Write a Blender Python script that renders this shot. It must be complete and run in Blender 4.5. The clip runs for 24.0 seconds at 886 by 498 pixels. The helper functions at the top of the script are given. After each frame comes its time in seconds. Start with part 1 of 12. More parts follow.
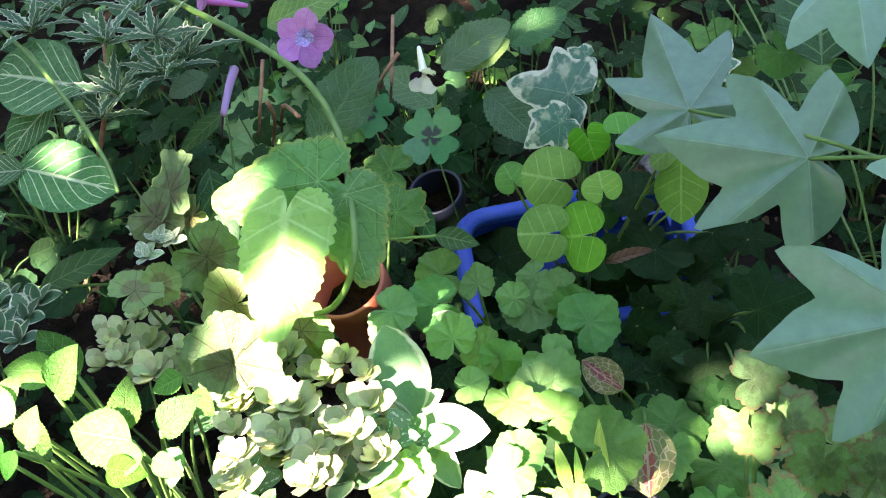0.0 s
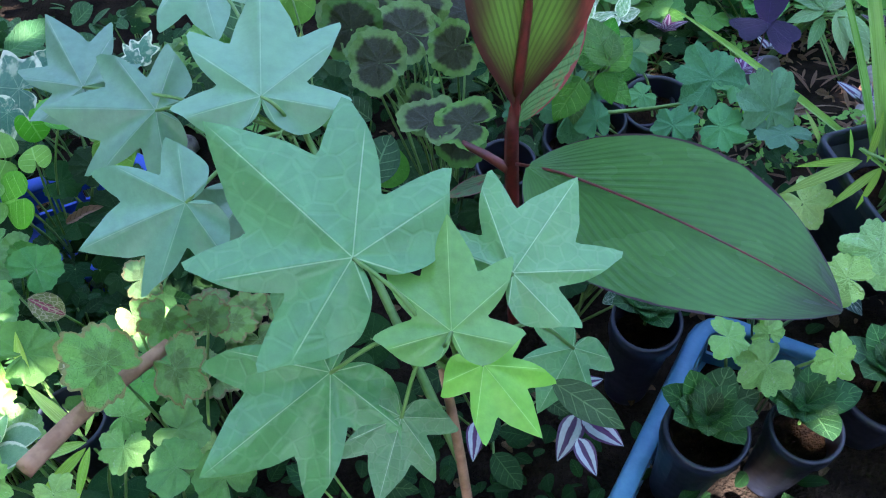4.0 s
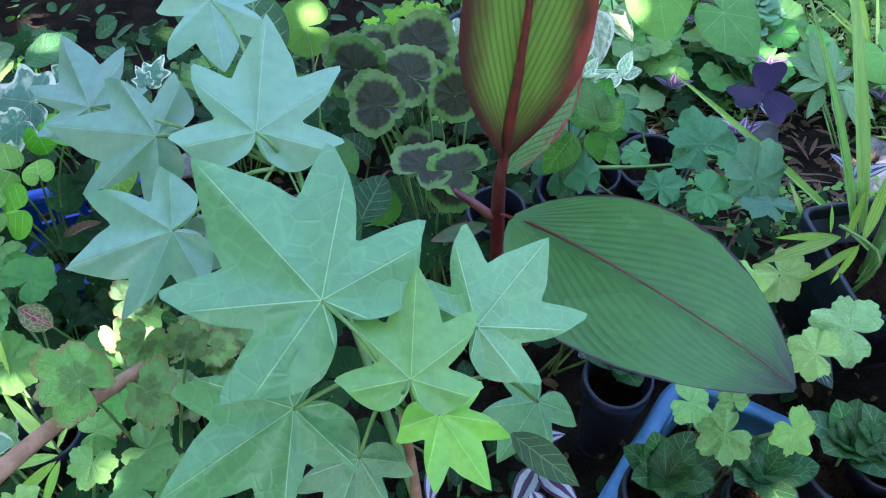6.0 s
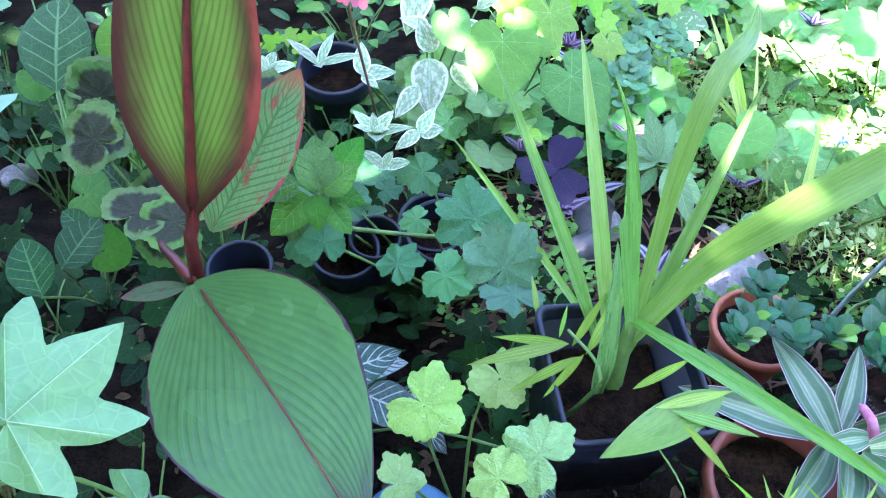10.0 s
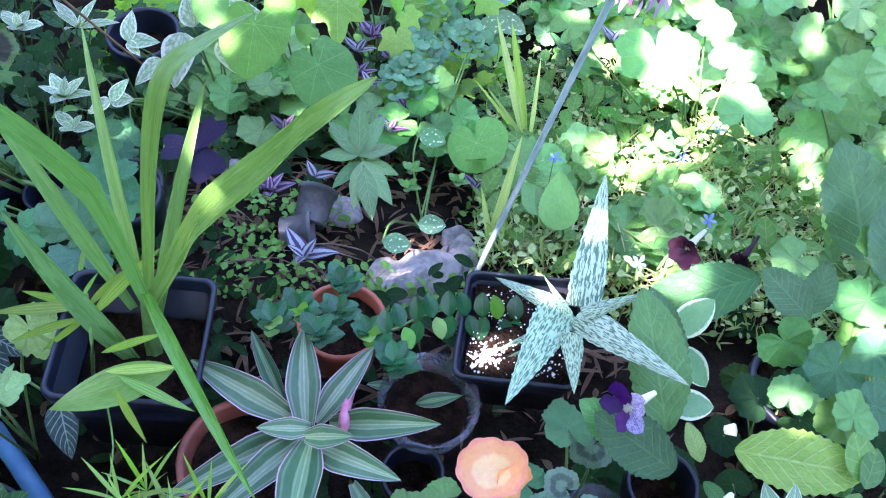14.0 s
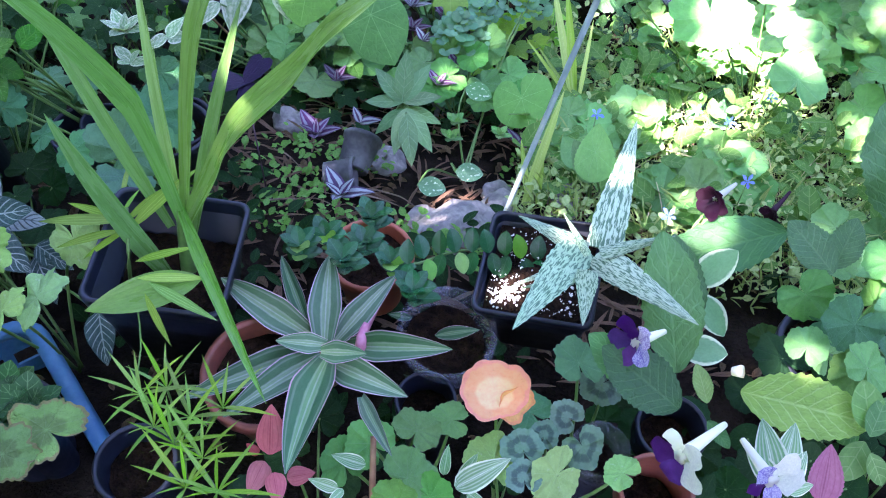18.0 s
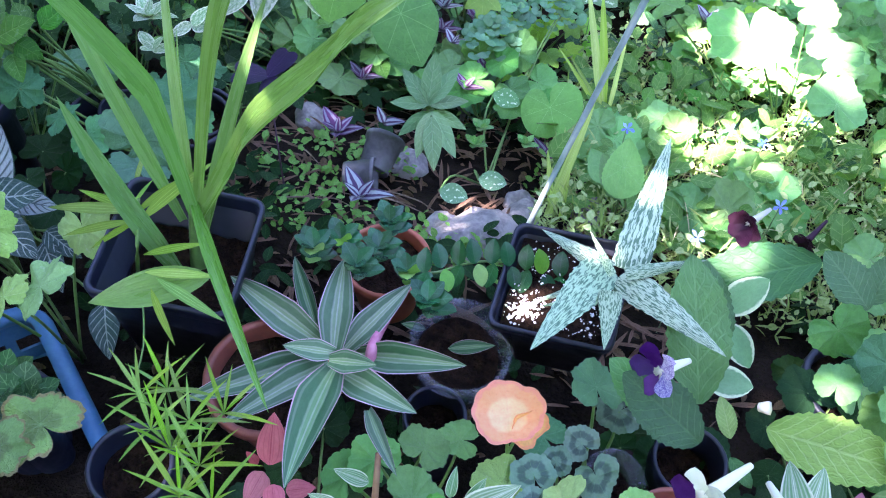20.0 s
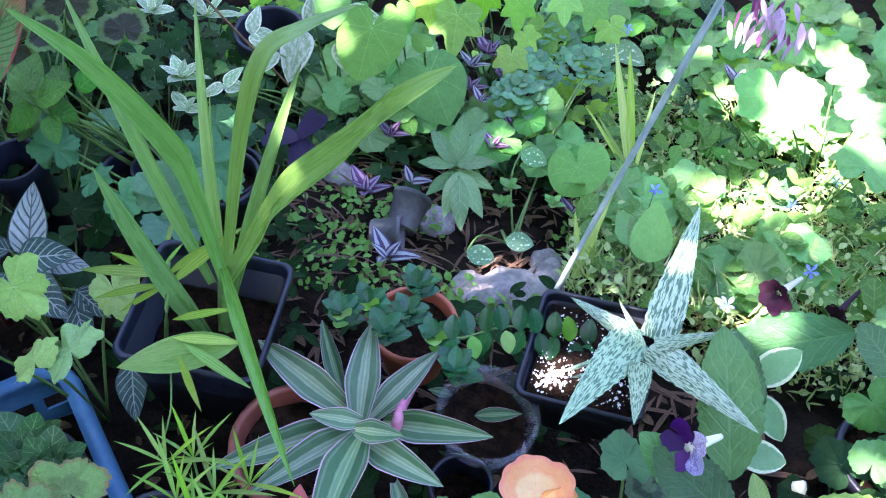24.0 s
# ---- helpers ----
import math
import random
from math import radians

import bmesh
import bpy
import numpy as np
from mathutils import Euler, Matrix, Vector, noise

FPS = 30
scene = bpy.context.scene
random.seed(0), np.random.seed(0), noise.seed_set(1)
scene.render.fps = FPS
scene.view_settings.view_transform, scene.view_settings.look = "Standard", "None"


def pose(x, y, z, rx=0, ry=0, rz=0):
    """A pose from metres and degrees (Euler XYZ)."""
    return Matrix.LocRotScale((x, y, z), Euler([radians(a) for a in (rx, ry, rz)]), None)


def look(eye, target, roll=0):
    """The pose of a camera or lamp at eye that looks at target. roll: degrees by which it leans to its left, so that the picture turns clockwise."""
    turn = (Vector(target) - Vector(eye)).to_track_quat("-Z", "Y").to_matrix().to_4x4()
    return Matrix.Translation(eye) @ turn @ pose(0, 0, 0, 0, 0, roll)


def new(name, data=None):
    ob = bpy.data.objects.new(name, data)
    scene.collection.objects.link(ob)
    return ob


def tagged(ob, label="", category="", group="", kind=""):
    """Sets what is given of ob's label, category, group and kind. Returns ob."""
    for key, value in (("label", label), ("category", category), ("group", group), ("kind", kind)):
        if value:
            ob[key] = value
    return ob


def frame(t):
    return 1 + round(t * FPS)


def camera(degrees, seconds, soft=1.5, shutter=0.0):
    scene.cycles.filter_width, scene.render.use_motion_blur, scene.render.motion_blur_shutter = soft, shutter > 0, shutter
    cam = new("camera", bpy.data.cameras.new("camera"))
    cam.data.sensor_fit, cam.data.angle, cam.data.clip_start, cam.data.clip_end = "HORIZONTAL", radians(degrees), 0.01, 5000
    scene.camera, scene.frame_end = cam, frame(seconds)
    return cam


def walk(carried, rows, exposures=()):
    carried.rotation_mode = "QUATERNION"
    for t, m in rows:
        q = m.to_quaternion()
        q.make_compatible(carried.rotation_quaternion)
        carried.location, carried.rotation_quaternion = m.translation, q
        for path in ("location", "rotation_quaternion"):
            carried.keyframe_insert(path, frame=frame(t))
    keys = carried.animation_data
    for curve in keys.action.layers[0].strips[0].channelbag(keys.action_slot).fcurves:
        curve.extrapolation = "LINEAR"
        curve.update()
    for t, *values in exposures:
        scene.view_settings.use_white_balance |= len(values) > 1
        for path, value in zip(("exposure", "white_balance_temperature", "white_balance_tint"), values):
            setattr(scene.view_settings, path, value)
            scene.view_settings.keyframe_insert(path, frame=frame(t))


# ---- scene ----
cam = camera(53.0, 24.0, soft=1.1)
PATH = [
    (0, (0.249, 0.026, 0.916), (-0.272, 1.34, -0.499), -17.2),
    (0.5, (0.281, -0.023, 0.923), (-0.03, 1.349, -0.499), -18.2),
    (1, (0.324, -0.07, 0.941), (0.176, 1.298, -0.51), -9.9),
    (1.5, (0.395, -0.123, 0.971), (0.231, 1.267, -0.458), -8.5),
    (2, (0.449, -0.158, 0.976), (0.415, 1.228, -0.465), -6.2),
    (2.5, (0.487, -0.174, 0.973), (0.55, 1.205, -0.475), -4.7),
    (3, (0.507, -0.182, 0.974), (0.615, 1.188, -0.479), -5.0),
    (3.5, (0.525, -0.182, 0.977), (0.646, 1.141, -0.518), -6.6),
    (5.5, (0.482, -0.164, 1.002), (0.704, 1.164, -0.478), -4.6),
    (6, (0.55, -0.185, 1.006), (0.677, 1.183, -0.447), -3.1),
    (6.5, (0.618, -0.2, 1.004), (0.77, 1.18, -0.435), -1.3),
    (7, (0.669, -0.211, 1.0), (0.873, 1.205, -0.397), -1.3),
    (7.5, (0.687, -0.196, 0.999), (0.967, 1.227, -0.378), 0.6),
    (8, (0.71, -0.168, 1.006), (0.978, 1.262, -0.367), -1.9),
    (8.5, (0.752, -0.163, 1.0), (0.901, 1.259, -0.399), -1.2),
    (9, (0.804, -0.167, 0.985), (0.867, 1.298, -0.376), 2.4),
    (9.5, (0.824, -0.154, 0.976), (0.842, 1.3, -0.398), 1.4),
    (10, (0.839, -0.111, 0.964), (0.964, 1.301, -0.448), 2.7),
    (10.5, (0.867, -0.111, 0.959), (1.041, 1.273, -0.475), 2.5),
    (11, (0.929, -0.154, 0.995), (1.096, 1.242, -0.428), 5.6),
    (11.5, (1.001, -0.184, 1.006), (1.162, 1.237, -0.393), 4.4),
    (13.5, (1.272, -0.124, 1.028), (1.389, 1.201, -0.466), 4.8),
    (14, (1.34, -0.135, 1.034), (1.305, 1.235, -0.422), 5.3),
    (14.5, (1.397, -0.167, 1.035), (1.254, 1.239, -0.38), 7.4),
    (15, (1.407, -0.163, 1.041), (1.28, 1.251, -0.367), 7.2),
    (15.5, (1.404, -0.169, 1.043), (1.302, 1.294, -0.317), 6.5),
    (16, (1.408, -0.172, 1.05), (1.323, 1.28, -0.322), 6.5),
    (16.5, (1.411, -0.178, 1.043), (1.325, 1.254, -0.35), 3.7),
    (17, (1.4, -0.184, 1.031), (1.244, 1.187, -0.417), 2.9),
    (17.5, (1.399, -0.181, 1.018), (1.272, 1.16, -0.461), 4.9),
    (18, (1.391, -0.179, 1.017), (1.21, 1.146, -0.47), 3.8),
    (18.5, (1.386, -0.168, 1.016), (1.21, 1.16, -0.47), 4.8),
    (19, (1.381, -0.161, 1.008), (1.197, 1.149, -0.492), 5.0),
    (19.5, (1.382, -0.156, 1.0), (1.184, 1.174, -0.481), 5.7),
    (21.5, (1.386, -0.147, 0.995), (1.117, 1.146, -0.507), 5.4),
    (22, (1.383, -0.144, 0.995), (1.119, 1.175, -0.485), 5.9),
    (22.5, (1.382, -0.144, 0.992), (1.104, 1.194, -0.468), 5.8),
    (23, (1.381, -0.14, 1.0), (1.099, 1.203, -0.455), 6.1),
    (23.5, (1.376, -0.138, 1.004), (1.102, 1.208, -0.45), 5.8),
    (24, (1.373, -0.137, 1.012), (1.086, 1.238, -0.411), 4.8),
]
EXPOSURES = [(0, 3.80, 7200, 31), (3, 4.1, 6200, 29), (5.5, 4.25, 6100, 31), (8, 4.66, 6100, 34), (11, 4.98, 6000, 39), (13.5, 4.45, 6000, 42), (17, 4.1, 6100, 42), (20, 4.2, 6100, 42), (24, 4.15, 6100, 40)]
walk(cam, [(t, look(eye, target, roll)) for t, eye, target, roll in PATH], EXPOSURES)

# ---- light ----
SUN_EL, SUN_AZ = 52.0, 205.0   # height of the sun and its compass bearing (0 = +y, clockwise)
world = bpy.data.worlds.new("sky")
world.use_nodes = True
scene.world = world
wn = world.node_tree.nodes
sky = wn.new("ShaderNodeTexSky")
sky.sky_type, sky.sun_disc = "NISHITA", False
sky.sun_elevation, sky.sun_rotation = radians(SUN_EL), radians(SUN_AZ)
world.node_tree.links.new(sky.outputs[0], wn["Background"].inputs[0])
wn["Background"].inputs[1].default_value = 0.085
SUN_WAY = Vector((math.sin(radians(SUN_AZ)) * math.cos(radians(SUN_EL)), math.cos(radians(SUN_AZ)) * math.cos(radians(SUN_EL)), math.sin(radians(SUN_EL))))
sun = new("sun", bpy.data.lights.new("sun", "SUN"))
sun.data.energy, sun.data.angle, sun.data.color = 5.0, radians(0.55), (1.0, 0.95, 0.84)
sun.matrix_world = look(SUN_WAY * 20, (0, 0, 0))


# ---- materials ----
class Nodes:
    """A small writer of node materials."""

    def __init__(self, name):
        self.m = bpy.data.materials.new(name)
        self.m.use_nodes = True
        self.t = self.m.node_tree
        self.bsdf = self.t.nodes["Principled BSDF"]
        self.out = self.t.nodes["Material Output"]

    def add(self, kind, **props):
        n = self.t.nodes.new(kind)
        for k, v in props.items():
            if k == "operation":
                n.operation = v
            elif k == "data_type":
                n.data_type = v
            elif k == "attribute_name":
                n.attribute_name = v
            elif k == "clamp":
                n.clamp = v
        return n

    def plug(self, a, socket):
        if isinstance(a, (int, float)):
            socket.default_value = a
        elif isinstance(a, tuple):
            socket.default_value = (*a, 1.0)[:4] if len(socket.default_value) == 4 else a
        else:
            self.t.links.new(a, socket)

    def math(self, op, a, b=0.0, c=0.0):
        n = self.add("ShaderNodeMath", operation=op)
        for s, v in zip(n.inputs, (a, b, c)):
            self.plug(v, s)
        return n.outputs[0]

    def ramp(self, x, lo, hi):
        """0 below lo, 1 above hi, smooth between."""
        n = self.t.nodes.new("ShaderNodeMapRange")
        n.interpolation_type = "SMOOTHSTEP"
        self.plug(x, n.inputs[0])
        n.inputs[1].default_value, n.inputs[2].default_value = min(lo, hi), max(lo, hi)
        n.inputs[3].default_value, n.inputs[4].default_value = (0, 1) if lo <= hi else (1, 0)
        return n.outputs[0]

    def mix(self, f, a, b):
        n = self.add("ShaderNodeMix", data_type="RGBA")
        self.plug(f, n.inputs[0])
        self.plug(a, n.inputs[6])
        self.plug(b, n.inputs[7])
        return n.outputs[2]

    def noise(self, scale, detail=3.0, rough=0.55, coords=None):
        n = self.t.nodes.new("ShaderNodeTexNoise")
        n.inputs["Scale"].default_value, n.inputs["Detail"].default_value, n.inputs["Roughness"].default_value = scale, detail, rough
        self.t.links.new(coords or self.coords(), n.inputs["Vector"])
        return n.outputs[0]

    def coords(self):
        return self.t.nodes.new("ShaderNodeTexCoord").outputs["Object"]

    def random(self):
        return self.t.nodes.new("ShaderNodeObjectInfo").outputs["Random"]

    def bump(self, h, strength, distance=0.002):
        n = self.t.nodes.new("ShaderNodeBump")
        n.inputs["Strength"].default_value, n.inputs["Distance"].default_value = strength, distance
        self.t.links.new(h, n.inputs["Height"])
        self.t.links.new(n.outputs[0], self.bsdf.inputs["Normal"])
        return n.outputs[0]


def plain(name, a, b, scale=30.0, rough=0.6, bump=0.3, metal=0.0, fine=150.0, spread=0.002, spec=0.4):
    """Two tones mixed by coarse and fine noise, with a fine relief."""
    k = Nodes(name)
    n1, n2 = k.noise(scale), k.noise(fine, 2)
    f = k.ramp(k.math("ADD", k.math("MULTIPLY", n1, 0.7), k.math("MULTIPLY", n2, 0.3)), 0.35, 0.65)
    k.plug(k.mix(f, a, b), k.bsdf.inputs["Base Color"])
    k.plug(k.math("ADD", k.math("MULTIPLY", n2, 0.25), rough - 0.12), k.bsdf.inputs["Roughness"])
    k.bsdf.inputs["Metallic"].default_value = metal
    k.bsdf.inputs["Specular IOR Level"].default_value = spec
    k.bump(k.math("ADD", n2, k.math("MULTIPLY", n1, 0.5)), bump, spread)
    return k.m


def leafy(name, a, b, vein=None, veins="", count=7.0, slope=0.7, vein_w=0.10, edge=None, edge_w=0.15, ragged=0.0, edge_in=0.55,
          zone=None, zone_r=(0.3, 0.6), zone_mix=0.8, blotch=None, blotch_at=(0.5, 0.6), rough=0.42, trans=0.22, gloss=0.4, blotch_n=5.5, quilt=0.25, vein_mix=0.8, stripe=None, stripe_w=(0.3, 0.7), tip=None, blush=None, foot=None):
    """A leaf: two greens by leaf and by patch, midrib and veins, a coloured margin, a darker zone, blotches; lets light through."""
    k = Nodes(name)
    tc = k.t.nodes.new("ShaderNodeTexCoord")
    sep = k.t.nodes.new("ShaderNodeSeparateXYZ")
    k.t.links.new(tc.outputs["UV"], sep.inputs[0])
    u = k.math("MULTIPLY", k.math("SUBTRACT", sep.outputs[0], 0.5), 2.0)
    v = sep.outputs[1]
    rim = k.add("ShaderNodeAttribute", attribute_name="rim").outputs["Fac"]
    n1, n2 = k.noise(3.0, 3, coords=tc.outputs["UV"]), k.noise(45.0, 2, coords=tc.outputs["UV"])
    rand = k.random()
    col = k.mix(k.math("ADD", k.math("MULTIPLY", rand, 0.6), k.math("MULTIPLY", k.ramp(n1, 0.35, 0.65), 0.4)), a, b)
    relief = n2
    cmb = k.t.nodes.new("ShaderNodeCombineXYZ")
    k.plug(k.math("MULTIPLY", sep.outputs[0], 0.9), cmb.inputs[0])
    k.plug(k.math("MULTIPLY", v, 0.65), cmb.inputs[1])
    k.plug(k.math("MULTIPLY", rand, 5.0), cmb.inputs[2])
    long = cmb.outputs[0]
    line = None
    if zone:
        wob = k.math("ADD", rim, k.math("MULTIPLY", k.math("SUBTRACT", n1, 0.5), 0.25))
        z = k.math("MULTIPLY", k.ramp(wob, zone_r[0] - 0.12, zone_r[0]), k.ramp(wob, zone_r[1], zone_r[1] - 0.14))
        col = k.mix(k.math("MULTIPLY", z, zone_mix), col, zone)
    if stripe:
        wav = k.math("ADD", rim, k.math("MULTIPLY", k.math("SUBTRACT", k.noise(9.0, 2, coords=tc.outputs["UV"]), 0.5), 0.22))
        s = k.math("MULTIPLY", k.ramp(wav, stripe_w[0] - 0.1, stripe_w[0]), k.ramp(wav, stripe_w[1], stripe_w[1] - 0.1))
        col = k.mix(k.math("MULTIPLY", s, 0.9), col, stripe)
    if blotch:
        col = k.mix(k.ramp(k.noise(blotch_n, 4, 0.6, coords=long if blotch_n > 10 else tc.outputs["UV"]), *blotch_at), col, blotch)
    if veins == "pinnate":
        side = k.math("ABSOLUTE", u)
        f = k.math("FRACT", k.math("MULTIPLY", k.math("SUBTRACT", v, k.math("MULTIPLY", side, slope * 0.3)), count))
        d = k.math("ABSOLUTE", k.math("SUBTRACT", f, 0.5))
        rib = k.ramp(side, 0.07, 0.02)
        line = k.math("MAXIMUM", rib, k.math("MULTIPLY", k.ramp(d, vein_w, vein_w * 0.3), k.ramp(rim, 1.0, 0.75)))
        relief = k.math("SUBTRACT", k.math("MULTIPLY", n2, 0.3), line)
    elif veins == "long":
        f = k.math("FRACT", k.math("MULTIPLY", u, count))
        line = k.ramp(k.math("ABSOLUTE", k.math("SUBTRACT", f, 0.5)), vein_w, vein_w * 0.3)
        line = k.math("MAXIMUM", k.math("MULTIPLY", line, 0.5), k.ramp(k.math("ABSOLUTE", u), 0.06, 0.02))
        relief = k.math("SUBTRACT", k.math("MULTIPLY", n2, 0.3), line)
    elif veins == "palm":
        w = k.math("MULTIPLY", k.math("SUBTRACT", v, 0.5), 2.0)
        ang = k.math("ARCTAN2", u, w)
        r = k.math("SQRT", k.math("ADD", k.math("MULTIPLY", u, u), k.math("MULTIPLY", w, w)))
        f = k.math("PINGPONG", k.math("MULTIPLY", ang, count / math.tau), 0.5)
        line = k.math("MULTIPLY", k.ramp(k.math("MULTIPLY", f, r), vein_w * 0.2, vein_w * 0.06), k.ramp(rim, 1.0, 0.8))
        relief = k.math("SUBTRACT", k.math("MULTIPLY", n2, 0.4), line)
    elif veins == "net":
        vo = k.t.nodes.new("ShaderNodeTexVoronoi")
        vo.feature = "DISTANCE_TO_EDGE"
        vo.inputs["Scale"].default_value = count
        k.t.links.new(tc.outputs["UV"], vo.inputs["Vector"])
        line = k.math("MAXIMUM", k.ramp(vo.outputs["Distance"], vein_w, vein_w * 0.4), k.ramp(k.math("ABSOLUTE", u), 0.07, 0.02))
        relief = k.math("SUBTRACT", k.math("MULTIPLY", n2, 0.3), line)
    if line is not None and vein:
        col = k.mix(k.math("MULTIPLY", line, vein_mix), col, vein)
    if edge:
        e = k.math("ADD", rim, k.math("MULTIPLY", k.math("SUBTRACT", k.noise(7.0, 2, coords=tc.outputs["UV"]), 0.5), ragged))
        col = k.mix(k.ramp(e, 1 - edge_w, 1 - edge_w * edge_in), col, edge)
    if blush:   # a coloured flush along one side, towards the tip
        bl = k.math("ADD", k.math("ADD", u, k.math("MULTIPLY", v, 0.5)), k.math("MULTIPLY", k.math("SUBTRACT", k.noise(6.0, 3, coords=tc.outputs["UV"]), 0.5), 0.9))
        col = k.mix(k.math("MULTIPLY", k.ramp(bl, 0.9, 1.3), 0.85), col, blush)
    if foot:   # a darker foot, above the stalk
        col = k.mix(k.math("MULTIPLY", k.ramp(k.math("ADD", v, k.math("MULTIPLY", n1, 0.25)), 0.42, 0.16), 0.85), col, foot)
    if tip:
        col = k.mix(k.math("MULTIPLY", k.ramp(k.math("ADD", v, k.math("MULTIPLY", n1, 0.3)), 0.95, 1.2), 0.9), col, tip)
    if veins in ("palm", "pinnate") and quilt > 0.2:   # fine net between the veins, and mottling
        net = k.t.nodes.new("ShaderNodeTexVoronoi")
        net.feature = "DISTANCE_TO_EDGE"
        net.inputs["Scale"].default_value = 16.0 if veins == "palm" else 11.0
        k.t.links.new(tc.outputs["UV"], net.inputs["Vector"])
        fine = k.ramp(net.outputs["Distance"], 0.10, 0.02)
        relief = k.math("SUBTRACT", relief, k.math("MULTIPLY", fine, 0.5))
        if vein:
            col = k.mix(k.math("MULTIPLY", fine, 0.07), col, vein)
    mot = k.t.nodes.new("ShaderNodeHueSaturation")
    k.plug(k.math("ADD", k.math("MULTIPLY", k.noise(14.0, 4, 0.65, coords=tc.outputs["UV"]), 0.5), k.math("ADD", k.math("MULTIPLY", k.math("FRACT", k.math("MULTIPLY", rand, 13.1)), 0.5), 0.48)), mot.inputs["Value"])
    odd = k.math("FRACT", k.math("MULTIPLY", rand, 7.31))
    k.plug(k.math("ADD", k.math("MULTIPLY", odd, 0.04), 0.472), mot.inputs["Hue"])
    k.plug(k.math("ADD", k.math("MULTIPLY", k.math("FRACT", k.math("MULTIPLY", rand, 3.77)), 0.24), 0.87), mot.inputs["Saturation"])
    k.t.links.new(col, mot.inputs["Color"])
    col = mot.outputs[0]
    # faint dust and scars
    col = k.mix(k.math("MULTIPLY", k.ramp(n2, 0.68, 0.8), 0.25), col, (0.25, 0.27, 0.16))
    k.plug(col, k.bsdf.inputs["Base Color"])
    k.plug(k.math("ADD", k.math("MULTIPLY", n1, 0.2), rough - 0.1), k.bsdf.inputs["Roughness"])
    k.bsdf.inputs["Specular IOR Level"].default_value = gloss * 0.55
    nor = k.bump(relief, quilt, 0.004)
    tr = k.t.nodes.new("ShaderNodeBsdfTranslucent")
    warm = k.t.nodes.new("ShaderNodeMix")
    warm.data_type, warm.blend_type = "RGBA", "MULTIPLY"
    warm.inputs[0].default_value = 1.0
    k.t.links.new(col, warm.inputs[6])
    warm.inputs[7].default_value = (1.5, 1.6, 0.7, 1)
    k.t.links.new(warm.outputs[2], tr.inputs[0])
    k.t.links.new(nor, tr.inputs["Normal"])
    mx = k.t.nodes.new("ShaderNodeMixShader")
    mx.inputs[0].default_value = trans
    k.t.links.new(k.bsdf.outputs[0], mx.inputs[1])
    k.t.links.new(tr.outputs[0], mx.inputs[2])
    k.t.links.new(mx.outputs[0], k.out.inputs[0])
    return k.m

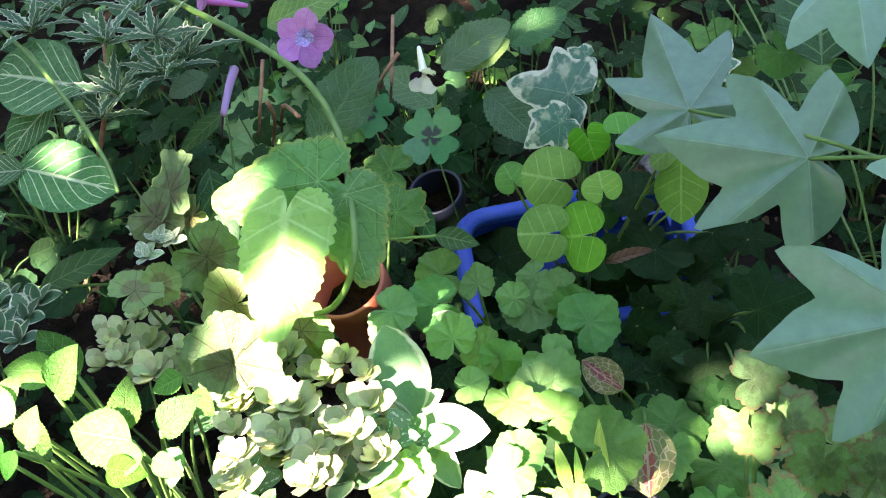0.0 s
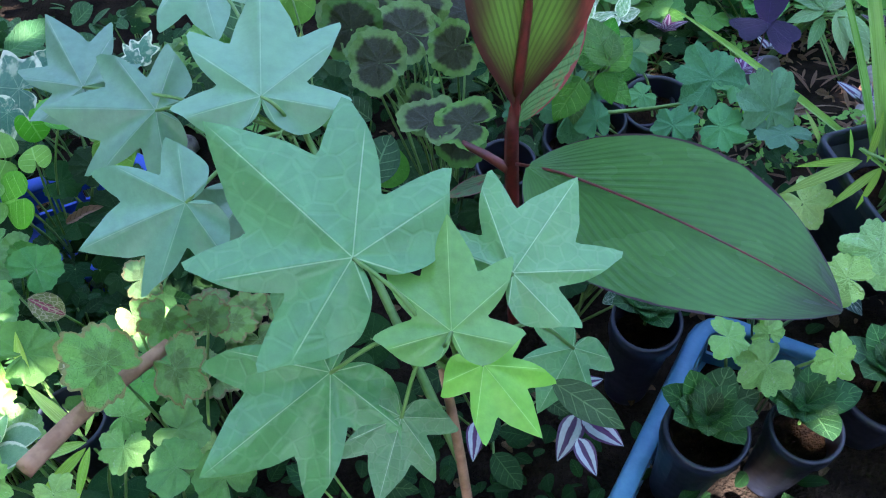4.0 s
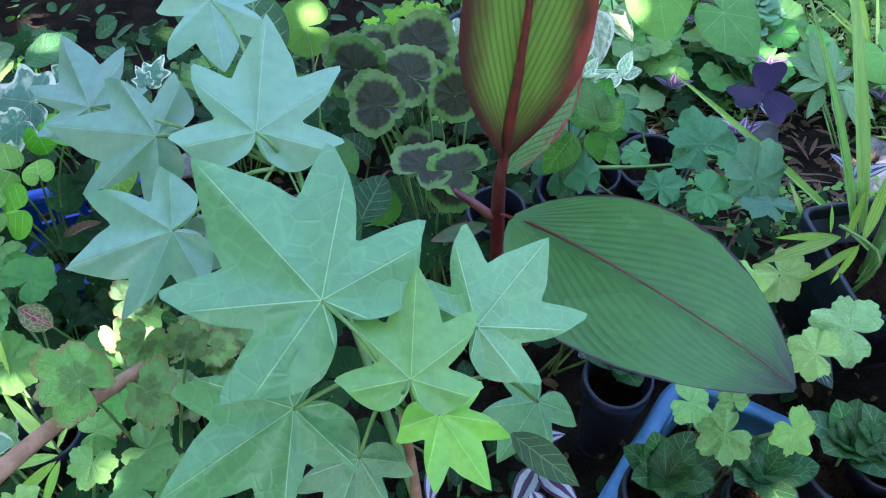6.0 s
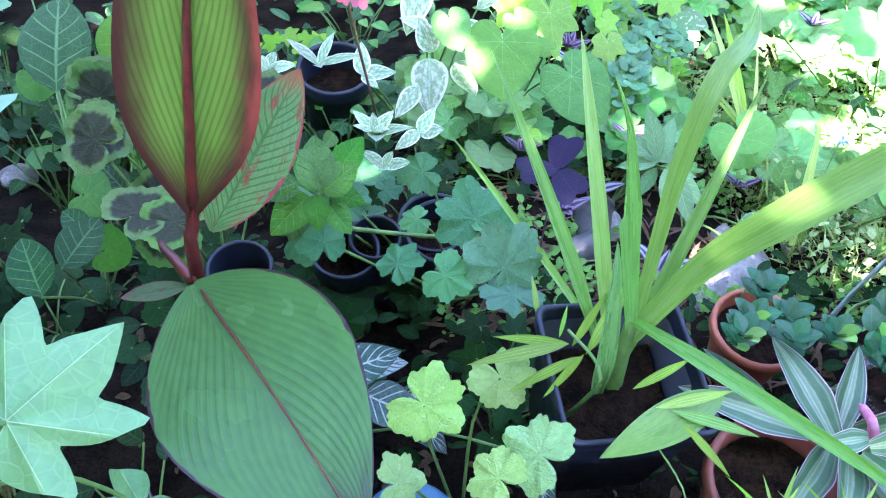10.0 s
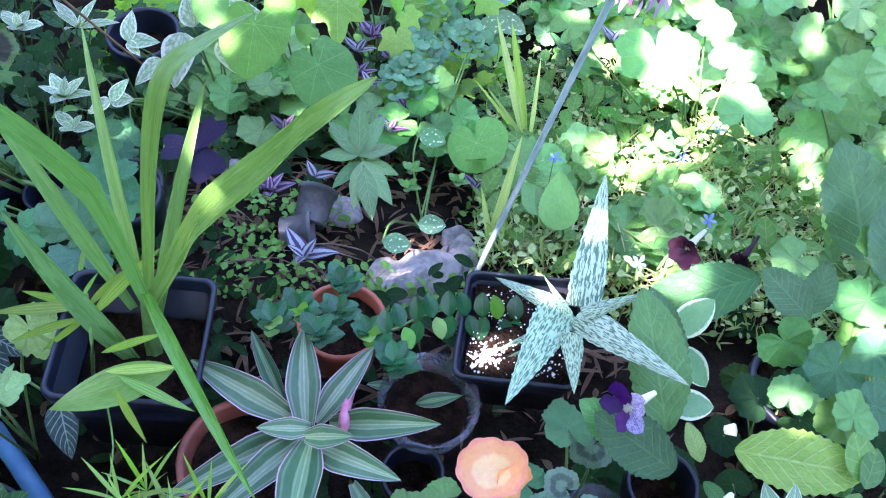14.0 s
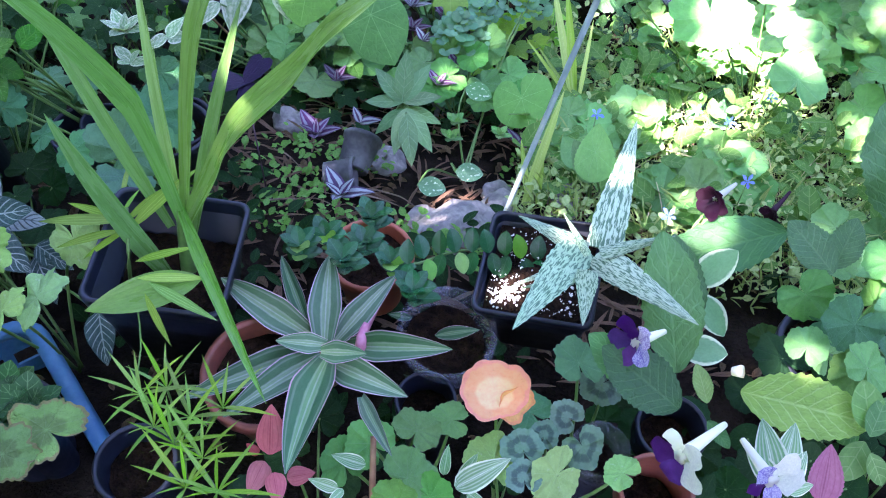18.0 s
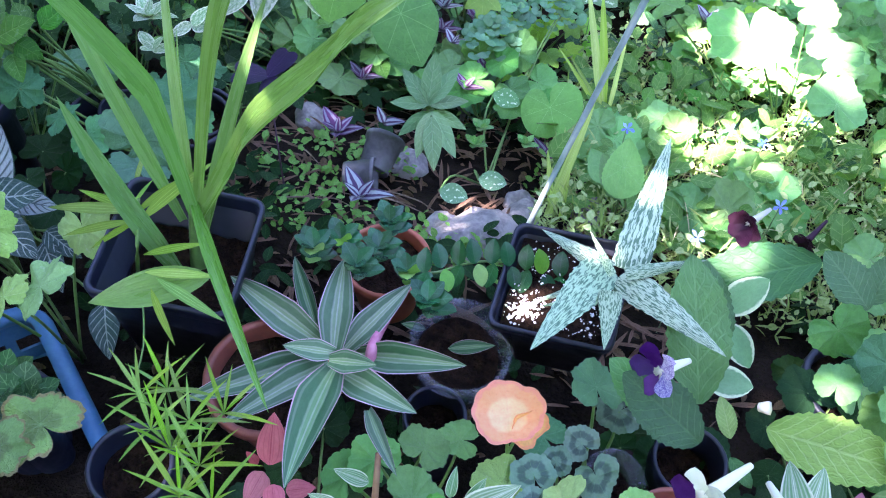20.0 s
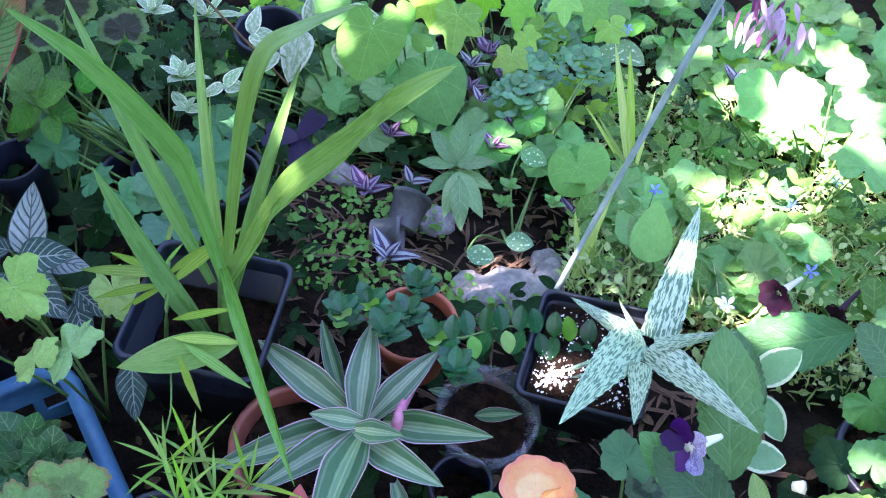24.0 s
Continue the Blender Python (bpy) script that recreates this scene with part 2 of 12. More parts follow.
MAT = {
    "fats": leafy("fatshedera_leaf", (0.078, 0.240, 0.086), (0.112, 0.290, 0.105), vein=(0.40, 0.56, 0.34), veins="palm", count=7, vein_w=0.030, rough=0.36, quilt=0.22, vein_mix=0.6, gloss=0.85),
    # back leaves: the sky's pale blue sheen is painted into the green
    "fats_blue": leafy("fatshedera_sky_sheen_leaf", (0.115, 0.265, 0.160), (0.165, 0.320, 0.195), vein=(0.34, 0.48, 0.34), veins="palm", count=7, vein_w=0.030, vein_mix=0.45, rough=0.38, quilt=0.2, gloss=1.1),
    "fats_young": leafy("fatshedera_young_leaf", (0.170, 0.400, 0.055), (0.270, 0.520, 0.070), vein=(0.480, 0.700, 0.250), veins="palm", count=7, vein_w=0.03, vein_mix=0.5, rough=0.34, trans=0.3, quilt=0.18, gloss=0.6),
    "fats_mid": leafy("fatshedera_bright_leaf", (0.100, 0.310, 0.085), (0.135, 0.360, 0.098), vein=(0.420, 0.660, 0.300), veins="palm", count=7, vein_w=0.03, vein_mix=0.5, rough=0.34, quilt=0.2, gloss=0.7),
    "canna": leafy("canna_leaf", (0.021, 0.128, 0.019), (0.033, 0.165, 0.025), vein=(0.016, 0.09, 0.018), veins="pinnate", count=14, slope=2.4, vein_w=0.34, vein_mix=0.3, edge=(0.040, 0.016, 0.020), edge_w=0.035, ragged=0.12, rough=0.26, quilt=0.14, tip=(0.035, 0.018, 0.030), gloss=0.45),
    "canna_red": leafy("canna_bronze_leaf", (0.080, 0.195, 0.034), (0.105, 0.225, 0.042), blush=(0.30, 0.090, 0.045), foot=(0.050, 0.012, 0.010), vein=(0.028, 0.032, 0.012), veins="pinnate", count=15, slope=2.2, vein_w=0.3, vein_mix=0.4, edge=(0.055, 0.024, 0.014), edge_w=0.62, ragged=0.4, rough=0.32, quilt=0.18, trans=0.15, tip=(0.16, 0.07, 0.035), gloss=0.6, edge_in=0.1),
    "canna_torn": leafy("canna_torn_leaf", (0.065, 0.170, 0.055), (0.090, 0.210, 0.072), vein=(0.036, 0.110, 0.029), veins="pinnate", count=18, vein_w=0.2, tip=(0.36, 0.10, 0.05), blotch=(0.24, 0.075, 0.04), blotch_at=(0.52, 0.66), blotch_n=4.0, edge=(0.26, 0.07, 0.05), edge_w=0.10, ragged=0.4, quilt=0.4, gloss=0.6),
    "zonal": leafy("zonal_geranium_leaf", (0.075, 0.185, 0.045), (0.110, 0.240, 0.062), vein=(0.11, 0.13, 0.07), veins="palm", count=9, vein_w=0.035, vein_mix=0.25, zone=(0.030, 0.028, 0.020), zone_r=(-0.6, 0.82), zone_mix=0.92, rough=0.6, quilt=0.5),
    "zonal_ring": leafy("ringed_geranium_leaf", (0.13, 0.25, 0.075), (0.18, 0.31, 0.10), vein=(0.08, 0.07, 0.04), veins="palm", count=7, vein_w=0.09, zone=(0.15, 0.10, 0.055), zone_r=(0.0, 0.6), zone_mix=0.55, rough=0.6, quilt=0.5),
    "lobed": leafy("ivy_geranium_leaf", (0.054, 0.189, 0.094), (0.084, 0.244, 0.108), vein=(0.132, 0.317, 0.172), veins="palm", count=9, vein_w=0.04, rough=0.55, quilt=0.5),
    "lobed_light": leafy("pale_geranium_leaf", (0.180, 0.390, 0.100), (0.252, 0.488, 0.143), vein=(0.312, 0.537, 0.215), veins="palm", count=9, vein_w=0.05, rough=0.6, quilt=0.6, blotch=(0.360, 0.512, 0.286), blotch_at=(0.6, 0.72)),
    "lobed_dark": leafy("dark_geranium_leaf", (0.036, 0.140, 0.057), (0.054, 0.183, 0.072), vein=(0.096, 0.244, 0.129), veins="palm", count=9, vein_w=0.04, rough=0.55, quilt=0.5),
    "lobed_dusky": leafy("dusky_geranium_leaf", (0.12, 0.27, 0.07), (0.17, 0.33, 0.10), vein=(0.180, 0.305, 0.129), veins="palm", count=9, vein_w=0.04, zone=(0.07, 0.09, 0.035), zone_r=(0.1, 0.55), zone_mix=0.5, edge=(0.22, 0.20, 0.08), edge_w=0.12, ragged=0.3, rough=0.6, quilt=0.6),
    "orange": leafy("orange_geranium_leaf", (0.92, 0.47, 0.21), (0.94, 0.54, 0.27), vein=(0.84, 0.52, 0.32), veins="palm", count=9, vein_w=0.05, zone=(0.95, 0.70, 0.36), zone_r=(-0.5, 0.62), zone_mix=0.8, edge=(0.90, 0.40, 0.24), edge_w=0.16, ragged=0.3, rough=0.6, quilt=0.2, trans=0.35, vein_mix=0.25),
    "grey_ring": leafy("grey_ringed_leaf", (0.12, 0.22, 0.155), (0.16, 0.27, 0.19), zone=(0.045, 0.080, 0.070), zone_r=(0.38, 0.74), rough=0.6, veins="palm", count=9, vein_w=0.04, vein=(0.144, 0.305, 0.172)),
    "round": leafy("round_leaf", (0.066, 0.244, 0.032), (0.096, 0.317, 0.043), vein=(0.168, 0.390, 0.100), veins="pinnate", count=5, vein_w=0.06, rough=0.5, quilt=0.3),
    "heart": leafy("heart_leaf", (0.058, 0.22, 0.036), (0.090, 0.29, 0.05), vein=(0.168, 0.415, 0.114), veins="palm", count=8, vein_w=0.04, rough=0.5, quilt=0.3),
    "strep": leafy("cape_primrose_leaf", (0.034, 0.125, 0.042), (0.055, 0.165, 0.055), vein=(0.100, 0.240, 0.090), veins="pinnate", count=9, slope=0.8, vein_w=0.12, vein_mix=0.45, rough=0.45, quilt=0.45, gloss=0.6),
    # sunlit copy of the primrose leaf: the sun is in its lighter colour
    "strep_sunlit": leafy("sunlit_cape_primrose_leaf", (0.156, 0.366, 0.072), (0.228, 0.464, 0.100), vein=(0.432, 0.634, 0.257), veins="pinnate", count=9, slope=0.8, vein_w=0.10, vein_mix=0.4, rough=0.5, quilt=0.45, trans=0.3),
    "strep_mid": leafy("fresh_cape_primrose_leaf", (0.058, 0.185, 0.058), (0.088, 0.235, 0.076), vein=(0.150, 0.330, 0.130), veins="pinnate", count=9, slope=0.8, vein_w=0.12, vein_mix=0.45, rough=0.45, quilt=0.45, gloss=0.6),
    "begonia": leafy("begonia_leaf", (0.054, 0.183, 0.051), (0.090, 0.244, 0.064), vein=(0.192, 0.366, 0.129), veins="palm", count=8, vein_w=0.05, edge=(0.156, 0.244, 0.057), edge_w=0.1, ragged=0.1, rough=0.5, quilt=0.5),
    "silver": leafy("silver_begonia_leaf", (0.36, 0.45, 0.42), (0.44, 0.52, 0.48), vein=(0.024, 0.067, 0.051), veins="pinnate", count=7, slope=1.0, vein_w=0.2, rough=0.35, quilt=0.7, trans=0.1, edge=(0.036, 0.098, 0.072), edge_w=0.08, ragged=0.1, gloss=0.5),
    "silver_dark": leafy("dark_silver_begonia_leaf", (0.036, 0.091, 0.072), (0.05, 0.1, 0.091), vein=(0.42, 0.5, 0.46), veins="pinnate", count=7, slope=1.0, vein_w=0.14, rough=0.4, quilt=0.7, trans=0.1),
    "zebra": leafy("zebra_plant_leaf", (0.036, 0.165, 0.060), (0.060, 0.210, 0.075), vein=(0.58, 0.70, 0.46), veins="pinnate", count=7, slope=1.3, vein_w=0.085, rough=0.33, quilt=0.6, gloss=0.5),
    "aloe": leafy("aloe_leaf", (0.300, 0.450, 0.270), (0.360, 0.510, 0.310), blotch=(0.055, 0.145, 0.075), blotch_at=(0.48, 0.56), blotch_n=22.0, rough=0.4, trans=0.05, quilt=0.2, gloss=0.6),
    "rhoeo": leafy("oyster_plant_leaf", (0.045, 0.130, 0.060), (0.070, 0.165, 0.080), veins="long", count=2.0, vein=(0.36, 0.42, 0.34), vein_w=0.16, vein_mix=0.55, stripe=(0.150, 0.270, 0.130), stripe_w=(-0.3, 0.34), edge=(0.55, 0.34, 0.42), edge_w=0.08, rough=0.34, trans=0.12, quilt=0.15, gloss=0.55),
    "trad_purple": leafy("purple_wandering_leaf", (0.06, 0.012, 0.055), (0.10, 0.02, 0.085), stripe=(0.22, 0.20, 0.25), stripe_w=(0.35, 0.75), rough=0.3, trans=0.12, quilt=0.15, gloss=0.5),
    "trad_silver": leafy("silver_wandering_leaf", (0.05, 0.018, 0.06), (0.08, 0.03, 0.09), stripe=(0.30, 0.34, 0.36), stripe_w=(0.30, 0.80), rough=0.3, trans=0.12, quilt=0.15, gloss=0.5),
    "trad_white": leafy("white_wandering_leaf", (0.108, 0.281, 0.114), (0.156, 0.342, 0.143), veins="long", count=4.0, vein=(0.62, 0.68, 0.55), vein_w=0.3, edge=(0.6, 0.66, 0.5), edge_w=0.2, ragged=0.25, rough=0.4),
    "white_edge": leafy("white_edged_leaf", (0.15, 0.31, 0.13), (0.24, 0.40, 0.20), blotch=(0.50, 0.58, 0.40), blotch_at=(0.45, 0.6), edge=(0.64, 0.69, 0.54), edge_w=0.3, ragged=0.9, rough=0.45, quilt=0.4, vein=(0.360, 0.512, 0.343), veins="pinnate", count=6, vein_w=0.06),
    "white_leaf": leafy("pale_edged_leaf", (0.120, 0.293, 0.129), (0.180, 0.366, 0.172), edge=(0.55, 0.62, 0.42), edge_w=0.28, ragged=0.3, rough=0.4, quilt=0.2),
    "white_ivy": leafy("variegated_ivy_leaf", (0.054, 0.171, 0.114), (0.084, 0.220, 0.143), edge=(0.60, 0.64, 0.46), edge_w=0.16, ragged=0.7, blotch=(0.34, 0.42, 0.28), blotch_at=(0.5, 0.62), veins="palm", count=7, vein=(0.240, 0.390, 0.257), vein_w=0.04, rough=0.45),
    "oxalis_purple": leafy("purple_clover_leaf", (0.010, 0.004, 0.024), (0.018, 0.006, 0.038), vein=(0.03, 0.012, 0.06), veins="palm", count=6, vein_w=0.05, rough=0.45, trans=0.25),
    "oxalis": leafy("lucky_clover_leaf", (0.036, 0.171, 0.072), (0.060, 0.232, 0.086), zone=(0.035, 0.012, 0.028), zone_r=(0.0, 0.42), rough=0.5),
    "glossy": leafy("glossy_leaf", (0.036, 0.183, 0.025), (0.066, 0.268, 0.036), vein=(0.120, 0.342, 0.072), veins="pinnate", count=6, vein_w=0.09, rough=0.25, quilt=0.8, gloss=0.5),
    "glossy_dark": leafy("dark_glossy_leaf", (0.008, 0.068, 0.026), (0.016, 0.100, 0.040), vein=(0.05, 0.14, 0.08), veins="pinnate", count=4, vein_w=0.05, vein_mix=0.4, rough=0.16, quilt=0.12, trans=0.08, gloss=0.5),
    "glossy_tip": leafy("young_glossy_leaf", (0.085, 0.290, 0.040), (0.125, 0.360, 0.050), rough=0.22, quilt=0.2, gloss=0.5),
    "serrate": leafy("serrated_leaf", (0.060, 0.232, 0.043), (0.096, 0.317, 0.064), vein=(0.168, 0.415, 0.129), veins="pinnate", count=6, vein_w=0.08, rough=0.33, quilt=0.6, gloss=0.5),
    "iris": leafy("strap_leaf", (0.100, 0.285, 0.058), (0.150, 0.350, 0.075), veins="long", count=5.0, vein=(0.09, 0.22, 0.055), vein_w=0.2, vein_mix=0.3, rough=0.28, trans=0.25, quilt=0.3, gloss=1.0),
    "lime": leafy("lime_narrow_leaf", (0.115, 0.290, 0.030), (0.175, 0.370, 0.040), rough=0.4, trans=0.3, veins="long", count=1.0, vein=(0.300, 0.549, 0.114), vein_w=0.1),
    "fit_pink": leafy("pink_veined_leaf", (0.19, 0.21, 0.08), (0.25, 0.27, 0.11), vein=(0.60, 0.50, 0.32), veins="net", count=7.0, vein_w=0.08, zone=(0.45, 0.05, 0.09), zone_r=(0.0, 0.3), rough=0.55, quilt=0.7),
    "fit_white": leafy("white_netted_leaf", (0.036, 0.122, 0.072), (0.060, 0.159, 0.086), vein=(0.45, 0.55, 0.48), veins="net", count=9.0, vein_w=0.06, rough=0.5, quilt=0.5),
    "sedum": leafy("stonecrop_leaf", (0.29, 0.41, 0.16), (0.42, 0.50, 0.23), edge=(0.52, 0.48, 0.27), edge_w=0.18, rough=0.5, trans=0.15, quilt=0.1),
    "fern": leafy("small_blue_leaf", (0.084, 0.232, 0.129), (0.144, 0.329, 0.172), rough=0.6, trans=0.3, quilt=0.1),
    "weed": leafy("weed_leaf", (0.060, 0.207, 0.043), (0.120, 0.317, 0.072), rough=0.5, trans=0.3, quilt=0.2, veins="pinnate", count=4, vein=(0.180, 0.366, 0.114), vein_w=0.08),
    # dry yellow-green weed, lightened further to put the sun into its colour
    "weed_dry_sunlit": leafy("dry_weed_leaf_sun_lightened", (0.23, 0.40, 0.09), (0.60, 0.60, 0.27), rough=0.6, trans=0.3, quilt=0.2),
    "big_round": leafy("large_round_leaf", (0.105, 0.300, 0.085), (0.165, 0.375, 0.115), vein=(0.20, 0.40, 0.17), veins="palm", count=9, vein_w=0.05, rough=0.55, quilt=0.35),
    "speckle": leafy("speckled_leaf", (0.096, 0.268, 0.100), (0.132, 0.317, 0.129), blotch=(0.600, 0.732, 0.528), blotch_at=(0.56, 0.62), rough=0.4, quilt=0.3),
    "petal_pink": leafy("pink_petal", (0.62, 0.22, 0.62), (0.74, 0.34, 0.74), veins="long", count=3.0, vein=(0.42, 0.08, 0.45), vein_w=0.12, vein_mix=0.35, rough=0.6, trans=0.35, quilt=0.1),
    "petal_violet": leafy("violet_petal", (0.05, 0.008, 0.10), (0.09, 0.016, 0.17), rough=0.5, trans=0.25, quilt=0.1),
    "petal_veined": leafy("veined_lilac_petal", (0.55, 0.45, 0.75), (0.62, 0.55, 0.8), veins="net", count=13.0, vein=(0.14, 0.05, 0.35), vein_w=0.12, rough=0.5, trans=0.25, quilt=0.1),
    "petal_white": leafy("white_petal", (0.72, 0.70, 0.72), (0.8, 0.78, 0.74), rough=0.6, trans=0.35, quilt=0.1),
    "petal_dark": leafy("dark_plum_petal", (0.018, 0.005, 0.013), (0.030, 0.007, 0.020), rough=0.55, trans=0.15, quilt=0.2),
    "petal_coral": leafy("coral_petal", (0.78, 0.16, 0.20), (0.88, 0.26, 0.27), rough=0.6, trans=0.35, quilt=0.1),
    "petal_blue": leafy("blue_petal", (0.16, 0.20, 0.72), (0.24, 0.3, 0.8), rough=0.6, trans=0.3, quilt=0.1),
    "petal_plum": leafy("plum_bract", (0.22, 0.05, 0.16), (0.32, 0.08, 0.22), rough=0.6, trans=0.3, quilt=0.1),
    "petal_mauve": leafy("mauve_petal", (0.40, 0.25, 0.46), (0.54, 0.36, 0.58), rough=0.6, trans=0.3, quilt=0.1),
    "bud_pink": leafy("pink_bract", (0.40, 0.085, 0.11), (0.48, 0.13, 0.15), rough=0.5, trans=0.2, quilt=0.2, veins="long", count=3, vein=(0.3, 0.05, 0.07), vein_w=0.15),
    "lily_broad": leafy("broad_lily_leaf", (0.10, 0.29, 0.035), (0.15, 0.36, 0.045), rough=0.3, trans=0.2, veins="long", count=3.0, vein=(0.16, 0.36, 0.07), vein_w=0.2, vein_mix=0.4, quilt=0.2, gloss=0.9),
    "dead": leafy("dead_leaf", (0.17, 0.10, 0.05), (0.30, 0.20, 0.11), veins="pinnate", count=6, vein=(0.1, 0.06, 0.03), vein_w=0.1, rough=0.8, trans=0.1, quilt=0.8),
}
STEM_GREEN = plain("green_stem", (0.07, 0.17, 0.035), (0.13, 0.25, 0.06), 40, 0.5, 0.2)
STEM_RED = plain("red_stem", (0.08, 0.014, 0.011), (0.16, 0.024, 0.018), 40, 0.4, 0.2)
STEM_BROWN = plain("brown_stem", (0.24, 0.12, 0.06), (0.36, 0.20, 0.11), 60, 0.7, 0.6)
STEM_PURPLE = plain("purple_stem", (0.09, 0.03, 0.07), (0.16, 0.08, 0.11), 50, 0.6, 0.3)
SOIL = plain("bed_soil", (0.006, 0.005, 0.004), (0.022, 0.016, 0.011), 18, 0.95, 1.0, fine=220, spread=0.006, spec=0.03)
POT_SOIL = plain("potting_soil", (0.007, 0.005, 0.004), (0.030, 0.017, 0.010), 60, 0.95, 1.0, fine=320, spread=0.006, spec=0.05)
BLACK_POT = plain("black_plastic", (0.006, 0.009, 0.017), (0.012, 0.017, 0.030), 12, 0.42, 0.15, fine=90)
GREY_POT = plain("worn_grey_plastic", (0.07, 0.07, 0.075), (0.14, 0.14, 0.145), 25, 0.5, 0.2)
TERRA = plain("terracotta_plastic", (0.33, 0.085, 0.045), (0.42, 0.12, 0.06), 20, 0.5, 0.2)
TERRA_DARK = plain("brown_plastic", (0.16, 0.045, 0.03), (0.24, 0.07, 0.045), 20, 0.5, 0.2)
BLUE_CRATE = plain("faded_blue_plastic", (0.040, 0.150, 0.270), (0.065, 0.210, 0.340), 14, 0.45, 0.2)
ROYAL_CRATE = plain("royal_blue_plastic", (0.008, 0.050, 0.34), (0.016, 0.080, 0.44), 14, 0.4, 0.2)
STONE = plain("field_stone", (0.16, 0.15, 0.14), (0.34, 0.31, 0.28), 22, 0.85, 0.8, fine=160, spread=0.004)
PERLITE = plain("perlite", (0.72, 0.71, 0.68), (0.82, 0.81, 0.78), 200, 0.9, 0.5)
TWIG = plain("dry_twig", (0.12, 0.08, 0.05), (0.26, 0.19, 0.13), 70, 0.85, 0.6)
CANE = plain("grey_green_cane", (0.26, 0.37, 0.35), (0.36, 0.47, 0.44), 30, 0.5, 0.2)
BARK = plain("tree_bark", (0.10, 0.075, 0.05), (0.2, 0.16, 0.12), 10, 0.9, 1.0, fine=60, spread=0.01)


def clear_plastic():
    k = Nodes("clear_plastic")
    k.bsdf.inputs["Base Color"].default_value = (0.30, 0.31, 0.34, 1)
    k.plug(k.math("ADD", k.math("MULTIPLY", k.noise(60.0), 0.3), 0.12), k.bsdf.inputs["Roughness"])
    k.bsdf.inputs["IOR"].default_value = 1.3
    tr = k.t.nodes.new("ShaderNodeBsdfTransparent")
    tr.inputs[0].default_value = (0.85, 0.86, 0.9, 1)
    mx = k.t.nodes.new("ShaderNodeMixShader")
    k.plug(k.math("ADD", k.math("MULTIPLY", k.ramp(k.noise(25.0, 4), 0.7, 0.3), 0.25), 0.68), mx.inputs[0])
    k.t.links.new(k.bsdf.outputs[0], mx.inputs[1])
    k.t.links.new(tr.outputs[0], mx.inputs[2])
    k.t.links.new(mx.outputs[0], k.out.inputs[0])
    return k.m


CLEAR = clear_plastic()
MAT["dark_var"] = leafy("dark_white_edged_leaf", (0.055, 0.160, 0.080), (0.085, 0.205, 0.105), edge=(0.66, 0.70, 0.52), edge_w=0.3, ragged=0.7, rough=0.5, quilt=0.6, veins="pinnate", count=5, vein=(0.060, 0.134, 0.072), vein_w=0.08)
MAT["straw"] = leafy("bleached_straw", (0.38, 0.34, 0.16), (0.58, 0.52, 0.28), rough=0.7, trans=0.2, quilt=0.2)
MAT["ger_mid"] = leafy("plain_geranium_leaf", (0.068, 0.245, 0.058), (0.115, 0.335, 0.080), vein=(0.15, 0.31, 0.12), veins="palm", count=9, vein_w=0.04, rough=0.5, quilt=0.4)
MAT["sage"] = leafy("soft_grey_green_leaf", (0.120, 0.281, 0.114), (0.180, 0.366, 0.157), vein=(0.240, 0.427, 0.215), veins="pinnate", count=6, vein_w=0.08, rough=0.65, quilt=0.6)
MAT["lime_leaf"] = leafy("lime_lobed_leaf", (0.12, 0.36, 0.035), (0.19, 0.45, 0.05), vein=(0.26, 0.52, 0.11), veins="palm", count=7, vein_w=0.05, rough=0.5, trans=0.3)
MAT["dark_oval"] = leafy("dark_oval_leaf", (0.018, 0.080, 0.026), (0.034, 0.120, 0.038), vein=(0.096, 0.244, 0.086), veins="pinnate", count=6, vein_w=0.07, rough=0.35, quilt=0.4)
MAT["grass"] = leafy("yellow_green_grass", (0.228, 0.415, 0.072), (0.360, 0.561, 0.114), veins="long", count=2.0, vein=(0.480, 0.634, 0.215), vein_w=0.2, rough=0.4, trans=0.3)

# near-black leaves: the shade between the plants is painted into their colour
MAT["deep"] = leafy("painted_shade_leaf", (0.010, 0.040, 0.013), (0.018, 0.060, 0.020), vein=(0.04, 0.11, 0.04), veins="palm", count=9, vein_w=0.04, rough=0.6, quilt=0.4, gloss=0.12)
MAT["deep_oval"] = leafy("painted_shade_oval_leaf", (0.009, 0.036, 0.013), (0.018, 0.056, 0.020), vein=(0.04, 0.11, 0.04), veins="pinnate", count=6, vein_w=0.06, rough=0.5, quilt=0.4, gloss=0.15)


# ---- shapes ----
FACE = Vector((0.0, -0.5, 0.866))   # the way that leaves turn: up and out from the bank


def mesh(name, verts, faces, uvs=None, rim=None, smooth=True):
    me = bpy.data.meshes.new(name)
    me.from_pydata(verts, [], faces)
    if uvs is not None:
        lay = me.uv_layers.new(name="UVMap")
        idx = np.zeros(len(me.loops), dtype=np.int32)
        me.loops.foreach_get("vertex_index", idx)
        lay.data.foreach_set("uv", np.asarray(uvs, dtype=np.float32)[idx].ravel())
    if rim is not None:
        me.attributes.new("rim", "FLOAT", "POINT").data.foreach_set("value", np.asarray(rim, dtype=np.float32))
    if smooth:
        me.polygons.foreach_set("use_smooth", [True] * len(me.polygons))
    me.update()
    return me


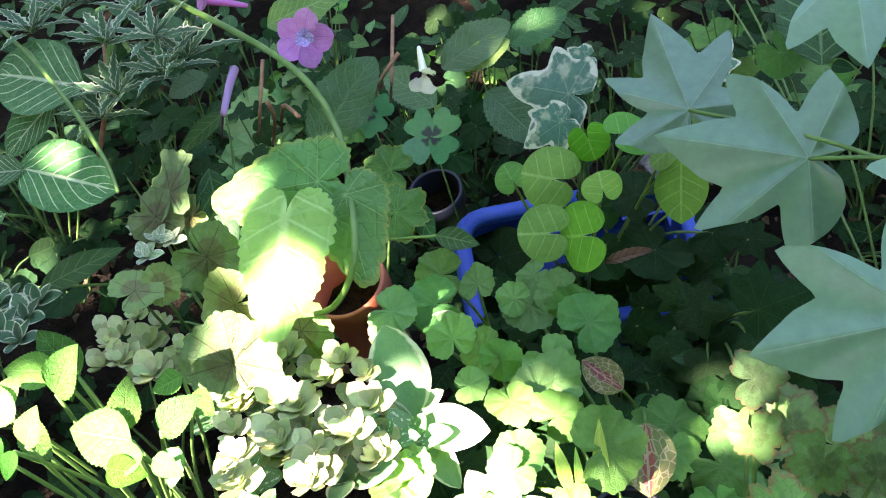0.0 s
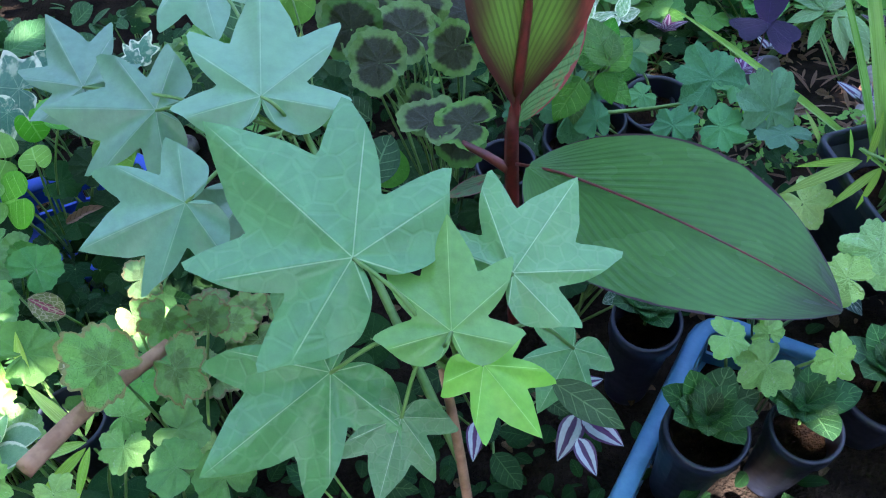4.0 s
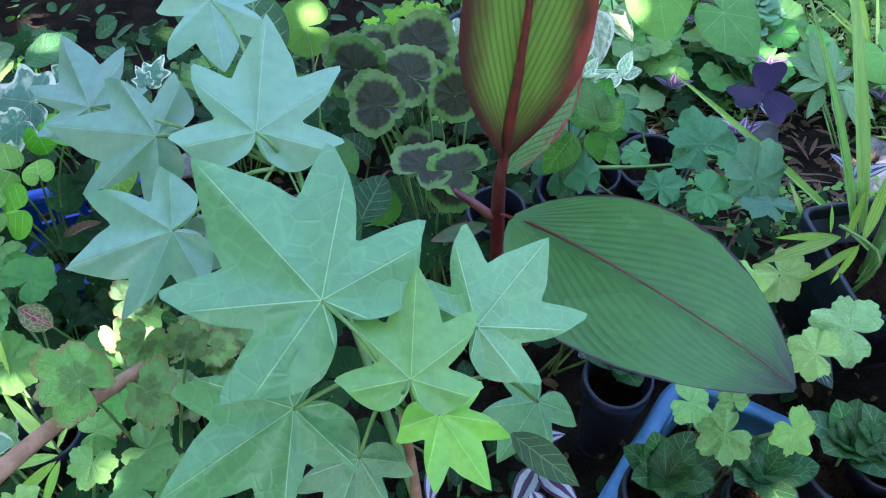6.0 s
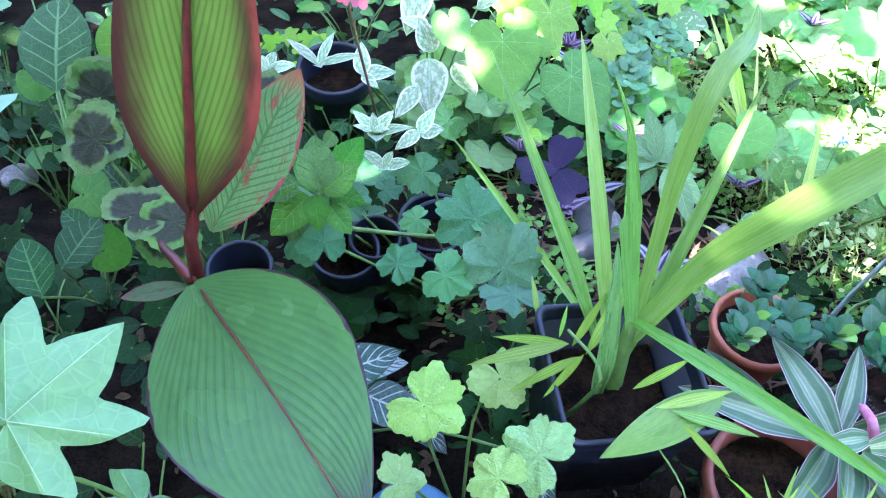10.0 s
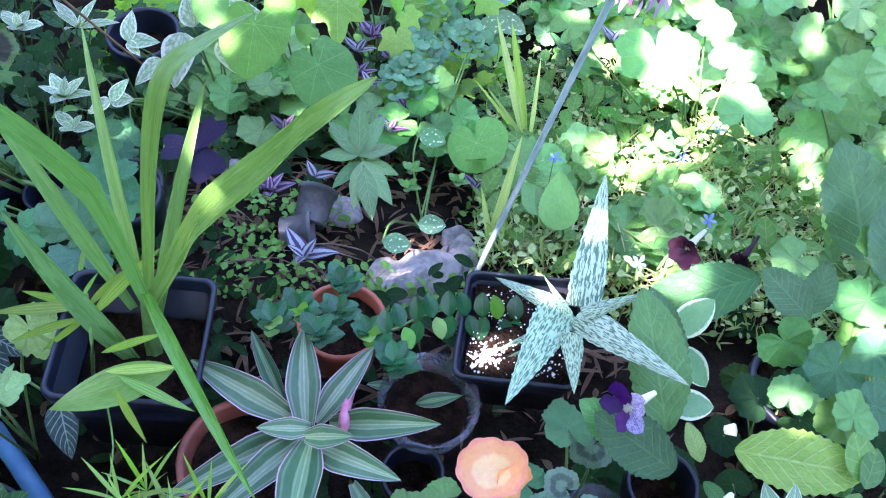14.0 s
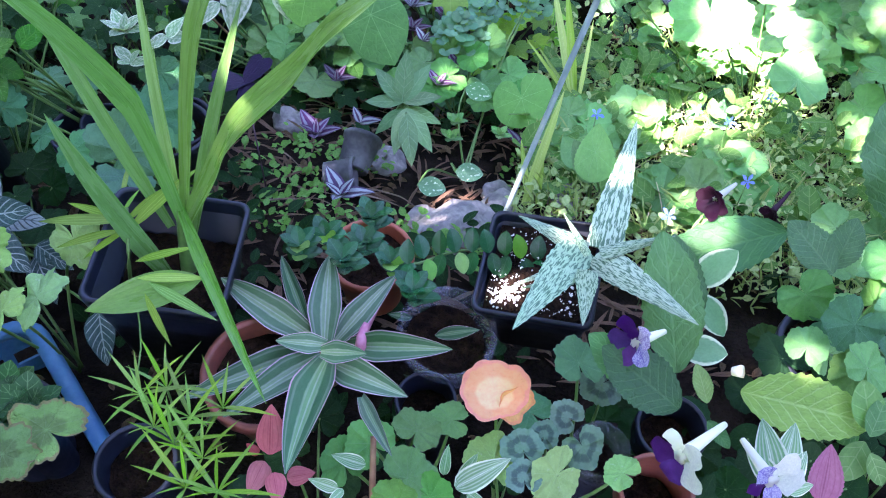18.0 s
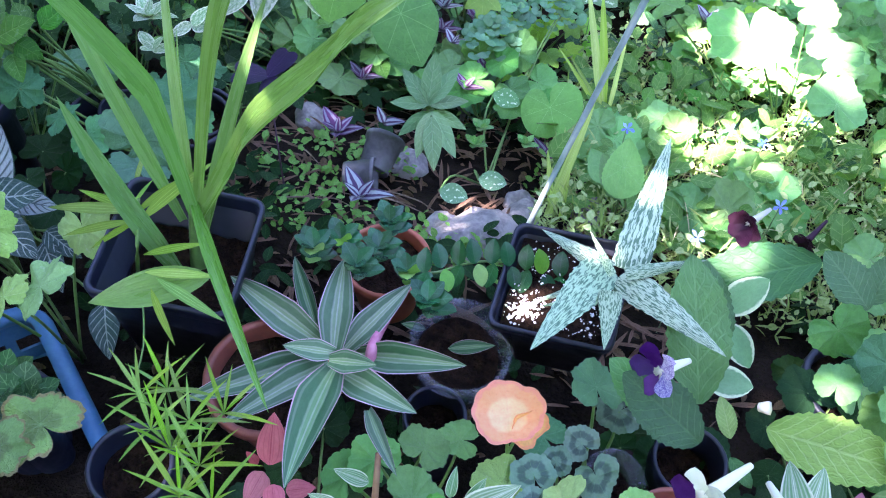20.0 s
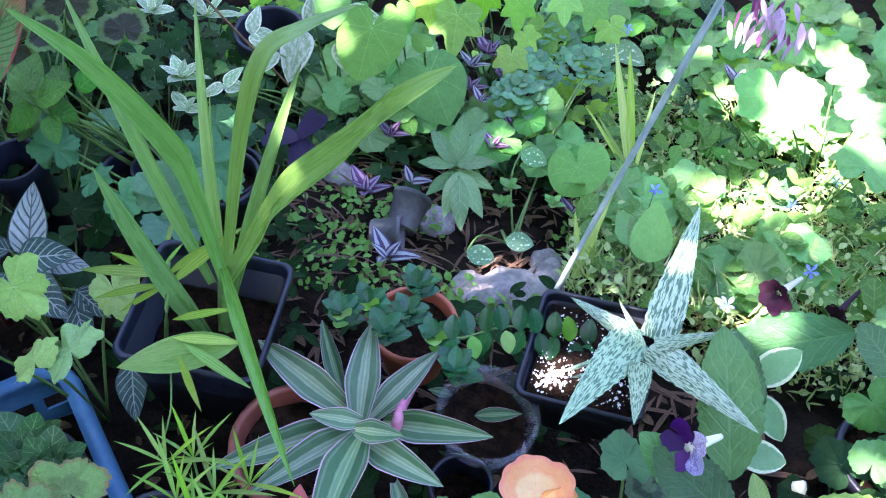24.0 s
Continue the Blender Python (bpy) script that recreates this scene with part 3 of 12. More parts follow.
WIDTHS = {
    "lance": lambda v: math.sin(math.pi * v ** 0.8) ** 0.9,
    "oval": lambda v: math.sin(math.pi * min(1, v ** 0.9)) ** 0.65,
    "obovate": lambda v: math.sin(math.pi * v ** 1.5) ** 0.75,
    "oyster": lambda v: min(1, 0.45 + 1.6 * v) * (1 - v ** 2.3) ** 0.8,
    "strap": lambda v: min(1, 0.55 + 1.6 * v) * (1 - v ** 3.0) ** 0.8,
    "canna": lambda v: (math.sin(math.pi * v ** 0.9) ** 0.74) if 0 < v < 1 else 0,
    "canna_up": lambda v: (1 - math.exp(-(v / 0.24) ** 1.5)) * (1 - v) ** 0.5,
    "sword": lambda v: (1 - v) ** 0.8 * min(1, 0.75 + v),
    "drop": lambda v: math.sin(math.pi * v ** 0.62) ** 0.8,
}


def blade(name, shape, width, fold=0.15, droop=0.12, wave=0.0, waves=5.0, nv=12, nu=6, teeth=0.0, teeth_n=12, thick=0.0, twist=0.0, seed=0):
    """A leaf one unit long from its base along +y, its face to +z; width is its full width."""
    rnd = random.Random(seed)
    verts, uvs, rim, faces = [], [], [], []
    off = rnd.uniform(0, 6)
    for j in range(nv + 1):
        v = j / nv
        w = max(0.004, WIDTHS[shape](min(max(v, 0.004), 0.998))) * width / 2
        w *= 1 + teeth * (1 if (j % 2) else -1)
        a = twist * v
        for i in range(nu + 1):
            s = 2 * i / nu - 1
            x = s * w
            z = fold * abs(x) + droop * (v - v * v) + wave * math.sin(v * waves + off + (1.5 if s > 0 else 0)) * abs(s) * width
            verts.append((x * math.cos(a) - 0 * z, v, z + x * math.sin(a)))
            uvs.append((0.5 + s / 2, v))
            rim.append(max(abs(s), 0))
    n = nu + 1
    for j in range(nv):
        for i in range(nu):
            faces.append((j * n + i, j * n + i + 1, (j + 1) * n + i + 1, (j + 1) * n + i))
    if thick:
        top = len(verts)
        for (x, y, z), r in zip(list(verts), list(rim)):
            verts.append((x, y, z - thick * (1 - r ** 2) * math.sin(math.pi * min(1, max(0.02, y * 0.9 + 0.08)))))
            uvs.append(uvs[len(verts) - 1 - top])
            rim.append(rim[len(verts) - 1 - top])
        for f in list(faces):
            faces.append(tuple(top + i for i in reversed(f)))
    return mesh(name, verts, faces, uvs, rim)


def ribbon(name, pts, width, fold=0.25, nu=4):
    """A long leaf along a line of points in the world, its face to the light."""
    p = [Vector(q) for q in pts]
    line = []
    for i in range(len(p) - 1):
        a, b, c, d = p[max(i - 1, 0)], p[i], p[i + 1], p[min(i + 2, len(p) - 1)]
        for s in range(8):
            t = s / 8
            line.append(0.5 * ((2 * b) + (c - a) * t + (2 * a - 5 * b + 4 * c - d) * t * t + (3 * b - a - 3 * c + d) * t ** 3))
    line.append(p[-1])
    verts, uvs, rim, faces = [], [], [], []
    for j, q in enumerate(line):
        v = j / (len(line) - 1)
        way = (line[min(j + 1, len(line) - 1)] - line[max(j - 1, 0)]).normalized()
        side = way.cross(FACE).normalized()
        up = side.cross(way)
        w = max(0.02, min(1, 0.45 + 1.3 * v) * (1 - v ** 3.0) ** 0.8) * width / 2
        for i in range(nu + 1):
            s = 2 * i / nu - 1
            verts.append(q + side * s * w + up * (fold * abs(s) * w))
            uvs.append((0.5 + s / 2, v))
            rim.append(abs(s))
    n = nu + 1
    for j in range(len(line) - 1):
        for i in range(nu):
            faces.append((j * n + i, j * n + i + 1, (j + 1) * n + i + 1, (j + 1) * n + i))
    return mesh(name, [tuple(v) for v in verts], faces, uvs, rim)


OUTLINES = {  # half outlines: degrees from the tip, reach
    "fatshedera": [(0, 1.06), (3, .99), (7, .90), (12, .81), (18, .73), (23, .65), (26.5, .60), (29, .61), (33, .70), (37, .80), (40, .88), (43, .955), (45, .90), (48, .82), (53, .72), (60, .57), (65, .45), (69, .39), (73, .40), (79, .49), (85, .60), (89, .68), (92, .735), (95, .69), (100, .62), (108, .56), (120, .49), (138, .4), (158, .24), (180, .03)],
    "begonia": [(0, 1.0), (8, .88), (18, .74), (32, .60), (52, .49), (80, .42), (110, .38), (140, .35), (165, .25), (180, .05)],
    "ruffled": [(0, 1.0), (35, .95), (70, 1.0), (105, .93), (140, .9), (165, .78), (180, .7)],
    "ivy": [(0, 1.0), (12, .8), (24, .58), (33, .52), (42, .62), (55, .78), (66, .64), (78, .5), (88, .48), (104, .58), (120, .52), (145, .42), (165, .34), (180, .05)],
    "round": [(0, .92), (30, .95), (60, 1.0), (90, .98), (120, .95), (145, .9), (160, .8), (172, .5), (180, .05)],
    "geranium": [(0, 1.0), (18, .97), (28, .9), (38, .95), (60, 1.0), (76, .92), (86, .96), (105, 1.0), (122, .92), (135, .9), (152, .85), (168, .6), (180, .05)],
    "lobed": [(0, 1.0), (14, .97), (24, .8), (30, .74), (38, .84), (55, .98), (68, .9), (78, .76), (88, .84), (104, .95), (120, .86), (132, .76), (148, .78), (165, .55), (180, .04)],
    "heart": [(0, 1.0), (12, .9), (28, .82), (50, .74), (80, .66), (110, .6), (135, .54), (155, .44), (170, .25), (180, .04)],
    "clover": [(0, .84), (10, .95), (22, 1.0), (33, .9), (42, .6), (55, .32), (80, .12), (180, .02)],
}


def palm(name, outline, scallop=0.0, scallops=18, cup=0.0, wave=0.0, waves=5, rings=4, step=6, seed=0, fold=0.0, fold_n=2.5):
    """A leaf spread round its stalk's end at the origin, tip at +y one unit off, face to +z."""
    rnd = random.Random(seed)
    keys = OUTLINES[outline]
    angs = [a * 1.0 for a in range(-180, 180, step)]
    ph = rnd.uniform(0, 6)
    verts, uvs, rim, faces = [(0, 0, 0)], [(0.5, 0.5)], [0.0], []
    for a in angs:
        r = float(np.interp(abs(a), [k[0] for k in keys], [k[1] for k in keys]))
        r *= 1 + scallop * (abs(math.sin(radians(a) * scallops / 2)) - 0.5) + 0.03 * math.sin(radians(a) * 3 + ph)
        for q in range(1, rings + 1):
            s = r * q / rings
            x, y = s * math.sin(radians(a)), s * math.cos(radians(a))
            z = cup * s * s + wave * math.sin(waves * radians(a) + ph) * s * s * 0.8 - fold * abs(math.sin(radians(a) * fold_n)) * s * 0.12
            verts.append((x, y, z))
            uvs.append((0.5 + x / 2, 0.5 + y / 2))
            rim.append(q / rings)
    n = len(angs)
    for i in range(n):
        j = (i + 1) % n
        faces.append((0, 1 + j * rings, 1 + i * rings))
        for q in range(rings - 1):
            a, b = 1 + i * rings + q, 1 + j * rings + q
            faces.append((a, b, b + 1, a + 1))
    return mesh(name, verts, faces, uvs, rim)


def tube_mesh(name, pts, r0, r1, sides=6):
    """A stem through points, tapering, its line smoothed."""
    p = [Vector(q) for q in pts]
    line = []
    for i in range(len(p) - 1):
        a, b, c, d = p[max(i - 1, 0)], p[i], p[i + 1], p[min(i + 2, len(p) - 1)]
        for s in range(4 if len(p) > 2 else 2):
            t = s / (4 if len(p) > 2 else 2)
            line.append(0.5 * ((2 * b) + (c - a) * t + (2 * a - 5 * b + 4 * c - d) * t * t + (3 * b - a - 3 * c + d) * t ** 3))
    line.append(p[-1])
    verts, faces = [], []
    for i, q in enumerate(line):
        way = (line[min(i + 1, len(line) - 1)] - line[max(i - 1, 0)]).normalized()
        side = way.orthogonal().normalized() if abs(way.z) > 0.99 else way.cross(Vector((0, 0, 1))).normalized()
        up = side.cross(way)
        r = r0 + (r1 - r0) * i / (len(line) - 1)
        for k in range(sides):
            a = math.tau * k / sides
            verts.append(q + side * r * math.cos(a) + up * r * math.sin(a))
    for i in range(len(line) - 1):
        for k in range(sides):
            a, b = i * sides + k, i * sides + (k + 1) % sides
            faces.append((a, b, b + sides, a + sides))
    faces += [tuple(reversed(range(sides))), tuple(len(verts) - sides + k for k in range(sides))]
    return mesh(name, [tuple(v) for v in verts], faces)


def lathe(name, profile, sides=28, wob=0.0):
    """A turned shape from (radius, height) pairs."""
    verts, faces = [], []
    for r, z in profile:
        for k in range(sides):
            a = math.tau * k / sides
            verts.append((r * math.cos(a), r * math.sin(a), z))
    n = len(profile)
    for i in range(n - 1):
        for k in range(sides):
            a, b = i * sides + k, i * sides + (k + 1) % sides
            faces.append((a, b, b + sides, a + sides))
    return mesh(name, verts, faces)


def square_ring(name, profile, corner=0.18, seg=4):
    """As lathe, but round a square with rounded corners; radius is half the side."""
    verts, faces, per = [], [], 4 * (seg + 1)
    for r, z in profile:
        c = r * corner
        for q in range(4):
            for s in range(seg + 1):
                a = math.tau * (q + s / seg) / 4
                cx, cy = ((r - c) * (1 if q in (0, 3) else -1), (r - c) * (1 if q in (0, 1) else -1))
                verts.append((cx + c * math.cos(a), cy + c * math.sin(a), z))
    for i in range(len(profile) - 1):
        for k in range(per):
            a, b = i * per + k, i * per + (k + 1) % per
            faces.append((a, b, b + per, a + per))
    return mesh(name, verts, faces)


def ground_z(x, y):
    """The bed: a bank that falls away from the path to a level bottom."""
    yy = min(max(y, 0.12), 1.25)
    xx = min(max(x, -0.9), 2.3)
    low = 0.27 - 0.11 * min(max((x - 0.6) / 0.4, 0), 1) + 0.08 * min(max((0.55 - y) / 0.12, 0), 1)
    return 0.567 - low - 0.081 * xx - 0.302 * yy


def thing(name, at, label, category, group="", kind=""):
    ob = new(name)
    ob.empty_display_size = 0.03
    ob.matrix_world = at if isinstance(at, Matrix) else Matrix.Translation(at)
    return tagged(ob, label, category, group, kind)


def part(name, data, material, parent, m=None, label=""):
    """One mesh as a part of a thing; m is its pose in the world (None: in the parent's own space)."""
    if not data.materials:
        data.materials.append(material)
    ob = new(name, data)
    ob.parent = parent
    root = parent.matrix_world if parent.parent is None else parent.parent.matrix_world @ parent.matrix_basis
    if m is not None:
        ob.matrix_basis = root.inverted() @ m
    if ob.data.materials[0] != material:
        ob.material_slots[0].link = "OBJECT"
        ob.material_slots[0].material = material
    return tagged(ob, label)


def laid(base, tip, width=1.0, roll=0.0, face=FACE):
    """The pose of a unit leaf from its base to its tip, its face turned to the light."""
    b, t = Vector(base), Vector(tip)
    y = t - b
    size = y.length
    y.normalize()
    z = (face - y * face.dot(y)).normalized()
    z = Matrix.Rotation(radians(roll), 3, y) @ z
    x = y.cross(z)
    m = Matrix.Identity(4)
    for i, (axis, s) in enumerate(((x, size * width), (y, size), (z, size))):
        m.col[i][:3] = axis * s
    m.translation = b
    return m


def stalk(parent, pts, r0, r1, material, name="stem", label=""):
    root = parent.matrix_world.inverted()
    return part(name, tube_mesh(name, [root @ Vector(p) for p in pts], r0, r1), material, parent, None, label)


def set_leaves(root, meshes, material, rows, name="leaf", foot=None, stem_r=0.0016, stem_mat=None, label="", petiole=True):
    """Leaves at (base xyz, tip xyz, width, roll), each with a stalk curving down to the plant's foot."""
    rnd = random.Random(len(rows) * 7 + 3)
    for i, (bx, by, bz, tx, ty, tz, w, roll) in enumerate(rows):
        mats = material if isinstance(material, list) else [material]
        part(name, meshes[i % len(meshes)], mats[i % len(mats)], root, laid((bx, by, bz), (tx, ty, tz), w, roll), label)
        if petiole and foot:
            b, f = Vector((bx, by, bz)), Vector(foot)
            back = (b - Vector((tx, ty, tz))).normalized()
            mid = b.lerp(f, 0.45) + back * 0.012 + Vector((0, 0, 0.02))
            f2 = f + Vector((rnd.uniform(-0.012, 0.012), rnd.uniform(-0.012, 0.012), 0))
            stalk(root, [f2, mid, b - Vector((0, 0, 0.001))], stem_r * 1.3, stem_r, stem_mat or STEM_GREEN, "leaf_stalk")


def tuft(root, meshes, material, centre, spread, n, size, seed, name="leaf", rise=(0.2, 0.9), up=0.0, foot=None, stems=True, width=1.0, jitter=25, stem_mat=None, stem_r=0.0012):
    """n leaves scattered over a dome: centre, (rx, ry, rz), leaf length range."""
    rnd = random.Random(seed)
    c = Vector(centre)
    mats = material if isinstance(material, list) else [material]
    for i in range(n):
        a = i * 2.39996 + rnd.uniform(-0.4, 0.4)
        q = math.sqrt((i + 0.5) / n)
        p = c + Vector((spread[0] * q * math.cos(a), spread[1] * q * math.sin(a), spread[2] * (1 - q * q) + rnd.uniform(-0.5, 0.5) * spread[2] * 0.4))
        s = rnd.uniform(*size)
        out = Vector((math.cos(a), math.sin(a), 0)) * rnd.uniform(*rise) + Vector((rnd.uniform(-0.3, 0.3), rnd.uniform(-0.5, 0.1), up))
        out.normalize()
        me = meshes[rnd.randrange(len(meshes))]
        part(name, me, mats[rnd.randrange(len(mats))], root, laid(p, p + out * s, width, rnd.uniform(-jitter, jitter)))
        if stems:
            f = Vector(foot) if foot else Vector((c.x, c.y, c.z - 0.08))
            f2 = f + Vector((rnd.uniform(-0.01, 0.01), rnd.uniform(-0.01, 0.01), 0))
            stalk(root, [f2, p.lerp(f2, 0.4) + Vector((0, 0, 0.012)), p], stem_r * 1.3, stem_r, stem_mat or STEM_GREEN, "leaf_stalk")


def scatter_mesh(name, places, leaf, seed=0):
    """Many small leaves joined into one mesh: places of (x, y, z, size, yaw, pitch, roll); leaf gives verts, faces, uvs and rim."""
    lv = np.array([v.co[:] for v in leaf.vertices])
    lf = [tuple(p.vertices) for p in leaf.polygons]
    luv = np.zeros((len(leaf.vertices), 2))
    for l, d in zip(leaf.loops, leaf.uv_layers[0].data):
        luv[l.vertex_index] = d.uv
    lr = np.array([d.value for d in leaf.attributes["rim"].data])
    verts, faces, n = [], [], len(lv)
    for i, (x, y, z, s, yaw, pitch, roll) in enumerate(places):
        m = np.array(Euler((radians(pitch), radians(roll), radians(yaw))).to_matrix())
        verts.append(lv @ m.T * s + (x, y, z))
        faces += [tuple(q + i * n for q in f) for f in lf]
    return mesh(name, np.concatenate(verts).tolist(), faces, np.tile(luv, (len(places), 1)), np.tile(lr, len(places)))


# ---- leaf shapes shared by the plants ----
M = {
    "fats": [palm("fatshedera_leaf", "fatshedera", cup=-0.08, wave=0.07, waves=4, rings=6, step=3, seed=s, fold=1.5, fold_n=3.5) for s in (1, 2, 3)],
    "ivy": [palm("ivy_leaf", "ivy", cup=-0.1, wave=0.05, rings=3, step=6, seed=s, fold=0.4) for s in (1, 2)],
    "ger": [palm("geranium_leaf", "geranium", 0.06, 22, 0.10, 0.12, 4, 4, 4, seed=s, fold=0.8, fold_n=4.5) for s in (1, 2, 3)],
    "ruffled": [palm("ruffled_leaf", "ruffled", 0.055, 11, 0.42, 0.20, 4, 6, 4, seed=5, fold=0.9, fold_n=2.0)],
    "begonia": [palm("begonia_leaf", "begonia", 0.07, 30, -0.15, 0.07, 3, 5, 3, seed=s, fold=0.9, fold_n=3.5) for s in (1, 2, 3)],
    "lobed": [palm("lobed_leaf", "lobed", 0.08, 24, -0.05, 0.14, 5, 4, 4, seed=s, fold=0.9, fold_n=4.5) for s in (1, 2, 3)],
    "round": [palm("round_leaf", "round", 0.0, 8, -0.08, 0.04, 3, 3, 8, seed=s) for s in (1, 2)],
    "heart": [palm("heart_leaf", "heart", 0.0, 8, -0.12, 0.06, 3, 4, 6, seed=s, fold=0.3) for s in (1, 2)],
    "clover": [palm("clover_leaflet", "clover", 0.0, 8, 0.0, 0.03, 3, 3, 6, seed=s) for s in (1, 2)],
    "canna": [blade("canna_leaf", "canna", 0.48, 0.10, 0.10, 0.012, 9, 26, 10, seed=1)],
    "oval": [blade("oval_leaf", "oval", 0.6, 0.18, 0.12, 0.02, 5, 10, 6, seed=s) for s in (1, 2)],
    "oval_teeth": [blade("toothed_leaf", "drop", 0.62, 0.22, 0.15, 0.03, 6, 26, 6, teeth=0.03, seed=s) for s in (1, 2)],
    "strep": [blade("crinkled_leaf", "oval", 0.48, 0.16, 0.18, 0.045, 16, 28, 8, teeth=0.04, seed=s) for s in (1, 2, 3)],
    "lance": [blade("lance_leaf", "lance", 0.3, 0.2, 0.15, 0.02, 5, 12, 4, seed=s) for s in (1, 2)],
    "drop": [blade("pointed_leaf", "drop", 0.52, 0.2, 0.14, 0.025, 6, 12, 6, seed=s) for s in (1, 2)],
    "narrow": [blade("narrow_leaf", "lance", 0.12, 0.2, 0.2, 0.02, 5, 10, 2, seed=s) for s in (1, 2)],
    "canna_up": [blade("upright_canna_leaf", "canna_up", 0.54, 0.22, 0.06, 0.02, 6, 26, 8, seed=3)],
    "feather": [blade("feathery_leaf", "lance", 0.26, 0.2, 0.25, 0.03, 9, 14, 4, teeth=0.22, seed=s) for s in (1, 2)],
    "strap": [blade("strap_leaf", "strap", 0.085, 0.25, 0.09, 0.0, 5, 22, 4, twist=0.3 * s, seed=s) for s in (-1, 1)],
    "rhoeo": [blade("oyster_leaf", "oyster", 0.31, 0.45, 0.16, 0.0, 5, 16, 6, seed=s) for s in (1, 2)],
    "aloe": [blade("aloe_leaf", "sword", 0.30, -0.25, 0.10, 0.0, 5, 24, 6, teeth=0.035, thick=0.09, seed=s) for s in (1, 2)],
    "succ": [blade("stonecrop_leaf", "obovate", 0.7, 0.25, -0.1, 0.0, 5, 6, 4, thick=0.12, seed=1)],
    "straw": [blade("straw", "strap", 0.035, 0.1, 0.18, 0.02, 3, 5, 2, seed=1)],
    "tiny": [blade("tiny_leaf", "oval", 0.7, 0.2, 0.1, 0.0, 5, 4, 2, seed=1)],
    "petal": [blade("petal", "obovate", 0.78, 0.12, 0.12, 0.07, 11, 12, 6, seed=s) for s in (1, 2)],
    "pod": [blade("pod", "drop", 0.62, -0.35, 0.10, 0.0, 5, 12, 6, thick=0.5, seed=1)],
    "curl": [blade("curled_leaf", "oval", 0.5, 0.5, 0.4, 0.08, 9, 14, 6, teeth=0.08, seed=s) for s in (1, 2)],
}


def pot_round(root, r, h, material, soil=True, taper=0.72, rim_h=0.16, lip=1.07, fill=0.78, clear=False):
    """A round pot standing at its thing's origin: wall with a thick rolled rim, and the soil in it."""
    t = r * 0.035
    prof = [(0.0, 0.001), (r * taper, 0.0), (r * taper * 1.01, h * 0.03), (r * 0.97, h * (1 - rim_h)), (r * lip, h * (1 - rim_h) + t), (r * lip, h - t), (r * lip - t, h), (r - t, h), (r - 2 * t, h - 2 * t), (r * 0.93 - t, h * 0.6), (r * taper - t, h * 0.05), (0.0, h * 0.05)]
    part("pot", lathe("pot", prof), material, root)
    if soil:
        rs = (taper + (1 - taper) * fill) * r - t * 1.3
        rnd = random.Random(int(r * 1e5))
        verts, faces, rings, sides = [(0, 0, h * fill + 0.003)], [], 6, 24
        for q in range(1, rings + 1):
            for s in range(sides):
                a = math.tau * s / sides
                verts.append((rs * q / rings * math.cos(a), rs * q / rings * math.sin(a), h * fill + rnd.uniform(-0.003, 0.003)))
        for s in range(sides):
            faces.append((0, 1 + s, 1 + (s + 1) % sides))
            for q in range(rings - 1):
                a, b = 1 + q * sides + s, 1 + q * sides + (s + 1) % sides
                faces.append((a, a + sides, b + sides, b))
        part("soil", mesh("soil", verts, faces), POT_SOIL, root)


def pot_square(root, half, h, material, taper=0.74, fill=0.82, specks=0):
    t = 0.0022
    prof = [(0.001, 0.001), (half * taper, 0.0), (half * 0.95, h * 0.88), (half * 1.03, h * 0.89), (half * 1.05, h - t), (half * 1.03, h), (half * 0.985, h), (half * 0.97, h - 2 * t), (half * 0.92, h * 0.7), (half * taper - t, h * 0.06), (0.001, h * 0.06)]
    part("pot", square_ring("pot", prof), material, root)
    rs = half * (taper + (0.95 - taper) * fill / 0.88) - 2 * t
    rnd = random.Random(4)
    n = 12
    verts = [(rs * (2 * i / n - 1), rs * (2 * j / n - 1), h * fill + rnd.uniform(-0.003, 0.003)) for j in range(n + 1) for i in range(n + 1)]
    faces = [(j * (n + 1) + i, j * (n + 1) + i + 1, (j + 1) * (n + 1) + i + 1, (j + 1) * (n + 1) + i) for j in range(n) for i in range(n)]
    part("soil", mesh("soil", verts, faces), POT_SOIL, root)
    if specks:
        vs, fs = [], []
        for q in range(specks):
            x, y, s = rnd.uniform(-rs, rs) * 0.95, rnd.uniform(-rs, rs) * 0.95, rnd.uniform(0.0004, 0.0013) * (1.8 if rnd.random() < 0.15 else 1)
            if q > specks * 0.72:
                x, y = -rs * 0.62 + rnd.gauss(0, 0.009), -rs * 0.6 + rnd.gauss(0, 0.007)
                s *= 1.7
            o = len(vs)
            for d in ((1, 0, 0), (-1, 0, 0), (0, 1, 0), (0, -1, 0), (0, 0, 1), (0, 0, -1)):
                vs.append((x + d[0] * s * rnd.uniform(0.7, 1.2), y + d[1] * s, h * fill + 0.003 + d[2] * s))
            fs += [(o + a, o + b, o + c) for a, b, c in ((0, 2, 4), (2, 1, 4), (1, 3, 4), (3, 0, 4), (2, 0, 5), (1, 2, 5), (3, 1, 5), (0, 3, 5))]
        part("perlite", mesh("perlite", vs, fs, smooth=False), PERLITE, root, None, "scattered white perlite grains")


BED = (13.0, 0.0)   # how far the bed leans: degrees about x and y


def standing(x, y, z, lean_x=0.0, lean_y=0.0, turn=0.0):
    return pose(x, y, z, lean_x, lean_y, turn)


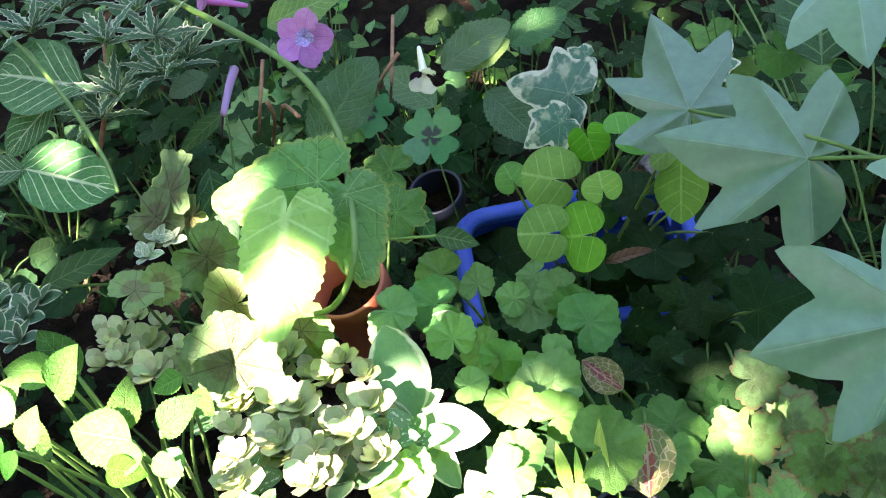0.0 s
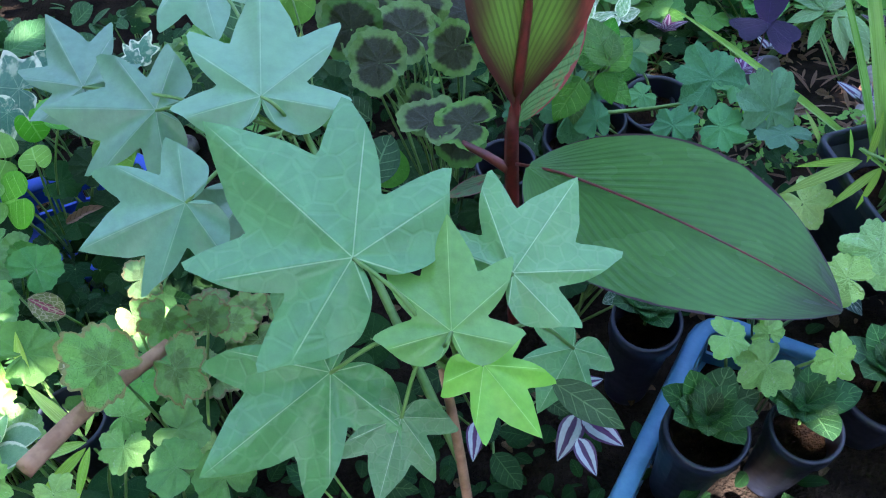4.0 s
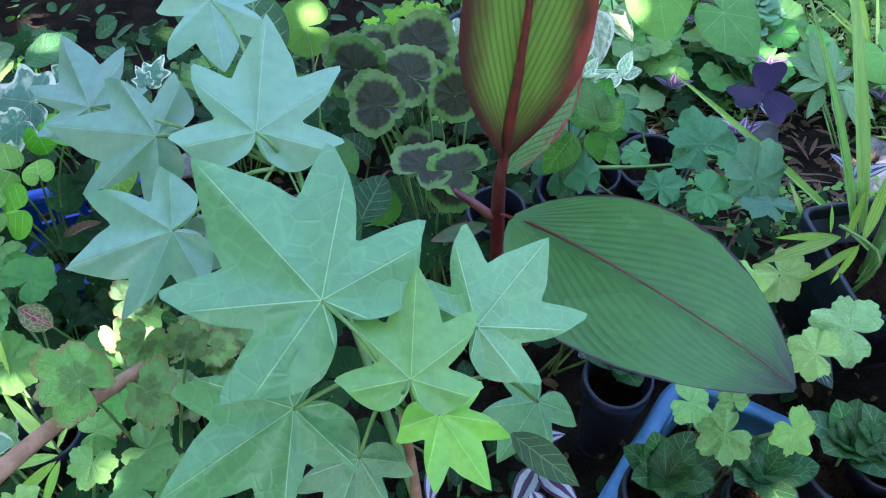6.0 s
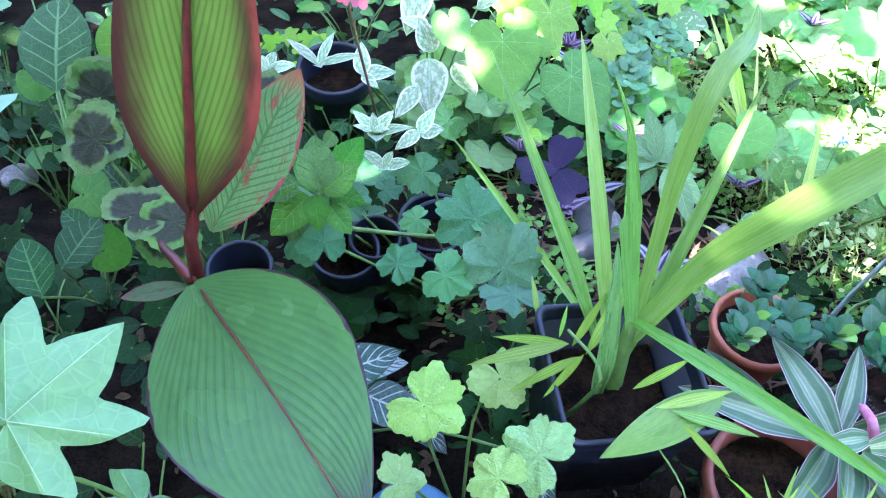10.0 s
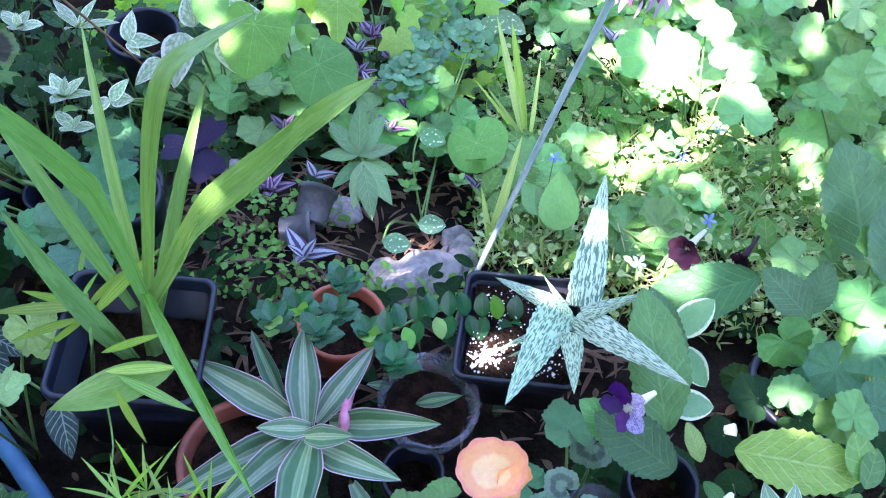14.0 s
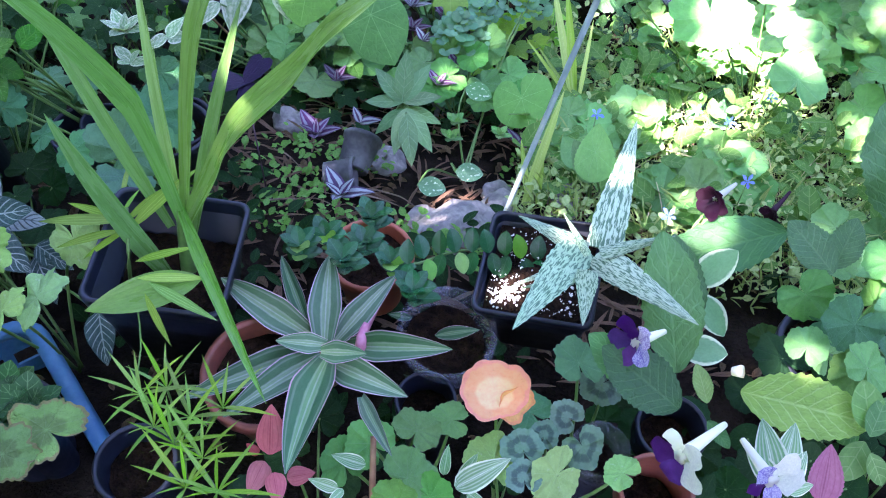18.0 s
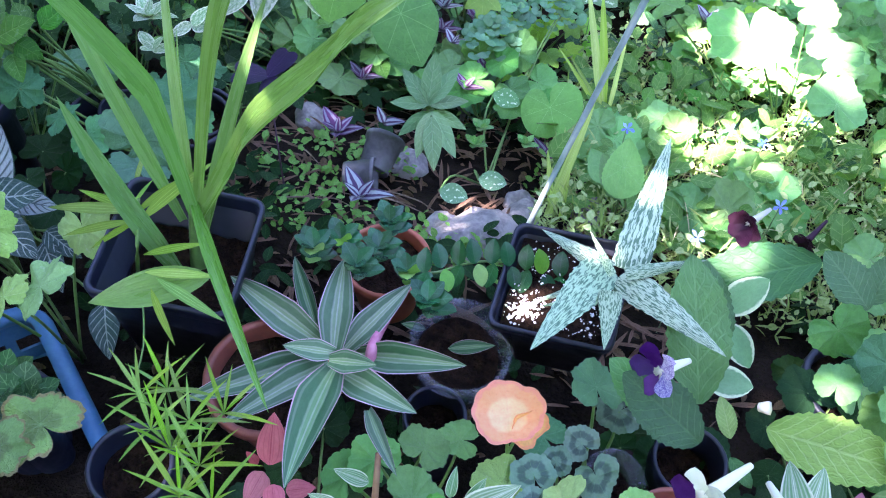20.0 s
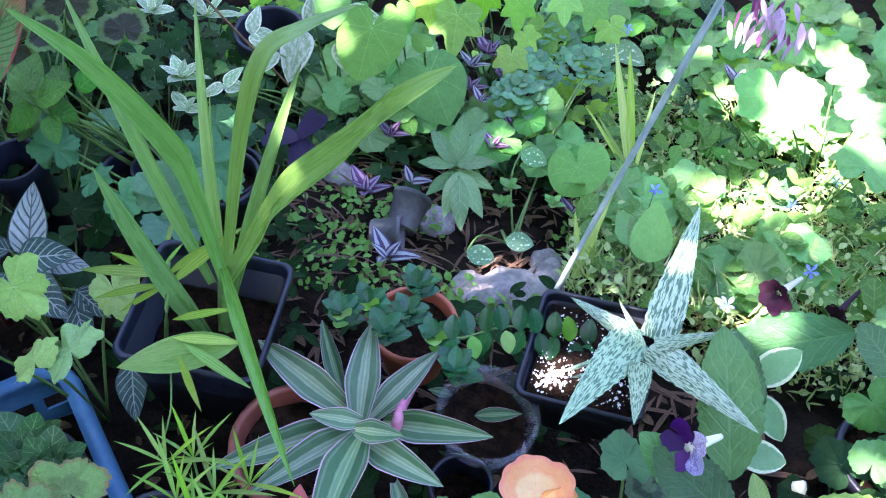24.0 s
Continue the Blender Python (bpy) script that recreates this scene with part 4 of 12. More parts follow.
def rosette(root, meshes, material, centre, n, size, seed, name="leaf", flat=0.25, inner=0.4, width=1.0, face=None):
    """Leaves round one point, the outer long and flat, the inner short and steep."""
    rnd = random.Random(seed)
    c = Vector(centre)
    for i in range(n):
        a = i * 2.39996 + rnd.uniform(-0.2, 0.2)
        q = 1 - i / n * (1 - inner)
        s = size * q * rnd.uniform(0.88, 1.08)
        up = flat + (1 - q) * 1.6
        d = Vector((math.cos(a), math.sin(a), up)).normalized()
        mats = material if isinstance(material, list) else [material]
        part(name, meshes[i % len(meshes)], mats[i % len(mats)], root, laid(c, c + d * s, width, rnd.uniform(-8, 8), Vector((0, 0, 1)) if face is None else face))


def flower(root, material, centre, way, size, n=5, tube=None, tube_mat=None, flare=0.55, mats=None, seed=0, thin=1.0):
    """Petals round a throat that looks along way, with an optional tube behind it."""
    rnd = random.Random(seed)
    c, w = Vector(centre), Vector(way).normalized()
    side = w.orthogonal().normalized()
    if side.z < 0:
        side = -side
    other = w.cross(side)
    for i in range(n):
        a = math.tau * i / n + 0.3
        d = (side * math.cos(a) + other * math.sin(a) + w * (flare + rnd.uniform(-0.2, 0.2))).normalized()
        mt = mats[i % len(mats)] if mats else material
        part("petal", M["petal"][i % 2], mt, root, laid(c, c + d * size * rnd.uniform(0.8, 1.2), thin * rnd.uniform(0.85, 1.1), rnd.uniform(-12, 12), w))
    if tube:
        stalk(root, [c - w * tube, c - w * tube * 0.4, c + w * size * 0.1], size * 0.10, size * 0.26, tube_mat or material, "flower_tube")


def crate(name, label, corner, along, out_way, length, width, height, material, slots=9, thick=0.0035):
    """An open plastic basin: one corner of its rim, the two ways of its rim, walls of bars and slots, a rolled rim."""
    a, b = Vector(along).normalized(), Vector(out_way)
    up = a.cross(b).normalized()
    if up.z < 0:
        up = -up
    b = (b - a * b.dot(a)).normalized()
    c = Vector(corner)
    m = Matrix.Identity(4)
    for i, axis in enumerate((a, b, up)):
        m.col[i][:3] = axis
    m.translation = c - up * height
    root = thing(name, m, label, "basin")

    def bar(x0, y0, z0, x1, y1, z1):
        return [(x0, y0, z0), (x1, y0, z0), (x1, y1, z0), (x0, y1, z0), (x0, y0, z1), (x1, y0, z1), (x1, y1, z1), (x0, y1, z1)]

    def boxes(part_name, rows):
        vs, fs = [], []
        for r in rows:
            o = len(vs)
            vs += bar(*r)
            fs += [tuple(o + i for i in q) for q in ((0, 3, 2, 1), (4, 5, 6, 7), (0, 1, 5, 4), (1, 2, 6, 5), (2, 3, 7, 6), (3, 0, 4, 7))]
        return part(part_name, mesh(part_name, vs, fs, smooth=False), material, root)

    t = thick
    for horizontal, at in ((True, 0.0), (True, width - t), (False, 0.0), (False, length - t)):
        span = length if horizontal else width
        n = max(4, int(slots * span / length))
        rows = [(0, 0, 0, span, t, height * 0.25), (0, 0, height * 0.5, span, t, height - 0.012)]
        for i in range(n + 1):
            s = i * span / n
            rows.append((max(0, s - 0.006), 0, height * 0.25, min(span, s + 0.006), t, height * 0.5))
        turned = rows if horizontal else [(r[1], r[0], r[2], r[4], r[3], r[5]) for r in rows]
        boxes("wall", [(r[0] + (0 if horizontal else at), r[1] + (at if horizontal else 0), r[2], r[3] + (0 if horizontal else at), r[4] + (at if horizontal else 0), r[5]) for r in turned])
    boxes("floor", [(t, t, 0, length - t, width - t, t)])
    # rolled rim, rounded at the corners
    w, r = 0.009, 0.03
    loop = []
    for cx, cy, q in ((length - r, width - r, 0), (r, width - r, 1), (r, r, 2), (length - r, r, 3)):
        for s in range(5):
            ang = math.tau * (q + s / 4) / 4
            loop.append((cx + r * math.cos(ang), cy + r * math.sin(ang), math.cos(ang), math.sin(ang)))
    vs, fs = [], []
    for x, y, nx, ny in loop:
        for d, z in ((-w, 0.0), (-w, -0.012), (-w * 0.4, -0.014), (w, -0.014), (w * 1.2, -0.006), (w * 0.6, 0.001)):
            vs.append((x + nx * d, y + ny * d, height + z))
    n = len(loop)
    for i in range(n):
        for k in range(6):
            fs.append((i * 6 + k, ((i + 1) % n) * 6 + k, ((i + 1) % n) * 6 + (k + 1) % 6, i * 6 + (k + 1) % 6))
    part("rim", mesh("rim", vs, fs), material, root)
    return root


def stone(x, y, size, seed, label="rounded grey field stone on the soil"):
    """A lumpy stone, half sunk."""
    bm = bmesh.new()
    bmesh.ops.create_icosphere(bm, subdivisions=3, radius=1.0)
    for v in bm.verts:
        n = noise.noise(v.co * 1.3 + Vector((seed * 7.3, 0, 0))) * 0.35 + noise.noise(v.co * 4 + Vector((seed, 3, 0))) * 0.08
        v.co = v.co * (1 + n)
        v.co.x *= size[0]
        v.co.y *= size[1]
        v.co.z *= size[2]
    me = bpy.data.meshes.new("stone")
    bm.to_mesh(me)
    bm.free()
    me.polygons.foreach_set("use_smooth", [True] * len(me.polygons))
    me.materials.append(STONE)
    ob = new("stone", me)
    ob.matrix_world = pose(x, y, ground_z(x, y) + size[2] * 0.45, 8, 0, seed * 50)
    return tagged(ob, label, "stone", "stones in the bed")


# openings cut in the unseen crown: places that the sun reaches, and how wide
GAPS_FRONT = [
    ((0.094, 0.345, 0.369), 0.050),
    ((0.134, 0.313, 0.338), 0.060),
    ((0.099, 0.279, 0.306), 0.060),
    ((-0.110, 0.388, 0.379), 0.12),
    ((-0.189, 0.430, 0.393), 0.085),
    ((-0.027, 0.364, 0.359), 0.11),
    ((0.045, 0.370, 0.352), 0.08),
    ((-0.071, 0.490, 0.405), 0.055),
    ((-0.249, 0.612, 0.382), 0.05),
    ((-0.107, 0.455, 0.388), 0.06),
    ((-0.031, 0.323, 0.382), 0.06),
    ((-0.086, 0.292, 0.486), 0.035),
    ((0.105, 0.411, 0.335), 0.02),
    ((-0.159, 1.037, 0.278), 0.06),
    ((-0.053, 0.657, 0.323), 0.04),
    ((0.080, 0.305, 0.349), 0.09),
    ((0.175, 0.224, 0.365), 0.06),
    ((0.180, 0.276, 0.369), 0.09),
    ((0.217, 0.194, 0.391), 0.08),
    ((1.590, 1.014, 0.016), 0.07),
    ((1.715, 1.103, 0.006), 0.07),
    ((1.615, 0.884, 0.049), 0.05),
    ((1.943, 1.452, 0.107), 0.05),
    ((1.942, 1.123, 0.127), 0.05),
]
GAPS_MIDDLE = [
    ((1.956, 0.867, 0.166), 0.04),
    ((1.842, 0.490, 0.290), 0.05),
    ((1.805, 0.589, 0.263), 0.035),
    ((2.104, 1.423, 0.114), 0.05),
    ((1.676, 1.188, 0.009), 0.1),
    ((1.605, 1.030, 0.005), 0.09),
    ((1.745, 1.109, 0.003), 0.09),
    ((1.751, 1.281, 0.023), 0.08),
    ((1.663, 0.997, 0.001), 0.07),
    ((1.748, 1.355, 0.123), 0.05),
    ((1.589, 1.389, 0.036), 0.06),
    ((1.289, 0.656, 0.134), 0.04),
    ((1.256, 0.318, 0.322), 0.014),
    ((1.114, 0.356, 0.519), 0.03),
    ((1.077, 0.347, 0.385), 0.018),
    ((1.077, 0.453, 0.493), 0.02),
    ((1.419, 0.381, 0.397), 0.015),
    ((1.394, 0.389, 0.316), 0.02),
]
GAPS_BACK = [
    ((0.897, 0.758, 0.295), 0.035),
    ((-0.159, 0.912, 0.335), 0.035),
    ((-0.031, 0.829, 0.349), 0.03),
    ((1.803, 1.273, 0.068), 0.1),
    ((-0.716, 1.050, 0.323), 0.04),
    ((1.648, 0.295, 0.374), 0.02),
    ((1.592, 0.164, 0.428), 0.02),
    ((1.727, 0.336, 0.345), 0.03),
    ((1.248, 0.690, 0.157), 0.025),
    ((0.798, 0.766, 0.301), 0.035),
    ((1.067, 0.675, 0.157), 0.03),
]
GAPS_SUNNY = [   # the bright corner of weeds and geraniums
    ((2.039, 1.482, 0.180), 0.045),
    ((1.929, 1.340, 0.153), 0.045),
    ((2.120, 1.576, 0.185), 0.045),
    ((1.179, 0.206, 0.354), 0.022),
    ((1.237, 0.184, 0.368), 0.022),
    ((1.253, 0.304, 0.332), 0.020),
    ((-0.251, 0.625, 0.390), 0.045),
    ((-0.345, 0.800, 0.410), 0.035),
    ((-0.520, 0.880, 0.410), 0.035),
    ((1.614, 1.050, 0.250), 0.07),
    ((1.729, 1.270, 0.205), 0.07),
    ((1.759, 1.011, 0.200), 0.06),
    ((1.760, 1.141, 0.200), 0.06),
    ((1.667, 1.422, 0.014), 0.08),
    ((1.753, 1.268, 0.008), 0.09),
    ((1.643, 0.985, 0.097), 0.09),
    ((1.707, 0.916, 0.112), 0.06),
    ((1.569, 0.789, 0.162), 0.04),
    ((1.838, 1.411, 0.001), 0.06),
    ((1.669, 0.298, 0.380), 0.035),
    ((1.610, 0.306, 0.370), 0.025),
    ((1.545, 0.150, 0.460), 0.035),
]
GAPS = GAPS_SUNNY + GAPS_FRONT + GAPS_MIDDLE + GAPS_BACK
SHADED = [  # places kept shaded by the unseen crown
    ((0.690, 0.462, 0.590), 0.035),
    ((0.500, 0.220, 0.537), 0.100),
    ((0.610, 0.210, 0.502), 0.100),
    ((0.471, 0.157, 0.501), 0.099),
    ((0.513, 0.115, 0.501), 0.083),
    ((0.444, 0.465, 0.497), 0.100),
    ((0.397, 0.457, 0.587), 0.100),
    ((0.372, 0.381, 0.472), 0.100),
    ((0.473, 0.406, 0.456), 0.100),
    ((0.331, 0.574, 0.427), 0.100),
    ((0.250, 0.742, 0.363), 0.100),
    ((0.559, 0.181, 0.497), 0.100),
    ((0.701, 0.388, 0.393), 0.065),
    ((0.739, 0.322, 0.405), 0.065),
    ((0.777, 0.256, 0.417), 0.065),
    ((0.816, 0.190, 0.428), 0.065),
    ((1.392, 0.206, 0.427), 0.035),
    ((1.310, 0.312, 0.312), 0.040),
    ((1.195, 0.370, 0.315), 0.035),
    ((-0.040, 0.620, 0.420), 0.030),
    ((0.120, 0.640, 0.280), 0.060),
    ((0.220, 0.600, 0.280), 0.070),
]

# ---- ground ----
def build_ground():
    xs = [-400, -120, -40, -15, -6, -3, -2] + [-1.4 + 0.035 * i for i in range(115)] + [3.2, 4.5, 8, 20, 60, 150, 400]
    ys = [-400, -100, -30, -10, -4, -2, -1.2] + [-0.8 + 0.035 * i for i in range(100)] + [3.2, 4.5, 8, 20, 60, 150, 400]
    verts, faces = [], []
    for y in ys:
        for x in xs:
            near = -1.5 < x < 2.7 and -0.9 < y < 2.8
            b = 0.014 * noise.noise((x * 9, y * 9, 0)) + 0.007 * noise.noise((x * 30, y * 30, 3)) if near else 0
            verts.append((x, y, ground_z(x, y) + b))
    n = len(xs)
    for j in range(len(ys) - 1):
        for i in range(n - 1):
            faces.append((j * n + i, j * n + i + 1, (j + 1) * n + i + 1, (j + 1) * n + i))
    ob = new("ground", mesh("ground", verts, faces))
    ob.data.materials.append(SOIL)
    tagged(ob, "dark crumbly garden soil of a sloping bed", "soil", kind="structure")


build_ground()


# ---- an unseen tree added to shade the bed: behind the camera, towards the sun ----
def build_shade_tree():
    rnd = random.Random(12)
    right = SUN_WAY.cross(Vector((0, 0, 1))).normalized()
    above = right.cross(SUN_WAY)
    gaps = [(Vector(c), r) for c, r in GAPS]
    kept = [(Vector(c), r) for c, r in SHADED]
    places, middle = [], Vector((0.7, 0.6, 0.3))
    for i in range(14500):
        a, b = rnd.uniform(-2.3, 2.3), rnd.uniform(-1.15, 1.75)
        far = rnd.uniform(2.9, 4.1)
        q = middle + right * a + above * b + SUN_WAY * far
        shade = True
        if any(((q - c) - SUN_WAY * (q - c).dot(SUN_WAY)).length < r for c, r in kept):
            places.append((q.x, q.y, q.z, rnd.uniform(0.08, 0.14), rnd.uniform(0, 360), rnd.uniform(-50, 50), rnd.uniform(-50, 50)))
            continue
        for c, r in gaps:
            d = q - c
            off = (d - SUN_WAY * d.dot(SUN_WAY)).length
            if off < r * (0.85 + 0.3 * noise.noise((q.x * 8, q.y * 8, q.z * 8))):
                shade = rnd.random() < 0.06
                break
        if shade:
            places.append((q.x, q.y, q.z, rnd.uniform(0.08, 0.14), rnd.uniform(0, 360), rnd.uniform(-50, 50), rnd.uniform(-50, 50)))
    for c, r in kept:   # extra crown leaves added to block the sun
        for i in range(int(10 + 260 * r)):
            q = c + right * rnd.uniform(-r, r) + above * rnd.uniform(-r, r) + SUN_WAY * rnd.uniform(2.7, 4.0)
            places.append((q.x, q.y, q.z, rnd.uniform(0.08, 0.14), rnd.uniform(0, 360), rnd.uniform(-50, 50), rnd.uniform(-50, 50)))
    foot = Vector((0.7, 0.6, 0.3)) + SUN_WAY * 3.6
    foot = Vector((foot.x - 0.4, foot.y - 1.2, ground_z(foot.x, foot.y) - 0.05))
    tree = thing("tree", foot, "unseen leafy tree added to shade the bed, crown cut with sun openings", "tree")
    crown = part("crown", scatter_mesh("crown", places, M["tiny"][0]), MAT["weed"], tree, Matrix.Identity(4))
    top = middle + SUN_WAY * 3.5
    stalk(tree, [foot, foot.lerp(top, 0.4) + Vector((0.1, -0.2, 0.3)), top], 0.11, 0.05, BARK, "trunk")
    for i in range(9):
        e = middle + right * rnd.uniform(-2, 2) + above * rnd.uniform(-0.9, 1.5) + SUN_WAY * 3.6
        if all(((e - c) - SUN_WAY * (e - c).dot(SUN_WAY)).length > r + 0.08 for c, r in gaps):
            stalk(tree, [foot.lerp(top, 0.55), foot.lerp(top, 0.7).lerp(e, 0.5) + Vector((0, 0, 0.15)), e], 0.035, 0.01, BARK, "limb")


build_shade_tree()


# ---- small growth that covers the bed ----
def cover(name, label, leaf, material, box, n, size, seed, lift=(0.0, 0.05), clump=None, category="ground cover", pitch=(5, 50), keep=None):
    """Many small leaves over a stretch of the bed, thicker in clumps."""
    rnd = random.Random(seed)
    places = []
    while len(places) < n:
        x, y = rnd.uniform(box[0], box[1]), rnd.uniform(box[2], box[3])
        if clump and noise.noise((x * clump + seed, y * clump, 0)) < 0.02:
            continue
        if keep and not keep(x, y):
            continue
        z = ground_z(x, y) + rnd.uniform(*lift)
        places.append((x, y, z, rnd.uniform(*size), rnd.uniform(0, 360), rnd.uniform(*pitch), rnd.uniform(-30, 30)))
    ob = new(name, scatter_mesh(name, places, leaf))
    ob.data.materials.append(material)
    return tagged(ob, label, category, kind="stuff")


cover("undergrowth", "dense dim green undergrowth behind the pots", M["oval"][0], MAT["dark_oval"], (-1.9, 3.2, 1.05, 3.2), 5200, (0.03, 0.06), 3, (0.02, 0.12))
cover("undergrowth", "low leaves between the pots, darkened as in shade", M["oval"][0], MAT["deep_oval"], (-1.3, 2.6, 0.1, 1.25), 3800, (0.016, 0.034), 5, (0.0, 0.07), 3.0)
cover("small_weeds", "bright small-leaved weeds on the soil", M["tiny"][0], MAT["weed"], (0.9, 1.6, 0.55, 1.1), 1300, (0.007, 0.016), 7, (0.003, 0.04), 6.0)
cover("sunlit_weeds", "yellow-green feathery weeds and dry grass, colour lightened for the sun", M["narrow"][0], MAT["weed_dry_sunlit"], (1.36, 1.98, 0.62, 1.4), 5600, (0.012, 0.034), 8, (0.005, 0.12), None, pitch=(10, 80))
cover("sunlit_weeds", "small yellow-green weed leaves, colour lightened for the sun", M["tiny"][0], MAT["weed_dry_sunlit"], (1.36, 1.98, 0.62, 1.4), 3400, (0.006, 0.016), 9, (0.01, 0.13), None)
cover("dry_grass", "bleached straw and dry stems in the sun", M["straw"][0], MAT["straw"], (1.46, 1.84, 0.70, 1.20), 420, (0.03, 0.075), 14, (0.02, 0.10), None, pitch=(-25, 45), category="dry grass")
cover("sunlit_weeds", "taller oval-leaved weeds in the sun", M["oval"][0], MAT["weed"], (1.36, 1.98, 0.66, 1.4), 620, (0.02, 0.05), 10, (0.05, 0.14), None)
cover("leaf_litter", "dry brown leaf scraps on the dark soil", M["curl"][0], MAT["dead"], (-0.7, 2.1, 0.1, 1.25), 1500, (0.008, 0.026), 11, (0.002, 0.012), None, pitch=(-15, 15), category="leaf litter")
cover("leaf_litter", "thin dry stalks and twigs on the soil", M["narrow"][0], MAT["dead"], (0.9, 1.65, 0.45, 1.25), 900, (0.02, 0.06), 12, (0.004, 0.02), None, pitch=(-12, 12), category="leaf litter")


def hedge(name, x0, y0, x1, y1, height, seed):
    """Unseen hedge added to cut side light, closing the place: rough core, leaves over."""
    rnd = random.Random(seed)
    places, ax = [], Vector((x1 - x0, y1 - y0, 0))
    for i in range(2600):
        s, up, side = rnd.random(), rnd.random() ** 0.8 * height, rnd.gauss(0, 0.18)
        q = Vector((x0, y0, 0)) + ax * s + Vector((-ax.y, ax.x, 0)).normalized() * side
        places.append((q.x, q.y, ground_z(q.x, q.y) + up, rnd.uniform(0.16, 0.34), rnd.uniform(0, 360), rnd.uniform(-70, 70), rnd.uniform(-60, 60)))
    ob = new(name, scatter_mesh(name, places, M["tiny"][0]))
    ob.data.materials.append(MAT["dark_oval"])
    tagged(ob, "unseen tall dark green hedge added to cut side light on the bed", "hedge", "hedges round the garden")


hedge("hedge", -3.0, 3.7, 4.6, 3.7, 2.4, 21)
hedge("hedge", -2.6, -2.6, -2.6, 3.6, 2.2, 22)
hedge("hedge", 4.2, -2.6, 4.2, 3.6, 2.2, 23)
hedge("hedge", -2.4, -2.9, 4.0, -2.9, 1.4, 24)


# ---- the plants ----
p = thing("ivy_tree", (0.552, 0.143, 0.140), "tall ivy tree shrub with large glossy star-shaped leaves", "plant")
set_leaves(p, M["fats"], MAT["fats"], [
    (0.502, 0.218, 0.542, 0.425, 0.311, 0.596, 1.00, 0),
    (0.608, 0.208, 0.504, 0.669, 0.258, 0.534, 1.05, 0),
    (0.469, 0.190, 0.458, 0.375, 0.148, 0.434, 1.00, 0),
    (0.512, 0.156, 0.435, 0.486, 0.112, 0.409, 1.00, 0),
    (0.660, 0.221, 0.377, 0.621, 0.183, 0.355, 0.90, 0),
], "leaf", foot=(0.547, 0.173, 0.469), stem_r=0.0016)
set_leaves(p, M["fats"], MAT["fats_blue"], [
    (0.446, 0.467, 0.498, 0.463, 0.564, 0.553, 1.00, 0),
    (0.376, 0.360, 0.489, 0.288, 0.344, 0.480, 1.00, 0),
    (0.338, 0.535, 0.454, 0.239, 0.554, 0.466, 1.00, 0),
    (0.257, 0.618, 0.438, 0.230, 0.690, 0.480, 1.00, 0),
    (0.390, 0.727, 0.487, 0.397, 0.656, 0.446, 1.10, 0),
    (0.425, 0.409, 0.446, 0.377, 0.374, 0.425, 1.00, 0),
], "leaf", foot=(0.475, 0.457, 0.463), stem_r=0.0016)
set_leaves(p, M["fats"], [MAT['fats_mid'], MAT['fats_young']], [
    (0.556, 0.167, 0.508, 0.569, 0.231, 0.545, 0.95, 0),
    (0.573, 0.150, 0.487, 0.600, 0.104, 0.461, 0.85, 0),
], "leaf", foot=(0.547, 0.173, 0.469), stem_r=0.0014)
stalk(p, [(0.552, 0.143, 0.140), (0.551, 0.163, 0.340), (0.547, 0.173, 0.469)], 0.005, 0.0035, STEM_BROWN, "stem")
stalk(p, [(0.551, 0.163, 0.340), (0.511, 0.315, 0.416), (0.475, 0.457, 0.463)], 0.0045, 0.003, STEM_GREEN, "branch")
p = thing("canna", (0.656, 0.447, 0.056), "bronze canna with dark red stem and broad pleated leaves", "plant")
set_leaves(p, M["canna"], MAT["canna"], [(0.674, 0.411, 0.404, 0.822, 0.138, 0.477, 1.00, 0)], petiole=False)
set_leaves(p, M["canna_up"], MAT["canna_red"], [(0.673, 0.457, 0.430, 0.724, 0.499, 0.783, 0.86, 0)], petiole=False)
set_leaves(p, M["canna"], MAT["canna_torn"], [
    (0.680, 0.480, 0.400, 0.765, 0.560, 0.520, 0.85, 25),
    (0.656, 0.453, 0.357, 0.596, 0.444, 0.352, 0.60, 0),
], "leaf", petiole=False)
stalk(p, [(0.667, 0.462, 0.060), (0.667, 0.452, 0.380), (0.673, 0.457, 0.438), (0.686, 0.459, 0.538), (0.698, 0.467, 0.628), (0.713, 0.482, 0.718), (0.724, 0.499, 0.783)], 0.0085, 0.0006, STEM_RED, "stem")
stalk(p, [(0.668, 0.437, 0.385), (0.696, 0.372, 0.424), (0.744, 0.283, 0.454), (0.792, 0.194, 0.474), (0.820, 0.142, 0.479)], 0.0017, 0.0004, STEM_RED, "midrib")
stalk(p, [(0.663, 0.450, 0.367), (0.645, 0.470, 0.373), (0.626, 0.495, 0.372)], 0.006, 0.004, STEM_RED, "cut_stem")
p = thing("zonal_geranium", (0.628, 0.671, 0.051), "zonal geranium with brown-centred scalloped leaves", "plant")
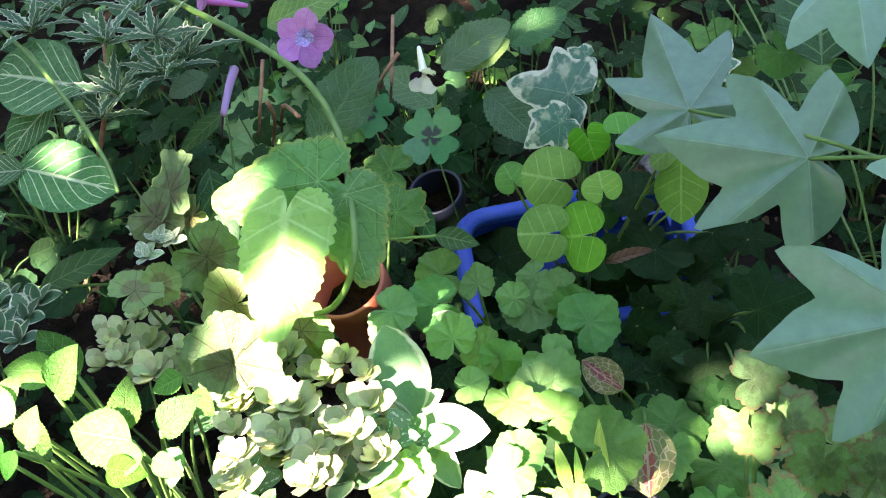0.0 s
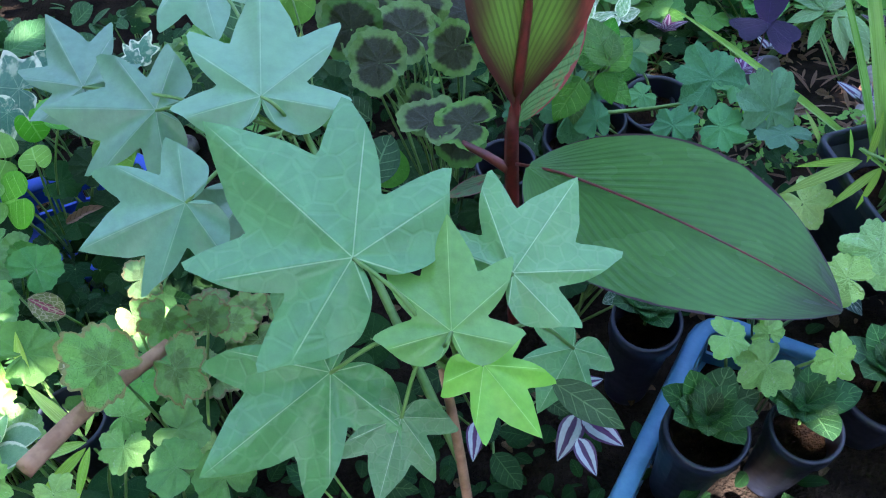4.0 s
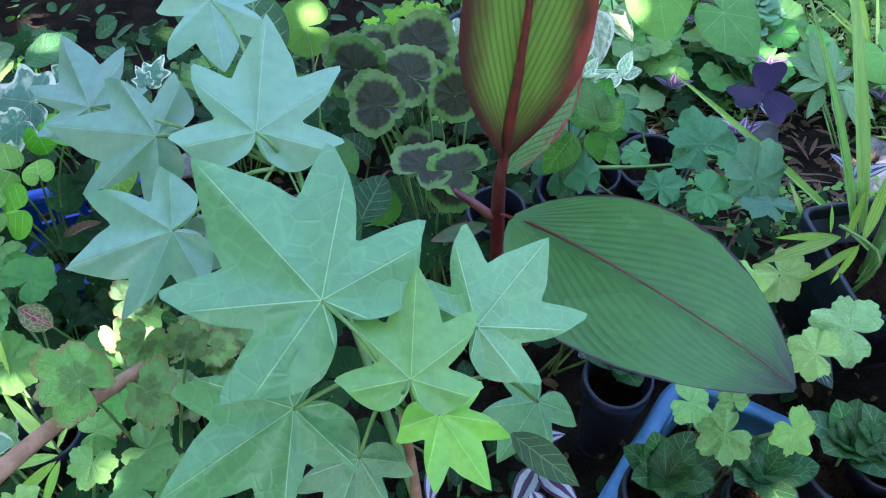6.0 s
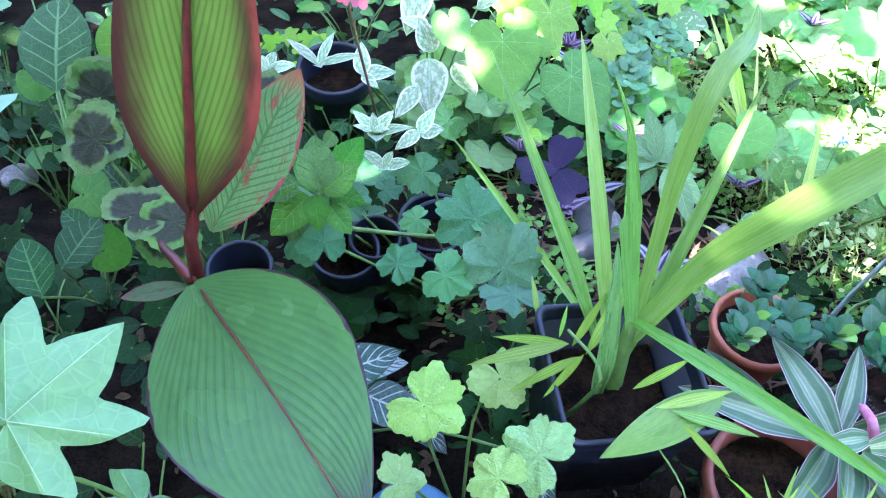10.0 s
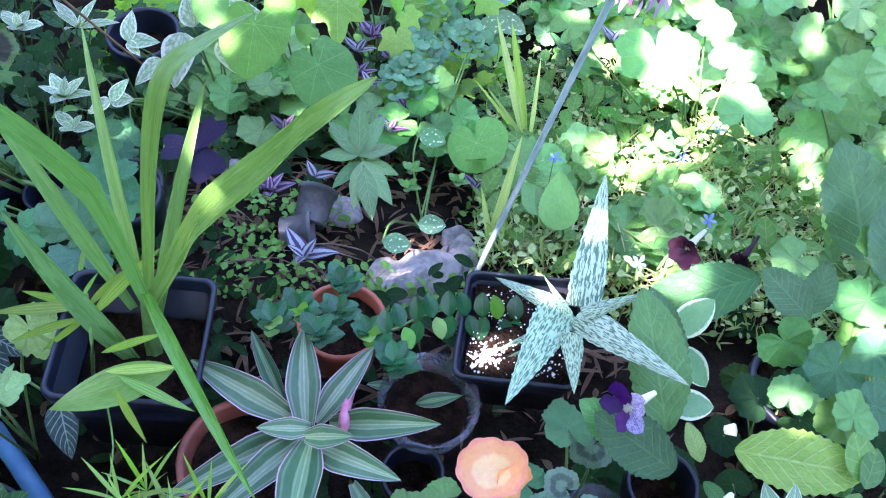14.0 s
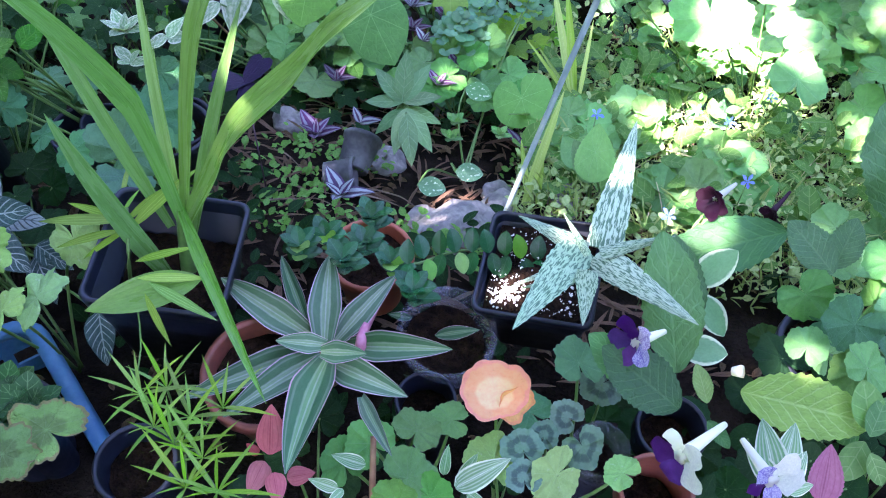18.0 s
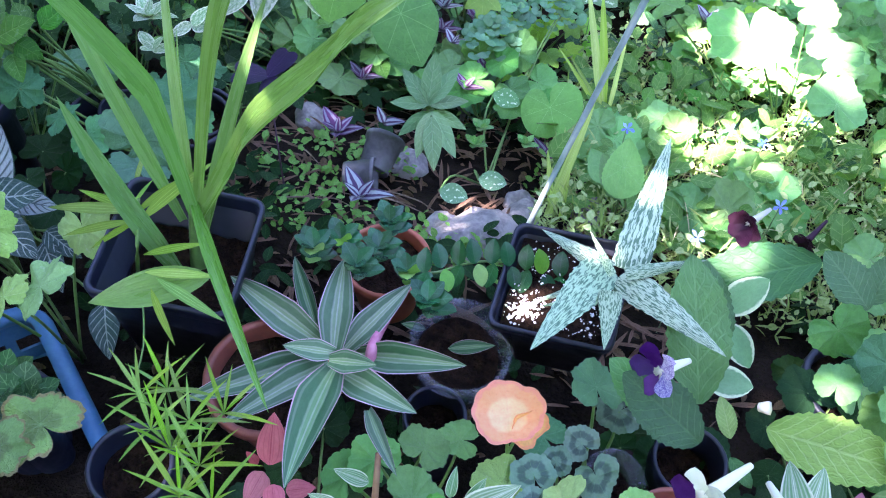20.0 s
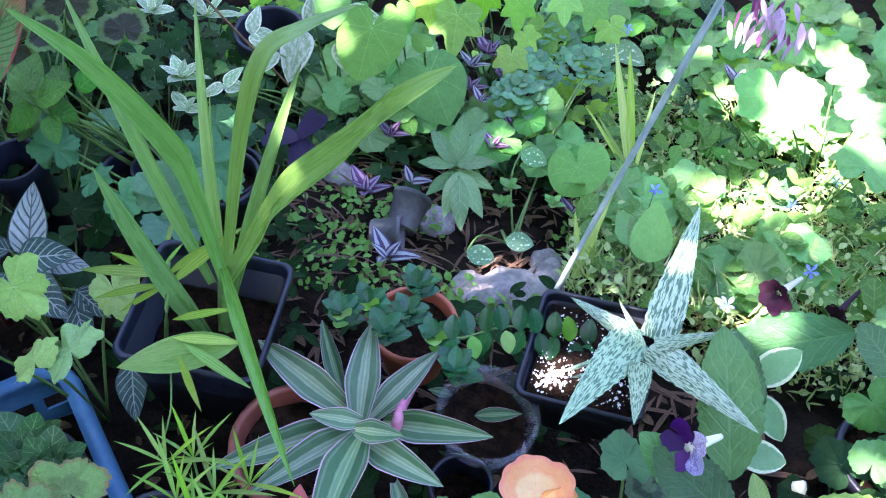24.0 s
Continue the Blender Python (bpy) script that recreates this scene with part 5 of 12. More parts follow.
set_leaves(p, M["ger"], MAT["zonal"], [
    (0.540, 0.692, 0.404, 0.571, 0.718, 0.413, 1.00, 16.1495),
    (0.560, 0.606, 0.419, 0.535, 0.584, 0.410, 1.00, -9.00491),
    (0.600, 0.532, 0.378, 0.622, 0.560, 0.379, 1.00, -11.1912),
    (0.637, 0.517, 0.379, 0.606, 0.533, 0.378, 1.00, 16.315),
    (0.630, 0.787, 0.358, 0.630, 0.819, 0.391, 1.00, 5.96458),
    (0.633, 0.723, 0.347, 0.605, 0.726, 0.350, 1.00, 2.01954),
    (0.651, 0.647, 0.379, 0.619, 0.638, 0.371, 1.00, -35.1589),
    (0.694, 0.810, 0.316, 0.677, 0.838, 0.330, 1.00, 13.408),
], "leaf", foot=(0.628, 0.671, 0.061), stem_r=0.0014)
set_leaves(p, M["ger"], MAT["zonal"], [
    (0.540, 0.679, 0.408, 0.519, 0.699, 0.433, 1.00, -21.5967),
    (0.560, 0.583, 0.426, 0.530, 0.602, 0.430, 1.00, -18.914),
    (0.601, 0.672, 0.395, 0.569, 0.686, 0.414, 1.00, -0.740185),
    (0.604, 0.599, 0.337, 0.579, 0.577, 0.333, 1.00, -19.6255),
    (0.626, 0.522, 0.358, 0.657, 0.526, 0.342, 1.00, 11.4549),
    (0.570, 0.769, 0.368, 0.588, 0.795, 0.384, 1.00, 34.6442),
], "leaf", foot=(0.621, 0.620, 0.075), stem_r=0.0014)
p = thing("strap_leaved_plant", pose(1.032, 0.372, 0.205, 8, 4, 6), "tall strap-leaved plant in a black square plastic pot", "potted plant")
pot_square(p, 0.066, 0.150, BLACK_POT, fill=0.60)
part("leaf", ribbon("strap_leaf", [(1.053, 0.380, 0.360), (1.031, 0.387, 0.478), (1.020, 0.378, 0.529), (0.994, 0.342, 0.620), (0.968, 0.305, 0.684)], 0.024), MAT["iris"], p, Matrix.Identity(4))
part("leaf", ribbon("strap_leaf", [(1.053, 0.380, 0.360), (1.068, 0.416, 0.510), (1.087, 0.437, 0.590), (1.114, 0.462, 0.610), (1.142, 0.522, 0.605)], 0.020), MAT["iris"], p, Matrix.Identity(4))
part("leaf", ribbon("strap_leaf", [(1.053, 0.380, 0.360), (1.096, 0.381, 0.446), (1.137, 0.357, 0.525), (1.199, 0.338, 0.605), (1.243, 0.306, 0.675), (1.279, 0.309, 0.708)], 0.032), MAT["iris"], p, Matrix.Identity(4))
set_leaves(p, M["strap"], MAT["iris"], [
    (1.028, 0.396, 0.336, 0.914, 0.432, 0.622, 0.58, 0),
    (1.039, 0.399, 0.334, 0.995, 0.502, 0.593, 0.62, 0),
    (1.052, 0.385, 0.320, 1.124, 0.434, 0.598, 0.60, 0),
    (1.045, 0.385, 0.320, 0.910, 0.647, 0.377, 0.30, 0),
    (1.030, 0.370, 0.280, 0.995, 0.312, 0.547, 1.00, 0),
], petiole=False)
set_leaves(p, M["strap"], MAT["iris"], [(1.051, 0.384, 0.378, 1.214, 0.165, 0.419, 0.62, 0)], petiole=False)
stalk(p, [(1.045, 0.380, 0.275), (1.048, 0.377, 0.310), (1.051, 0.384, 0.378)], 0.011, 0.006, STEM_GREEN, "stem")
p = thing("narrow_leaved_lily", (1.000, 0.356, 0.138), "wispy lily with narrow lime leaves trailing over a pot", "plant")
set_leaves(p, M["narrow"], MAT["lime"], [
    (0.995, 0.370, 0.364, 0.906, 0.358, 0.353, 1.10, 0),
    (0.995, 0.370, 0.364, 0.930, 0.379, 0.365, 1.10, 0),
    (0.988, 0.378, 0.363, 0.998, 0.405, 0.375, 1.10, 0),
    (0.997, 0.366, 0.365, 1.032, 0.409, 0.386, 1.10, 0),
    (1.007, 0.355, 0.368, 1.060, 0.422, 0.403, 1.10, 0),
    (1.005, 0.354, 0.369, 0.968, 0.325, 0.348, 1.10, 0),
    (1.049, 0.287, 0.385, 1.115, 0.299, 0.388, 1.10, 0),
    (1.061, 0.284, 0.385, 1.131, 0.266, 0.371, 1.10, 0),
    (1.065, 0.268, 0.390, 1.099, 0.234, 0.366, 1.10, 0),
    (1.000, 0.351, 0.370, 0.939, 0.329, 0.353, 1.10, 0),
    (0.974, 0.406, 0.355, 0.971, 0.445, 0.374, 1.10, 0),
], "leaf", petiole=False)
set_leaves(p, M["narrow"], MAT["lime"], [
    (1.036, 0.309, 0.380, 1.089, 0.332, 0.389, 1.10, 0),
], "leaf", petiole=False)
set_leaves(p, M["lance"], MAT["lily_broad"], [
    (1.107, 0.298, 0.387, 1.003, 0.260, 0.357, 1.00, 0),
], "leaf", petiole=False)
stalk(p, [(0.987, 0.351, 0.261), (1.016, 0.331, 0.365), (0.995, 0.379, 0.372)], 0.0025, 0.0015, STEM_GREEN)
stalk(p, [(1.048, 0.275, 0.359), (1.066, 0.236, 0.349), (1.068, 0.202, 0.329)], 0.001, 0.0007, STEM_GREEN)
p = thing("narrow_leaved_lily", (1.137, 0.160, 0.187), "bushy lily seedling with narrow lime leaves in a dark pot", "plant")
rosette(p, M["narrow"], MAT["lime"], (1.116, 0.187, 0.375), 9, 0.056, 840, flat=0.38, inner=0.5, width=0.62)
stalk(p, [(1.123, 0.172, 0.294), (1.119, 0.182, 0.341), (1.115, 0.188, 0.374)], 0.0012, 0.0009, STEM_GREEN)
rosette(p, M["narrow"], MAT["lime"], (1.147, 0.162, 0.380), 9, 0.056, 841, flat=0.38, inner=0.5, width=0.62)
stalk(p, [(1.123, 0.172, 0.294), (1.135, 0.169, 0.344), (1.146, 0.163, 0.379)], 0.0012, 0.0009, STEM_GREEN)
rosette(p, M["narrow"], MAT["lime"], (1.147, 0.132, 0.389), 9, 0.056, 842, flat=0.38, inner=0.5, width=0.62)
stalk(p, [(1.123, 0.172, 0.294), (1.135, 0.154, 0.349), (1.146, 0.133, 0.388)], 0.0012, 0.0009, STEM_GREEN)
rosette(p, M["narrow"], MAT["lime"], (1.173, 0.125, 0.389), 9, 0.056, 843, flat=0.38, inner=0.5, width=0.62)
stalk(p, [(1.123, 0.172, 0.294), (1.149, 0.150, 0.349), (1.172, 0.126, 0.388)], 0.0012, 0.0009, STEM_GREEN)
rosette(p, M["narrow"], MAT["lime"], (1.125, 0.144, 0.387), 9, 0.056, 844, flat=0.38, inner=0.5, width=0.62)
stalk(p, [(1.123, 0.172, 0.294), (1.123, 0.160, 0.348), (1.124, 0.145, 0.386)], 0.0012, 0.0009, STEM_GREEN)
rosette(p, M["narrow"], MAT["lime"], (1.167, 0.180, 0.373), 9, 0.056, 845, flat=0.38, inner=0.5, width=0.62)
stalk(p, [(1.123, 0.172, 0.294), (1.146, 0.179, 0.340), (1.167, 0.181, 0.372)], 0.0012, 0.0009, STEM_GREEN)
rosette(p, M["narrow"], MAT["lime"], (1.173, 0.095, 0.398), 9, 0.056, 846, flat=0.38, inner=0.5, width=0.62)
stalk(p, [(1.123, 0.172, 0.294), (1.149, 0.134, 0.353), (1.172, 0.096, 0.397)], 0.0012, 0.0009, STEM_GREEN)
rosette(p, M["narrow"], MAT["lime"], (1.196, 0.097, 0.396), 9, 0.056, 847, flat=0.38, inner=0.5, width=0.62)
stalk(p, [(1.123, 0.172, 0.294), (1.162, 0.135, 0.352), (1.196, 0.098, 0.395)], 0.0012, 0.0009, STEM_GREEN)
rosette(p, M["narrow"], MAT["lime"], (1.100, 0.174, 0.380), 9, 0.056, 848, flat=0.38, inner=0.5, width=0.62)
stalk(p, [(1.123, 0.172, 0.294), (1.111, 0.175, 0.344), (1.100, 0.174, 0.379)], 0.0012, 0.0009, STEM_GREEN)
p = thing("oyster_plant", pose(1.165, 0.283, 0.205, 10, 0, 0), "purple-edged oyster plant with striped leaves in a terracotta pot", "potted plant")
pot_round(p, 0.056, 0.10, TERRA_DARK)
set_leaves(p, M["rhoeo"], MAT["rhoeo"], [
    (1.204, 0.306, 0.314, 1.096, 0.350, 0.325, 1.00, 0),
    (1.219, 0.293, 0.321, 1.196, 0.399, 0.331, 1.10, 0),
    (1.226, 0.302, 0.317, 1.269, 0.380, 0.339, 1.05, 0),
    (1.239, 0.303, 0.314, 1.342, 0.290, 0.358, 0.95, 0),
    (1.230, 0.270, 0.333, 1.314, 0.226, 0.368, 1.05, 0),
    (1.213, 0.288, 0.321, 1.121, 0.195, 0.348, 0.80, 0),
    (1.221, 0.276, 0.331, 1.165, 0.179, 0.359, 0.92, 0),
    (1.228, 0.270, 0.333, 1.239, 0.125, 0.389, 0.85, 0),
    (1.229, 0.267, 0.319, 1.234, 0.169, 0.350, 0.80, 0),
    (1.275, 0.220, 0.364, 1.316, 0.156, 0.391, 0.60, 0),
    (1.189, 0.332, 0.298, 1.139, 0.408, 0.305, 0.70, 0),
    (1.229, 0.273, 0.354, 1.183, 0.266, 0.357, 1.50, 0),
    (1.226, 0.264, 0.355, 1.269, 0.262, 0.368, 1.70, 0),
], "leaf", petiole=False)
stalk(p, [(1.255, 0.295, 0.309), (1.253, 0.304, 0.332), (1.253, 0.356, 0.310)], 0.006, 0.004, plain("pink_leaf_base", (0.45, 0.12, 0.2), (0.6, 0.25, 0.32)), "leaf_base")
p = thing("glossy_shrub", pose(1.222, 0.475, 0.185, 8, 0, 0), "small dark glossy-leaved shrub in an orange plastic pot", "potted plant")
pot_round(p, 0.046, 0.085, TERRA)
rosette(p, M["oval"], [MAT['glossy_dark'], MAT['glossy_dark'], MAT['glossy_tip']], (1.165, 0.395, 0.341), 8, 0.026, 0, inner=0.7, flat=0.45, width=1.15)
rosette(p, M["oval"], [MAT['glossy_dark'], MAT['glossy_dark'], MAT['glossy_tip']], (1.166, 0.401, 0.321), 5, 0.026, 50, inner=0.8, flat=0.45, width=1.15)
rosette(p, M["oval"], [MAT['glossy_dark'], MAT['glossy_dark'], MAT['glossy_tip']], (1.184, 0.423, 0.331), 7, 0.026, 1, inner=0.7, flat=0.45, width=1.15)
rosette(p, M["oval"], [MAT['glossy_dark'], MAT['glossy_dark'], MAT['glossy_tip']], (1.186, 0.430, 0.311), 5, 0.026, 51, inner=0.8, flat=0.45, width=1.15)
rosette(p, M["oval"], MAT["glossy_dark"], (1.219, 0.479, 0.311), 8, 0.026, 2, inner=0.7, flat=0.45, width=1.15)
rosette(p, M["oval"], MAT["glossy_dark"], (1.222, 0.486, 0.291), 5, 0.026, 52, inner=0.8, flat=0.45, width=1.15)
rosette(p, M["oval"], MAT["glossy_dark"], (1.211, 0.389, 0.339), 6, 0.026, 3, inner=0.7, flat=0.45, width=1.15)
rosette(p, M["oval"], MAT["glossy_dark"], (1.213, 0.396, 0.319), 5, 0.026, 53, inner=0.8, flat=0.45, width=1.15)
rosette(p, M["oval"], [MAT['glossy_dark'], MAT['glossy_dark'], MAT['glossy_tip']], (1.259, 0.401, 0.332), 8, 0.026, 4, inner=0.7, flat=0.45, width=1.15)
rosette(p, M["oval"], [MAT['glossy_dark'], MAT['glossy_dark'], MAT['glossy_tip']], (1.263, 0.408, 0.311), 5, 0.026, 54, inner=0.8, flat=0.45, width=1.15)
rosette(p, M["oval"], MAT["glossy_dark"], (1.289, 0.363, 0.341), 8, 0.026, 5, inner=0.7, flat=0.45, width=1.15)
rosette(p, M["oval"], MAT["glossy_dark"], (1.293, 0.370, 0.320), 5, 0.026, 55, inner=0.8, flat=0.45, width=1.15)
rosette(p, M["oval"], MAT["glossy_dark"], (1.222, 0.428, 0.326), 7, 0.026, 6, inner=0.7, flat=0.45, width=1.15)
rosette(p, M["oval"], MAT["glossy_dark"], (1.225, 0.435, 0.306), 5, 0.026, 56, inner=0.8, flat=0.45, width=1.15)
stalk(p, [(1.218, 0.501, 0.237), (1.271, 0.430, 0.299), (1.322, 0.474, 0.287), (1.410, 0.505, 0.280)], 0.002, 0.0012, STEM_GREEN)
stalk(p, [(1.215, 0.512, 0.224), (1.205, 0.443, 0.295), (1.159, 0.409, 0.319)], 0.002, 0.0012, STEM_GREEN)
stalk(p, [(1.215, 0.512, 0.224), (1.216, 0.503, 0.286)], 0.002, 0.0012, STEM_GREEN)
set_leaves(p, M["oval"], [MAT['glossy_dark'], MAT['glossy_dark'], MAT['glossy_dark'], MAT['glossy_tip']], [
    (1.279, 0.387, 0.351, 1.277, 0.402, 0.372, 1.10, -20),
    (1.282, 0.389, 0.351, 1.279, 0.370, 0.336, 1.10, 15),
    (1.293, 0.402, 0.346, 1.284, 0.415, 0.366, 1.10, 20),
    (1.296, 0.403, 0.345, 1.305, 0.387, 0.332, 1.10, -15),
    (1.307, 0.415, 0.341, 1.304, 0.430, 0.362, 1.10, -20),
    (1.310, 0.417, 0.340, 1.306, 0.398, 0.325, 1.10, 15),
    (1.322, 0.426, 0.336, 1.313, 0.440, 0.356, 1.10, 20),
    (1.325, 0.428, 0.335, 1.334, 0.411, 0.322, 1.10, -15),
    (1.338, 0.433, 0.333, 1.335, 0.449, 0.354, 1.10, -20),
    (1.341, 0.435, 0.332, 1.337, 0.416, 0.316, 1.10, 15),
    (1.355, 0.438, 0.330, 1.346, 0.452, 0.350, 1.10, 20),
], "leaf", petiole=False)
set_leaves(p, M["oval"], [MAT['glossy_dark'], MAT['glossy_dark'], MAT['glossy_dark'], MAT['glossy_tip']], [
    (1.358, 0.440, 0.329, 1.366, 0.423, 0.315, 1.10, -15),
    (1.372, 0.440, 0.328, 1.369, 0.456, 0.349, 1.10, -20),
    (1.375, 0.442, 0.327, 1.371, 0.422, 0.312, 1.10, 15),
    (1.389, 0.442, 0.326, 1.380, 0.456, 0.346, 1.10, 20),
    (1.392, 0.444, 0.325, 1.401, 0.427, 0.311, 1.10, -15),
    (1.406, 0.445, 0.323, 1.404, 0.461, 0.345, 1.10, -20),
    (1.409, 0.447, 0.323, 1.405, 0.427, 0.307, 1.10, 15),
    (1.415, 0.472, 0.320, 1.430, 0.477, 0.331, 1.00, 0),
    (1.415, 0.472, 0.320, 1.418, 0.481, 0.341, 1.00, 0),
], "leaf", petiole=False)
p = thing("clear_pot", pose(1.319, 0.375, 0.206, 12, 6, 0), "clear plastic pot half full of dark soil", "flower pot")
pot_round(p, 0.048, 0.092, CLEAR, fill=0.68)
set_leaves(p, M["lance"], MAT["rhoeo"], [
    (1.314, 0.366, 0.270, 1.360, 0.370, 0.288, 1.00, 0),
    (1.286, 0.385, 0.267, 1.262, 0.377, 0.278, 1.20, 0),
], "leaf", petiole=False)
set_leaves(p, M["lance"], MAT["dead"], [
    (1.295, 0.419, 0.265, 1.351, 0.411, 0.261, 0.80, 0),
], "leaf", petiole=False)
p = thing("aloe", pose(1.422, 0.449, 0.233, 12, -6, -4), "spotted aloe in a black square pot of gritty soil", "potted plant")
pot_square(p, 0.059, 0.105, BLACK_POT, fill=0.86, specks=420)
set_leaves(p, M["aloe"], MAT["aloe"], [
    (1.466, 0.425, 0.380, 1.484, 0.572, 0.424, 0.95, 0),
    (1.448, 0.415, 0.384, 1.379, 0.452, 0.378, 1.00, 0),
    (1.445, 0.423, 0.382, 1.392, 0.276, 0.421, 1.00, 0),
    (1.452, 0.381, 0.394, 1.451, 0.303, 0.408, 1.10, 0),
    (1.459, 0.411, 0.384, 1.549, 0.321, 0.414, 1.00, 0),
    (1.462, 0.402, 0.397, 1.532, 0.437, 0.401, 0.70, 0),
    (1.443, 0.389, 0.372, 1.393, 0.338, 0.402, 0.50, 0),
    (1.451, 0.400, 0.393, 1.421, 0.416, 0.427, 0.75, 0),
    (1.432, 0.390, 0.387, 1.377, 0.379, 0.346, 0.40, 0),
], "leaf", petiole=False)
p = thing("garden_cane", (1.339, 0.532, 0.140), "slim grey-green garden cane leaning in the bed", "cane")
stalk(p, [(1.339, 0.532, 0.140), (1.362, 0.514, 0.312), (1.439, 0.400, 0.797)], 0.0032, 0.0026, CANE, "cane")
p = thing("heart_leaved_vine", (1.032, 1.151, -0.024), "twining vine with soft heart-shaped leaves", "plant")
set_leaves(p, M["heart"], MAT["heart"], [
    (1.005, 0.973, 0.291, 1.004, 0.905, 0.244, 1.00, 0),
    (1.104, 0.945, 0.252, 1.154, 0.889, 0.211, 0.90, 0),
    (1.077, 1.008, 0.258, 1.054, 1.021, 0.265, 0.90, 0),
    (1.031, 1.018, 0.301, 1.055, 0.988, 0.284, 0.90, 0),
    (0.932, 1.000, 0.309, 0.947, 0.960, 0.286, 0.90, 0),
], "leaf", foot=(1.032, 1.151, -0.014), stem_r=0.0014)
p = thing("lime_vine", (1.158, 1.293, -0.064), "lime-green vine with lobed leaves", "plant")
set_leaves(p, M["ivy"], MAT["lime_leaf"], [
    (1.100, 1.129, 0.246, 1.108, 1.076, 0.199, 1.00, 0),
    (1.198, 1.120, 0.198, 1.204, 1.088, 0.163, 1.00, 0),
    (1.187, 1.215, 0.239, 1.194, 1.181, 0.203, 1.00, 0),
    (1.260, 1.237, 0.253, 1.270, 1.204, 0.217, 1.00, 0),
    (1.135, 1.170, 0.273, 1.137, 1.136, 0.237, 1.00, 0),
    (1.208, 1.190, 0.197, 1.235, 1.176, 0.173, 1.00, 0),
    (1.343, 1.291, 0.186, 1.364, 1.259, 0.151, 1.00, 0),
    (1.043, 1.156, 0.250, 1.069, 1.116, 0.211, 1.00, 0),
    (1.237, 1.253, 0.184, 1.257, 1.209, 0.143, 1.00, 0),
    (1.306, 1.280, 0.229, 1.306, 1.244, 0.192, 1.00, 0),
], "leaf", foot=(1.158, 1.293, -0.054), stem_r=0.0014)
p = thing("maidenhair", (1.246, 1.266, -0.071), "soft clump of tiny blue-green leaves", "plant", "maidenhair clumps")
tuft(p, M["round"], MAT["fern"], (1.246, 1.266, 0.144), (0.05, 0.05, 0.04), 85, (0.006, 0.011), 20, foot=(1.246, 1.266, -0.066), stems=False)
p = thing("maidenhair", (1.314, 1.205, -0.063), "soft clump of tiny blue-green leaves", "plant", "maidenhair clumps")
tuft(p, M["round"], MAT["fern"], (1.314, 1.205, 0.138), (0.05, 0.05, 0.04), 85, (0.006, 0.011), 21, foot=(1.314, 1.205, -0.058), stems=False)
p = thing("maidenhair", (1.234, 1.146, -0.039), "soft clump of tiny blue-green leaves", "plant", "maidenhair clumps")
tuft(p, M["round"], MAT["fern"], (1.234, 1.146, 0.145), (0.05, 0.05, 0.04), 85, (0.006, 0.011), 22, foot=(1.234, 1.146, -0.034), stems=False)
p = thing("maidenhair", (1.256, 1.355, -0.072), "soft clump of tiny blue-green leaves", "plant", "maidenhair clumps")
tuft(p, M["round"], MAT["fern"], (1.256, 1.355, 0.143), (0.05, 0.05, 0.04), 85, (0.006, 0.011), 23, foot=(1.256, 1.355, -0.067), stems=False)
p = thing("maidenhair", (1.229, 1.074, -0.017), "soft clump of tiny blue-green leaves", "plant", "maidenhair clumps")
tuft(p, M["round"], MAT["fern"], (1.229, 1.074, 0.145), (0.05, 0.05, 0.04), 85, (0.006, 0.011), 24, foot=(1.229, 1.074, -0.012), stems=False)
p = thing("soft_sage", (1.172, 0.875, 0.048), "soft grey-green plant with toothed lance leaves", "plant")
set_leaves(p, M["lance"], MAT["sage"], [
    (1.192, 0.770, 0.238, 1.138, 0.770, 0.229, 1.20, 0),
    (1.192, 0.770, 0.238, 1.243, 0.791, 0.242, 1.20, 0),
    (1.200, 0.755, 0.241, 1.195, 0.701, 0.202, 1.20, 0),
    (1.200, 0.755, 0.241, 1.246, 0.711, 0.208, 1.20, 0),
    (1.192, 0.770, 0.238, 1.184, 0.832, 0.281, 1.20, 0),
    (1.192, 0.770, 0.238, 1.144, 0.808, 0.260, 1.20, 0),
    (1.192, 0.770, 0.238, 1.220, 0.824, 0.269, 1.20, 0),
    (1.204, 0.738, 0.246, 1.223, 0.686, 0.200, 1.20, 0),
    (1.193, 0.770, 0.227, 1.160, 0.738, 0.201, 1.20, 0),
    (1.196, 0.773, 0.226, 1.248, 0.765, 0.214, 1.20, 0),
], "leaf", foot=(1.172, 0.875, 0.058), stem_r=0.0014)
p = thing("clover_weed", (1.260, 0.817, 0.058), "fresh green weed with small rounded leaflets", "plant")
rosette(p, M["oval"], MAT["weed"], (1.260, 0.817, 0.178), 9, 0.022, 30)
p = thing("clover_weed", (1.328, 0.805, 0.056), "fresh green weed with small rounded leaflets", "plant")
rosette(p, M["oval"], MAT["weed"], (1.328, 0.805, 0.176), 9, 0.022, 31)
p = thing("clover_weed", (1.260, 0.777, 0.070), "fresh green weed with small rounded leaflets", "plant")
rosette(p, M["oval"], MAT["weed"], (1.260, 0.777, 0.180), 9, 0.022, 32)
p = thing("round_leaf_seedling", (1.354, 0.924, 0.018), "round matt leaf with pale speckles", "plant")
set_leaves(p, M["round"], MAT["heart"], [
    (1.349, 0.878, 0.192, 1.367, 0.838, 0.173, 1.00, 18.2327),
], "leaf", foot=(1.354, 0.924, 0.028), stem_r=0.0014)
p = thing("speckled_vine", (1.279, 0.819, 0.056), "creeping vine with white-speckled oval leaves", "plant")
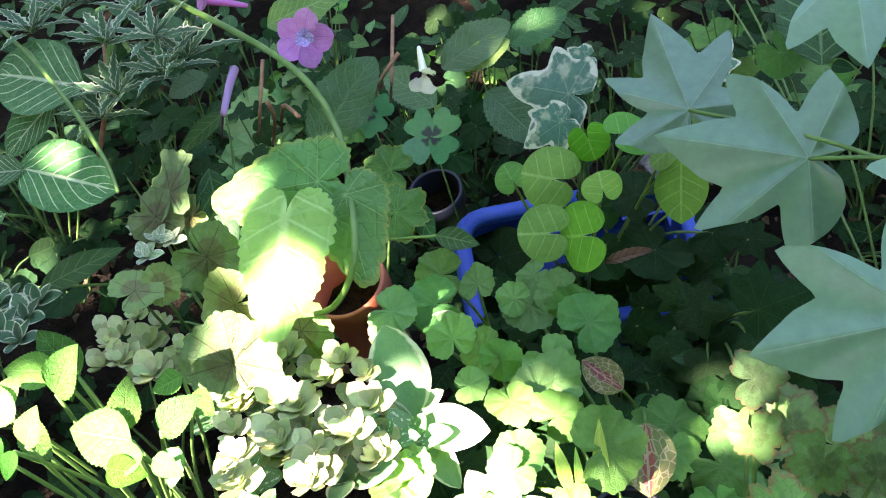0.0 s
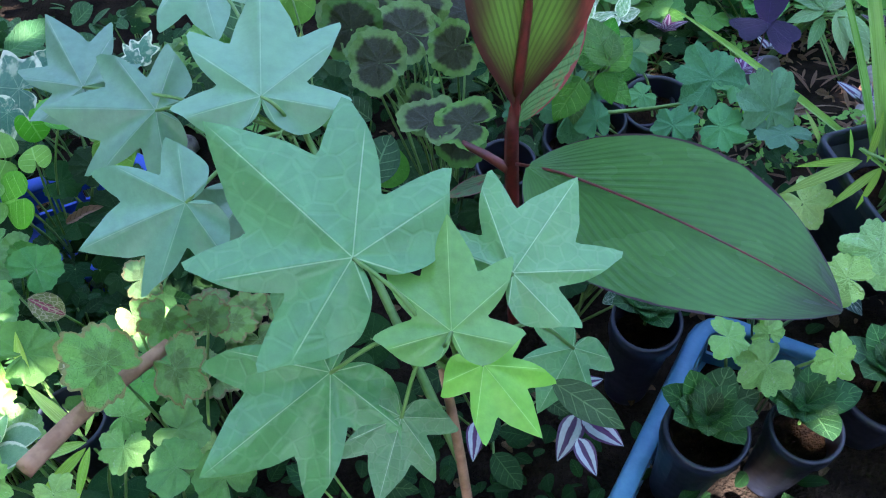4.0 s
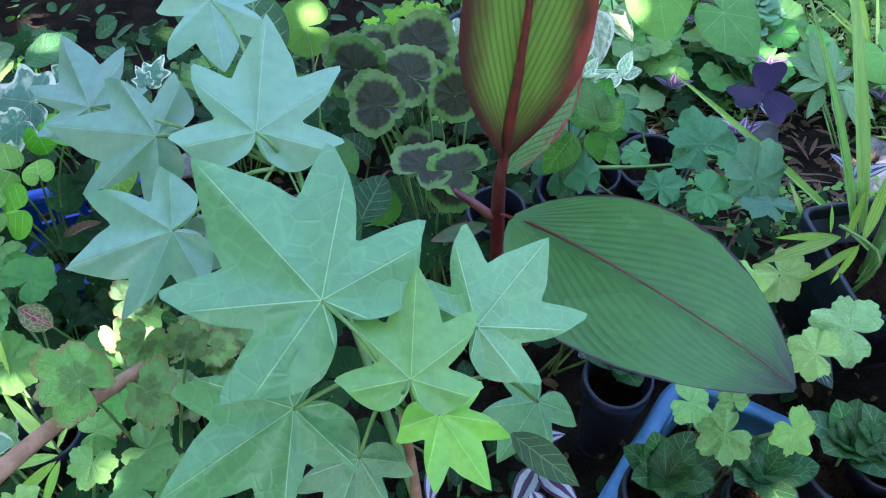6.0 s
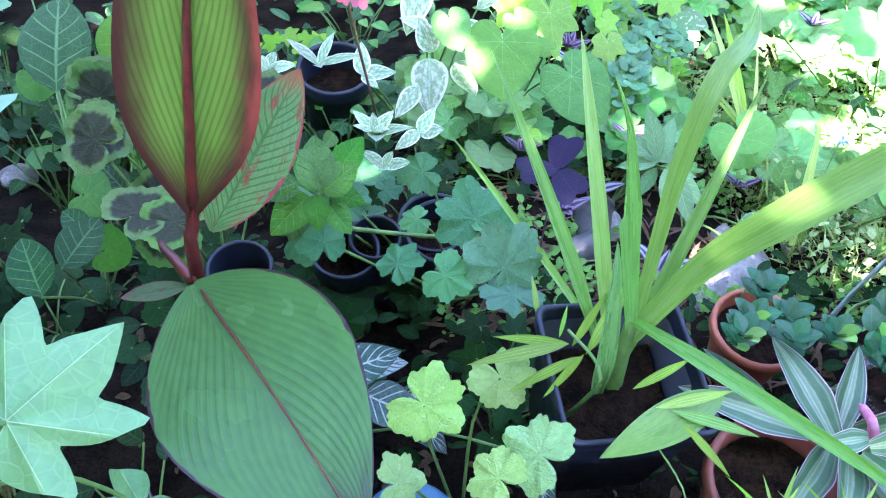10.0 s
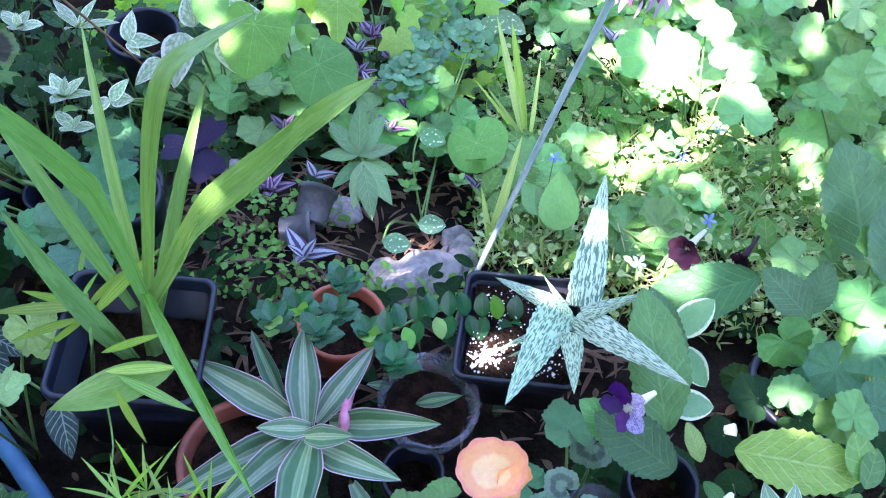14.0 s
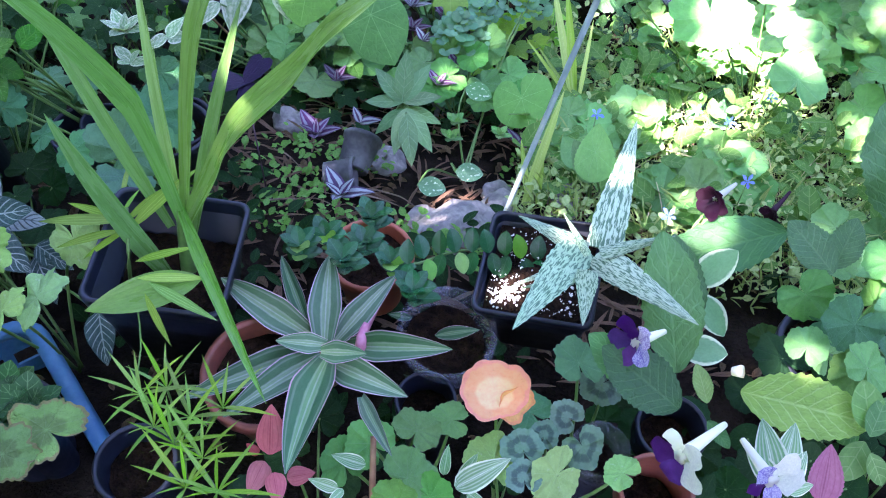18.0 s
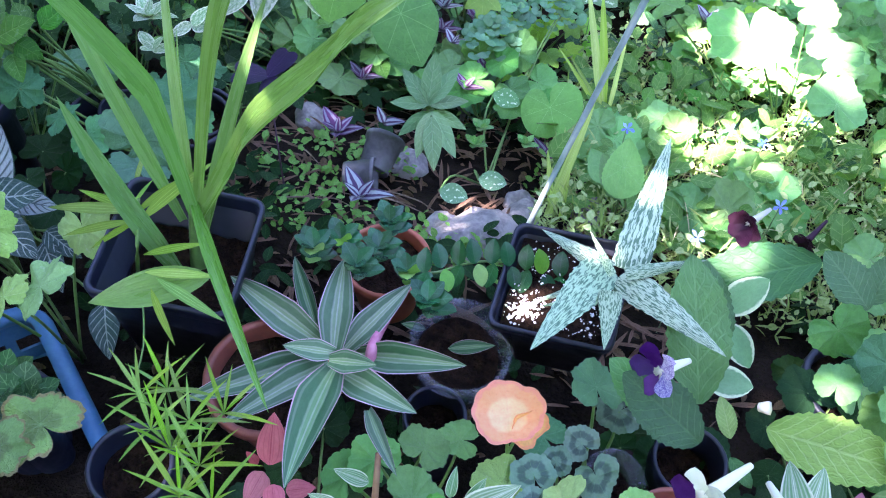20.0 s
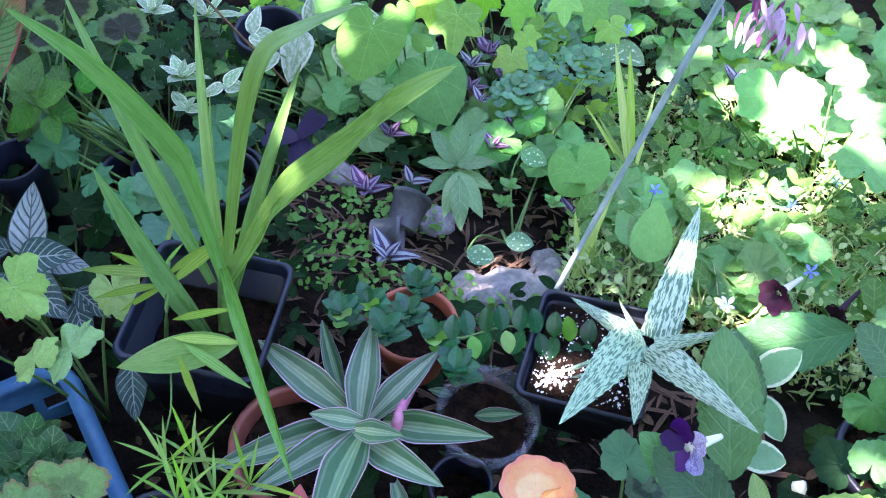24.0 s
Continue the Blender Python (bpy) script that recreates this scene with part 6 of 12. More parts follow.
set_leaves(p, M["oval"], MAT["speckle"], [
    (1.261, 0.910, 0.170, 1.303, 0.903, 0.165, 1.20, 0),
    (1.283, 0.684, 0.206, 1.320, 0.685, 0.207, 1.20, 0),
    (1.246, 0.613, 0.241, 1.282, 0.611, 0.240, 1.20, 0),
    (1.329, 1.218, 0.157, 1.381, 1.247, 0.174, 1.00, 0),
    (1.349, 1.286, 0.155, 1.417, 1.260, 0.140, 1.00, 0),
], "leaf", foot=(1.279, 0.819, 0.066), stem_r=0.0014)
p = thing("wandering_plant", (1.153, 0.585, 0.137), "striped silver and purple wandering plant on the soil", "plant", "wandering plants")
rosette(p, M["drop"], MAT["trad_silver"], (1.153, 0.585, 0.227), 6, 0.045, 40, flat=0.35)
p = thing("wandering_plant", (1.137, 1.101, -0.018), "striped silver and purple wandering plant on the soil", "plant", "wandering plants")
rosette(p, M["drop"], MAT["trad_silver"], (1.137, 1.101, 0.173), 6, 0.04, 41, flat=0.35)
p = thing("wandering_plant", (1.229, 1.020, -0.000), "striped silver and purple wandering plant on the soil", "plant", "wandering plants")
rosette(p, M["drop"], MAT["trad_purple"], (1.229, 1.020, 0.125), 7, 0.035, 42, flat=0.35)
p = thing("wandering_plant", (1.209, 0.961, 0.019), "striped silver and purple wandering plant on the soil", "plant", "wandering plants")
rosette(p, M["drop"], MAT["trad_purple"], (1.209, 0.961, 0.129), 6, 0.035, 43, flat=0.35)
p = thing("wandering_plant", (1.127, 0.781, 0.080), "striped silver and purple wandering plant on the soil", "plant", "wandering plants")
rosette(p, M["drop"], MAT["trad_silver"], (1.127, 0.781, 0.180), 3, 0.035, 44, flat=0.35)
p = thing("wandering_plant", (1.565, 1.186, -0.078), "striped silver and purple wandering plant on the soil", "plant", "wandering plants")
rosette(p, M["drop"], MAT["trad_silver"], (1.565, 1.186, 0.188), 6, 0.045, 45, flat=0.35)
p = thing("wandering_plant", (1.423, 1.000, -0.010), "striped silver and purple wandering plant on the soil", "plant", "wandering plants")
rosette(p, M["drop"], MAT["trad_purple"], (1.423, 1.000, 0.099), 5, 0.035, 46, flat=0.35)
p = thing("wandering_plant", (1.163, 1.071, -0.011), "striped silver and purple wandering plant on the soil", "plant", "wandering plants")
rosette(p, M["drop"], MAT["trad_silver"], (1.163, 1.071, 0.130), 4, 0.035, 47, flat=0.35)
p = thing("wandering_plant", (1.150, 1.178, -0.042), "striped silver and purple wandering plant on the soil", "plant", "wandering plants")
rosette(p, M["drop"], MAT["trad_purple"], (1.150, 1.178, 0.152), 9, 0.045, 48, flat=0.35)
p = thing("wandering_plant", (1.193, 1.132, -0.031), "striped silver and purple wandering plant on the soil", "plant", "wandering plants")
rosette(p, M["drop"], MAT["trad_purple"], (1.193, 1.132, 0.138), 8, 0.042, 49, flat=0.35)
p = thing("wandering_plant", (1.135, 1.107, -0.019), "striped silver and purple wandering plant on the soil", "plant", "wandering plants")
rosette(p, M["drop"], MAT["trad_purple"], (1.135, 1.107, 0.123), 8, 0.042, 50, flat=0.35)
p = thing("wandering_plant", (1.043, 0.949, 0.036), "striped silver and purple wandering plant on the soil", "plant", "wandering plants")
rosette(p, M["drop"], MAT["trad_purple"], (1.043, 0.949, 0.116), 7, 0.04, 51, flat=0.35)
p = thing("wandering_plant", (1.070, 0.748, 0.094), "striped silver and purple wandering plant on the soil", "plant", "wandering plants")
rosette(p, M["drop"], MAT["trad_purple"], (1.070, 0.748, 0.174), 8, 0.045, 52, flat=0.35)
p = thing("wandering_plant", (1.357, 0.857, 0.038), "striped silver and purple wandering plant on the soil", "plant", "wandering plants")
rosette(p, M["drop"], MAT["trad_purple"], (1.357, 0.857, 0.118), 6, 0.035, 53, flat=0.35)
p = thing("grass_clump", (1.429, 1.041, -0.023), "clump of arching yellow-green grass leaves", "grass")
set_leaves(p, M["strap"], MAT["grass"], [
    (1.428, 1.015, 0.089, 1.334, 1.068, 0.168, 0.70, 0),
    (1.432, 1.017, 0.089, 1.355, 1.060, 0.162, 0.70, 0),
    (1.426, 1.029, 0.089, 1.360, 1.142, 0.243, 0.90, 0),
    (1.430, 1.031, 0.089, 1.385, 1.138, 0.239, 0.90, 0),
    (1.437, 1.019, 0.088, 1.439, 1.099, 0.199, 0.70, 0),
    (1.386, 0.711, 0.140, 1.361, 0.753, 0.220, 1.20, 0),
    (1.397, 0.718, 0.137, 1.394, 0.750, 0.212, 1.20, 0),
    (1.379, 0.707, 0.142, 1.408, 0.801, 0.277, 1.00, 0),
], "leaf", petiole=False)
p = thing("large_leaved_geranium", (1.780, 1.210, -0.103), "geranium with large soft round leaves in the sun", "plant")
set_leaves(p, M["ger"], MAT["big_round"], [
    (1.614, 1.069, 0.254, 1.624, 1.006, 0.234, 1.00, 1.20073),
    (1.729, 1.270, 0.205, 1.769, 1.302, 0.204, 1.00, -4.27295),
    (1.759, 1.011, 0.202, 1.770, 1.054, 0.218, 1.00, 4.27314),
    (1.487, 1.213, 0.194, 1.514, 1.234, 0.213, 1.00, -28.9721),
    (1.760, 1.141, 0.202, 1.792, 1.172, 0.211, 1.00, -20.4724),
    (1.674, 1.344, 0.189, 1.694, 1.311, 0.172, 1.00, -3.66875),
], "leaf", foot=(1.780, 1.210, -0.093), stem_r=0.0014)
p = thing("spreading_geranium", (2.171, 1.706, -0.146), "spreading geranium with many soft scalloped leaves", "plant", "spreading geraniums")
set_leaves(p, M["ger"], [MAT['ger_mid'], MAT['big_round'], MAT['ger_mid']], [
    (1.892, 1.674, 0.124, 1.872, 1.629, 0.102, 1.00, -19.9031),
    (2.009, 1.730, 0.142, 1.978, 1.700, 0.132, 1.00, 9.79013),
    (2.104, 1.816, 0.090, 2.143, 1.871, 0.121, 1.00, -28.8374),
    (2.293, 1.970, 0.037, 2.321, 1.926, 0.003, 1.00, 33.0837),
    (2.313, 1.774, 0.106, 2.269, 1.798, 0.112, 1.00, 26.5869),
    (1.897, 1.535, 0.122, 1.910, 1.582, 0.159, 1.00, -2.00851),
    (1.975, 1.606, 0.101, 2.028, 1.634, 0.099, 1.00, -3.54163),
    (2.058, 1.459, 0.148, 2.009, 1.456, 0.148, 1.00, -5.35648),
    (2.120, 1.495, 0.145, 2.162, 1.491, 0.135, 1.00, -3.09527),
    (2.367, 1.818, 0.039, 2.332, 1.839, 0.050, 1.00, -6.67165),
    (2.010, 1.460, 0.078, 1.987, 1.422, 0.046, 1.00, -4.37177),
], "leaf", foot=(2.171, 1.706, -0.136), stem_r=0.0014)
set_leaves(p, M["ger"], [MAT['ger_mid'], MAT['big_round'], MAT['ger_mid']], [
    (2.053, 1.428, 0.108, 2.027, 1.390, 0.095, 1.00, -27.1389),
    (2.106, 1.337, 0.145, 2.078, 1.300, 0.123, 1.00, -9.72222),
    (2.285, 1.515, 0.039, 2.288, 1.569, 0.061, 1.00, 1.12993),
    (2.031, 1.279, 0.109, 2.047, 1.324, 0.137, 1.00, -13.3667),
    (2.070, 1.246, 0.156, 2.024, 1.245, 0.141, 1.00, -29.6125),
], "leaf", foot=(2.171, 1.706, -0.136), stem_r=0.0014)
p = thing("spreading_geranium", (2.061, 1.133, -0.102), "spreading geranium with many soft scalloped leaves", "plant", "spreading geraniums")
set_leaves(p, M["ger"], [MAT['ger_mid'], MAT['big_round'], MAT['ger_mid']], [
    (1.942, 1.193, 0.116, 1.988, 1.196, 0.113, 1.00, -34.2483),
    (2.209, 1.366, 0.044, 2.179, 1.395, 0.051, 1.00, -18.5847),
    (1.933, 1.170, 0.053, 1.972, 1.152, 0.035, 1.00, 11.1781),
    (2.030, 1.206, 0.080, 2.000, 1.235, 0.096, 1.00, 13.1355),
    (2.043, 1.042, 0.159, 2.075, 1.062, 0.171, 1.00, 14.223),
    (2.206, 1.315, 0.030, 2.242, 1.354, 0.035, 1.00, 20.0985),
    (1.918, 1.060, 0.068, 1.886, 1.036, 0.052, 1.00, -31.5547),
    (1.892, 0.850, 0.212, 1.882, 0.878, 0.220, 1.00, -17.8658),
    (2.071, 1.055, 0.099, 2.102, 1.085, 0.102, 1.00, 8.9269),
    (2.124, 1.049, 0.107, 2.161, 1.055, 0.094, 1.00, -18.8861),
    (1.865, 0.795, 0.202, 1.836, 0.785, 0.193, 1.00, -22.9994),
], "leaf", foot=(2.061, 1.133, -0.092), stem_r=0.0014)
set_leaves(p, M["ger"], [MAT['ger_mid'], MAT['big_round'], MAT['ger_mid']], [
    (1.922, 0.863, 0.153, 1.920, 0.908, 0.161, 1.00, 30.1385),
    (2.020, 0.927, 0.133, 2.012, 0.958, 0.146, 1.00, 31.7997),
    (2.127, 1.017, 0.039, 2.087, 1.014, 0.038, 1.00, 19.2611),
], "leaf", foot=(2.061, 1.133, -0.092), stem_r=0.0014)
p = thing("spreading_geranium", (1.911, 0.600, 0.071), "spreading geranium with many soft scalloped leaves", "plant", "spreading geraniums")
set_leaves(p, M["ger"], [MAT['ger_mid'], MAT['big_round'], MAT['ger_mid']], [
    (1.789, 0.713, 0.189, 1.760, 0.696, 0.181, 1.00, 8.53015),
    (1.878, 0.777, 0.127, 1.857, 0.763, 0.117, 1.00, -18.2407),
    (1.899, 0.710, 0.193, 1.886, 0.693, 0.171, 1.00, 10.863),
    (2.002, 0.822, 0.134, 1.975, 0.811, 0.115, 1.00, -22.8563),
    (2.041, 0.797, 0.146, 2.026, 0.819, 0.156, 1.00, 10.9344),
    (1.739, 0.560, 0.285, 1.765, 0.572, 0.279, 1.00, -12.0179),
    (1.817, 0.652, 0.191, 1.849, 0.664, 0.182, 1.00, -33.8097),
    (1.883, 0.678, 0.161, 1.902, 0.700, 0.183, 1.00, 20.7972),
    (1.923, 0.651, 0.207, 1.923, 0.681, 0.223, 1.00, -5.1366),
    (1.994, 0.664, 0.223, 1.970, 0.677, 0.217, 1.00, -9.97558),
    (1.771, 0.547, 0.213, 1.747, 0.546, 0.206, 1.00, 21.7673),
], "leaf", foot=(1.911, 0.600, 0.081), stem_r=0.0014)
set_leaves(p, M["ger"], [MAT['ger_mid'], MAT['big_round'], MAT['ger_mid']], [
    (1.751, 0.460, 0.327, 1.775, 0.478, 0.326, 1.00, 33.9238),
    (1.815, 0.512, 0.282, 1.802, 0.487, 0.271, 1.00, 12.3197),
    (1.924, 0.591, 0.207, 1.941, 0.582, 0.197, 1.00, -20.7836),
    (1.974, 0.590, 0.219, 1.958, 0.608, 0.222, 1.00, -13.121),
    (1.731, 0.448, 0.250, 1.726, 0.469, 0.271, 1.00, 28.7262),
    (1.701, 0.326, 0.389, 1.706, 0.350, 0.393, 1.00, 15.9949),
    (1.823, 0.458, 0.247, 1.837, 0.443, 0.228, 1.00, -28.7846),
    (1.858, 0.433, 0.288, 1.855, 0.449, 0.308, 1.00, 14.8665),
    (1.957, 0.542, 0.193, 1.939, 0.556, 0.194, 1.00, 16.8458),
], "leaf", foot=(1.911, 0.600, 0.081), stem_r=0.0014)
p = thing("soft_leaved_weed", (1.472, 0.801, 0.046), "weed with pale toothed leaves in half shade", "plant")
set_leaves(p, M["oval_teeth"], MAT["big_round"], [
    (1.460, 0.657, 0.250, 1.456, 0.714, 0.299, 1.10, 0),
    (1.467, 0.662, 0.248, 1.429, 0.705, 0.273, 1.10, 0),
    (1.447, 0.726, 0.210, 1.416, 0.761, 0.230, 1.20, 0),
], "leaf", foot=(1.472, 0.801, 0.056), stem_r=0.0014)
p = thing("pink_flowering_plant", (1.628, 1.408, -0.102), "plant with drooping mauve ragged flowers", "plant")
rr = random.Random(31)
for i in range(46):
    b = Vector((1.611 + rr.gauss(0, 0.032), 1.326 + rr.gauss(0, 0.028), 0.241 + rr.gauss(0, 0.02)))
    t = b + Vector((rr.uniform(-0.018, 0.018), -rr.uniform(0.0, 0.02), -rr.uniform(0.026, 0.046)))
    part("petal", M["lance"][i % len(M["lance"])], MAT["petal_plum" if i % 5 == 0 else "petal_mauve"], p, laid(b, t, rr.uniform(0.7, 1.1), rr.uniform(-70, 70)))
set_leaves(p, M["lance"], MAT["weed"], [
    (1.588, 1.416, 0.216, 1.544, 1.338, 0.166, 1.00, 0),
    (1.639, 1.422, 0.212, 1.585, 1.343, 0.161, 1.00, 0),
    (1.659, 1.371, 0.210, 1.716, 1.325, 0.179, 1.00, 0),
    (1.618, 1.432, 0.213, 1.675, 1.455, 0.222, 1.00, 0),
], "leaf", petiole=False)
p = thing("blue_flower", (1.372, 1.350, -0.082), "small star-shaped blue flower on a thin stalk", "flower", "small blue flowers")
flower(p, MAT["petal_blue"], (1.373, 1.297, 0.183), (0.1, -0.5, 0.8), 0.010, 5, seed=0, flare=0.1, thin=0.55)
stalk(p, [(1.373, 1.311, -0.082), (1.373, 1.301, 0.181)], 0.0008, 0.0008, STEM_GREEN)
p = thing("blue_flower", (1.463, 0.876, 0.024), "small star-shaped blue flower on a thin stalk", "flower", "small blue flowers")
flower(p, MAT["petal_blue"], (1.458, 0.815, 0.232), (0.1, -0.5, 0.8), 0.010, 5, seed=1, flare=0.1, thin=0.55)
stalk(p, [(1.458, 0.829, 0.041), (1.458, 0.819, 0.229)], 0.0008, 0.0008, STEM_GREEN)
p = thing("blue_flower", (1.672, 0.758, 0.043), "small star-shaped blue flower on a thin stalk", "flower", "small blue flowers")
flower(p, MAT["petal_blue"], (1.655, 0.704, 0.250), (0.1, -0.5, 0.8), 0.010, 5, seed=2, flare=0.1, thin=0.55)
stalk(p, [(1.656, 0.718, 0.059), (1.656, 0.708, 0.247)], 0.0008, 0.0008, STEM_GREEN)
p = thing("blue_flower", (1.671, 0.961, -0.019), "small star-shaped blue flower on a thin stalk", "flower", "small blue flowers")
flower(p, MAT["petal_blue"], (1.654, 0.895, 0.192), (0.1, -0.5, 0.8), 0.010, 5, seed=3, flare=0.1, thin=0.55)
stalk(p, [(1.655, 0.910, 0.001), (1.655, 0.900, 0.189)], 0.0008, 0.0008, STEM_GREEN)
p = thing("blue_flower", (1.747, 1.065, -0.056), "small star-shaped blue flower on a thin stalk", "flower", "small blue flowers")
flower(p, MAT["petal_blue"], (1.734, 1.022, 0.154), (0.1, -0.5, 0.8), 0.010, 5, seed=4, flare=0.1, thin=0.55)
stalk(p, [(1.735, 1.035, -0.043), (1.735, 1.025, 0.152)], 0.0008, 0.0008, STEM_GREEN)
p = thing("blue_flower", (1.556, 0.612, 0.096), "small star-shaped blue flower on a thin stalk", "flower", "small blue flowers")
flower(p, MAT["petal_blue"], (1.546, 0.567, 0.300), (0.1, -0.5, 0.8), 0.010, 5, seed=5, flare=0.1, thin=0.55)
stalk(p, [(1.547, 0.580, 0.110), (1.547, 0.570, 0.297)], 0.0008, 0.0008, STEM_GREEN)
p = thing("blue_flower", (1.621, 0.979, -0.020), "small star-shaped blue flower on a thin stalk", "flower", "small blue flowers")
flower(p, MAT["petal_blue"], (1.607, 0.912, 0.191), (0.1, -0.5, 0.8), 0.010, 5, seed=6, flare=0.1, thin=0.55)
stalk(p, [(1.608, 0.926, 0.000), (1.608, 0.916, 0.188)], 0.0008, 0.0008, STEM_GREEN)
p = thing("cape_primrose", (1.894, 0.783, 0.017), "large dark cape primrose with crinkled leaves", "plant")
set_leaves(p, M["strep"], MAT["strep"], [
    (1.818, 0.621, 0.292, 1.772, 0.714, 0.394, 1.30, 0),
    (1.689, 0.445, 0.376, 1.642, 0.485, 0.399, 1.30, 0),
    (1.806, 0.548, 0.335, 1.803, 0.614, 0.405, 1.20, 0),
    (1.692, 0.456, 0.372, 1.706, 0.493, 0.409, 1.30, 0),
    (1.656, 0.512, 0.358, 1.530, 0.486, 0.302, 0.90, 0),
], "leaf", petiole=False)
p = thing("dark_geranium", (1.819, 0.561, 0.090), "dark green round-leaved geranium at the edge of the bed", "plant")
set_leaves(p, M["ger"], [MAT['ger_mid'], MAT['lobed_dark']], [
    (1.665, 0.423, 0.364, 1.687, 0.416, 0.347, 1.00, 23.3753),
    (1.705, 0.390, 0.371, 1.689, 0.369, 0.356, 1.00, -4.04134),
    (1.760, 0.487, 0.367, 1.743, 0.459, 0.359, 1.00, 34.0679),
    (1.751, 0.418, 0.368, 1.727, 0.416, 0.366, 1.00, -14.4125),
    (1.667, 0.371, 0.349, 1.671, 0.387, 0.362, 1.00, -26.7205),
    (1.734, 0.355, 0.369, 1.756, 0.345, 0.364, 1.00, 6.3435),
    (1.708, 0.347, 0.354, 1.688, 0.344, 0.340, 1.00, -14.0886),
    (1.687, 0.409, 0.347, 1.705, 0.411, 0.352, 1.00, -28.3672),
    (1.798, 0.576, 0.347, 1.822, 0.600, 0.343, 1.00, 14.4924),
], "leaf", foot=(1.819, 0.561, 0.100), stem_r=0.0014)
p = thing("cape_primrose", (1.577, 0.401, 0.078), "cape primrose with long crinkled dark leaves and violet flowers", "plant")
set_leaves(p, M["strep"], MAT["strep_mid"], [
    (1.546, 0.317, 0.346, 1.515, 0.422, 0.420, 0.90, 0),
    (1.523, 0.286, 0.357, 1.459, 0.311, 0.388, 1.10, 0),
    (1.570, 0.397, 0.320, 1.534, 0.460, 0.380, 0.80, 0),
], "leaf", petiole=False)
set_leaves(p, M["strep"], [MAT['strep_sunlit'], MAT['strep']], [
    (1.592, 0.282, 0.383, 1.701, 0.271, 0.385, 1.00, 0),
    (1.545, 0.268, 0.361, 1.471, 0.296, 0.393, 1.20, 0),
    (1.572, 0.285, 0.353, 1.558, 0.313, 0.370, 1.00, 0),
    (1.570, 0.262, 0.360, 1.591, 0.245, 0.350, 1.00, 0),
], "leaf", petiole=False)
set_leaves(p, M["oval"], MAT["white_leaf"], [
    (1.567, 0.447, 0.325, 1.603, 0.469, 0.362, 1.00, 0),
    (1.571, 0.431, 0.329, 1.601, 0.398, 0.310, 1.00, 0),
    (1.552, 0.357, 0.333, 1.597, 0.358, 0.334, 1.10, 0),
], "leaf", petiole=False)
flower(p, MAT["petal_white"], (1.499, 0.298, 0.406), (-0.653, -0.680, 0.334), 0.026, 5, 0.039, MAT["petal_white"], flare=0.35, mats=[MAT["petal_veined"], MAT["petal_violet"], MAT["petal_violet"], MAT["petal_violet"], MAT["petal_veined"]], seed=2)
flower(p, MAT["petal_dark"], (1.579, 0.530, 0.372), (-0.5, -0.7, 0.1), 0.021, 6, 0.04, MAT["petal_white"])
flower(p, MAT["petal_dark"], (1.640, 0.530, 0.368), (-0.4, -0.6, -0.2), 0.015, 5, 0.03, MAT["petal_dark"])
stalk(p, [(1.584, 0.297, 0.389), (1.591, 0.295, 0.394)], 0.004, 0.006, MAT["petal_white"], "bud")
p = thing("white_cape_primrose", (1.581, 0.187, 0.142), "cape primrose with white tubes and violet-netted lips", "plant")
flower(p, MAT["petal_white"], (1.523, 0.158, 0.467), (-0.639, -0.745, 0.192), 0.024, 5, 0.052, MAT["petal_white"], flare=0.20, mats=[MAT["petal_white"], MAT["petal_white"], MAT["petal_violet"], MAT["petal_violet"], MAT["petal_white"]], seed=0)
flower(p, MAT["petal_white"], (1.586, 0.157, 0.459), (0.410, -0.883, 0.227), 0.024, 5, 0.038, MAT["petal_white"], flare=0.20, mats=[MAT["petal_white"], MAT["petal_veined"], MAT["petal_violet"], MAT["petal_veined"], MAT["petal_white"]], seed=1)
set_leaves(p, M["drop"], MAT["trad_white"], [
    (1.606, 0.181, 0.412, 1.592, 0.225, 0.432, 1.00, 0),
    (1.611, 0.189, 0.409, 1.619, 0.229, 0.428, 1.00, 0),
    (1.613, 0.183, 0.411, 1.628, 0.210, 0.421, 1.00, 0),
    (1.606, 0.181, 0.412, 1.582, 0.205, 0.421, 1.00, 0),
    (1.614, 0.178, 0.412, 1.634, 0.187, 0.413, 1.00, 0),
], "leaf", petiole=False)
p = thing("red_leaved_plant", (1.683, 0.254, 0.114), "plant with dull dark red scalloped leaves", "plant")
set_leaves(p, M["oval_teeth"], MAT["bud_pink"], [
    (1.644, 0.183, 0.398, 1.648, 0.221, 0.420, 1.00, 0),
], "leaf", foot=(1.683, 0.254, 0.124), stem_r=0.0014)
p = thing("smooth_succulent", (1.744, 0.325, 0.088), "succulent with smooth oval bright leaves", "plant")
set_leaves(p, M["oval"], MAT["weed"], [
    (1.694, 0.260, 0.391, 1.682, 0.291, 0.417, 1.10, 0),
    (1.692, 0.254, 0.383, 1.677, 0.227, 0.360, 1.10, 0),
    (1.692, 0.253, 0.393, 1.702, 0.282, 0.410, 1.00, 0),
    (1.693, 0.241, 0.387, 1.707, 0.224, 0.369, 1.00, 0),
    (1.695, 0.269, 0.368, 1.677, 0.262, 0.364, 1.00, 0),
], "leaf", petiole=False)
p = thing("orange_leaved_geranium", (1.402, 0.220, 0.147), "geranium with one salmon-orange autumn leaf", "plant")
set_leaves(p, M["ruffled"], MAT["orange"], [
    (1.387, 0.232, 0.387, 1.378, 0.257, 0.397, 1.05, 0),
    (1.401, 0.233, 0.380, 1.416, 0.239, 0.371, 0.95, 25),
], "leaf", foot=(1.402, 0.220, 0.157), stem_r=0.0014)
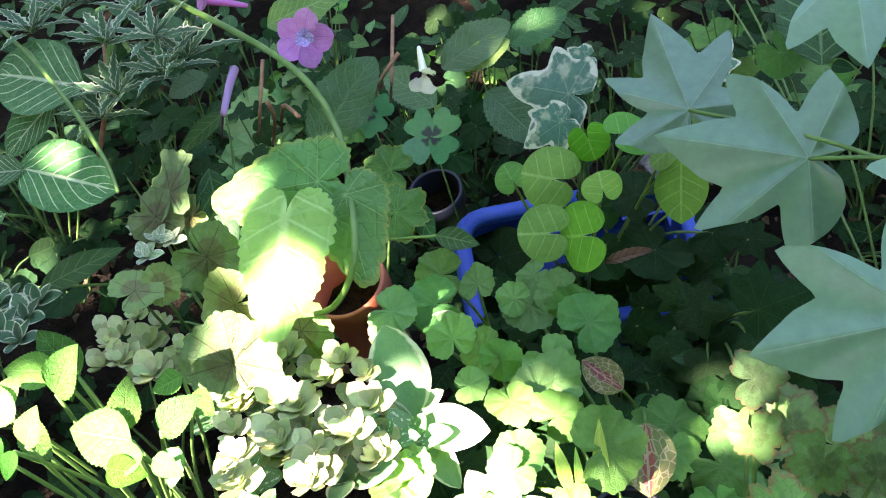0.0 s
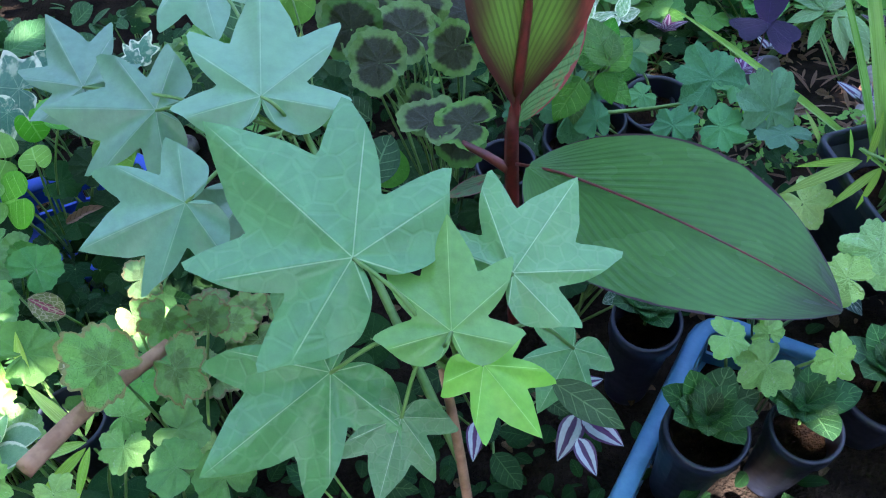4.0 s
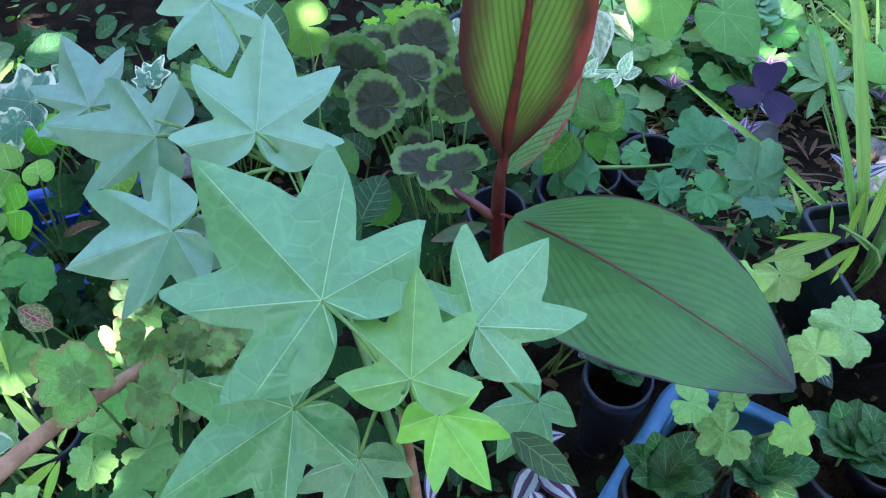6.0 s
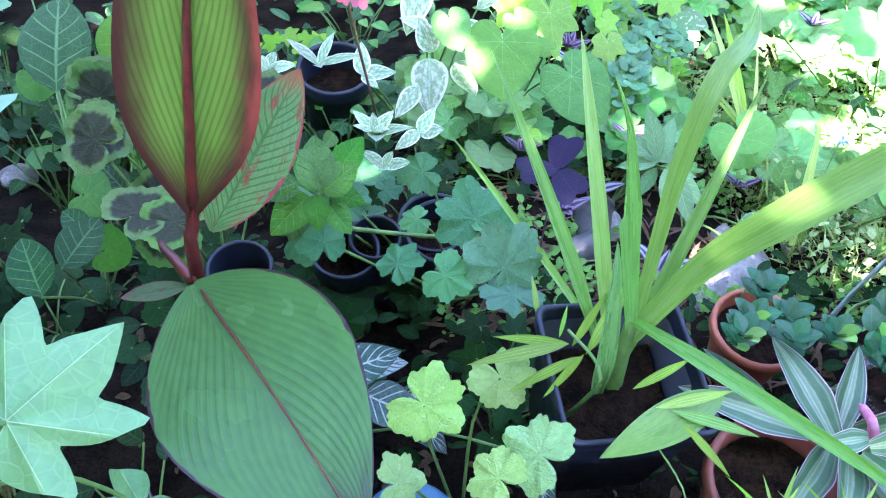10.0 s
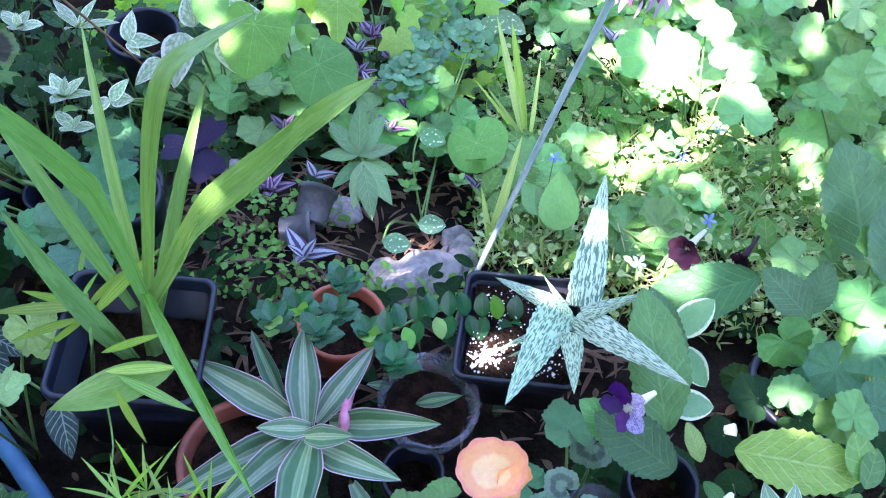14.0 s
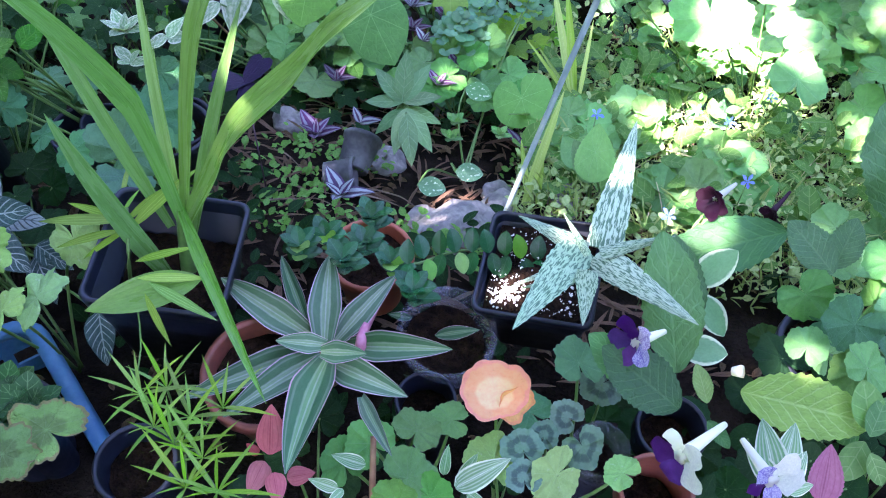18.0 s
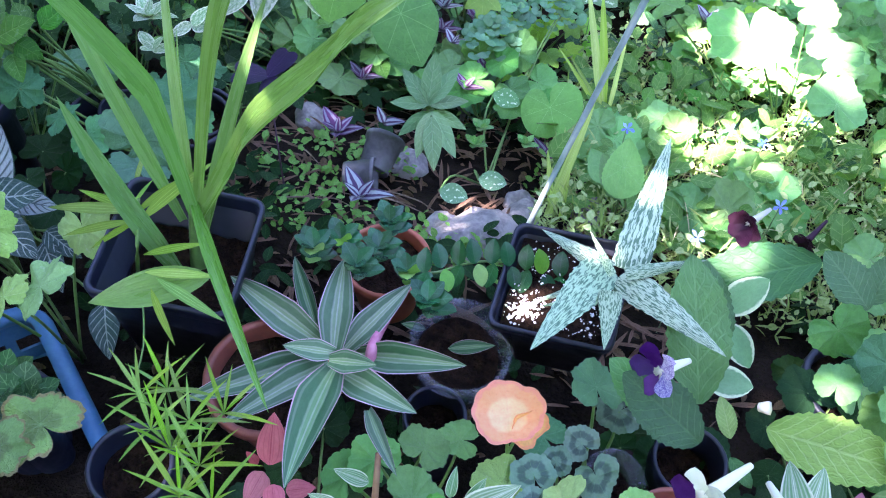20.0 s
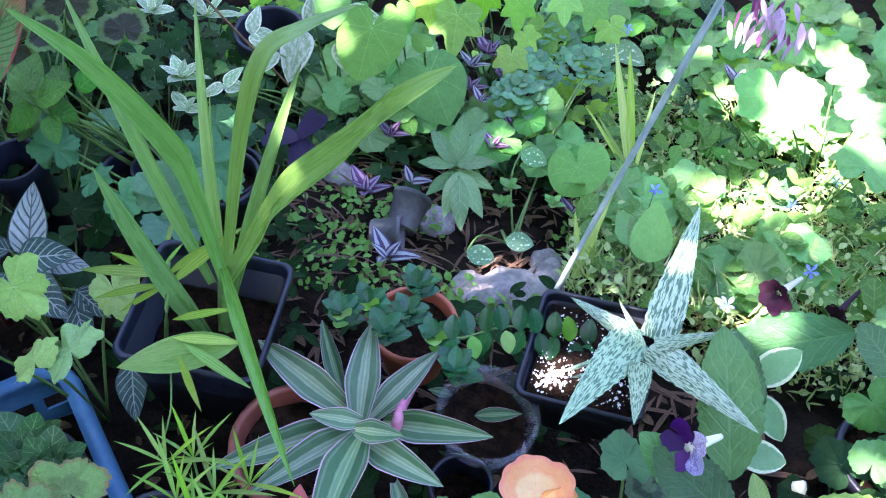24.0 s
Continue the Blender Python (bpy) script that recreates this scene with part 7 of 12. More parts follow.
set_leaves(p, M["ger"], MAT["lobed_light"], [
    (1.448, 0.189, 0.352, 1.429, 0.170, 0.348, 1.00, -35.9053),
    (1.503, 0.207, 0.343, 1.488, 0.214, 0.338, 1.00, 22.8493),
    (1.395, 0.194, 0.345, 1.394, 0.221, 0.344, 1.00, 10.475),
], "leaf", foot=(1.415, 0.213, 0.158), stem_r=0.0014)
p = thing("ringed_pelargonium", (1.464, 0.274, 0.126), "small pelargonium with grey-ringed round leaves", "plant")
set_leaves(p, M["ger"], MAT["grey_ring"], [
    (1.453, 0.259, 0.331, 1.439, 0.268, 0.332, 1.00, 3.44131),
    (1.417, 0.209, 0.349, 1.409, 0.227, 0.347, 1.00, 13.1257),
    (1.468, 0.226, 0.340, 1.480, 0.218, 0.324, 1.00, -11.6314),
    (1.484, 0.314, 0.312, 1.468, 0.305, 0.300, 1.00, -3.45462),
    (1.421, 0.177, 0.358, 1.415, 0.191, 0.363, 1.00, 19.6532),
    (1.434, 0.230, 0.341, 1.437, 0.242, 0.347, 1.00, -10.3384),
], "leaf", foot=(1.464, 0.274, 0.136), stem_r=0.0014)
set_leaves(p, M["ger"], MAT["lobed"], [
    (1.458, 0.319, 0.332, 1.447, 0.344, 0.335, 1.00, 30.3432),
    (1.420, 0.262, 0.323, 1.402, 0.275, 0.321, 1.00, 20.4915),
], "leaf", foot=(1.464, 0.274, 0.136), stem_r=0.0014)
p = thing("small_geranium", (1.310, 0.213, 0.156), "low geranium with bright scalloped leaves", "plant")
set_leaves(p, M["ger"], MAT["ger_mid"], [
    (1.290, 0.188, 0.346, 1.270, 0.199, 0.349, 1.00, 6.74494),
    (1.325, 0.215, 0.335, 1.330, 0.237, 0.332, 1.00, 5.7887),
    (1.352, 0.237, 0.326, 1.332, 0.235, 0.328, 1.00, 35.3053),
    (1.330, 0.149, 0.374, 1.351, 0.162, 0.367, 1.00, -3.61883),
    (1.330, 0.114, 0.395, 1.309, 0.114, 0.386, 1.00, -17.7658),
    (1.350, 0.141, 0.365, 1.370, 0.135, 0.366, 1.00, 11.3548),
    (1.270, 0.174, 0.331, 1.259, 0.186, 0.349, 1.00, 31.6165),
], "leaf", foot=(1.310, 0.213, 0.166), stem_r=0.0014)
stalk(p, [(1.303, 0.138, 0.320), (1.294, 0.184, 0.366)], 0.003, 0.0025, STEM_BROWN, "dry_stem")
p = thing("striped_wandering_plant", (1.321, 0.162, 0.171), "wandering plant with white-striped pointed leaves", "plant")
set_leaves(p, M["drop"], MAT["trad_white"], [
    (1.368, 0.157, 0.358, 1.408, 0.180, 0.380, 0.80, 0),
    (1.371, 0.165, 0.356, 1.381, 0.182, 0.374, 0.80, 0),
    (1.277, 0.134, 0.363, 1.253, 0.134, 0.371, 0.80, 0),
    (1.281, 0.135, 0.362, 1.271, 0.119, 0.361, 0.80, 0),
    (1.292, 0.164, 0.353, 1.262, 0.167, 0.354, 0.80, 0),
    (1.363, 0.162, 0.347, 1.352, 0.149, 0.339, 0.80, 0),
    (1.356, 0.173, 0.345, 1.356, 0.191, 0.364, 0.70, 0),
    (1.378, 0.154, 0.359, 1.398, 0.146, 0.354, 0.80, 0),
], "leaf", petiole=False)
p = thing("pink_bracted_plant", (1.213, 0.152, 0.183), "plant with clustered dusky pink bracts", "plant")
set_leaves(p, M["pod"], MAT["bud_pink"], [
    (1.212, 0.158, 0.351, 1.206, 0.189, 0.378, 1.00, 0),
    (1.210, 0.150, 0.353, 1.203, 0.125, 0.339, 1.10, 0),
    (1.221, 0.141, 0.355, 1.231, 0.120, 0.343, 1.10, 0),
    (1.233, 0.139, 0.355, 1.255, 0.146, 0.359, 1.10, 0),
    (1.200, 0.161, 0.341, 1.188, 0.167, 0.345, 1.00, 0),
], "leaf", petiole=False)
p = thing("begonia", (-0.100, 0.626, 0.116), "begonia with broad toothed green leaves", "plant")
set_leaves(p, M["lobed"], MAT["begonia"], [
    (-0.022, 0.619, 0.332, 0.004, 0.638, 0.343, 1.00, 0),
    (-0.061, 0.726, 0.293, -0.095, 0.734, 0.297, 1.00, 0),
], "leaf", foot=(-0.100, 0.626, 0.126), stem_r=0.0014)
# the third leaf takes the lighter colour as if lit by the sun
set_leaves(p, M["begonia"], [MAT["begonia"], MAT["begonia"], MAT["strep_sunlit"]], [
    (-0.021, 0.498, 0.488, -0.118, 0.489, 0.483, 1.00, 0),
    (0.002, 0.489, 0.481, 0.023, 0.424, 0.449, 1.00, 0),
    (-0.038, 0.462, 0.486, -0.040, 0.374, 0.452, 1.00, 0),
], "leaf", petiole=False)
stalk(p, [(-0.427, 0.988, 0.403), (-0.197, 0.778, 0.448), (-0.090, 0.671, 0.462), (-0.030, 0.578, 0.470), (0.003, 0.496, 0.477), (0.016, 0.438, 0.463), (-0.019, 0.440, 0.406), (-0.066, 0.457, 0.374)], 0.004, 0.0024, STEM_GREEN, "flower_stalk")
p = thing("cape_primrose", (-0.137, 0.659, 0.109), "cape primrose with crinkled leaves, three coloured as sunlit, and pink flowers", "plant")
set_leaves(p, M["strep"], MAT["strep_sunlit"], [
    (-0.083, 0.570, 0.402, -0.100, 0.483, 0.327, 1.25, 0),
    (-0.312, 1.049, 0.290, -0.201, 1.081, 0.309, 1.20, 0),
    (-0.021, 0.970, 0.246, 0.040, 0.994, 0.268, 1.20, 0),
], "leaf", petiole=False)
set_leaves(p, M["strep"], MAT["strep"], [
    (-0.135, 0.722, 0.330, -0.071, 0.807, 0.387, 1.30, 0),
    (-0.158, 0.945, 0.244, -0.222, 0.902, 0.219, 1.20, 0),
    (-0.044, 0.885, 0.253, -0.113, 0.926, 0.285, 1.20, 0),
    (0.012, 0.933, 0.234, 0.084, 0.869, 0.197, 1.20, 0),
    (-0.052, 0.972, 0.248, 0.040, 1.015, 0.280, 1.20, 0),
    (-0.489, 1.131, 0.255, -0.559, 1.122, 0.249, 1.20, 0),
    (-0.415, 1.015, 0.239, -0.479, 0.990, 0.224, 1.20, 0),
    (0.023, 1.067, 0.213, 0.103, 1.102, 0.233, 1.20, 0),
], "leaf", petiole=False)
flower(p, MAT["petal_pink"], (-0.164, 0.845, 0.395), (0.35, -0.75, 0.45), 0.034, 5, 0.05, flare=0.35)
flower(p, MAT["petal_veined"], (-0.157, 0.833, 0.402), (0.35, -0.75, 0.45), 0.014, 5, flare=0.8, seed=3)
flower(p, MAT["petal_pink"], (-0.340, 0.981, 0.378), (-0.6, -0.3, 0.4), 0.028, 5, 0.05)
flower(p, MAT["petal_white"], (-0.016, 0.792, 0.369), (0.2, -0.7, -0.1), 0.022, 5, 0.045, MAT["petal_white"], mats=[MAT["petal_white"], MAT["petal_dark"], MAT["petal_white"]])
stalk(p, [(-0.245, 0.814, 0.381), (-0.231, 0.764, 0.390), (-0.212, 0.707, 0.401)], 0.006, 0.004, MAT["petal_mauve"], "bud")
stalk(p, [(-0.216, 0.714, 0.399), (-0.313, 0.819, 0.265)], 0.0015, 0.0015, STEM_PURPLE)
stalk(p, [(-0.128, 0.944, 0.212), (-0.081, 0.860, 0.314), (-0.109, 1.003, 0.314)], 0.002, 0.0025, STEM_BROWN, "seed_stalk")
stalk(p, [(-0.143, 0.927, 0.219), (-0.094, 0.844, 0.320), (-0.063, 0.862, 0.352)], 0.002, 0.0025, STEM_BROWN, "seed_stalk")
stalk(p, [(-0.246, 0.825, 0.258), (-0.184, 0.750, 0.355), (-0.163, 0.715, 0.405)], 0.002, 0.0025, STEM_BROWN, "seed_stalk")
stalk(p, [(-0.250, 0.864, 0.246), (-0.189, 0.787, 0.345), (-0.115, 0.679, 0.411)], 0.002, 0.0025, STEM_BROWN, "seed_stalk")
stalk(p, [(-0.275, 0.849, 0.253), (-0.211, 0.773, 0.351), (-0.222, 0.842, 0.371)], 0.002, 0.0025, STEM_BROWN, "seed_stalk")
p = thing("lucky_clover", (-0.003, 0.725, 0.078), "four-leaved clover with a dark purple centre", "plant", "lucky clovers")
set_leaves(p, M["clover"], MAT["oxalis"], [
    (0.000, 0.717, 0.345, 0.024, 0.738, 0.358, 1.0, 0),
    (0.000, 0.717, 0.345, 0.024, 0.696, 0.333, 1.0, 0),
    (0.000, 0.717, 0.345, -0.024, 0.696, 0.333, 1.0, 0),
    (0.000, 0.717, 0.345, -0.024, 0.738, 0.358, 1.0, 0),
], "leaflet", petiole=False)
stalk(p, [(0.000, 0.737, 0.080), (0.000, 0.717, 0.345)], 0.001, 0.001, STEM_GREEN)
p = thing("lucky_clover", (-0.089, 0.785, 0.067), "four-leaved clover with a dark purple centre", "plant", "lucky clovers")
set_leaves(p, M["clover"], MAT["oxalis"], [
    (-0.085, 0.776, 0.335, -0.058, 0.787, 0.341, 1.0, 0),
    (-0.085, 0.776, 0.335, -0.072, 0.752, 0.321, 1.0, 0),
    (-0.085, 0.776, 0.335, -0.112, 0.765, 0.328, 1.0, 0),
    (-0.085, 0.776, 0.335, -0.098, 0.799, 0.348, 1.0, 0),
], "leaflet", petiole=False)
stalk(p, [(-0.085, 0.796, 0.070), (-0.085, 0.776, 0.335)], 0.001, 0.001, STEM_GREEN)
p = thing("zebra_plant", (-0.568, 0.749, 0.117), "zebra plant with bold white-veined leaves", "plant")
set_leaves(p, M["oval"], MAT["zebra"], [
    (-0.443, 0.806, 0.380, -0.591, 0.844, 0.386, 1.10, 0),
    (-0.494, 0.804, 0.364, -0.553, 0.745, 0.330, 1.10, 0),
    (-0.415, 0.626, 0.412, -0.292, 0.599, 0.396, 1.00, 0),
    (-0.404, 0.620, 0.413, -0.462, 0.618, 0.411, 1.00, 0),
    (-0.393, 0.558, 0.411, -0.432, 0.539, 0.400, 1.00, 0),
    (-0.539, 0.823, 0.362, -0.494, 0.872, 0.390, 1.00, 0),
], "leaf", foot=(-0.568, 0.749, 0.127), stem_r=0.0014)
stalk(p, [(-0.687, 0.988, 0.385), (-0.489, 0.807, 0.423), (-0.360, 0.680, 0.441), (-0.271, 0.584, 0.453), (-0.244, 0.547, 0.442)], 0.003, 0.002, STEM_GREEN, "stalk")
p = thing("feathery_shrub", (-0.524, 0.953, 0.052), "shrub with narrow dark white-edged leaves", "plant")
rosette(p, M["feather"], MAT["dark_var"], (-0.551, 0.969, 0.389), 13, 0.08, 70, flat=0.15, width=0.75)
rosette(p, M["feather"], MAT["dark_var"], (-0.535, 0.882, 0.414), 13, 0.08, 71, flat=0.15, width=0.75)
rosette(p, M["feather"], MAT["dark_var"], (-0.400, 0.831, 0.419), 13, 0.08, 72, flat=0.15, width=0.75)
rosette(p, M["feather"], MAT["dark_var"], (-0.347, 0.843, 0.411), 13, 0.08, 73, flat=0.15, width=0.75)
rosette(p, M["feather"], MAT["dark_var"], (-0.381, 0.778, 0.383), 13, 0.08, 74, flat=0.15, width=0.75)
rosette(p, M["feather"], MAT["dark_var"], (-0.325, 0.800, 0.392), 13, 0.08, 75, flat=0.15, width=0.75)
rosette(p, M["feather"], MAT["dark_var"], (-0.512, 0.983, 0.392), 13, 0.08, 76, flat=0.15, width=0.75)
rosette(p, M["feather"], MAT["dark_var"], (-0.306, 0.829, 0.392), 13, 0.08, 77, flat=0.15, width=0.75)
rosette(p, M["feather"], MAT["dark_var"], (-0.411, 0.925, 0.401), 13, 0.08, 78, flat=0.15, width=0.75)
rosette(p, M["feather"], MAT["dark_var"], (-0.425, 0.787, 0.344), 13, 0.08, 79, flat=0.15, width=0.75)
stalk(p, [(-0.570, 0.881, 0.187), (-0.431, 0.817, 0.355), (-0.487, 0.943, 0.372)], 0.004, 0.002, STEM_BROWN)
p = thing("ringed_geranium", (-0.200, 0.517, 0.135), "zonal geranium with brown-ringed pale leaves in the sun", "plant")
set_leaves(p, M["ger"], MAT["zonal_ring"], [
    (-0.245, 0.608, 0.383, -0.258, 0.649, 0.397, 1.00, -26.0252),
    (-0.257, 0.586, 0.371, -0.233, 0.583, 0.353, 1.00, 0.20031),
    (-0.169, 0.517, 0.385, -0.144, 0.510, 0.362, 1.00, 3.90747),
    (-0.208, 0.461, 0.405, -0.195, 0.483, 0.401, 1.00, -8.71059),
    (-0.190, 0.472, 0.400, -0.172, 0.480, 0.401, 1.00, 16.2047),
    (-0.118, 0.457, 0.389, -0.149, 0.455, 0.373, 1.00, -28.0118),
    (-0.095, 0.393, 0.396, -0.096, 0.418, 0.431, 1.00, 6.51085),
    (-0.068, 0.454, 0.356, -0.040, 0.458, 0.350, 1.00, 17.7189),
    (-0.229, 0.600, 0.355, -0.249, 0.592, 0.342, 1.00, 12.545),
], "leaf", foot=(-0.200, 0.517, 0.145), stem_r=0.0014)
p = thing("glossy_vine", (-0.297, 0.694, 0.112), "vine with drooping glossy pointed leaves", "plant")
set_leaves(p, M["lance"], MAT["dark_oval"], [
    (-0.216, 0.644, 0.380, -0.184, 0.571, 0.322, 1.50, 0),
    (-0.292, 0.830, 0.310, -0.352, 0.783, 0.283, 1.20, 0),
    (-0.350, 0.499, 0.365, -0.260, 0.533, 0.384, 1.00, 0),
    (0.027, 0.579, 0.340, 0.071, 0.565, 0.340, 1.60, 0),
    (-0.011, 0.641, 0.324, 0.014, 0.604, 0.304, 1.70, 0),
], "leaf", foot=(-0.297, 0.694, 0.122), stem_r=0.0014)
p = thing("cream_edged_herb", (-0.249, 0.557, 0.149), "small herb with cream-edged leaves", "plant")
rosette(p, M["oval"], MAT["white_edge"], (-0.254, 0.567, 0.357), 8, 0.022, 80)
rosette(p, M["oval"], MAT["white_edge"], (-0.248, 0.537, 0.365), 8, 0.022, 81)
rosette(p, M["oval"], MAT["white_edge"], (-0.239, 0.567, 0.355), 8, 0.022, 82)
rosette(p, M["oval"], MAT["white_edge"], (-0.284, 0.587, 0.353), 8, 0.022, 83)
p = thing("cream_edged_herb", (-0.299, 0.416, 0.116), "small dark herb with cream-edged leaves", "plant")
rosette(p, M["oval"], MAT["dark_var"], (-0.313, 0.437, 0.421), 8, 0.028, 90)
rosette(p, M["oval"], MAT["dark_var"], (-0.281, 0.415, 0.425), 8, 0.028, 91)
rosette(p, M["oval"], MAT["dark_var"], (-0.292, 0.400, 0.430), 8, 0.028, 92)
rosette(p, M["oval"], MAT["dark_var"], (-0.286, 0.438, 0.418), 8, 0.028, 93)
rosette(p, M["oval"], MAT["dark_var"], (-0.267, 0.387, 0.432), 8, 0.028, 94)
rosette(p, M["oval"], MAT["dark_var"], (-0.319, 0.429, 0.424), 8, 0.028, 95)
p = thing("stonecrop", (-0.073, 0.373, 0.110), "mat of pale fleshy stonecrop rosettes in the sun", "plant")
rosette(p, M["succ"], MAT["sedum"], (-0.043, 0.332, 0.382), 10, 0.028, 100, flat=0.5)
rosette(p, M["succ"], MAT["sedum"], (-0.068, 0.300, 0.388), 7, 0.018, 101, flat=0.5)
rosette(p, M["succ"], MAT["sedum"], (-0.141, 0.435, 0.362), 8, 0.018, 102, flat=0.5)
rosette(p, M["succ"], MAT["sedum"], (-0.084, 0.404, 0.337), 7, 0.018, 103, flat=0.5)
rosette(p, M["succ"], MAT["sedum"], (-0.011, 0.313, 0.360), 7, 0.022, 104, flat=0.5)
rosette(p, M["succ"], MAT["sedum"], (-0.164, 0.430, 0.366), 10, 0.018, 105, flat=0.5)
rosette(p, M["succ"], MAT["sedum"], (-0.164, 0.402, 0.372), 10, 0.018, 106, flat=0.5)
rosette(p, M["succ"], MAT["sedum"], (-0.070, 0.355, 0.348), 8, 0.022, 107, flat=0.5)
rosette(p, M["succ"], MAT["sedum"], (-0.120, 0.419, 0.350), 10, 0.018, 108, flat=0.5)
rosette(p, M["succ"], MAT["sedum"], (-0.036, 0.410, 0.349), 7, 0.022, 109, flat=0.5)
rosette(p, M["succ"], MAT["sedum"], (-0.235, 0.427, 0.375), 7, 0.018, 110, flat=0.5)
rosette(p, M["succ"], MAT["sedum"], (0.000, 0.301, 0.394), 8, 0.028, 111, flat=0.5)
rosette(p, M["succ"], MAT["sedum"], (-0.011, 0.324, 0.385), 7, 0.022, 112, flat=0.5)
rosette(p, M["succ"], MAT["sedum"], (0.002, 0.407, 0.361), 10, 0.018, 113, flat=0.5)
rosette(p, M["succ"], MAT["sedum"], (-0.175, 0.425, 0.340), 7, 0.028, 114, flat=0.5)
rosette(p, M["succ"], MAT["sedum"], (-0.008, 0.475, 0.306), 10, 0.028, 115, flat=0.5)
rosette(p, M["succ"], MAT["sedum"], (-0.057, 0.424, 0.334), 10, 0.022, 116, flat=0.5)
rosette(p, M["succ"], MAT["sedum"], (-0.047, 0.333, 0.364), 7, 0.018, 117, flat=0.5)
rosette(p, M["succ"], MAT["sedum"], (0.014, 0.387, 0.335), 8, 0.018, 118, flat=0.5)
rosette(p, M["succ"], MAT["sedum"], (-0.212, 0.414, 0.342), 8, 0.022, 119, flat=0.5)
rosette(p, M["succ"], MAT["sedum"], (-0.096, 0.452, 0.339), 8, 0.028, 120, flat=0.5)
rosette(p, M["succ"], MAT["sedum"], (-0.049, 0.395, 0.344), 8, 0.018, 121, flat=0.5)
rosette(p, M["succ"], MAT["sedum"], (-0.106, 0.435, 0.362), 8, 0.018, 122, flat=0.5)
rosette(p, M["succ"], MAT["sedum"], (-0.218, 0.413, 0.371), 10, 0.022, 123, flat=0.5)
rosette(p, M["succ"], MAT["sedum"], (-0.238, 0.411, 0.365), 10, 0.022, 124, flat=0.5)
rosette(p, M["succ"], MAT["sedum"], (-0.022, 0.420, 0.361), 10, 0.022, 125, flat=0.5)
rosette(p, M["succ"], MAT["sedum"], (-0.004, 0.430, 0.325), 7, 0.022, 126, flat=0.5)
rosette(p, M["succ"], MAT["sedum"], (-0.104, 0.428, 0.353), 8, 0.022, 127, flat=0.5)
rosette(p, M["succ"], MAT["sedum"], (-0.006, 0.352, 0.373), 8, 0.022, 128, flat=0.5)
rosette(p, M["succ"], MAT["sedum"], (-0.038, 0.332, 0.383), 8, 0.018, 129, flat=0.5)
rosette(p, M["succ"], MAT["sedum"], (0.012, 0.341, 0.382), 8, 0.028, 130, flat=0.5)
rosette(p, M["succ"], MAT["sedum"], (-0.176, 0.394, 0.377), 8, 0.028, 131, flat=0.5)
rosette(p, M["succ"], MAT["sedum"], (0.017, 0.373, 0.370), 8, 0.028, 132, flat=0.5)
rosette(p, M["succ"], MAT["sedum"], (-0.064, 0.322, 0.366), 7, 0.018, 133, flat=0.5)
rosette(p, M["succ"], MAT["sedum"], (-0.079, 0.436, 0.349), 10, 0.028, 134, flat=0.5)
rosette(p, M["succ"], MAT["sedum"], (-0.233, 0.487, 0.324), 8, 0.018, 135, flat=0.5)
rosette(p, M["succ"], MAT["sedum"], (-0.101, 0.374, 0.359), 8, 0.022, 136, flat=0.5)
rosette(p, M["succ"], MAT["sedum"], (-0.130, 0.396, 0.376), 8, 0.018, 137, flat=0.5)
rosette(p, M["succ"], MAT["sedum"], (-0.037, 0.363, 0.379), 10, 0.028, 138, flat=0.5)
rosette(p, M["succ"], MAT["sedum"], (-0.169, 0.419, 0.355), 10, 0.022, 139, flat=0.5)
rosette(p, M["succ"], MAT["sedum"], (0.027, 0.334, 0.361), 10, 0.028, 140, flat=0.5)
rosette(p, M["succ"], MAT["sedum"], (-0.101, 0.397, 0.342), 8, 0.028, 141, flat=0.5)
rosette(p, M["succ"], MAT["sedum"], (-0.144, 0.456, 0.327), 7, 0.022, 142, flat=0.5)
rosette(p, M["succ"], MAT["sedum"], (-0.013, 0.359, 0.355), 8, 0.028, 143, flat=0.5)
rosette(p, M["succ"], MAT["sedum"], (0.001, 0.385, 0.344), 10, 0.022, 144, flat=0.5)
rosette(p, M["succ"], MAT["sedum"], (-0.096, 0.379, 0.369), 8, 0.018, 145, flat=0.5)
rosette(p, M["succ"], MAT["sedum"], (-0.081, 0.417, 0.367), 8, 0.022, 146, flat=0.5)
rosette(p, M["succ"], MAT["sedum"], (-0.121, 0.402, 0.375), 8, 0.022, 147, flat=0.5)
rosette(p, M["succ"], MAT["sedum"], (-0.241, 0.476, 0.349), 8, 0.018, 148, flat=0.5)
rosette(p, M["succ"], MAT["sedum"], (-0.097, 0.415, 0.367), 7, 0.018, 149, flat=0.5)
rosette(p, M["succ"], MAT["sedum"], (-0.068, 0.314, 0.387), 8, 0.022, 150, flat=0.5)
rosette(p, M["succ"], MAT["sedum"], (-0.062, 0.295, 0.384), 10, 0.028, 151, flat=0.5)
rosette(p, M["succ"], MAT["sedum"], (-0.210, 0.414, 0.368), 10, 0.022, 152, flat=0.5)
rosette(p, M["succ"], MAT["sedum"], (-0.079, 0.451, 0.334), 8, 0.028, 153, flat=0.5)
rosette(p, M["succ"], MAT["sedum"], (-0.060, 0.341, 0.374), 8, 0.022, 154, flat=0.5)
rosette(p, M["succ"], MAT["sedum"], (-0.083, 0.341, 0.380), 8, 0.022, 155, flat=0.5)
rosette(p, M["succ"], MAT["sedum"], (-0.007, 0.353, 0.358), 8, 0.028, 156, flat=0.5)
rosette(p, M["succ"], MAT["sedum"], (-0.013, 0.322, 0.357), 8, 0.028, 157, flat=0.5)
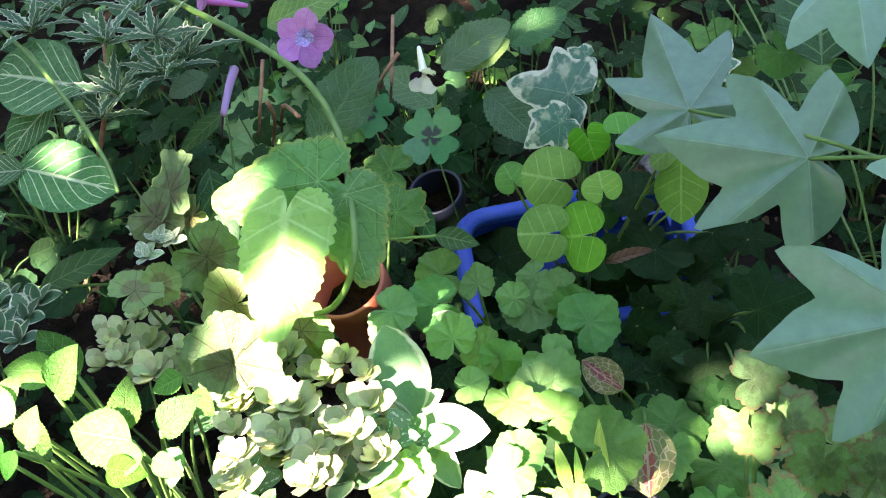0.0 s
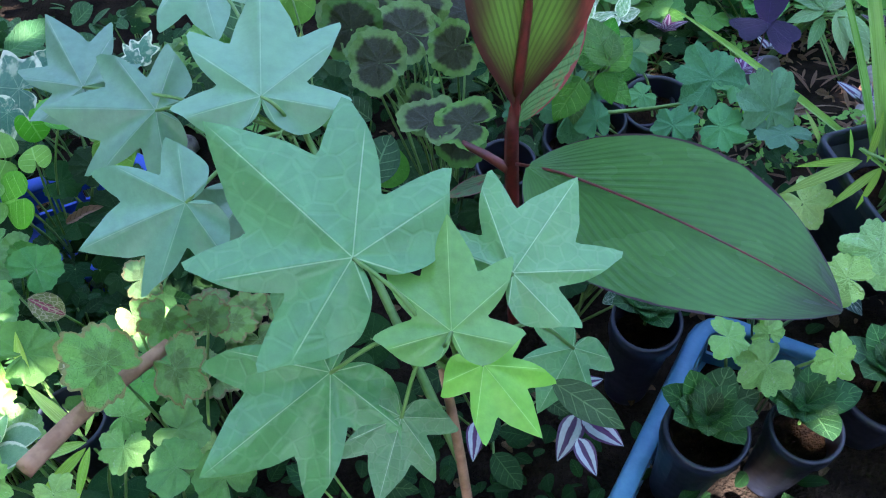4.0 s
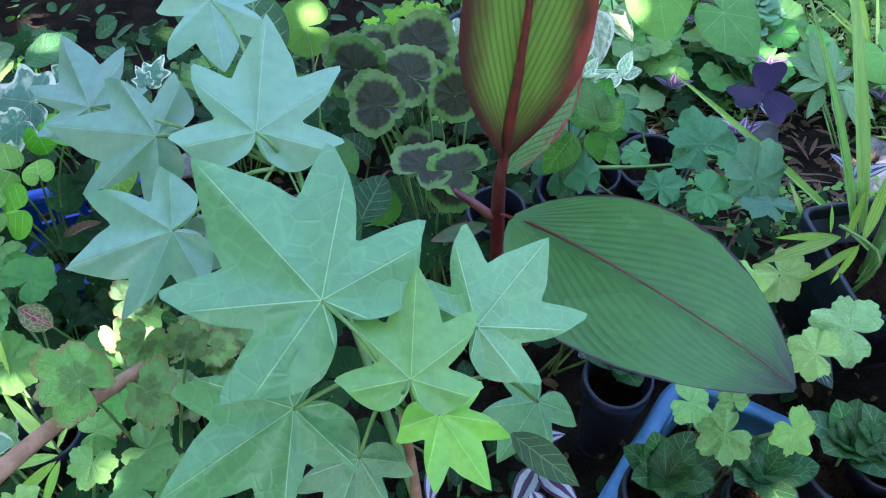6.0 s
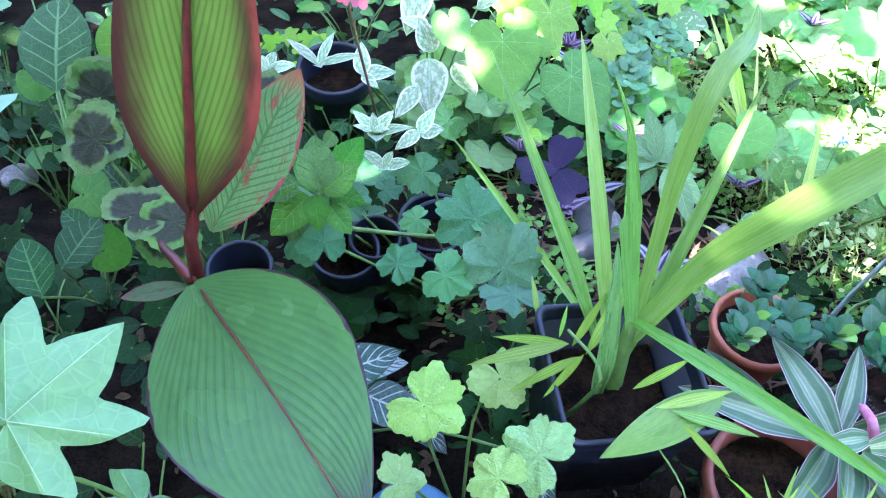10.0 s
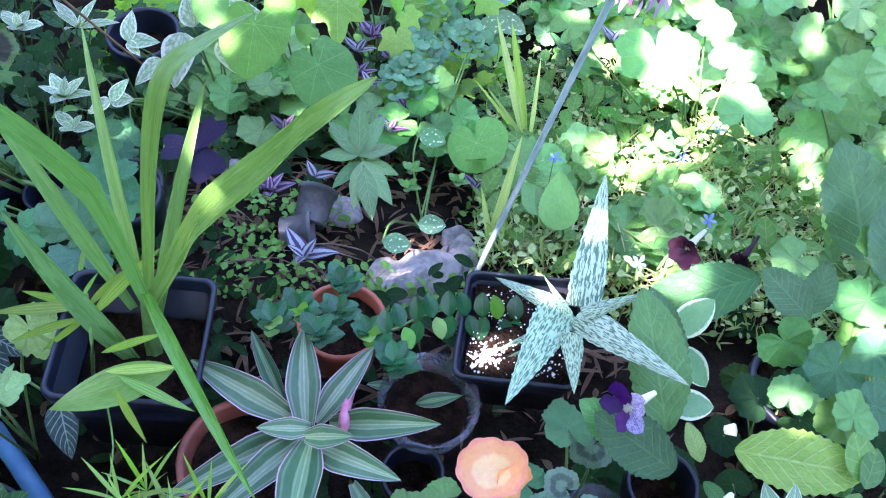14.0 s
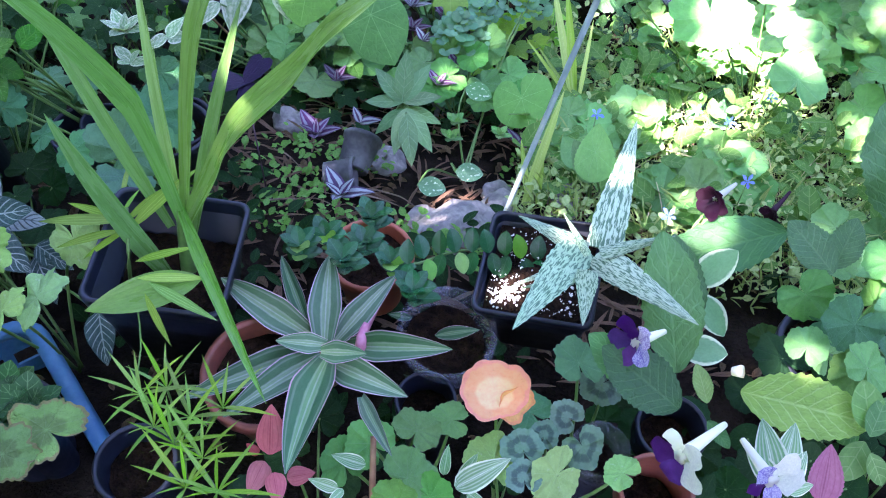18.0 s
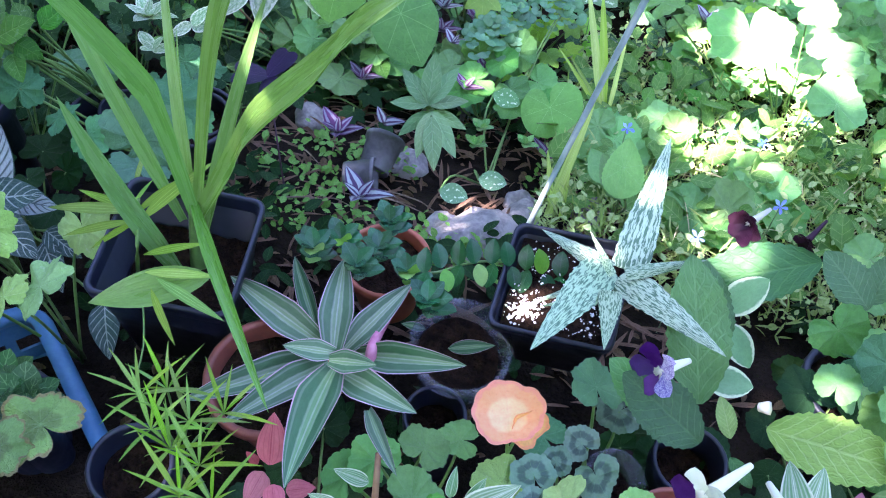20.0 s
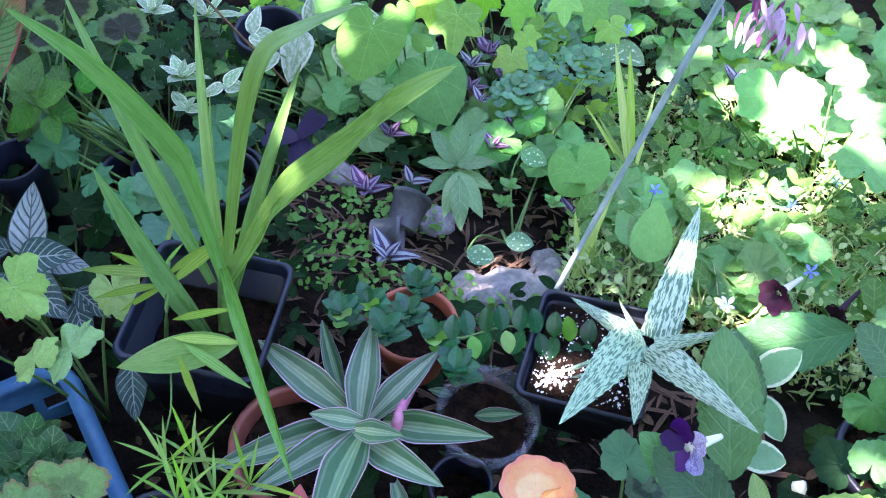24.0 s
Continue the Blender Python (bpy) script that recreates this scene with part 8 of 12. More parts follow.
rosette(p, M["succ"], MAT["sedum"], (-0.091, 0.387, 0.351), 7, 0.022, 158, flat=0.5)
rosette(p, M["succ"], MAT["sedum"], (-0.065, 0.336, 0.354), 7, 0.022, 159, flat=0.5)
rosette(p, M["succ"], MAT["sedum"], (0.000, 0.330, 0.374), 7, 0.022, 160, flat=0.5)
rosette(p, M["succ"], MAT["sedum"], (-0.003, 0.292, 0.399), 10, 0.022, 161, flat=0.5)
rosette(p, M["succ"], MAT["sedum"], (0.015, 0.359, 0.343), 8, 0.028, 162, flat=0.5)
rosette(p, M["succ"], MAT["sedum"], (-0.087, 0.410, 0.337), 10, 0.018, 163, flat=0.5)
rosette(p, M["succ"], MAT["sedum"], (-0.270, 0.463, 0.344), 7, 0.022, 164, flat=0.5)
rosette(p, M["succ"], MAT["sedum"], (-0.023, 0.326, 0.356), 8, 0.018, 165, flat=0.5)
rosette(p, M["succ"], MAT["sedum"], (-0.070, 0.307, 0.375), 7, 0.018, 166, flat=0.5)
rosette(p, M["succ"], MAT["sedum"], (-0.055, 0.371, 0.376), 10, 0.028, 167, flat=0.5)
rosette(p, M["succ"], MAT["sedum"], (-0.087, 0.430, 0.346), 8, 0.022, 168, flat=0.5)
rosette(p, M["succ"], MAT["sedum"], (-0.170, 0.396, 0.371), 7, 0.018, 169, flat=0.5)
rosette(p, M["succ"], MAT["sedum"], (-0.046, 0.366, 0.344), 10, 0.018, 170, flat=0.5)
rosette(p, M["succ"], MAT["sedum"], (-0.245, 0.453, 0.354), 7, 0.022, 171, flat=0.5)
rosette(p, M["succ"], MAT["sedum"], (-0.012, 0.396, 0.341), 10, 0.018, 172, flat=0.5)
rosette(p, M["succ"], MAT["sedum"], (-0.088, 0.395, 0.369), 8, 0.028, 173, flat=0.5)
rosette(p, M["succ"], MAT["sedum"], (-0.020, 0.351, 0.346), 10, 0.022, 174, flat=0.5)
rosette(p, M["succ"], MAT["sedum"], (-0.087, 0.420, 0.337), 8, 0.028, 175, flat=0.5)
rosette(p, M["succ"], MAT["sedum"], (-0.031, 0.334, 0.364), 10, 0.022, 176, flat=0.5)
rosette(p, M["succ"], MAT["sedum"], (-0.042, 0.330, 0.368), 8, 0.028, 177, flat=0.5)
rosette(p, M["succ"], MAT["sedum"], (-0.223, 0.458, 0.329), 7, 0.018, 178, flat=0.5)
rosette(p, M["succ"], MAT["sedum"], (-0.213, 0.441, 0.351), 8, 0.028, 179, flat=0.5)
p = thing("shiny_leaved_vine", (-0.166, 0.307, 0.138), "vine with shiny bright toothed leaves in the sun", "plant")
set_leaves(p, M["oval_teeth"], [MAT['glossy'], MAT['serrate']], [
    (-0.155, 0.302, 0.488, -0.131, 0.322, 0.516, 1.20, 0),
    (-0.133, 0.249, 0.513, -0.123, 0.266, 0.531, 1.20, 0),
    (-0.117, 0.290, 0.489, -0.110, 0.262, 0.465, 1.20, 0),
    (-0.039, 0.257, 0.503, -0.045, 0.240, 0.485, 1.10, 0),
    (-0.159, 0.326, 0.472, -0.191, 0.350, 0.494, 1.20, 0),
    (-0.182, 0.285, 0.496, -0.166, 0.301, 0.513, 1.10, 0),
    (-0.072, 0.237, 0.512, -0.045, 0.235, 0.510, 1.10, 0),
    (-0.169, 0.323, 0.483, -0.212, 0.323, 0.483, 1.00, 0),
    (-0.184, 0.346, 0.478, -0.170, 0.318, 0.453, 1.20, 0),
    (-0.167, 0.276, 0.497, -0.201, 0.295, 0.508, 1.00, 0),
    (-0.156, 0.272, 0.498, -0.132, 0.254, 0.487, 1.10, 0),
], "leaf", foot=(-0.166, 0.307, 0.148), stem_r=0.0014)
set_leaves(p, M["oval_teeth"], [MAT['glossy'], MAT['serrate']], [
    (-0.070, 0.261, 0.514, -0.072, 0.289, 0.530, 1.20, 0),
    (-0.061, 0.253, 0.516, -0.109, 0.261, 0.512, 1.10, 0),
    (-0.048, 0.263, 0.512, -0.019, 0.277, 0.528, 1.00, 0),
    (-0.050, 0.245, 0.517, -0.079, 0.240, 0.506, 1.00, 0),
    (-0.152, 0.244, 0.506, -0.172, 0.259, 0.514, 1.00, 0),
    (-0.111, 0.358, 0.428, -0.134, 0.347, 0.422, 1.20, 0),
    (-0.093, 0.341, 0.432, -0.074, 0.327, 0.424, 1.20, 0),
    (-0.041, 0.242, 0.517, -0.021, 0.234, 0.513, 1.00, 0),
    (-0.138, 0.244, 0.515, -0.140, 0.229, 0.506, 1.20, 0),
], "leaf", foot=(-0.166, 0.307, 0.148), stem_r=0.0014)
p = thing("round_leaved_shrub", (0.133, 0.662, 0.086), "young shrub with round matt green leaves", "plant")
set_leaves(p, M["round"], MAT["round"], [
    (0.137, 0.616, 0.370, 0.109, 0.613, 0.382, 1.00, -26.9042),
    (0.206, 0.663, 0.380, 0.229, 0.679, 0.372, 1.00, -18.1842),
    (0.165, 0.680, 0.358, 0.171, 0.668, 0.342, 1.00, 10.2145),
    (0.182, 0.601, 0.371, 0.178, 0.618, 0.377, 1.00, -0.361246),
    (0.137, 0.548, 0.370, 0.112, 0.542, 0.376, 1.00, -29.5513),
    (0.168, 0.545, 0.369, 0.143, 0.557, 0.355, 1.00, -16.7927),
    (0.088, 0.662, 0.330, 0.080, 0.672, 0.342, 1.00, -8.70657),
    (0.234, 0.668, 0.346, 0.220, 0.664, 0.336, 1.00, 35.3954),
], "leaf", foot=(0.133, 0.662, 0.096), stem_r=0.0014)
set_leaves(p, M["oval"], MAT["round"], [
    (0.250, 0.665, 0.346, 0.248, 0.619, 0.303, 1.30, 0),
    (0.300, 0.774, 0.309, 0.261, 0.756, 0.299, 1.20, 0),
], "leaf", foot=(0.133, 0.662, 0.096), stem_r=0.0014)
p = thing("scented_geranium", (0.076, 0.533, 0.118), "scented geranium with many small scalloped leaves", "plant")
set_leaves(p, M["ger"], MAT["ger_mid"], [
    (0.033, 0.512, 0.320, 0.006, 0.507, 0.319, 1.00, -11.9117),
    (0.028, 0.559, 0.306, 0.001, 0.559, 0.302, 1.00, -0.429503),
    (0.065, 0.547, 0.307, 0.063, 0.565, 0.314, 1.00, -16.9538),
    (0.102, 0.526, 0.310, 0.086, 0.528, 0.314, 1.00, -12.6405),
    (0.104, 0.441, 0.335, 0.120, 0.448, 0.345, 1.00, 26.3481),
    (0.143, 0.442, 0.332, 0.157, 0.432, 0.315, 1.00, -18.9074),
    (0.085, 0.408, 0.347, 0.101, 0.411, 0.349, 1.00, -21.4654),
    (0.156, 0.381, 0.349, 0.174, 0.386, 0.363, 1.00, 24.1766),
    (0.157, 0.516, 0.308, 0.134, 0.521, 0.302, 1.00, -35.5203),
    (0.120, 0.392, 0.349, 0.128, 0.383, 0.332, 1.00, 16.3515),
    (0.134, 0.339, 0.364, 0.139, 0.355, 0.373, 1.00, 1.92498),
], "leaf", foot=(0.076, 0.533, 0.128), stem_r=0.0014)
set_leaves(p, M["ger"], MAT["ger_mid"], [
    (-0.004, 0.499, 0.327, 0.020, 0.493, 0.324, 1.00, -14.1704),
    (0.115, 0.564, 0.298, 0.099, 0.556, 0.291, 1.00, 30.4526),
    (0.142, 0.538, 0.303, 0.120, 0.529, 0.301, 1.00, 9.44006),
    (0.088, 0.450, 0.334, 0.069, 0.450, 0.323, 1.00, 13.4097),
    (0.059, 0.465, 0.332, 0.051, 0.486, 0.338, 1.00, -1.41546),
    (0.131, 0.323, 0.369, 0.116, 0.312, 0.366, 1.00, 6.36333),
    (0.138, 0.408, 0.343, 0.142, 0.429, 0.347, 1.00, 22.4342),
], "leaf", foot=(0.076, 0.533, 0.128), stem_r=0.0014)
p = thing("white_edged_plant", (0.007, 0.435, 0.088), "succulent plant with pale-edged smooth leaves in the sun", "plant")
set_leaves(p, M["oval"], MAT["white_leaf"], [
    (0.039, 0.392, 0.326, 0.013, 0.447, 0.374, 1.10, 0),
    (0.044, 0.383, 0.328, 0.104, 0.373, 0.338, 1.00, 0),
    (0.038, 0.386, 0.327, -0.004, 0.396, 0.341, 0.80, 0),
    (0.038, 0.377, 0.330, 0.011, 0.338, 0.308, 0.80, 0),
    (0.047, 0.377, 0.329, 0.080, 0.340, 0.308, 0.80, 0),
    (0.036, 0.395, 0.325, 0.062, 0.408, 0.340, 0.80, 0),
    (0.001, 0.501, 0.296, -0.016, 0.517, 0.321, 1.00, 0),
    (0.024, 0.494, 0.296, 0.051, 0.505, 0.318, 1.00, 0),
], "leaf", petiole=False)
p = thing("white_ivy", (0.112, 0.867, 0.026), "variegated ivy with cream-edged lobed leaves", "plant")
set_leaves(p, M["ivy"], MAT["white_ivy"], [
    (0.141, 0.756, 0.357, 0.076, 0.772, 0.367, 1.20, 0),
    (0.137, 0.702, 0.364, 0.100, 0.682, 0.353, 1.10, 0),
    (0.146, 0.884, 0.308, 0.113, 0.875, 0.303, 1.00, 0),
    (0.285, 0.776, 0.360, 0.302, 0.805, 0.376, 0.80, 0),
    (0.279, 0.762, 0.364, 0.269, 0.783, 0.376, 0.80, 0),
], "leaf", foot=(0.112, 0.867, 0.036), stem_r=0.0014)
p = thing("shade_ivy", (0.270, 0.623, 0.087), "green ivy trailing, its leaves darkened as in deep shade", "plant")
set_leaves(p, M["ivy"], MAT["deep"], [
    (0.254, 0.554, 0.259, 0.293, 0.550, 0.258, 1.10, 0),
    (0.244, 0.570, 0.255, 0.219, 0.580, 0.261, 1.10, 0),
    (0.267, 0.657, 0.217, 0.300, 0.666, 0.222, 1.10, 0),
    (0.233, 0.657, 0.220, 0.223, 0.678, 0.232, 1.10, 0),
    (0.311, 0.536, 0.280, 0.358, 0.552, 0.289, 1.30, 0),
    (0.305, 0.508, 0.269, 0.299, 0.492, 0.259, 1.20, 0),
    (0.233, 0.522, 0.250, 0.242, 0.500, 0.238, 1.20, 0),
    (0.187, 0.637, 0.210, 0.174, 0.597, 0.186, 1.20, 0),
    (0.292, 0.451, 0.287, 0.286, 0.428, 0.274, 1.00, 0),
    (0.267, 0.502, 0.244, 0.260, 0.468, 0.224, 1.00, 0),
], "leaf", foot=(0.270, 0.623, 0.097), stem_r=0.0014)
p = thing("pink_veined_plant", (0.202, 0.491, 0.093), "pink-centred nerve plant with cream net veins", "plant")
set_leaves(p, M["oval"], MAT["fit_pink"], [
    (0.218, 0.402, 0.308, 0.220, 0.351, 0.286, 1.30, 0),
    (0.199, 0.439, 0.298, 0.167, 0.455, 0.316, 1.20, 0),
    (0.221, 0.451, 0.223, 0.241, 0.452, 0.232, 1.00, 0),
    (0.184, 0.455, 0.225, 0.172, 0.447, 0.228, 1.00, 0),
], "leaf", foot=(0.202, 0.491, 0.103), stem_r=0.0014)
p = thing("spider_plant", (0.157, 0.386, 0.088), "spider plant with arching yellow-green leaves", "plant")
set_leaves(p, M["lance"], MAT["grass"], [
    (0.168, 0.326, 0.335, 0.159, 0.350, 0.365, 0.90, 0),
    (0.190, 0.328, 0.333, 0.189, 0.366, 0.371, 0.70, 0),
    (0.165, 0.323, 0.336, 0.144, 0.328, 0.339, 0.70, 0),
    (0.177, 0.322, 0.336, 0.173, 0.346, 0.365, 0.60, 0),
], "leaf", petiole=False)
set_leaves(p, M["lance"], MAT["grass"], [
    (0.244, 0.263, 0.338, 0.206, 0.302, 0.377, 0.60, 0),
    (0.248, 0.255, 0.340, 0.191, 0.247, 0.343, 0.60, 0),
    (0.249, 0.248, 0.342, 0.206, 0.214, 0.330, 0.60, 0),
    (0.252, 0.248, 0.342, 0.238, 0.206, 0.326, 0.60, 0),
    (0.246, 0.263, 0.338, 0.262, 0.282, 0.357, 0.50, 0),
], "leaf", petiole=False)
p = thing("ivy_geranium", (0.306, 0.289, 0.105), "ivy-leaved geranium with dusky lobed leaves on a brown stem", "plant")
set_leaves(p, M["lobed"], MAT["lobed_dusky"], [
    (0.303, 0.248, 0.448, 0.278, 0.258, 0.474, 1.00, 33.0658),
    (0.352, 0.238, 0.437, 0.371, 0.213, 0.432, 1.00, 27.0048),
    (0.329, 0.326, 0.392, 0.318, 0.306, 0.381, 1.00, -18.1697),
    (0.296, 0.409, 0.359, 0.319, 0.415, 0.358, 1.00, 4.32635),
    (0.363, 0.330, 0.378, 0.370, 0.349, 0.388, 1.00, 23.5686),
    (0.292, 0.361, 0.364, 0.300, 0.347, 0.350, 1.00, 22.0393),
], "leaf", foot=(0.306, 0.289, 0.115), stem_r=0.0014)
set_leaves(p, M["lobed"], MAT["lobed_light"], [
    (0.191, 0.270, 0.350, 0.169, 0.280, 0.371, 1.00, 33.0658),
    (0.182, 0.222, 0.365, 0.198, 0.203, 0.362, 1.00, 27.0048),
    (0.285, 0.233, 0.354, 0.277, 0.215, 0.345, 1.00, -18.1697),
    (0.284, 0.264, 0.354, 0.305, 0.269, 0.352, 1.00, 4.32635),
    (0.175, 0.298, 0.363, 0.181, 0.315, 0.372, 1.00, 23.5686),
    (0.232, 0.203, 0.357, 0.240, 0.190, 0.342, 1.00, 22.0393),
], "leaf", foot=(0.221, 0.248, 0.134), stem_r=0.0014)
set_leaves(p, M["ger"], MAT["ger_mid"], [
    (0.193, 0.351, 0.356, 0.217, 0.369, 0.347, 1.00, 8.48278),
    (0.147, 0.417, 0.339, 0.171, 0.403, 0.339, 1.00, 1.08128),
    (0.170, 0.496, 0.314, 0.190, 0.516, 0.318, 1.00, 2.01734),
    (0.115, 0.526, 0.299, 0.093, 0.514, 0.294, 1.00, 7.24812),
    (0.333, 0.194, 0.371, 0.312, 0.207, 0.371, 1.00, 17.0015),
    (0.374, 0.167, 0.386, 0.369, 0.181, 0.409, 1.00, 33.9304),
    (0.328, 0.244, 0.347, 0.348, 0.242, 0.330, 1.00, -30.589),
], "leaf", foot=(0.264, 0.269, 0.124), stem_r=0.0014)
stalk(p, [(0.244, 0.180, 0.433), (0.283, 0.228, 0.425), (0.336, 0.290, 0.402)], 0.008, 0.006, STEM_BROWN, "woody_stem")
p = thing("speckled_plant", (-0.060, 0.290, 0.134), "low plant with white-speckled leaves", "plant", "low plants at the front")
rosette(p, M["oval"], MAT["speckle"], (-0.048, 0.280, 0.362), 7, 0.034, 900, flat=0.35)
p = thing("stonecrop", (0.008, 0.357, 0.109), "pale fleshy stonecrop rosette", "plant", "low plants at the front")
rosette(p, M["succ"], MAT["sedum"], (0.019, 0.342, 0.342), 10, 0.026, 901, flat=0.35)
p = thing("white_edged_plant", (0.116, 0.305, 0.115), "succulent plant with pale-edged smooth leaves", "plant", "low plants at the front")
rosette(p, M["oval"], MAT["white_leaf"], (0.121, 0.297, 0.340), 6, 0.045, 902, flat=0.35)
p = thing("pale_geranium", (-0.082, 0.399, 0.103), "low geranium with pale lime leaves", "plant", "low plants at the front")
rosette(p, M["ger"], MAT["lobed_light"], (-0.075, 0.391, 0.324), 6, 0.03, 903, flat=0.35)
p = thing("speckled_plant", (0.034, 0.380, 0.100), "low plant with white-speckled leaves", "plant", "low plants at the front")
rosette(p, M["oval"], MAT["speckle"], (0.044, 0.364, 0.333), 7, 0.034, 904, flat=0.35)
p = thing("stonecrop", (-0.068, 0.359, 0.114), "pale fleshy stonecrop rosette", "plant", "low plants at the front")
rosette(p, M["succ"], MAT["sedum"], (-0.067, 0.358, 0.325), 10, 0.026, 905, flat=0.35)
p = thing("white_edged_plant", (0.174, 0.271, 0.121), "succulent plant with pale-edged smooth leaves", "plant", "low plants at the front")
rosette(p, M["oval"], MAT["white_leaf"], (0.180, 0.258, 0.357), 6, 0.045, 906, flat=0.35)
p = thing("pale_geranium", (0.042, 0.386, 0.097), "low geranium with pale lime leaves", "plant", "low plants at the front")
rosette(p, M["ger"], MAT["lobed_light"], (0.046, 0.379, 0.317), 6, 0.03, 907, flat=0.35)
p = thing("speckled_plant", (0.008, 0.374, 0.103), "low plant with white-speckled leaves", "plant", "low plants at the front")
rosette(p, M["oval"], MAT["speckle"], (0.022, 0.355, 0.342), 7, 0.034, 908, flat=0.35)
p = thing("stonecrop", (-0.030, 0.370, 0.108), "pale fleshy stonecrop rosette", "plant", "low plants at the front")
rosette(p, M["succ"], MAT["sedum"], (-0.016, 0.354, 0.342), 10, 0.026, 909, flat=0.35)
p = thing("white_edged_plant", (-0.057, 0.259, 0.144), "succulent plant with pale-edged smooth leaves", "plant", "low plants at the front")
rosette(p, M["oval"], MAT["white_leaf"], (-0.049, 0.252, 0.366), 6, 0.045, 910, flat=0.35)
p = thing("pale_geranium", (0.036, 0.335, 0.113), "low geranium with pale lime leaves", "plant", "low plants at the front")
rosette(p, M["ger"], MAT["lobed_light"], (0.042, 0.327, 0.337), 6, 0.03, 911, flat=0.35)
p = thing("speckled_plant", (-0.096, 0.394, 0.106), "low plant with white-speckled leaves", "plant", "low plants at the front")
rosette(p, M["oval"], MAT["speckle"], (-0.079, 0.376, 0.342), 7, 0.034, 912, flat=0.35)
p = thing("stonecrop", (-0.035, 0.277, 0.136), "pale fleshy stonecrop rosette", "plant", "low plants at the front")
rosette(p, M["succ"], MAT["sedum"], (-0.031, 0.273, 0.352), 10, 0.026, 913, flat=0.35)
p = thing("white_edged_plant", (0.169, 0.251, 0.127), "succulent plant with pale-edged smooth leaves", "plant", "low plants at the front")
rosette(p, M["oval"], MAT["white_leaf"], (0.174, 0.241, 0.359), 6, 0.045, 914, flat=0.35)
p = thing("pale_geranium", (0.105, 0.296, 0.119), "low geranium with pale lime leaves", "plant", "low plants at the front")
rosette(p, M["ger"], MAT["lobed_light"], (0.113, 0.284, 0.350), 6, 0.03, 915, flat=0.35)
p = thing("speckled_plant", (-0.085, 0.322, 0.127), "low plant with white-speckled leaves", "plant", "low plants at the front")
rosette(p, M["oval"], MAT["speckle"], (-0.069, 0.308, 0.360), 7, 0.034, 916, flat=0.35)
p = thing("stonecrop", (-0.037, 0.258, 0.142), "pale fleshy stonecrop rosette", "plant", "low plants at the front")
rosette(p, M["succ"], MAT["sedum"], (-0.022, 0.245, 0.377), 10, 0.026, 917, flat=0.35)
p = thing("white_edged_plant", (-0.006, 0.334, 0.116), "succulent plant with pale-edged smooth leaves", "plant", "low plants at the front")
rosette(p, M["oval"], MAT["white_leaf"], (0.001, 0.326, 0.340), 6, 0.045, 918, flat=0.35)
p = thing("pale_geranium", (0.017, 0.246, 0.141), "low geranium with pale lime leaves", "plant", "low plants at the front")
rosette(p, M["ger"], MAT["lobed_light"], (0.022, 0.241, 0.362), 6, 0.03, 919, flat=0.35)
p = thing("speckled_plant", (-0.143, 0.387, 0.112), "low plant with white-speckled leaves", "plant", "low plants at the front")
rosette(p, M["oval"], MAT["speckle"], (-0.128, 0.373, 0.343), 7, 0.034, 920, flat=0.35)
p = thing("stonecrop", (0.169, 0.305, 0.111), "pale fleshy stonecrop rosette", "plant", "low plants at the front")
rosette(p, M["succ"], MAT["sedum"], (0.172, 0.297, 0.336), 10, 0.026, 921, flat=0.35)
p = thing("speckled_plant", (0.069, 0.286, 0.125), "low plant with white-speckled leaves in the sun", "plant")
set_leaves(p, M["oval"], MAT["speckle"], [
    (0.048, 0.317, 0.338, 0.028, 0.284, 0.318, 1.00, 0),
    (0.082, 0.309, 0.337, 0.105, 0.315, 0.341, 1.00, 0),
    (0.078, 0.285, 0.345, 0.064, 0.268, 0.334, 1.00, 0),
    (0.118, 0.283, 0.342, 0.131, 0.271, 0.335, 1.00, 0),
    (-0.008, 0.358, 0.340, -0.023, 0.367, 0.345, 1.00, 0),
    (0.107, 0.267, 0.358, 0.146, 0.268, 0.358, 1.10, 0),
], "leaf", petiole=False)
p = thing("dead_leaf", (0.198, 0.607, 0.268), "dry fallen leaf curled on the plants", "leaf")
set_leaves(p, M["curl"], MAT["dead"], [
    (0.177, 0.600, 0.272, 0.222, 0.606, 0.283, 0.50, 0),
], "leaf", petiole=False)
p = thing("ivy_geranium", (0.909, 0.635, 0.116), "ivy-leaved geranium with blue-green lobed leaves", "plant")
set_leaves(p, M["lobed"], MAT["lobed"], [
    (0.932, 0.569, 0.329, 0.922, 0.609, 0.351, 1.00, 4.18611),
    (0.949, 0.468, 0.359, 0.979, 0.495, 0.385, 1.00, 33.6151),
    (0.751, 0.539, 0.343, 0.784, 0.550, 0.359, 1.00, 5.05979),
    (0.777, 0.519, 0.347, 0.777, 0.541, 0.368, 1.00, 35.7083),
    (0.848, 0.481, 0.353, 0.863, 0.500, 0.365, 1.00, -31.525),
    (0.893, 0.464, 0.354, 0.916, 0.449, 0.348, 1.00, 9.62101),
    (0.882, 0.699, 0.284, 0.851, 0.694, 0.281, 1.00, 7.62767),
    (0.873, 0.623, 0.278, 0.852, 0.620, 0.273, 1.00, 17.5371),
    (0.794, 0.645, 0.288, 0.821, 0.640, 0.288, 1.00, 12.5161),
    (0.957, 0.564, 0.319, 0.969, 0.537, 0.310, 1.00, -31.0868),
    (0.958, 0.445, 0.345, 0.942, 0.476, 0.343, 1.00, 29.3909),
], "leaf", foot=(0.909, 0.635, 0.126), stem_r=0.0014)
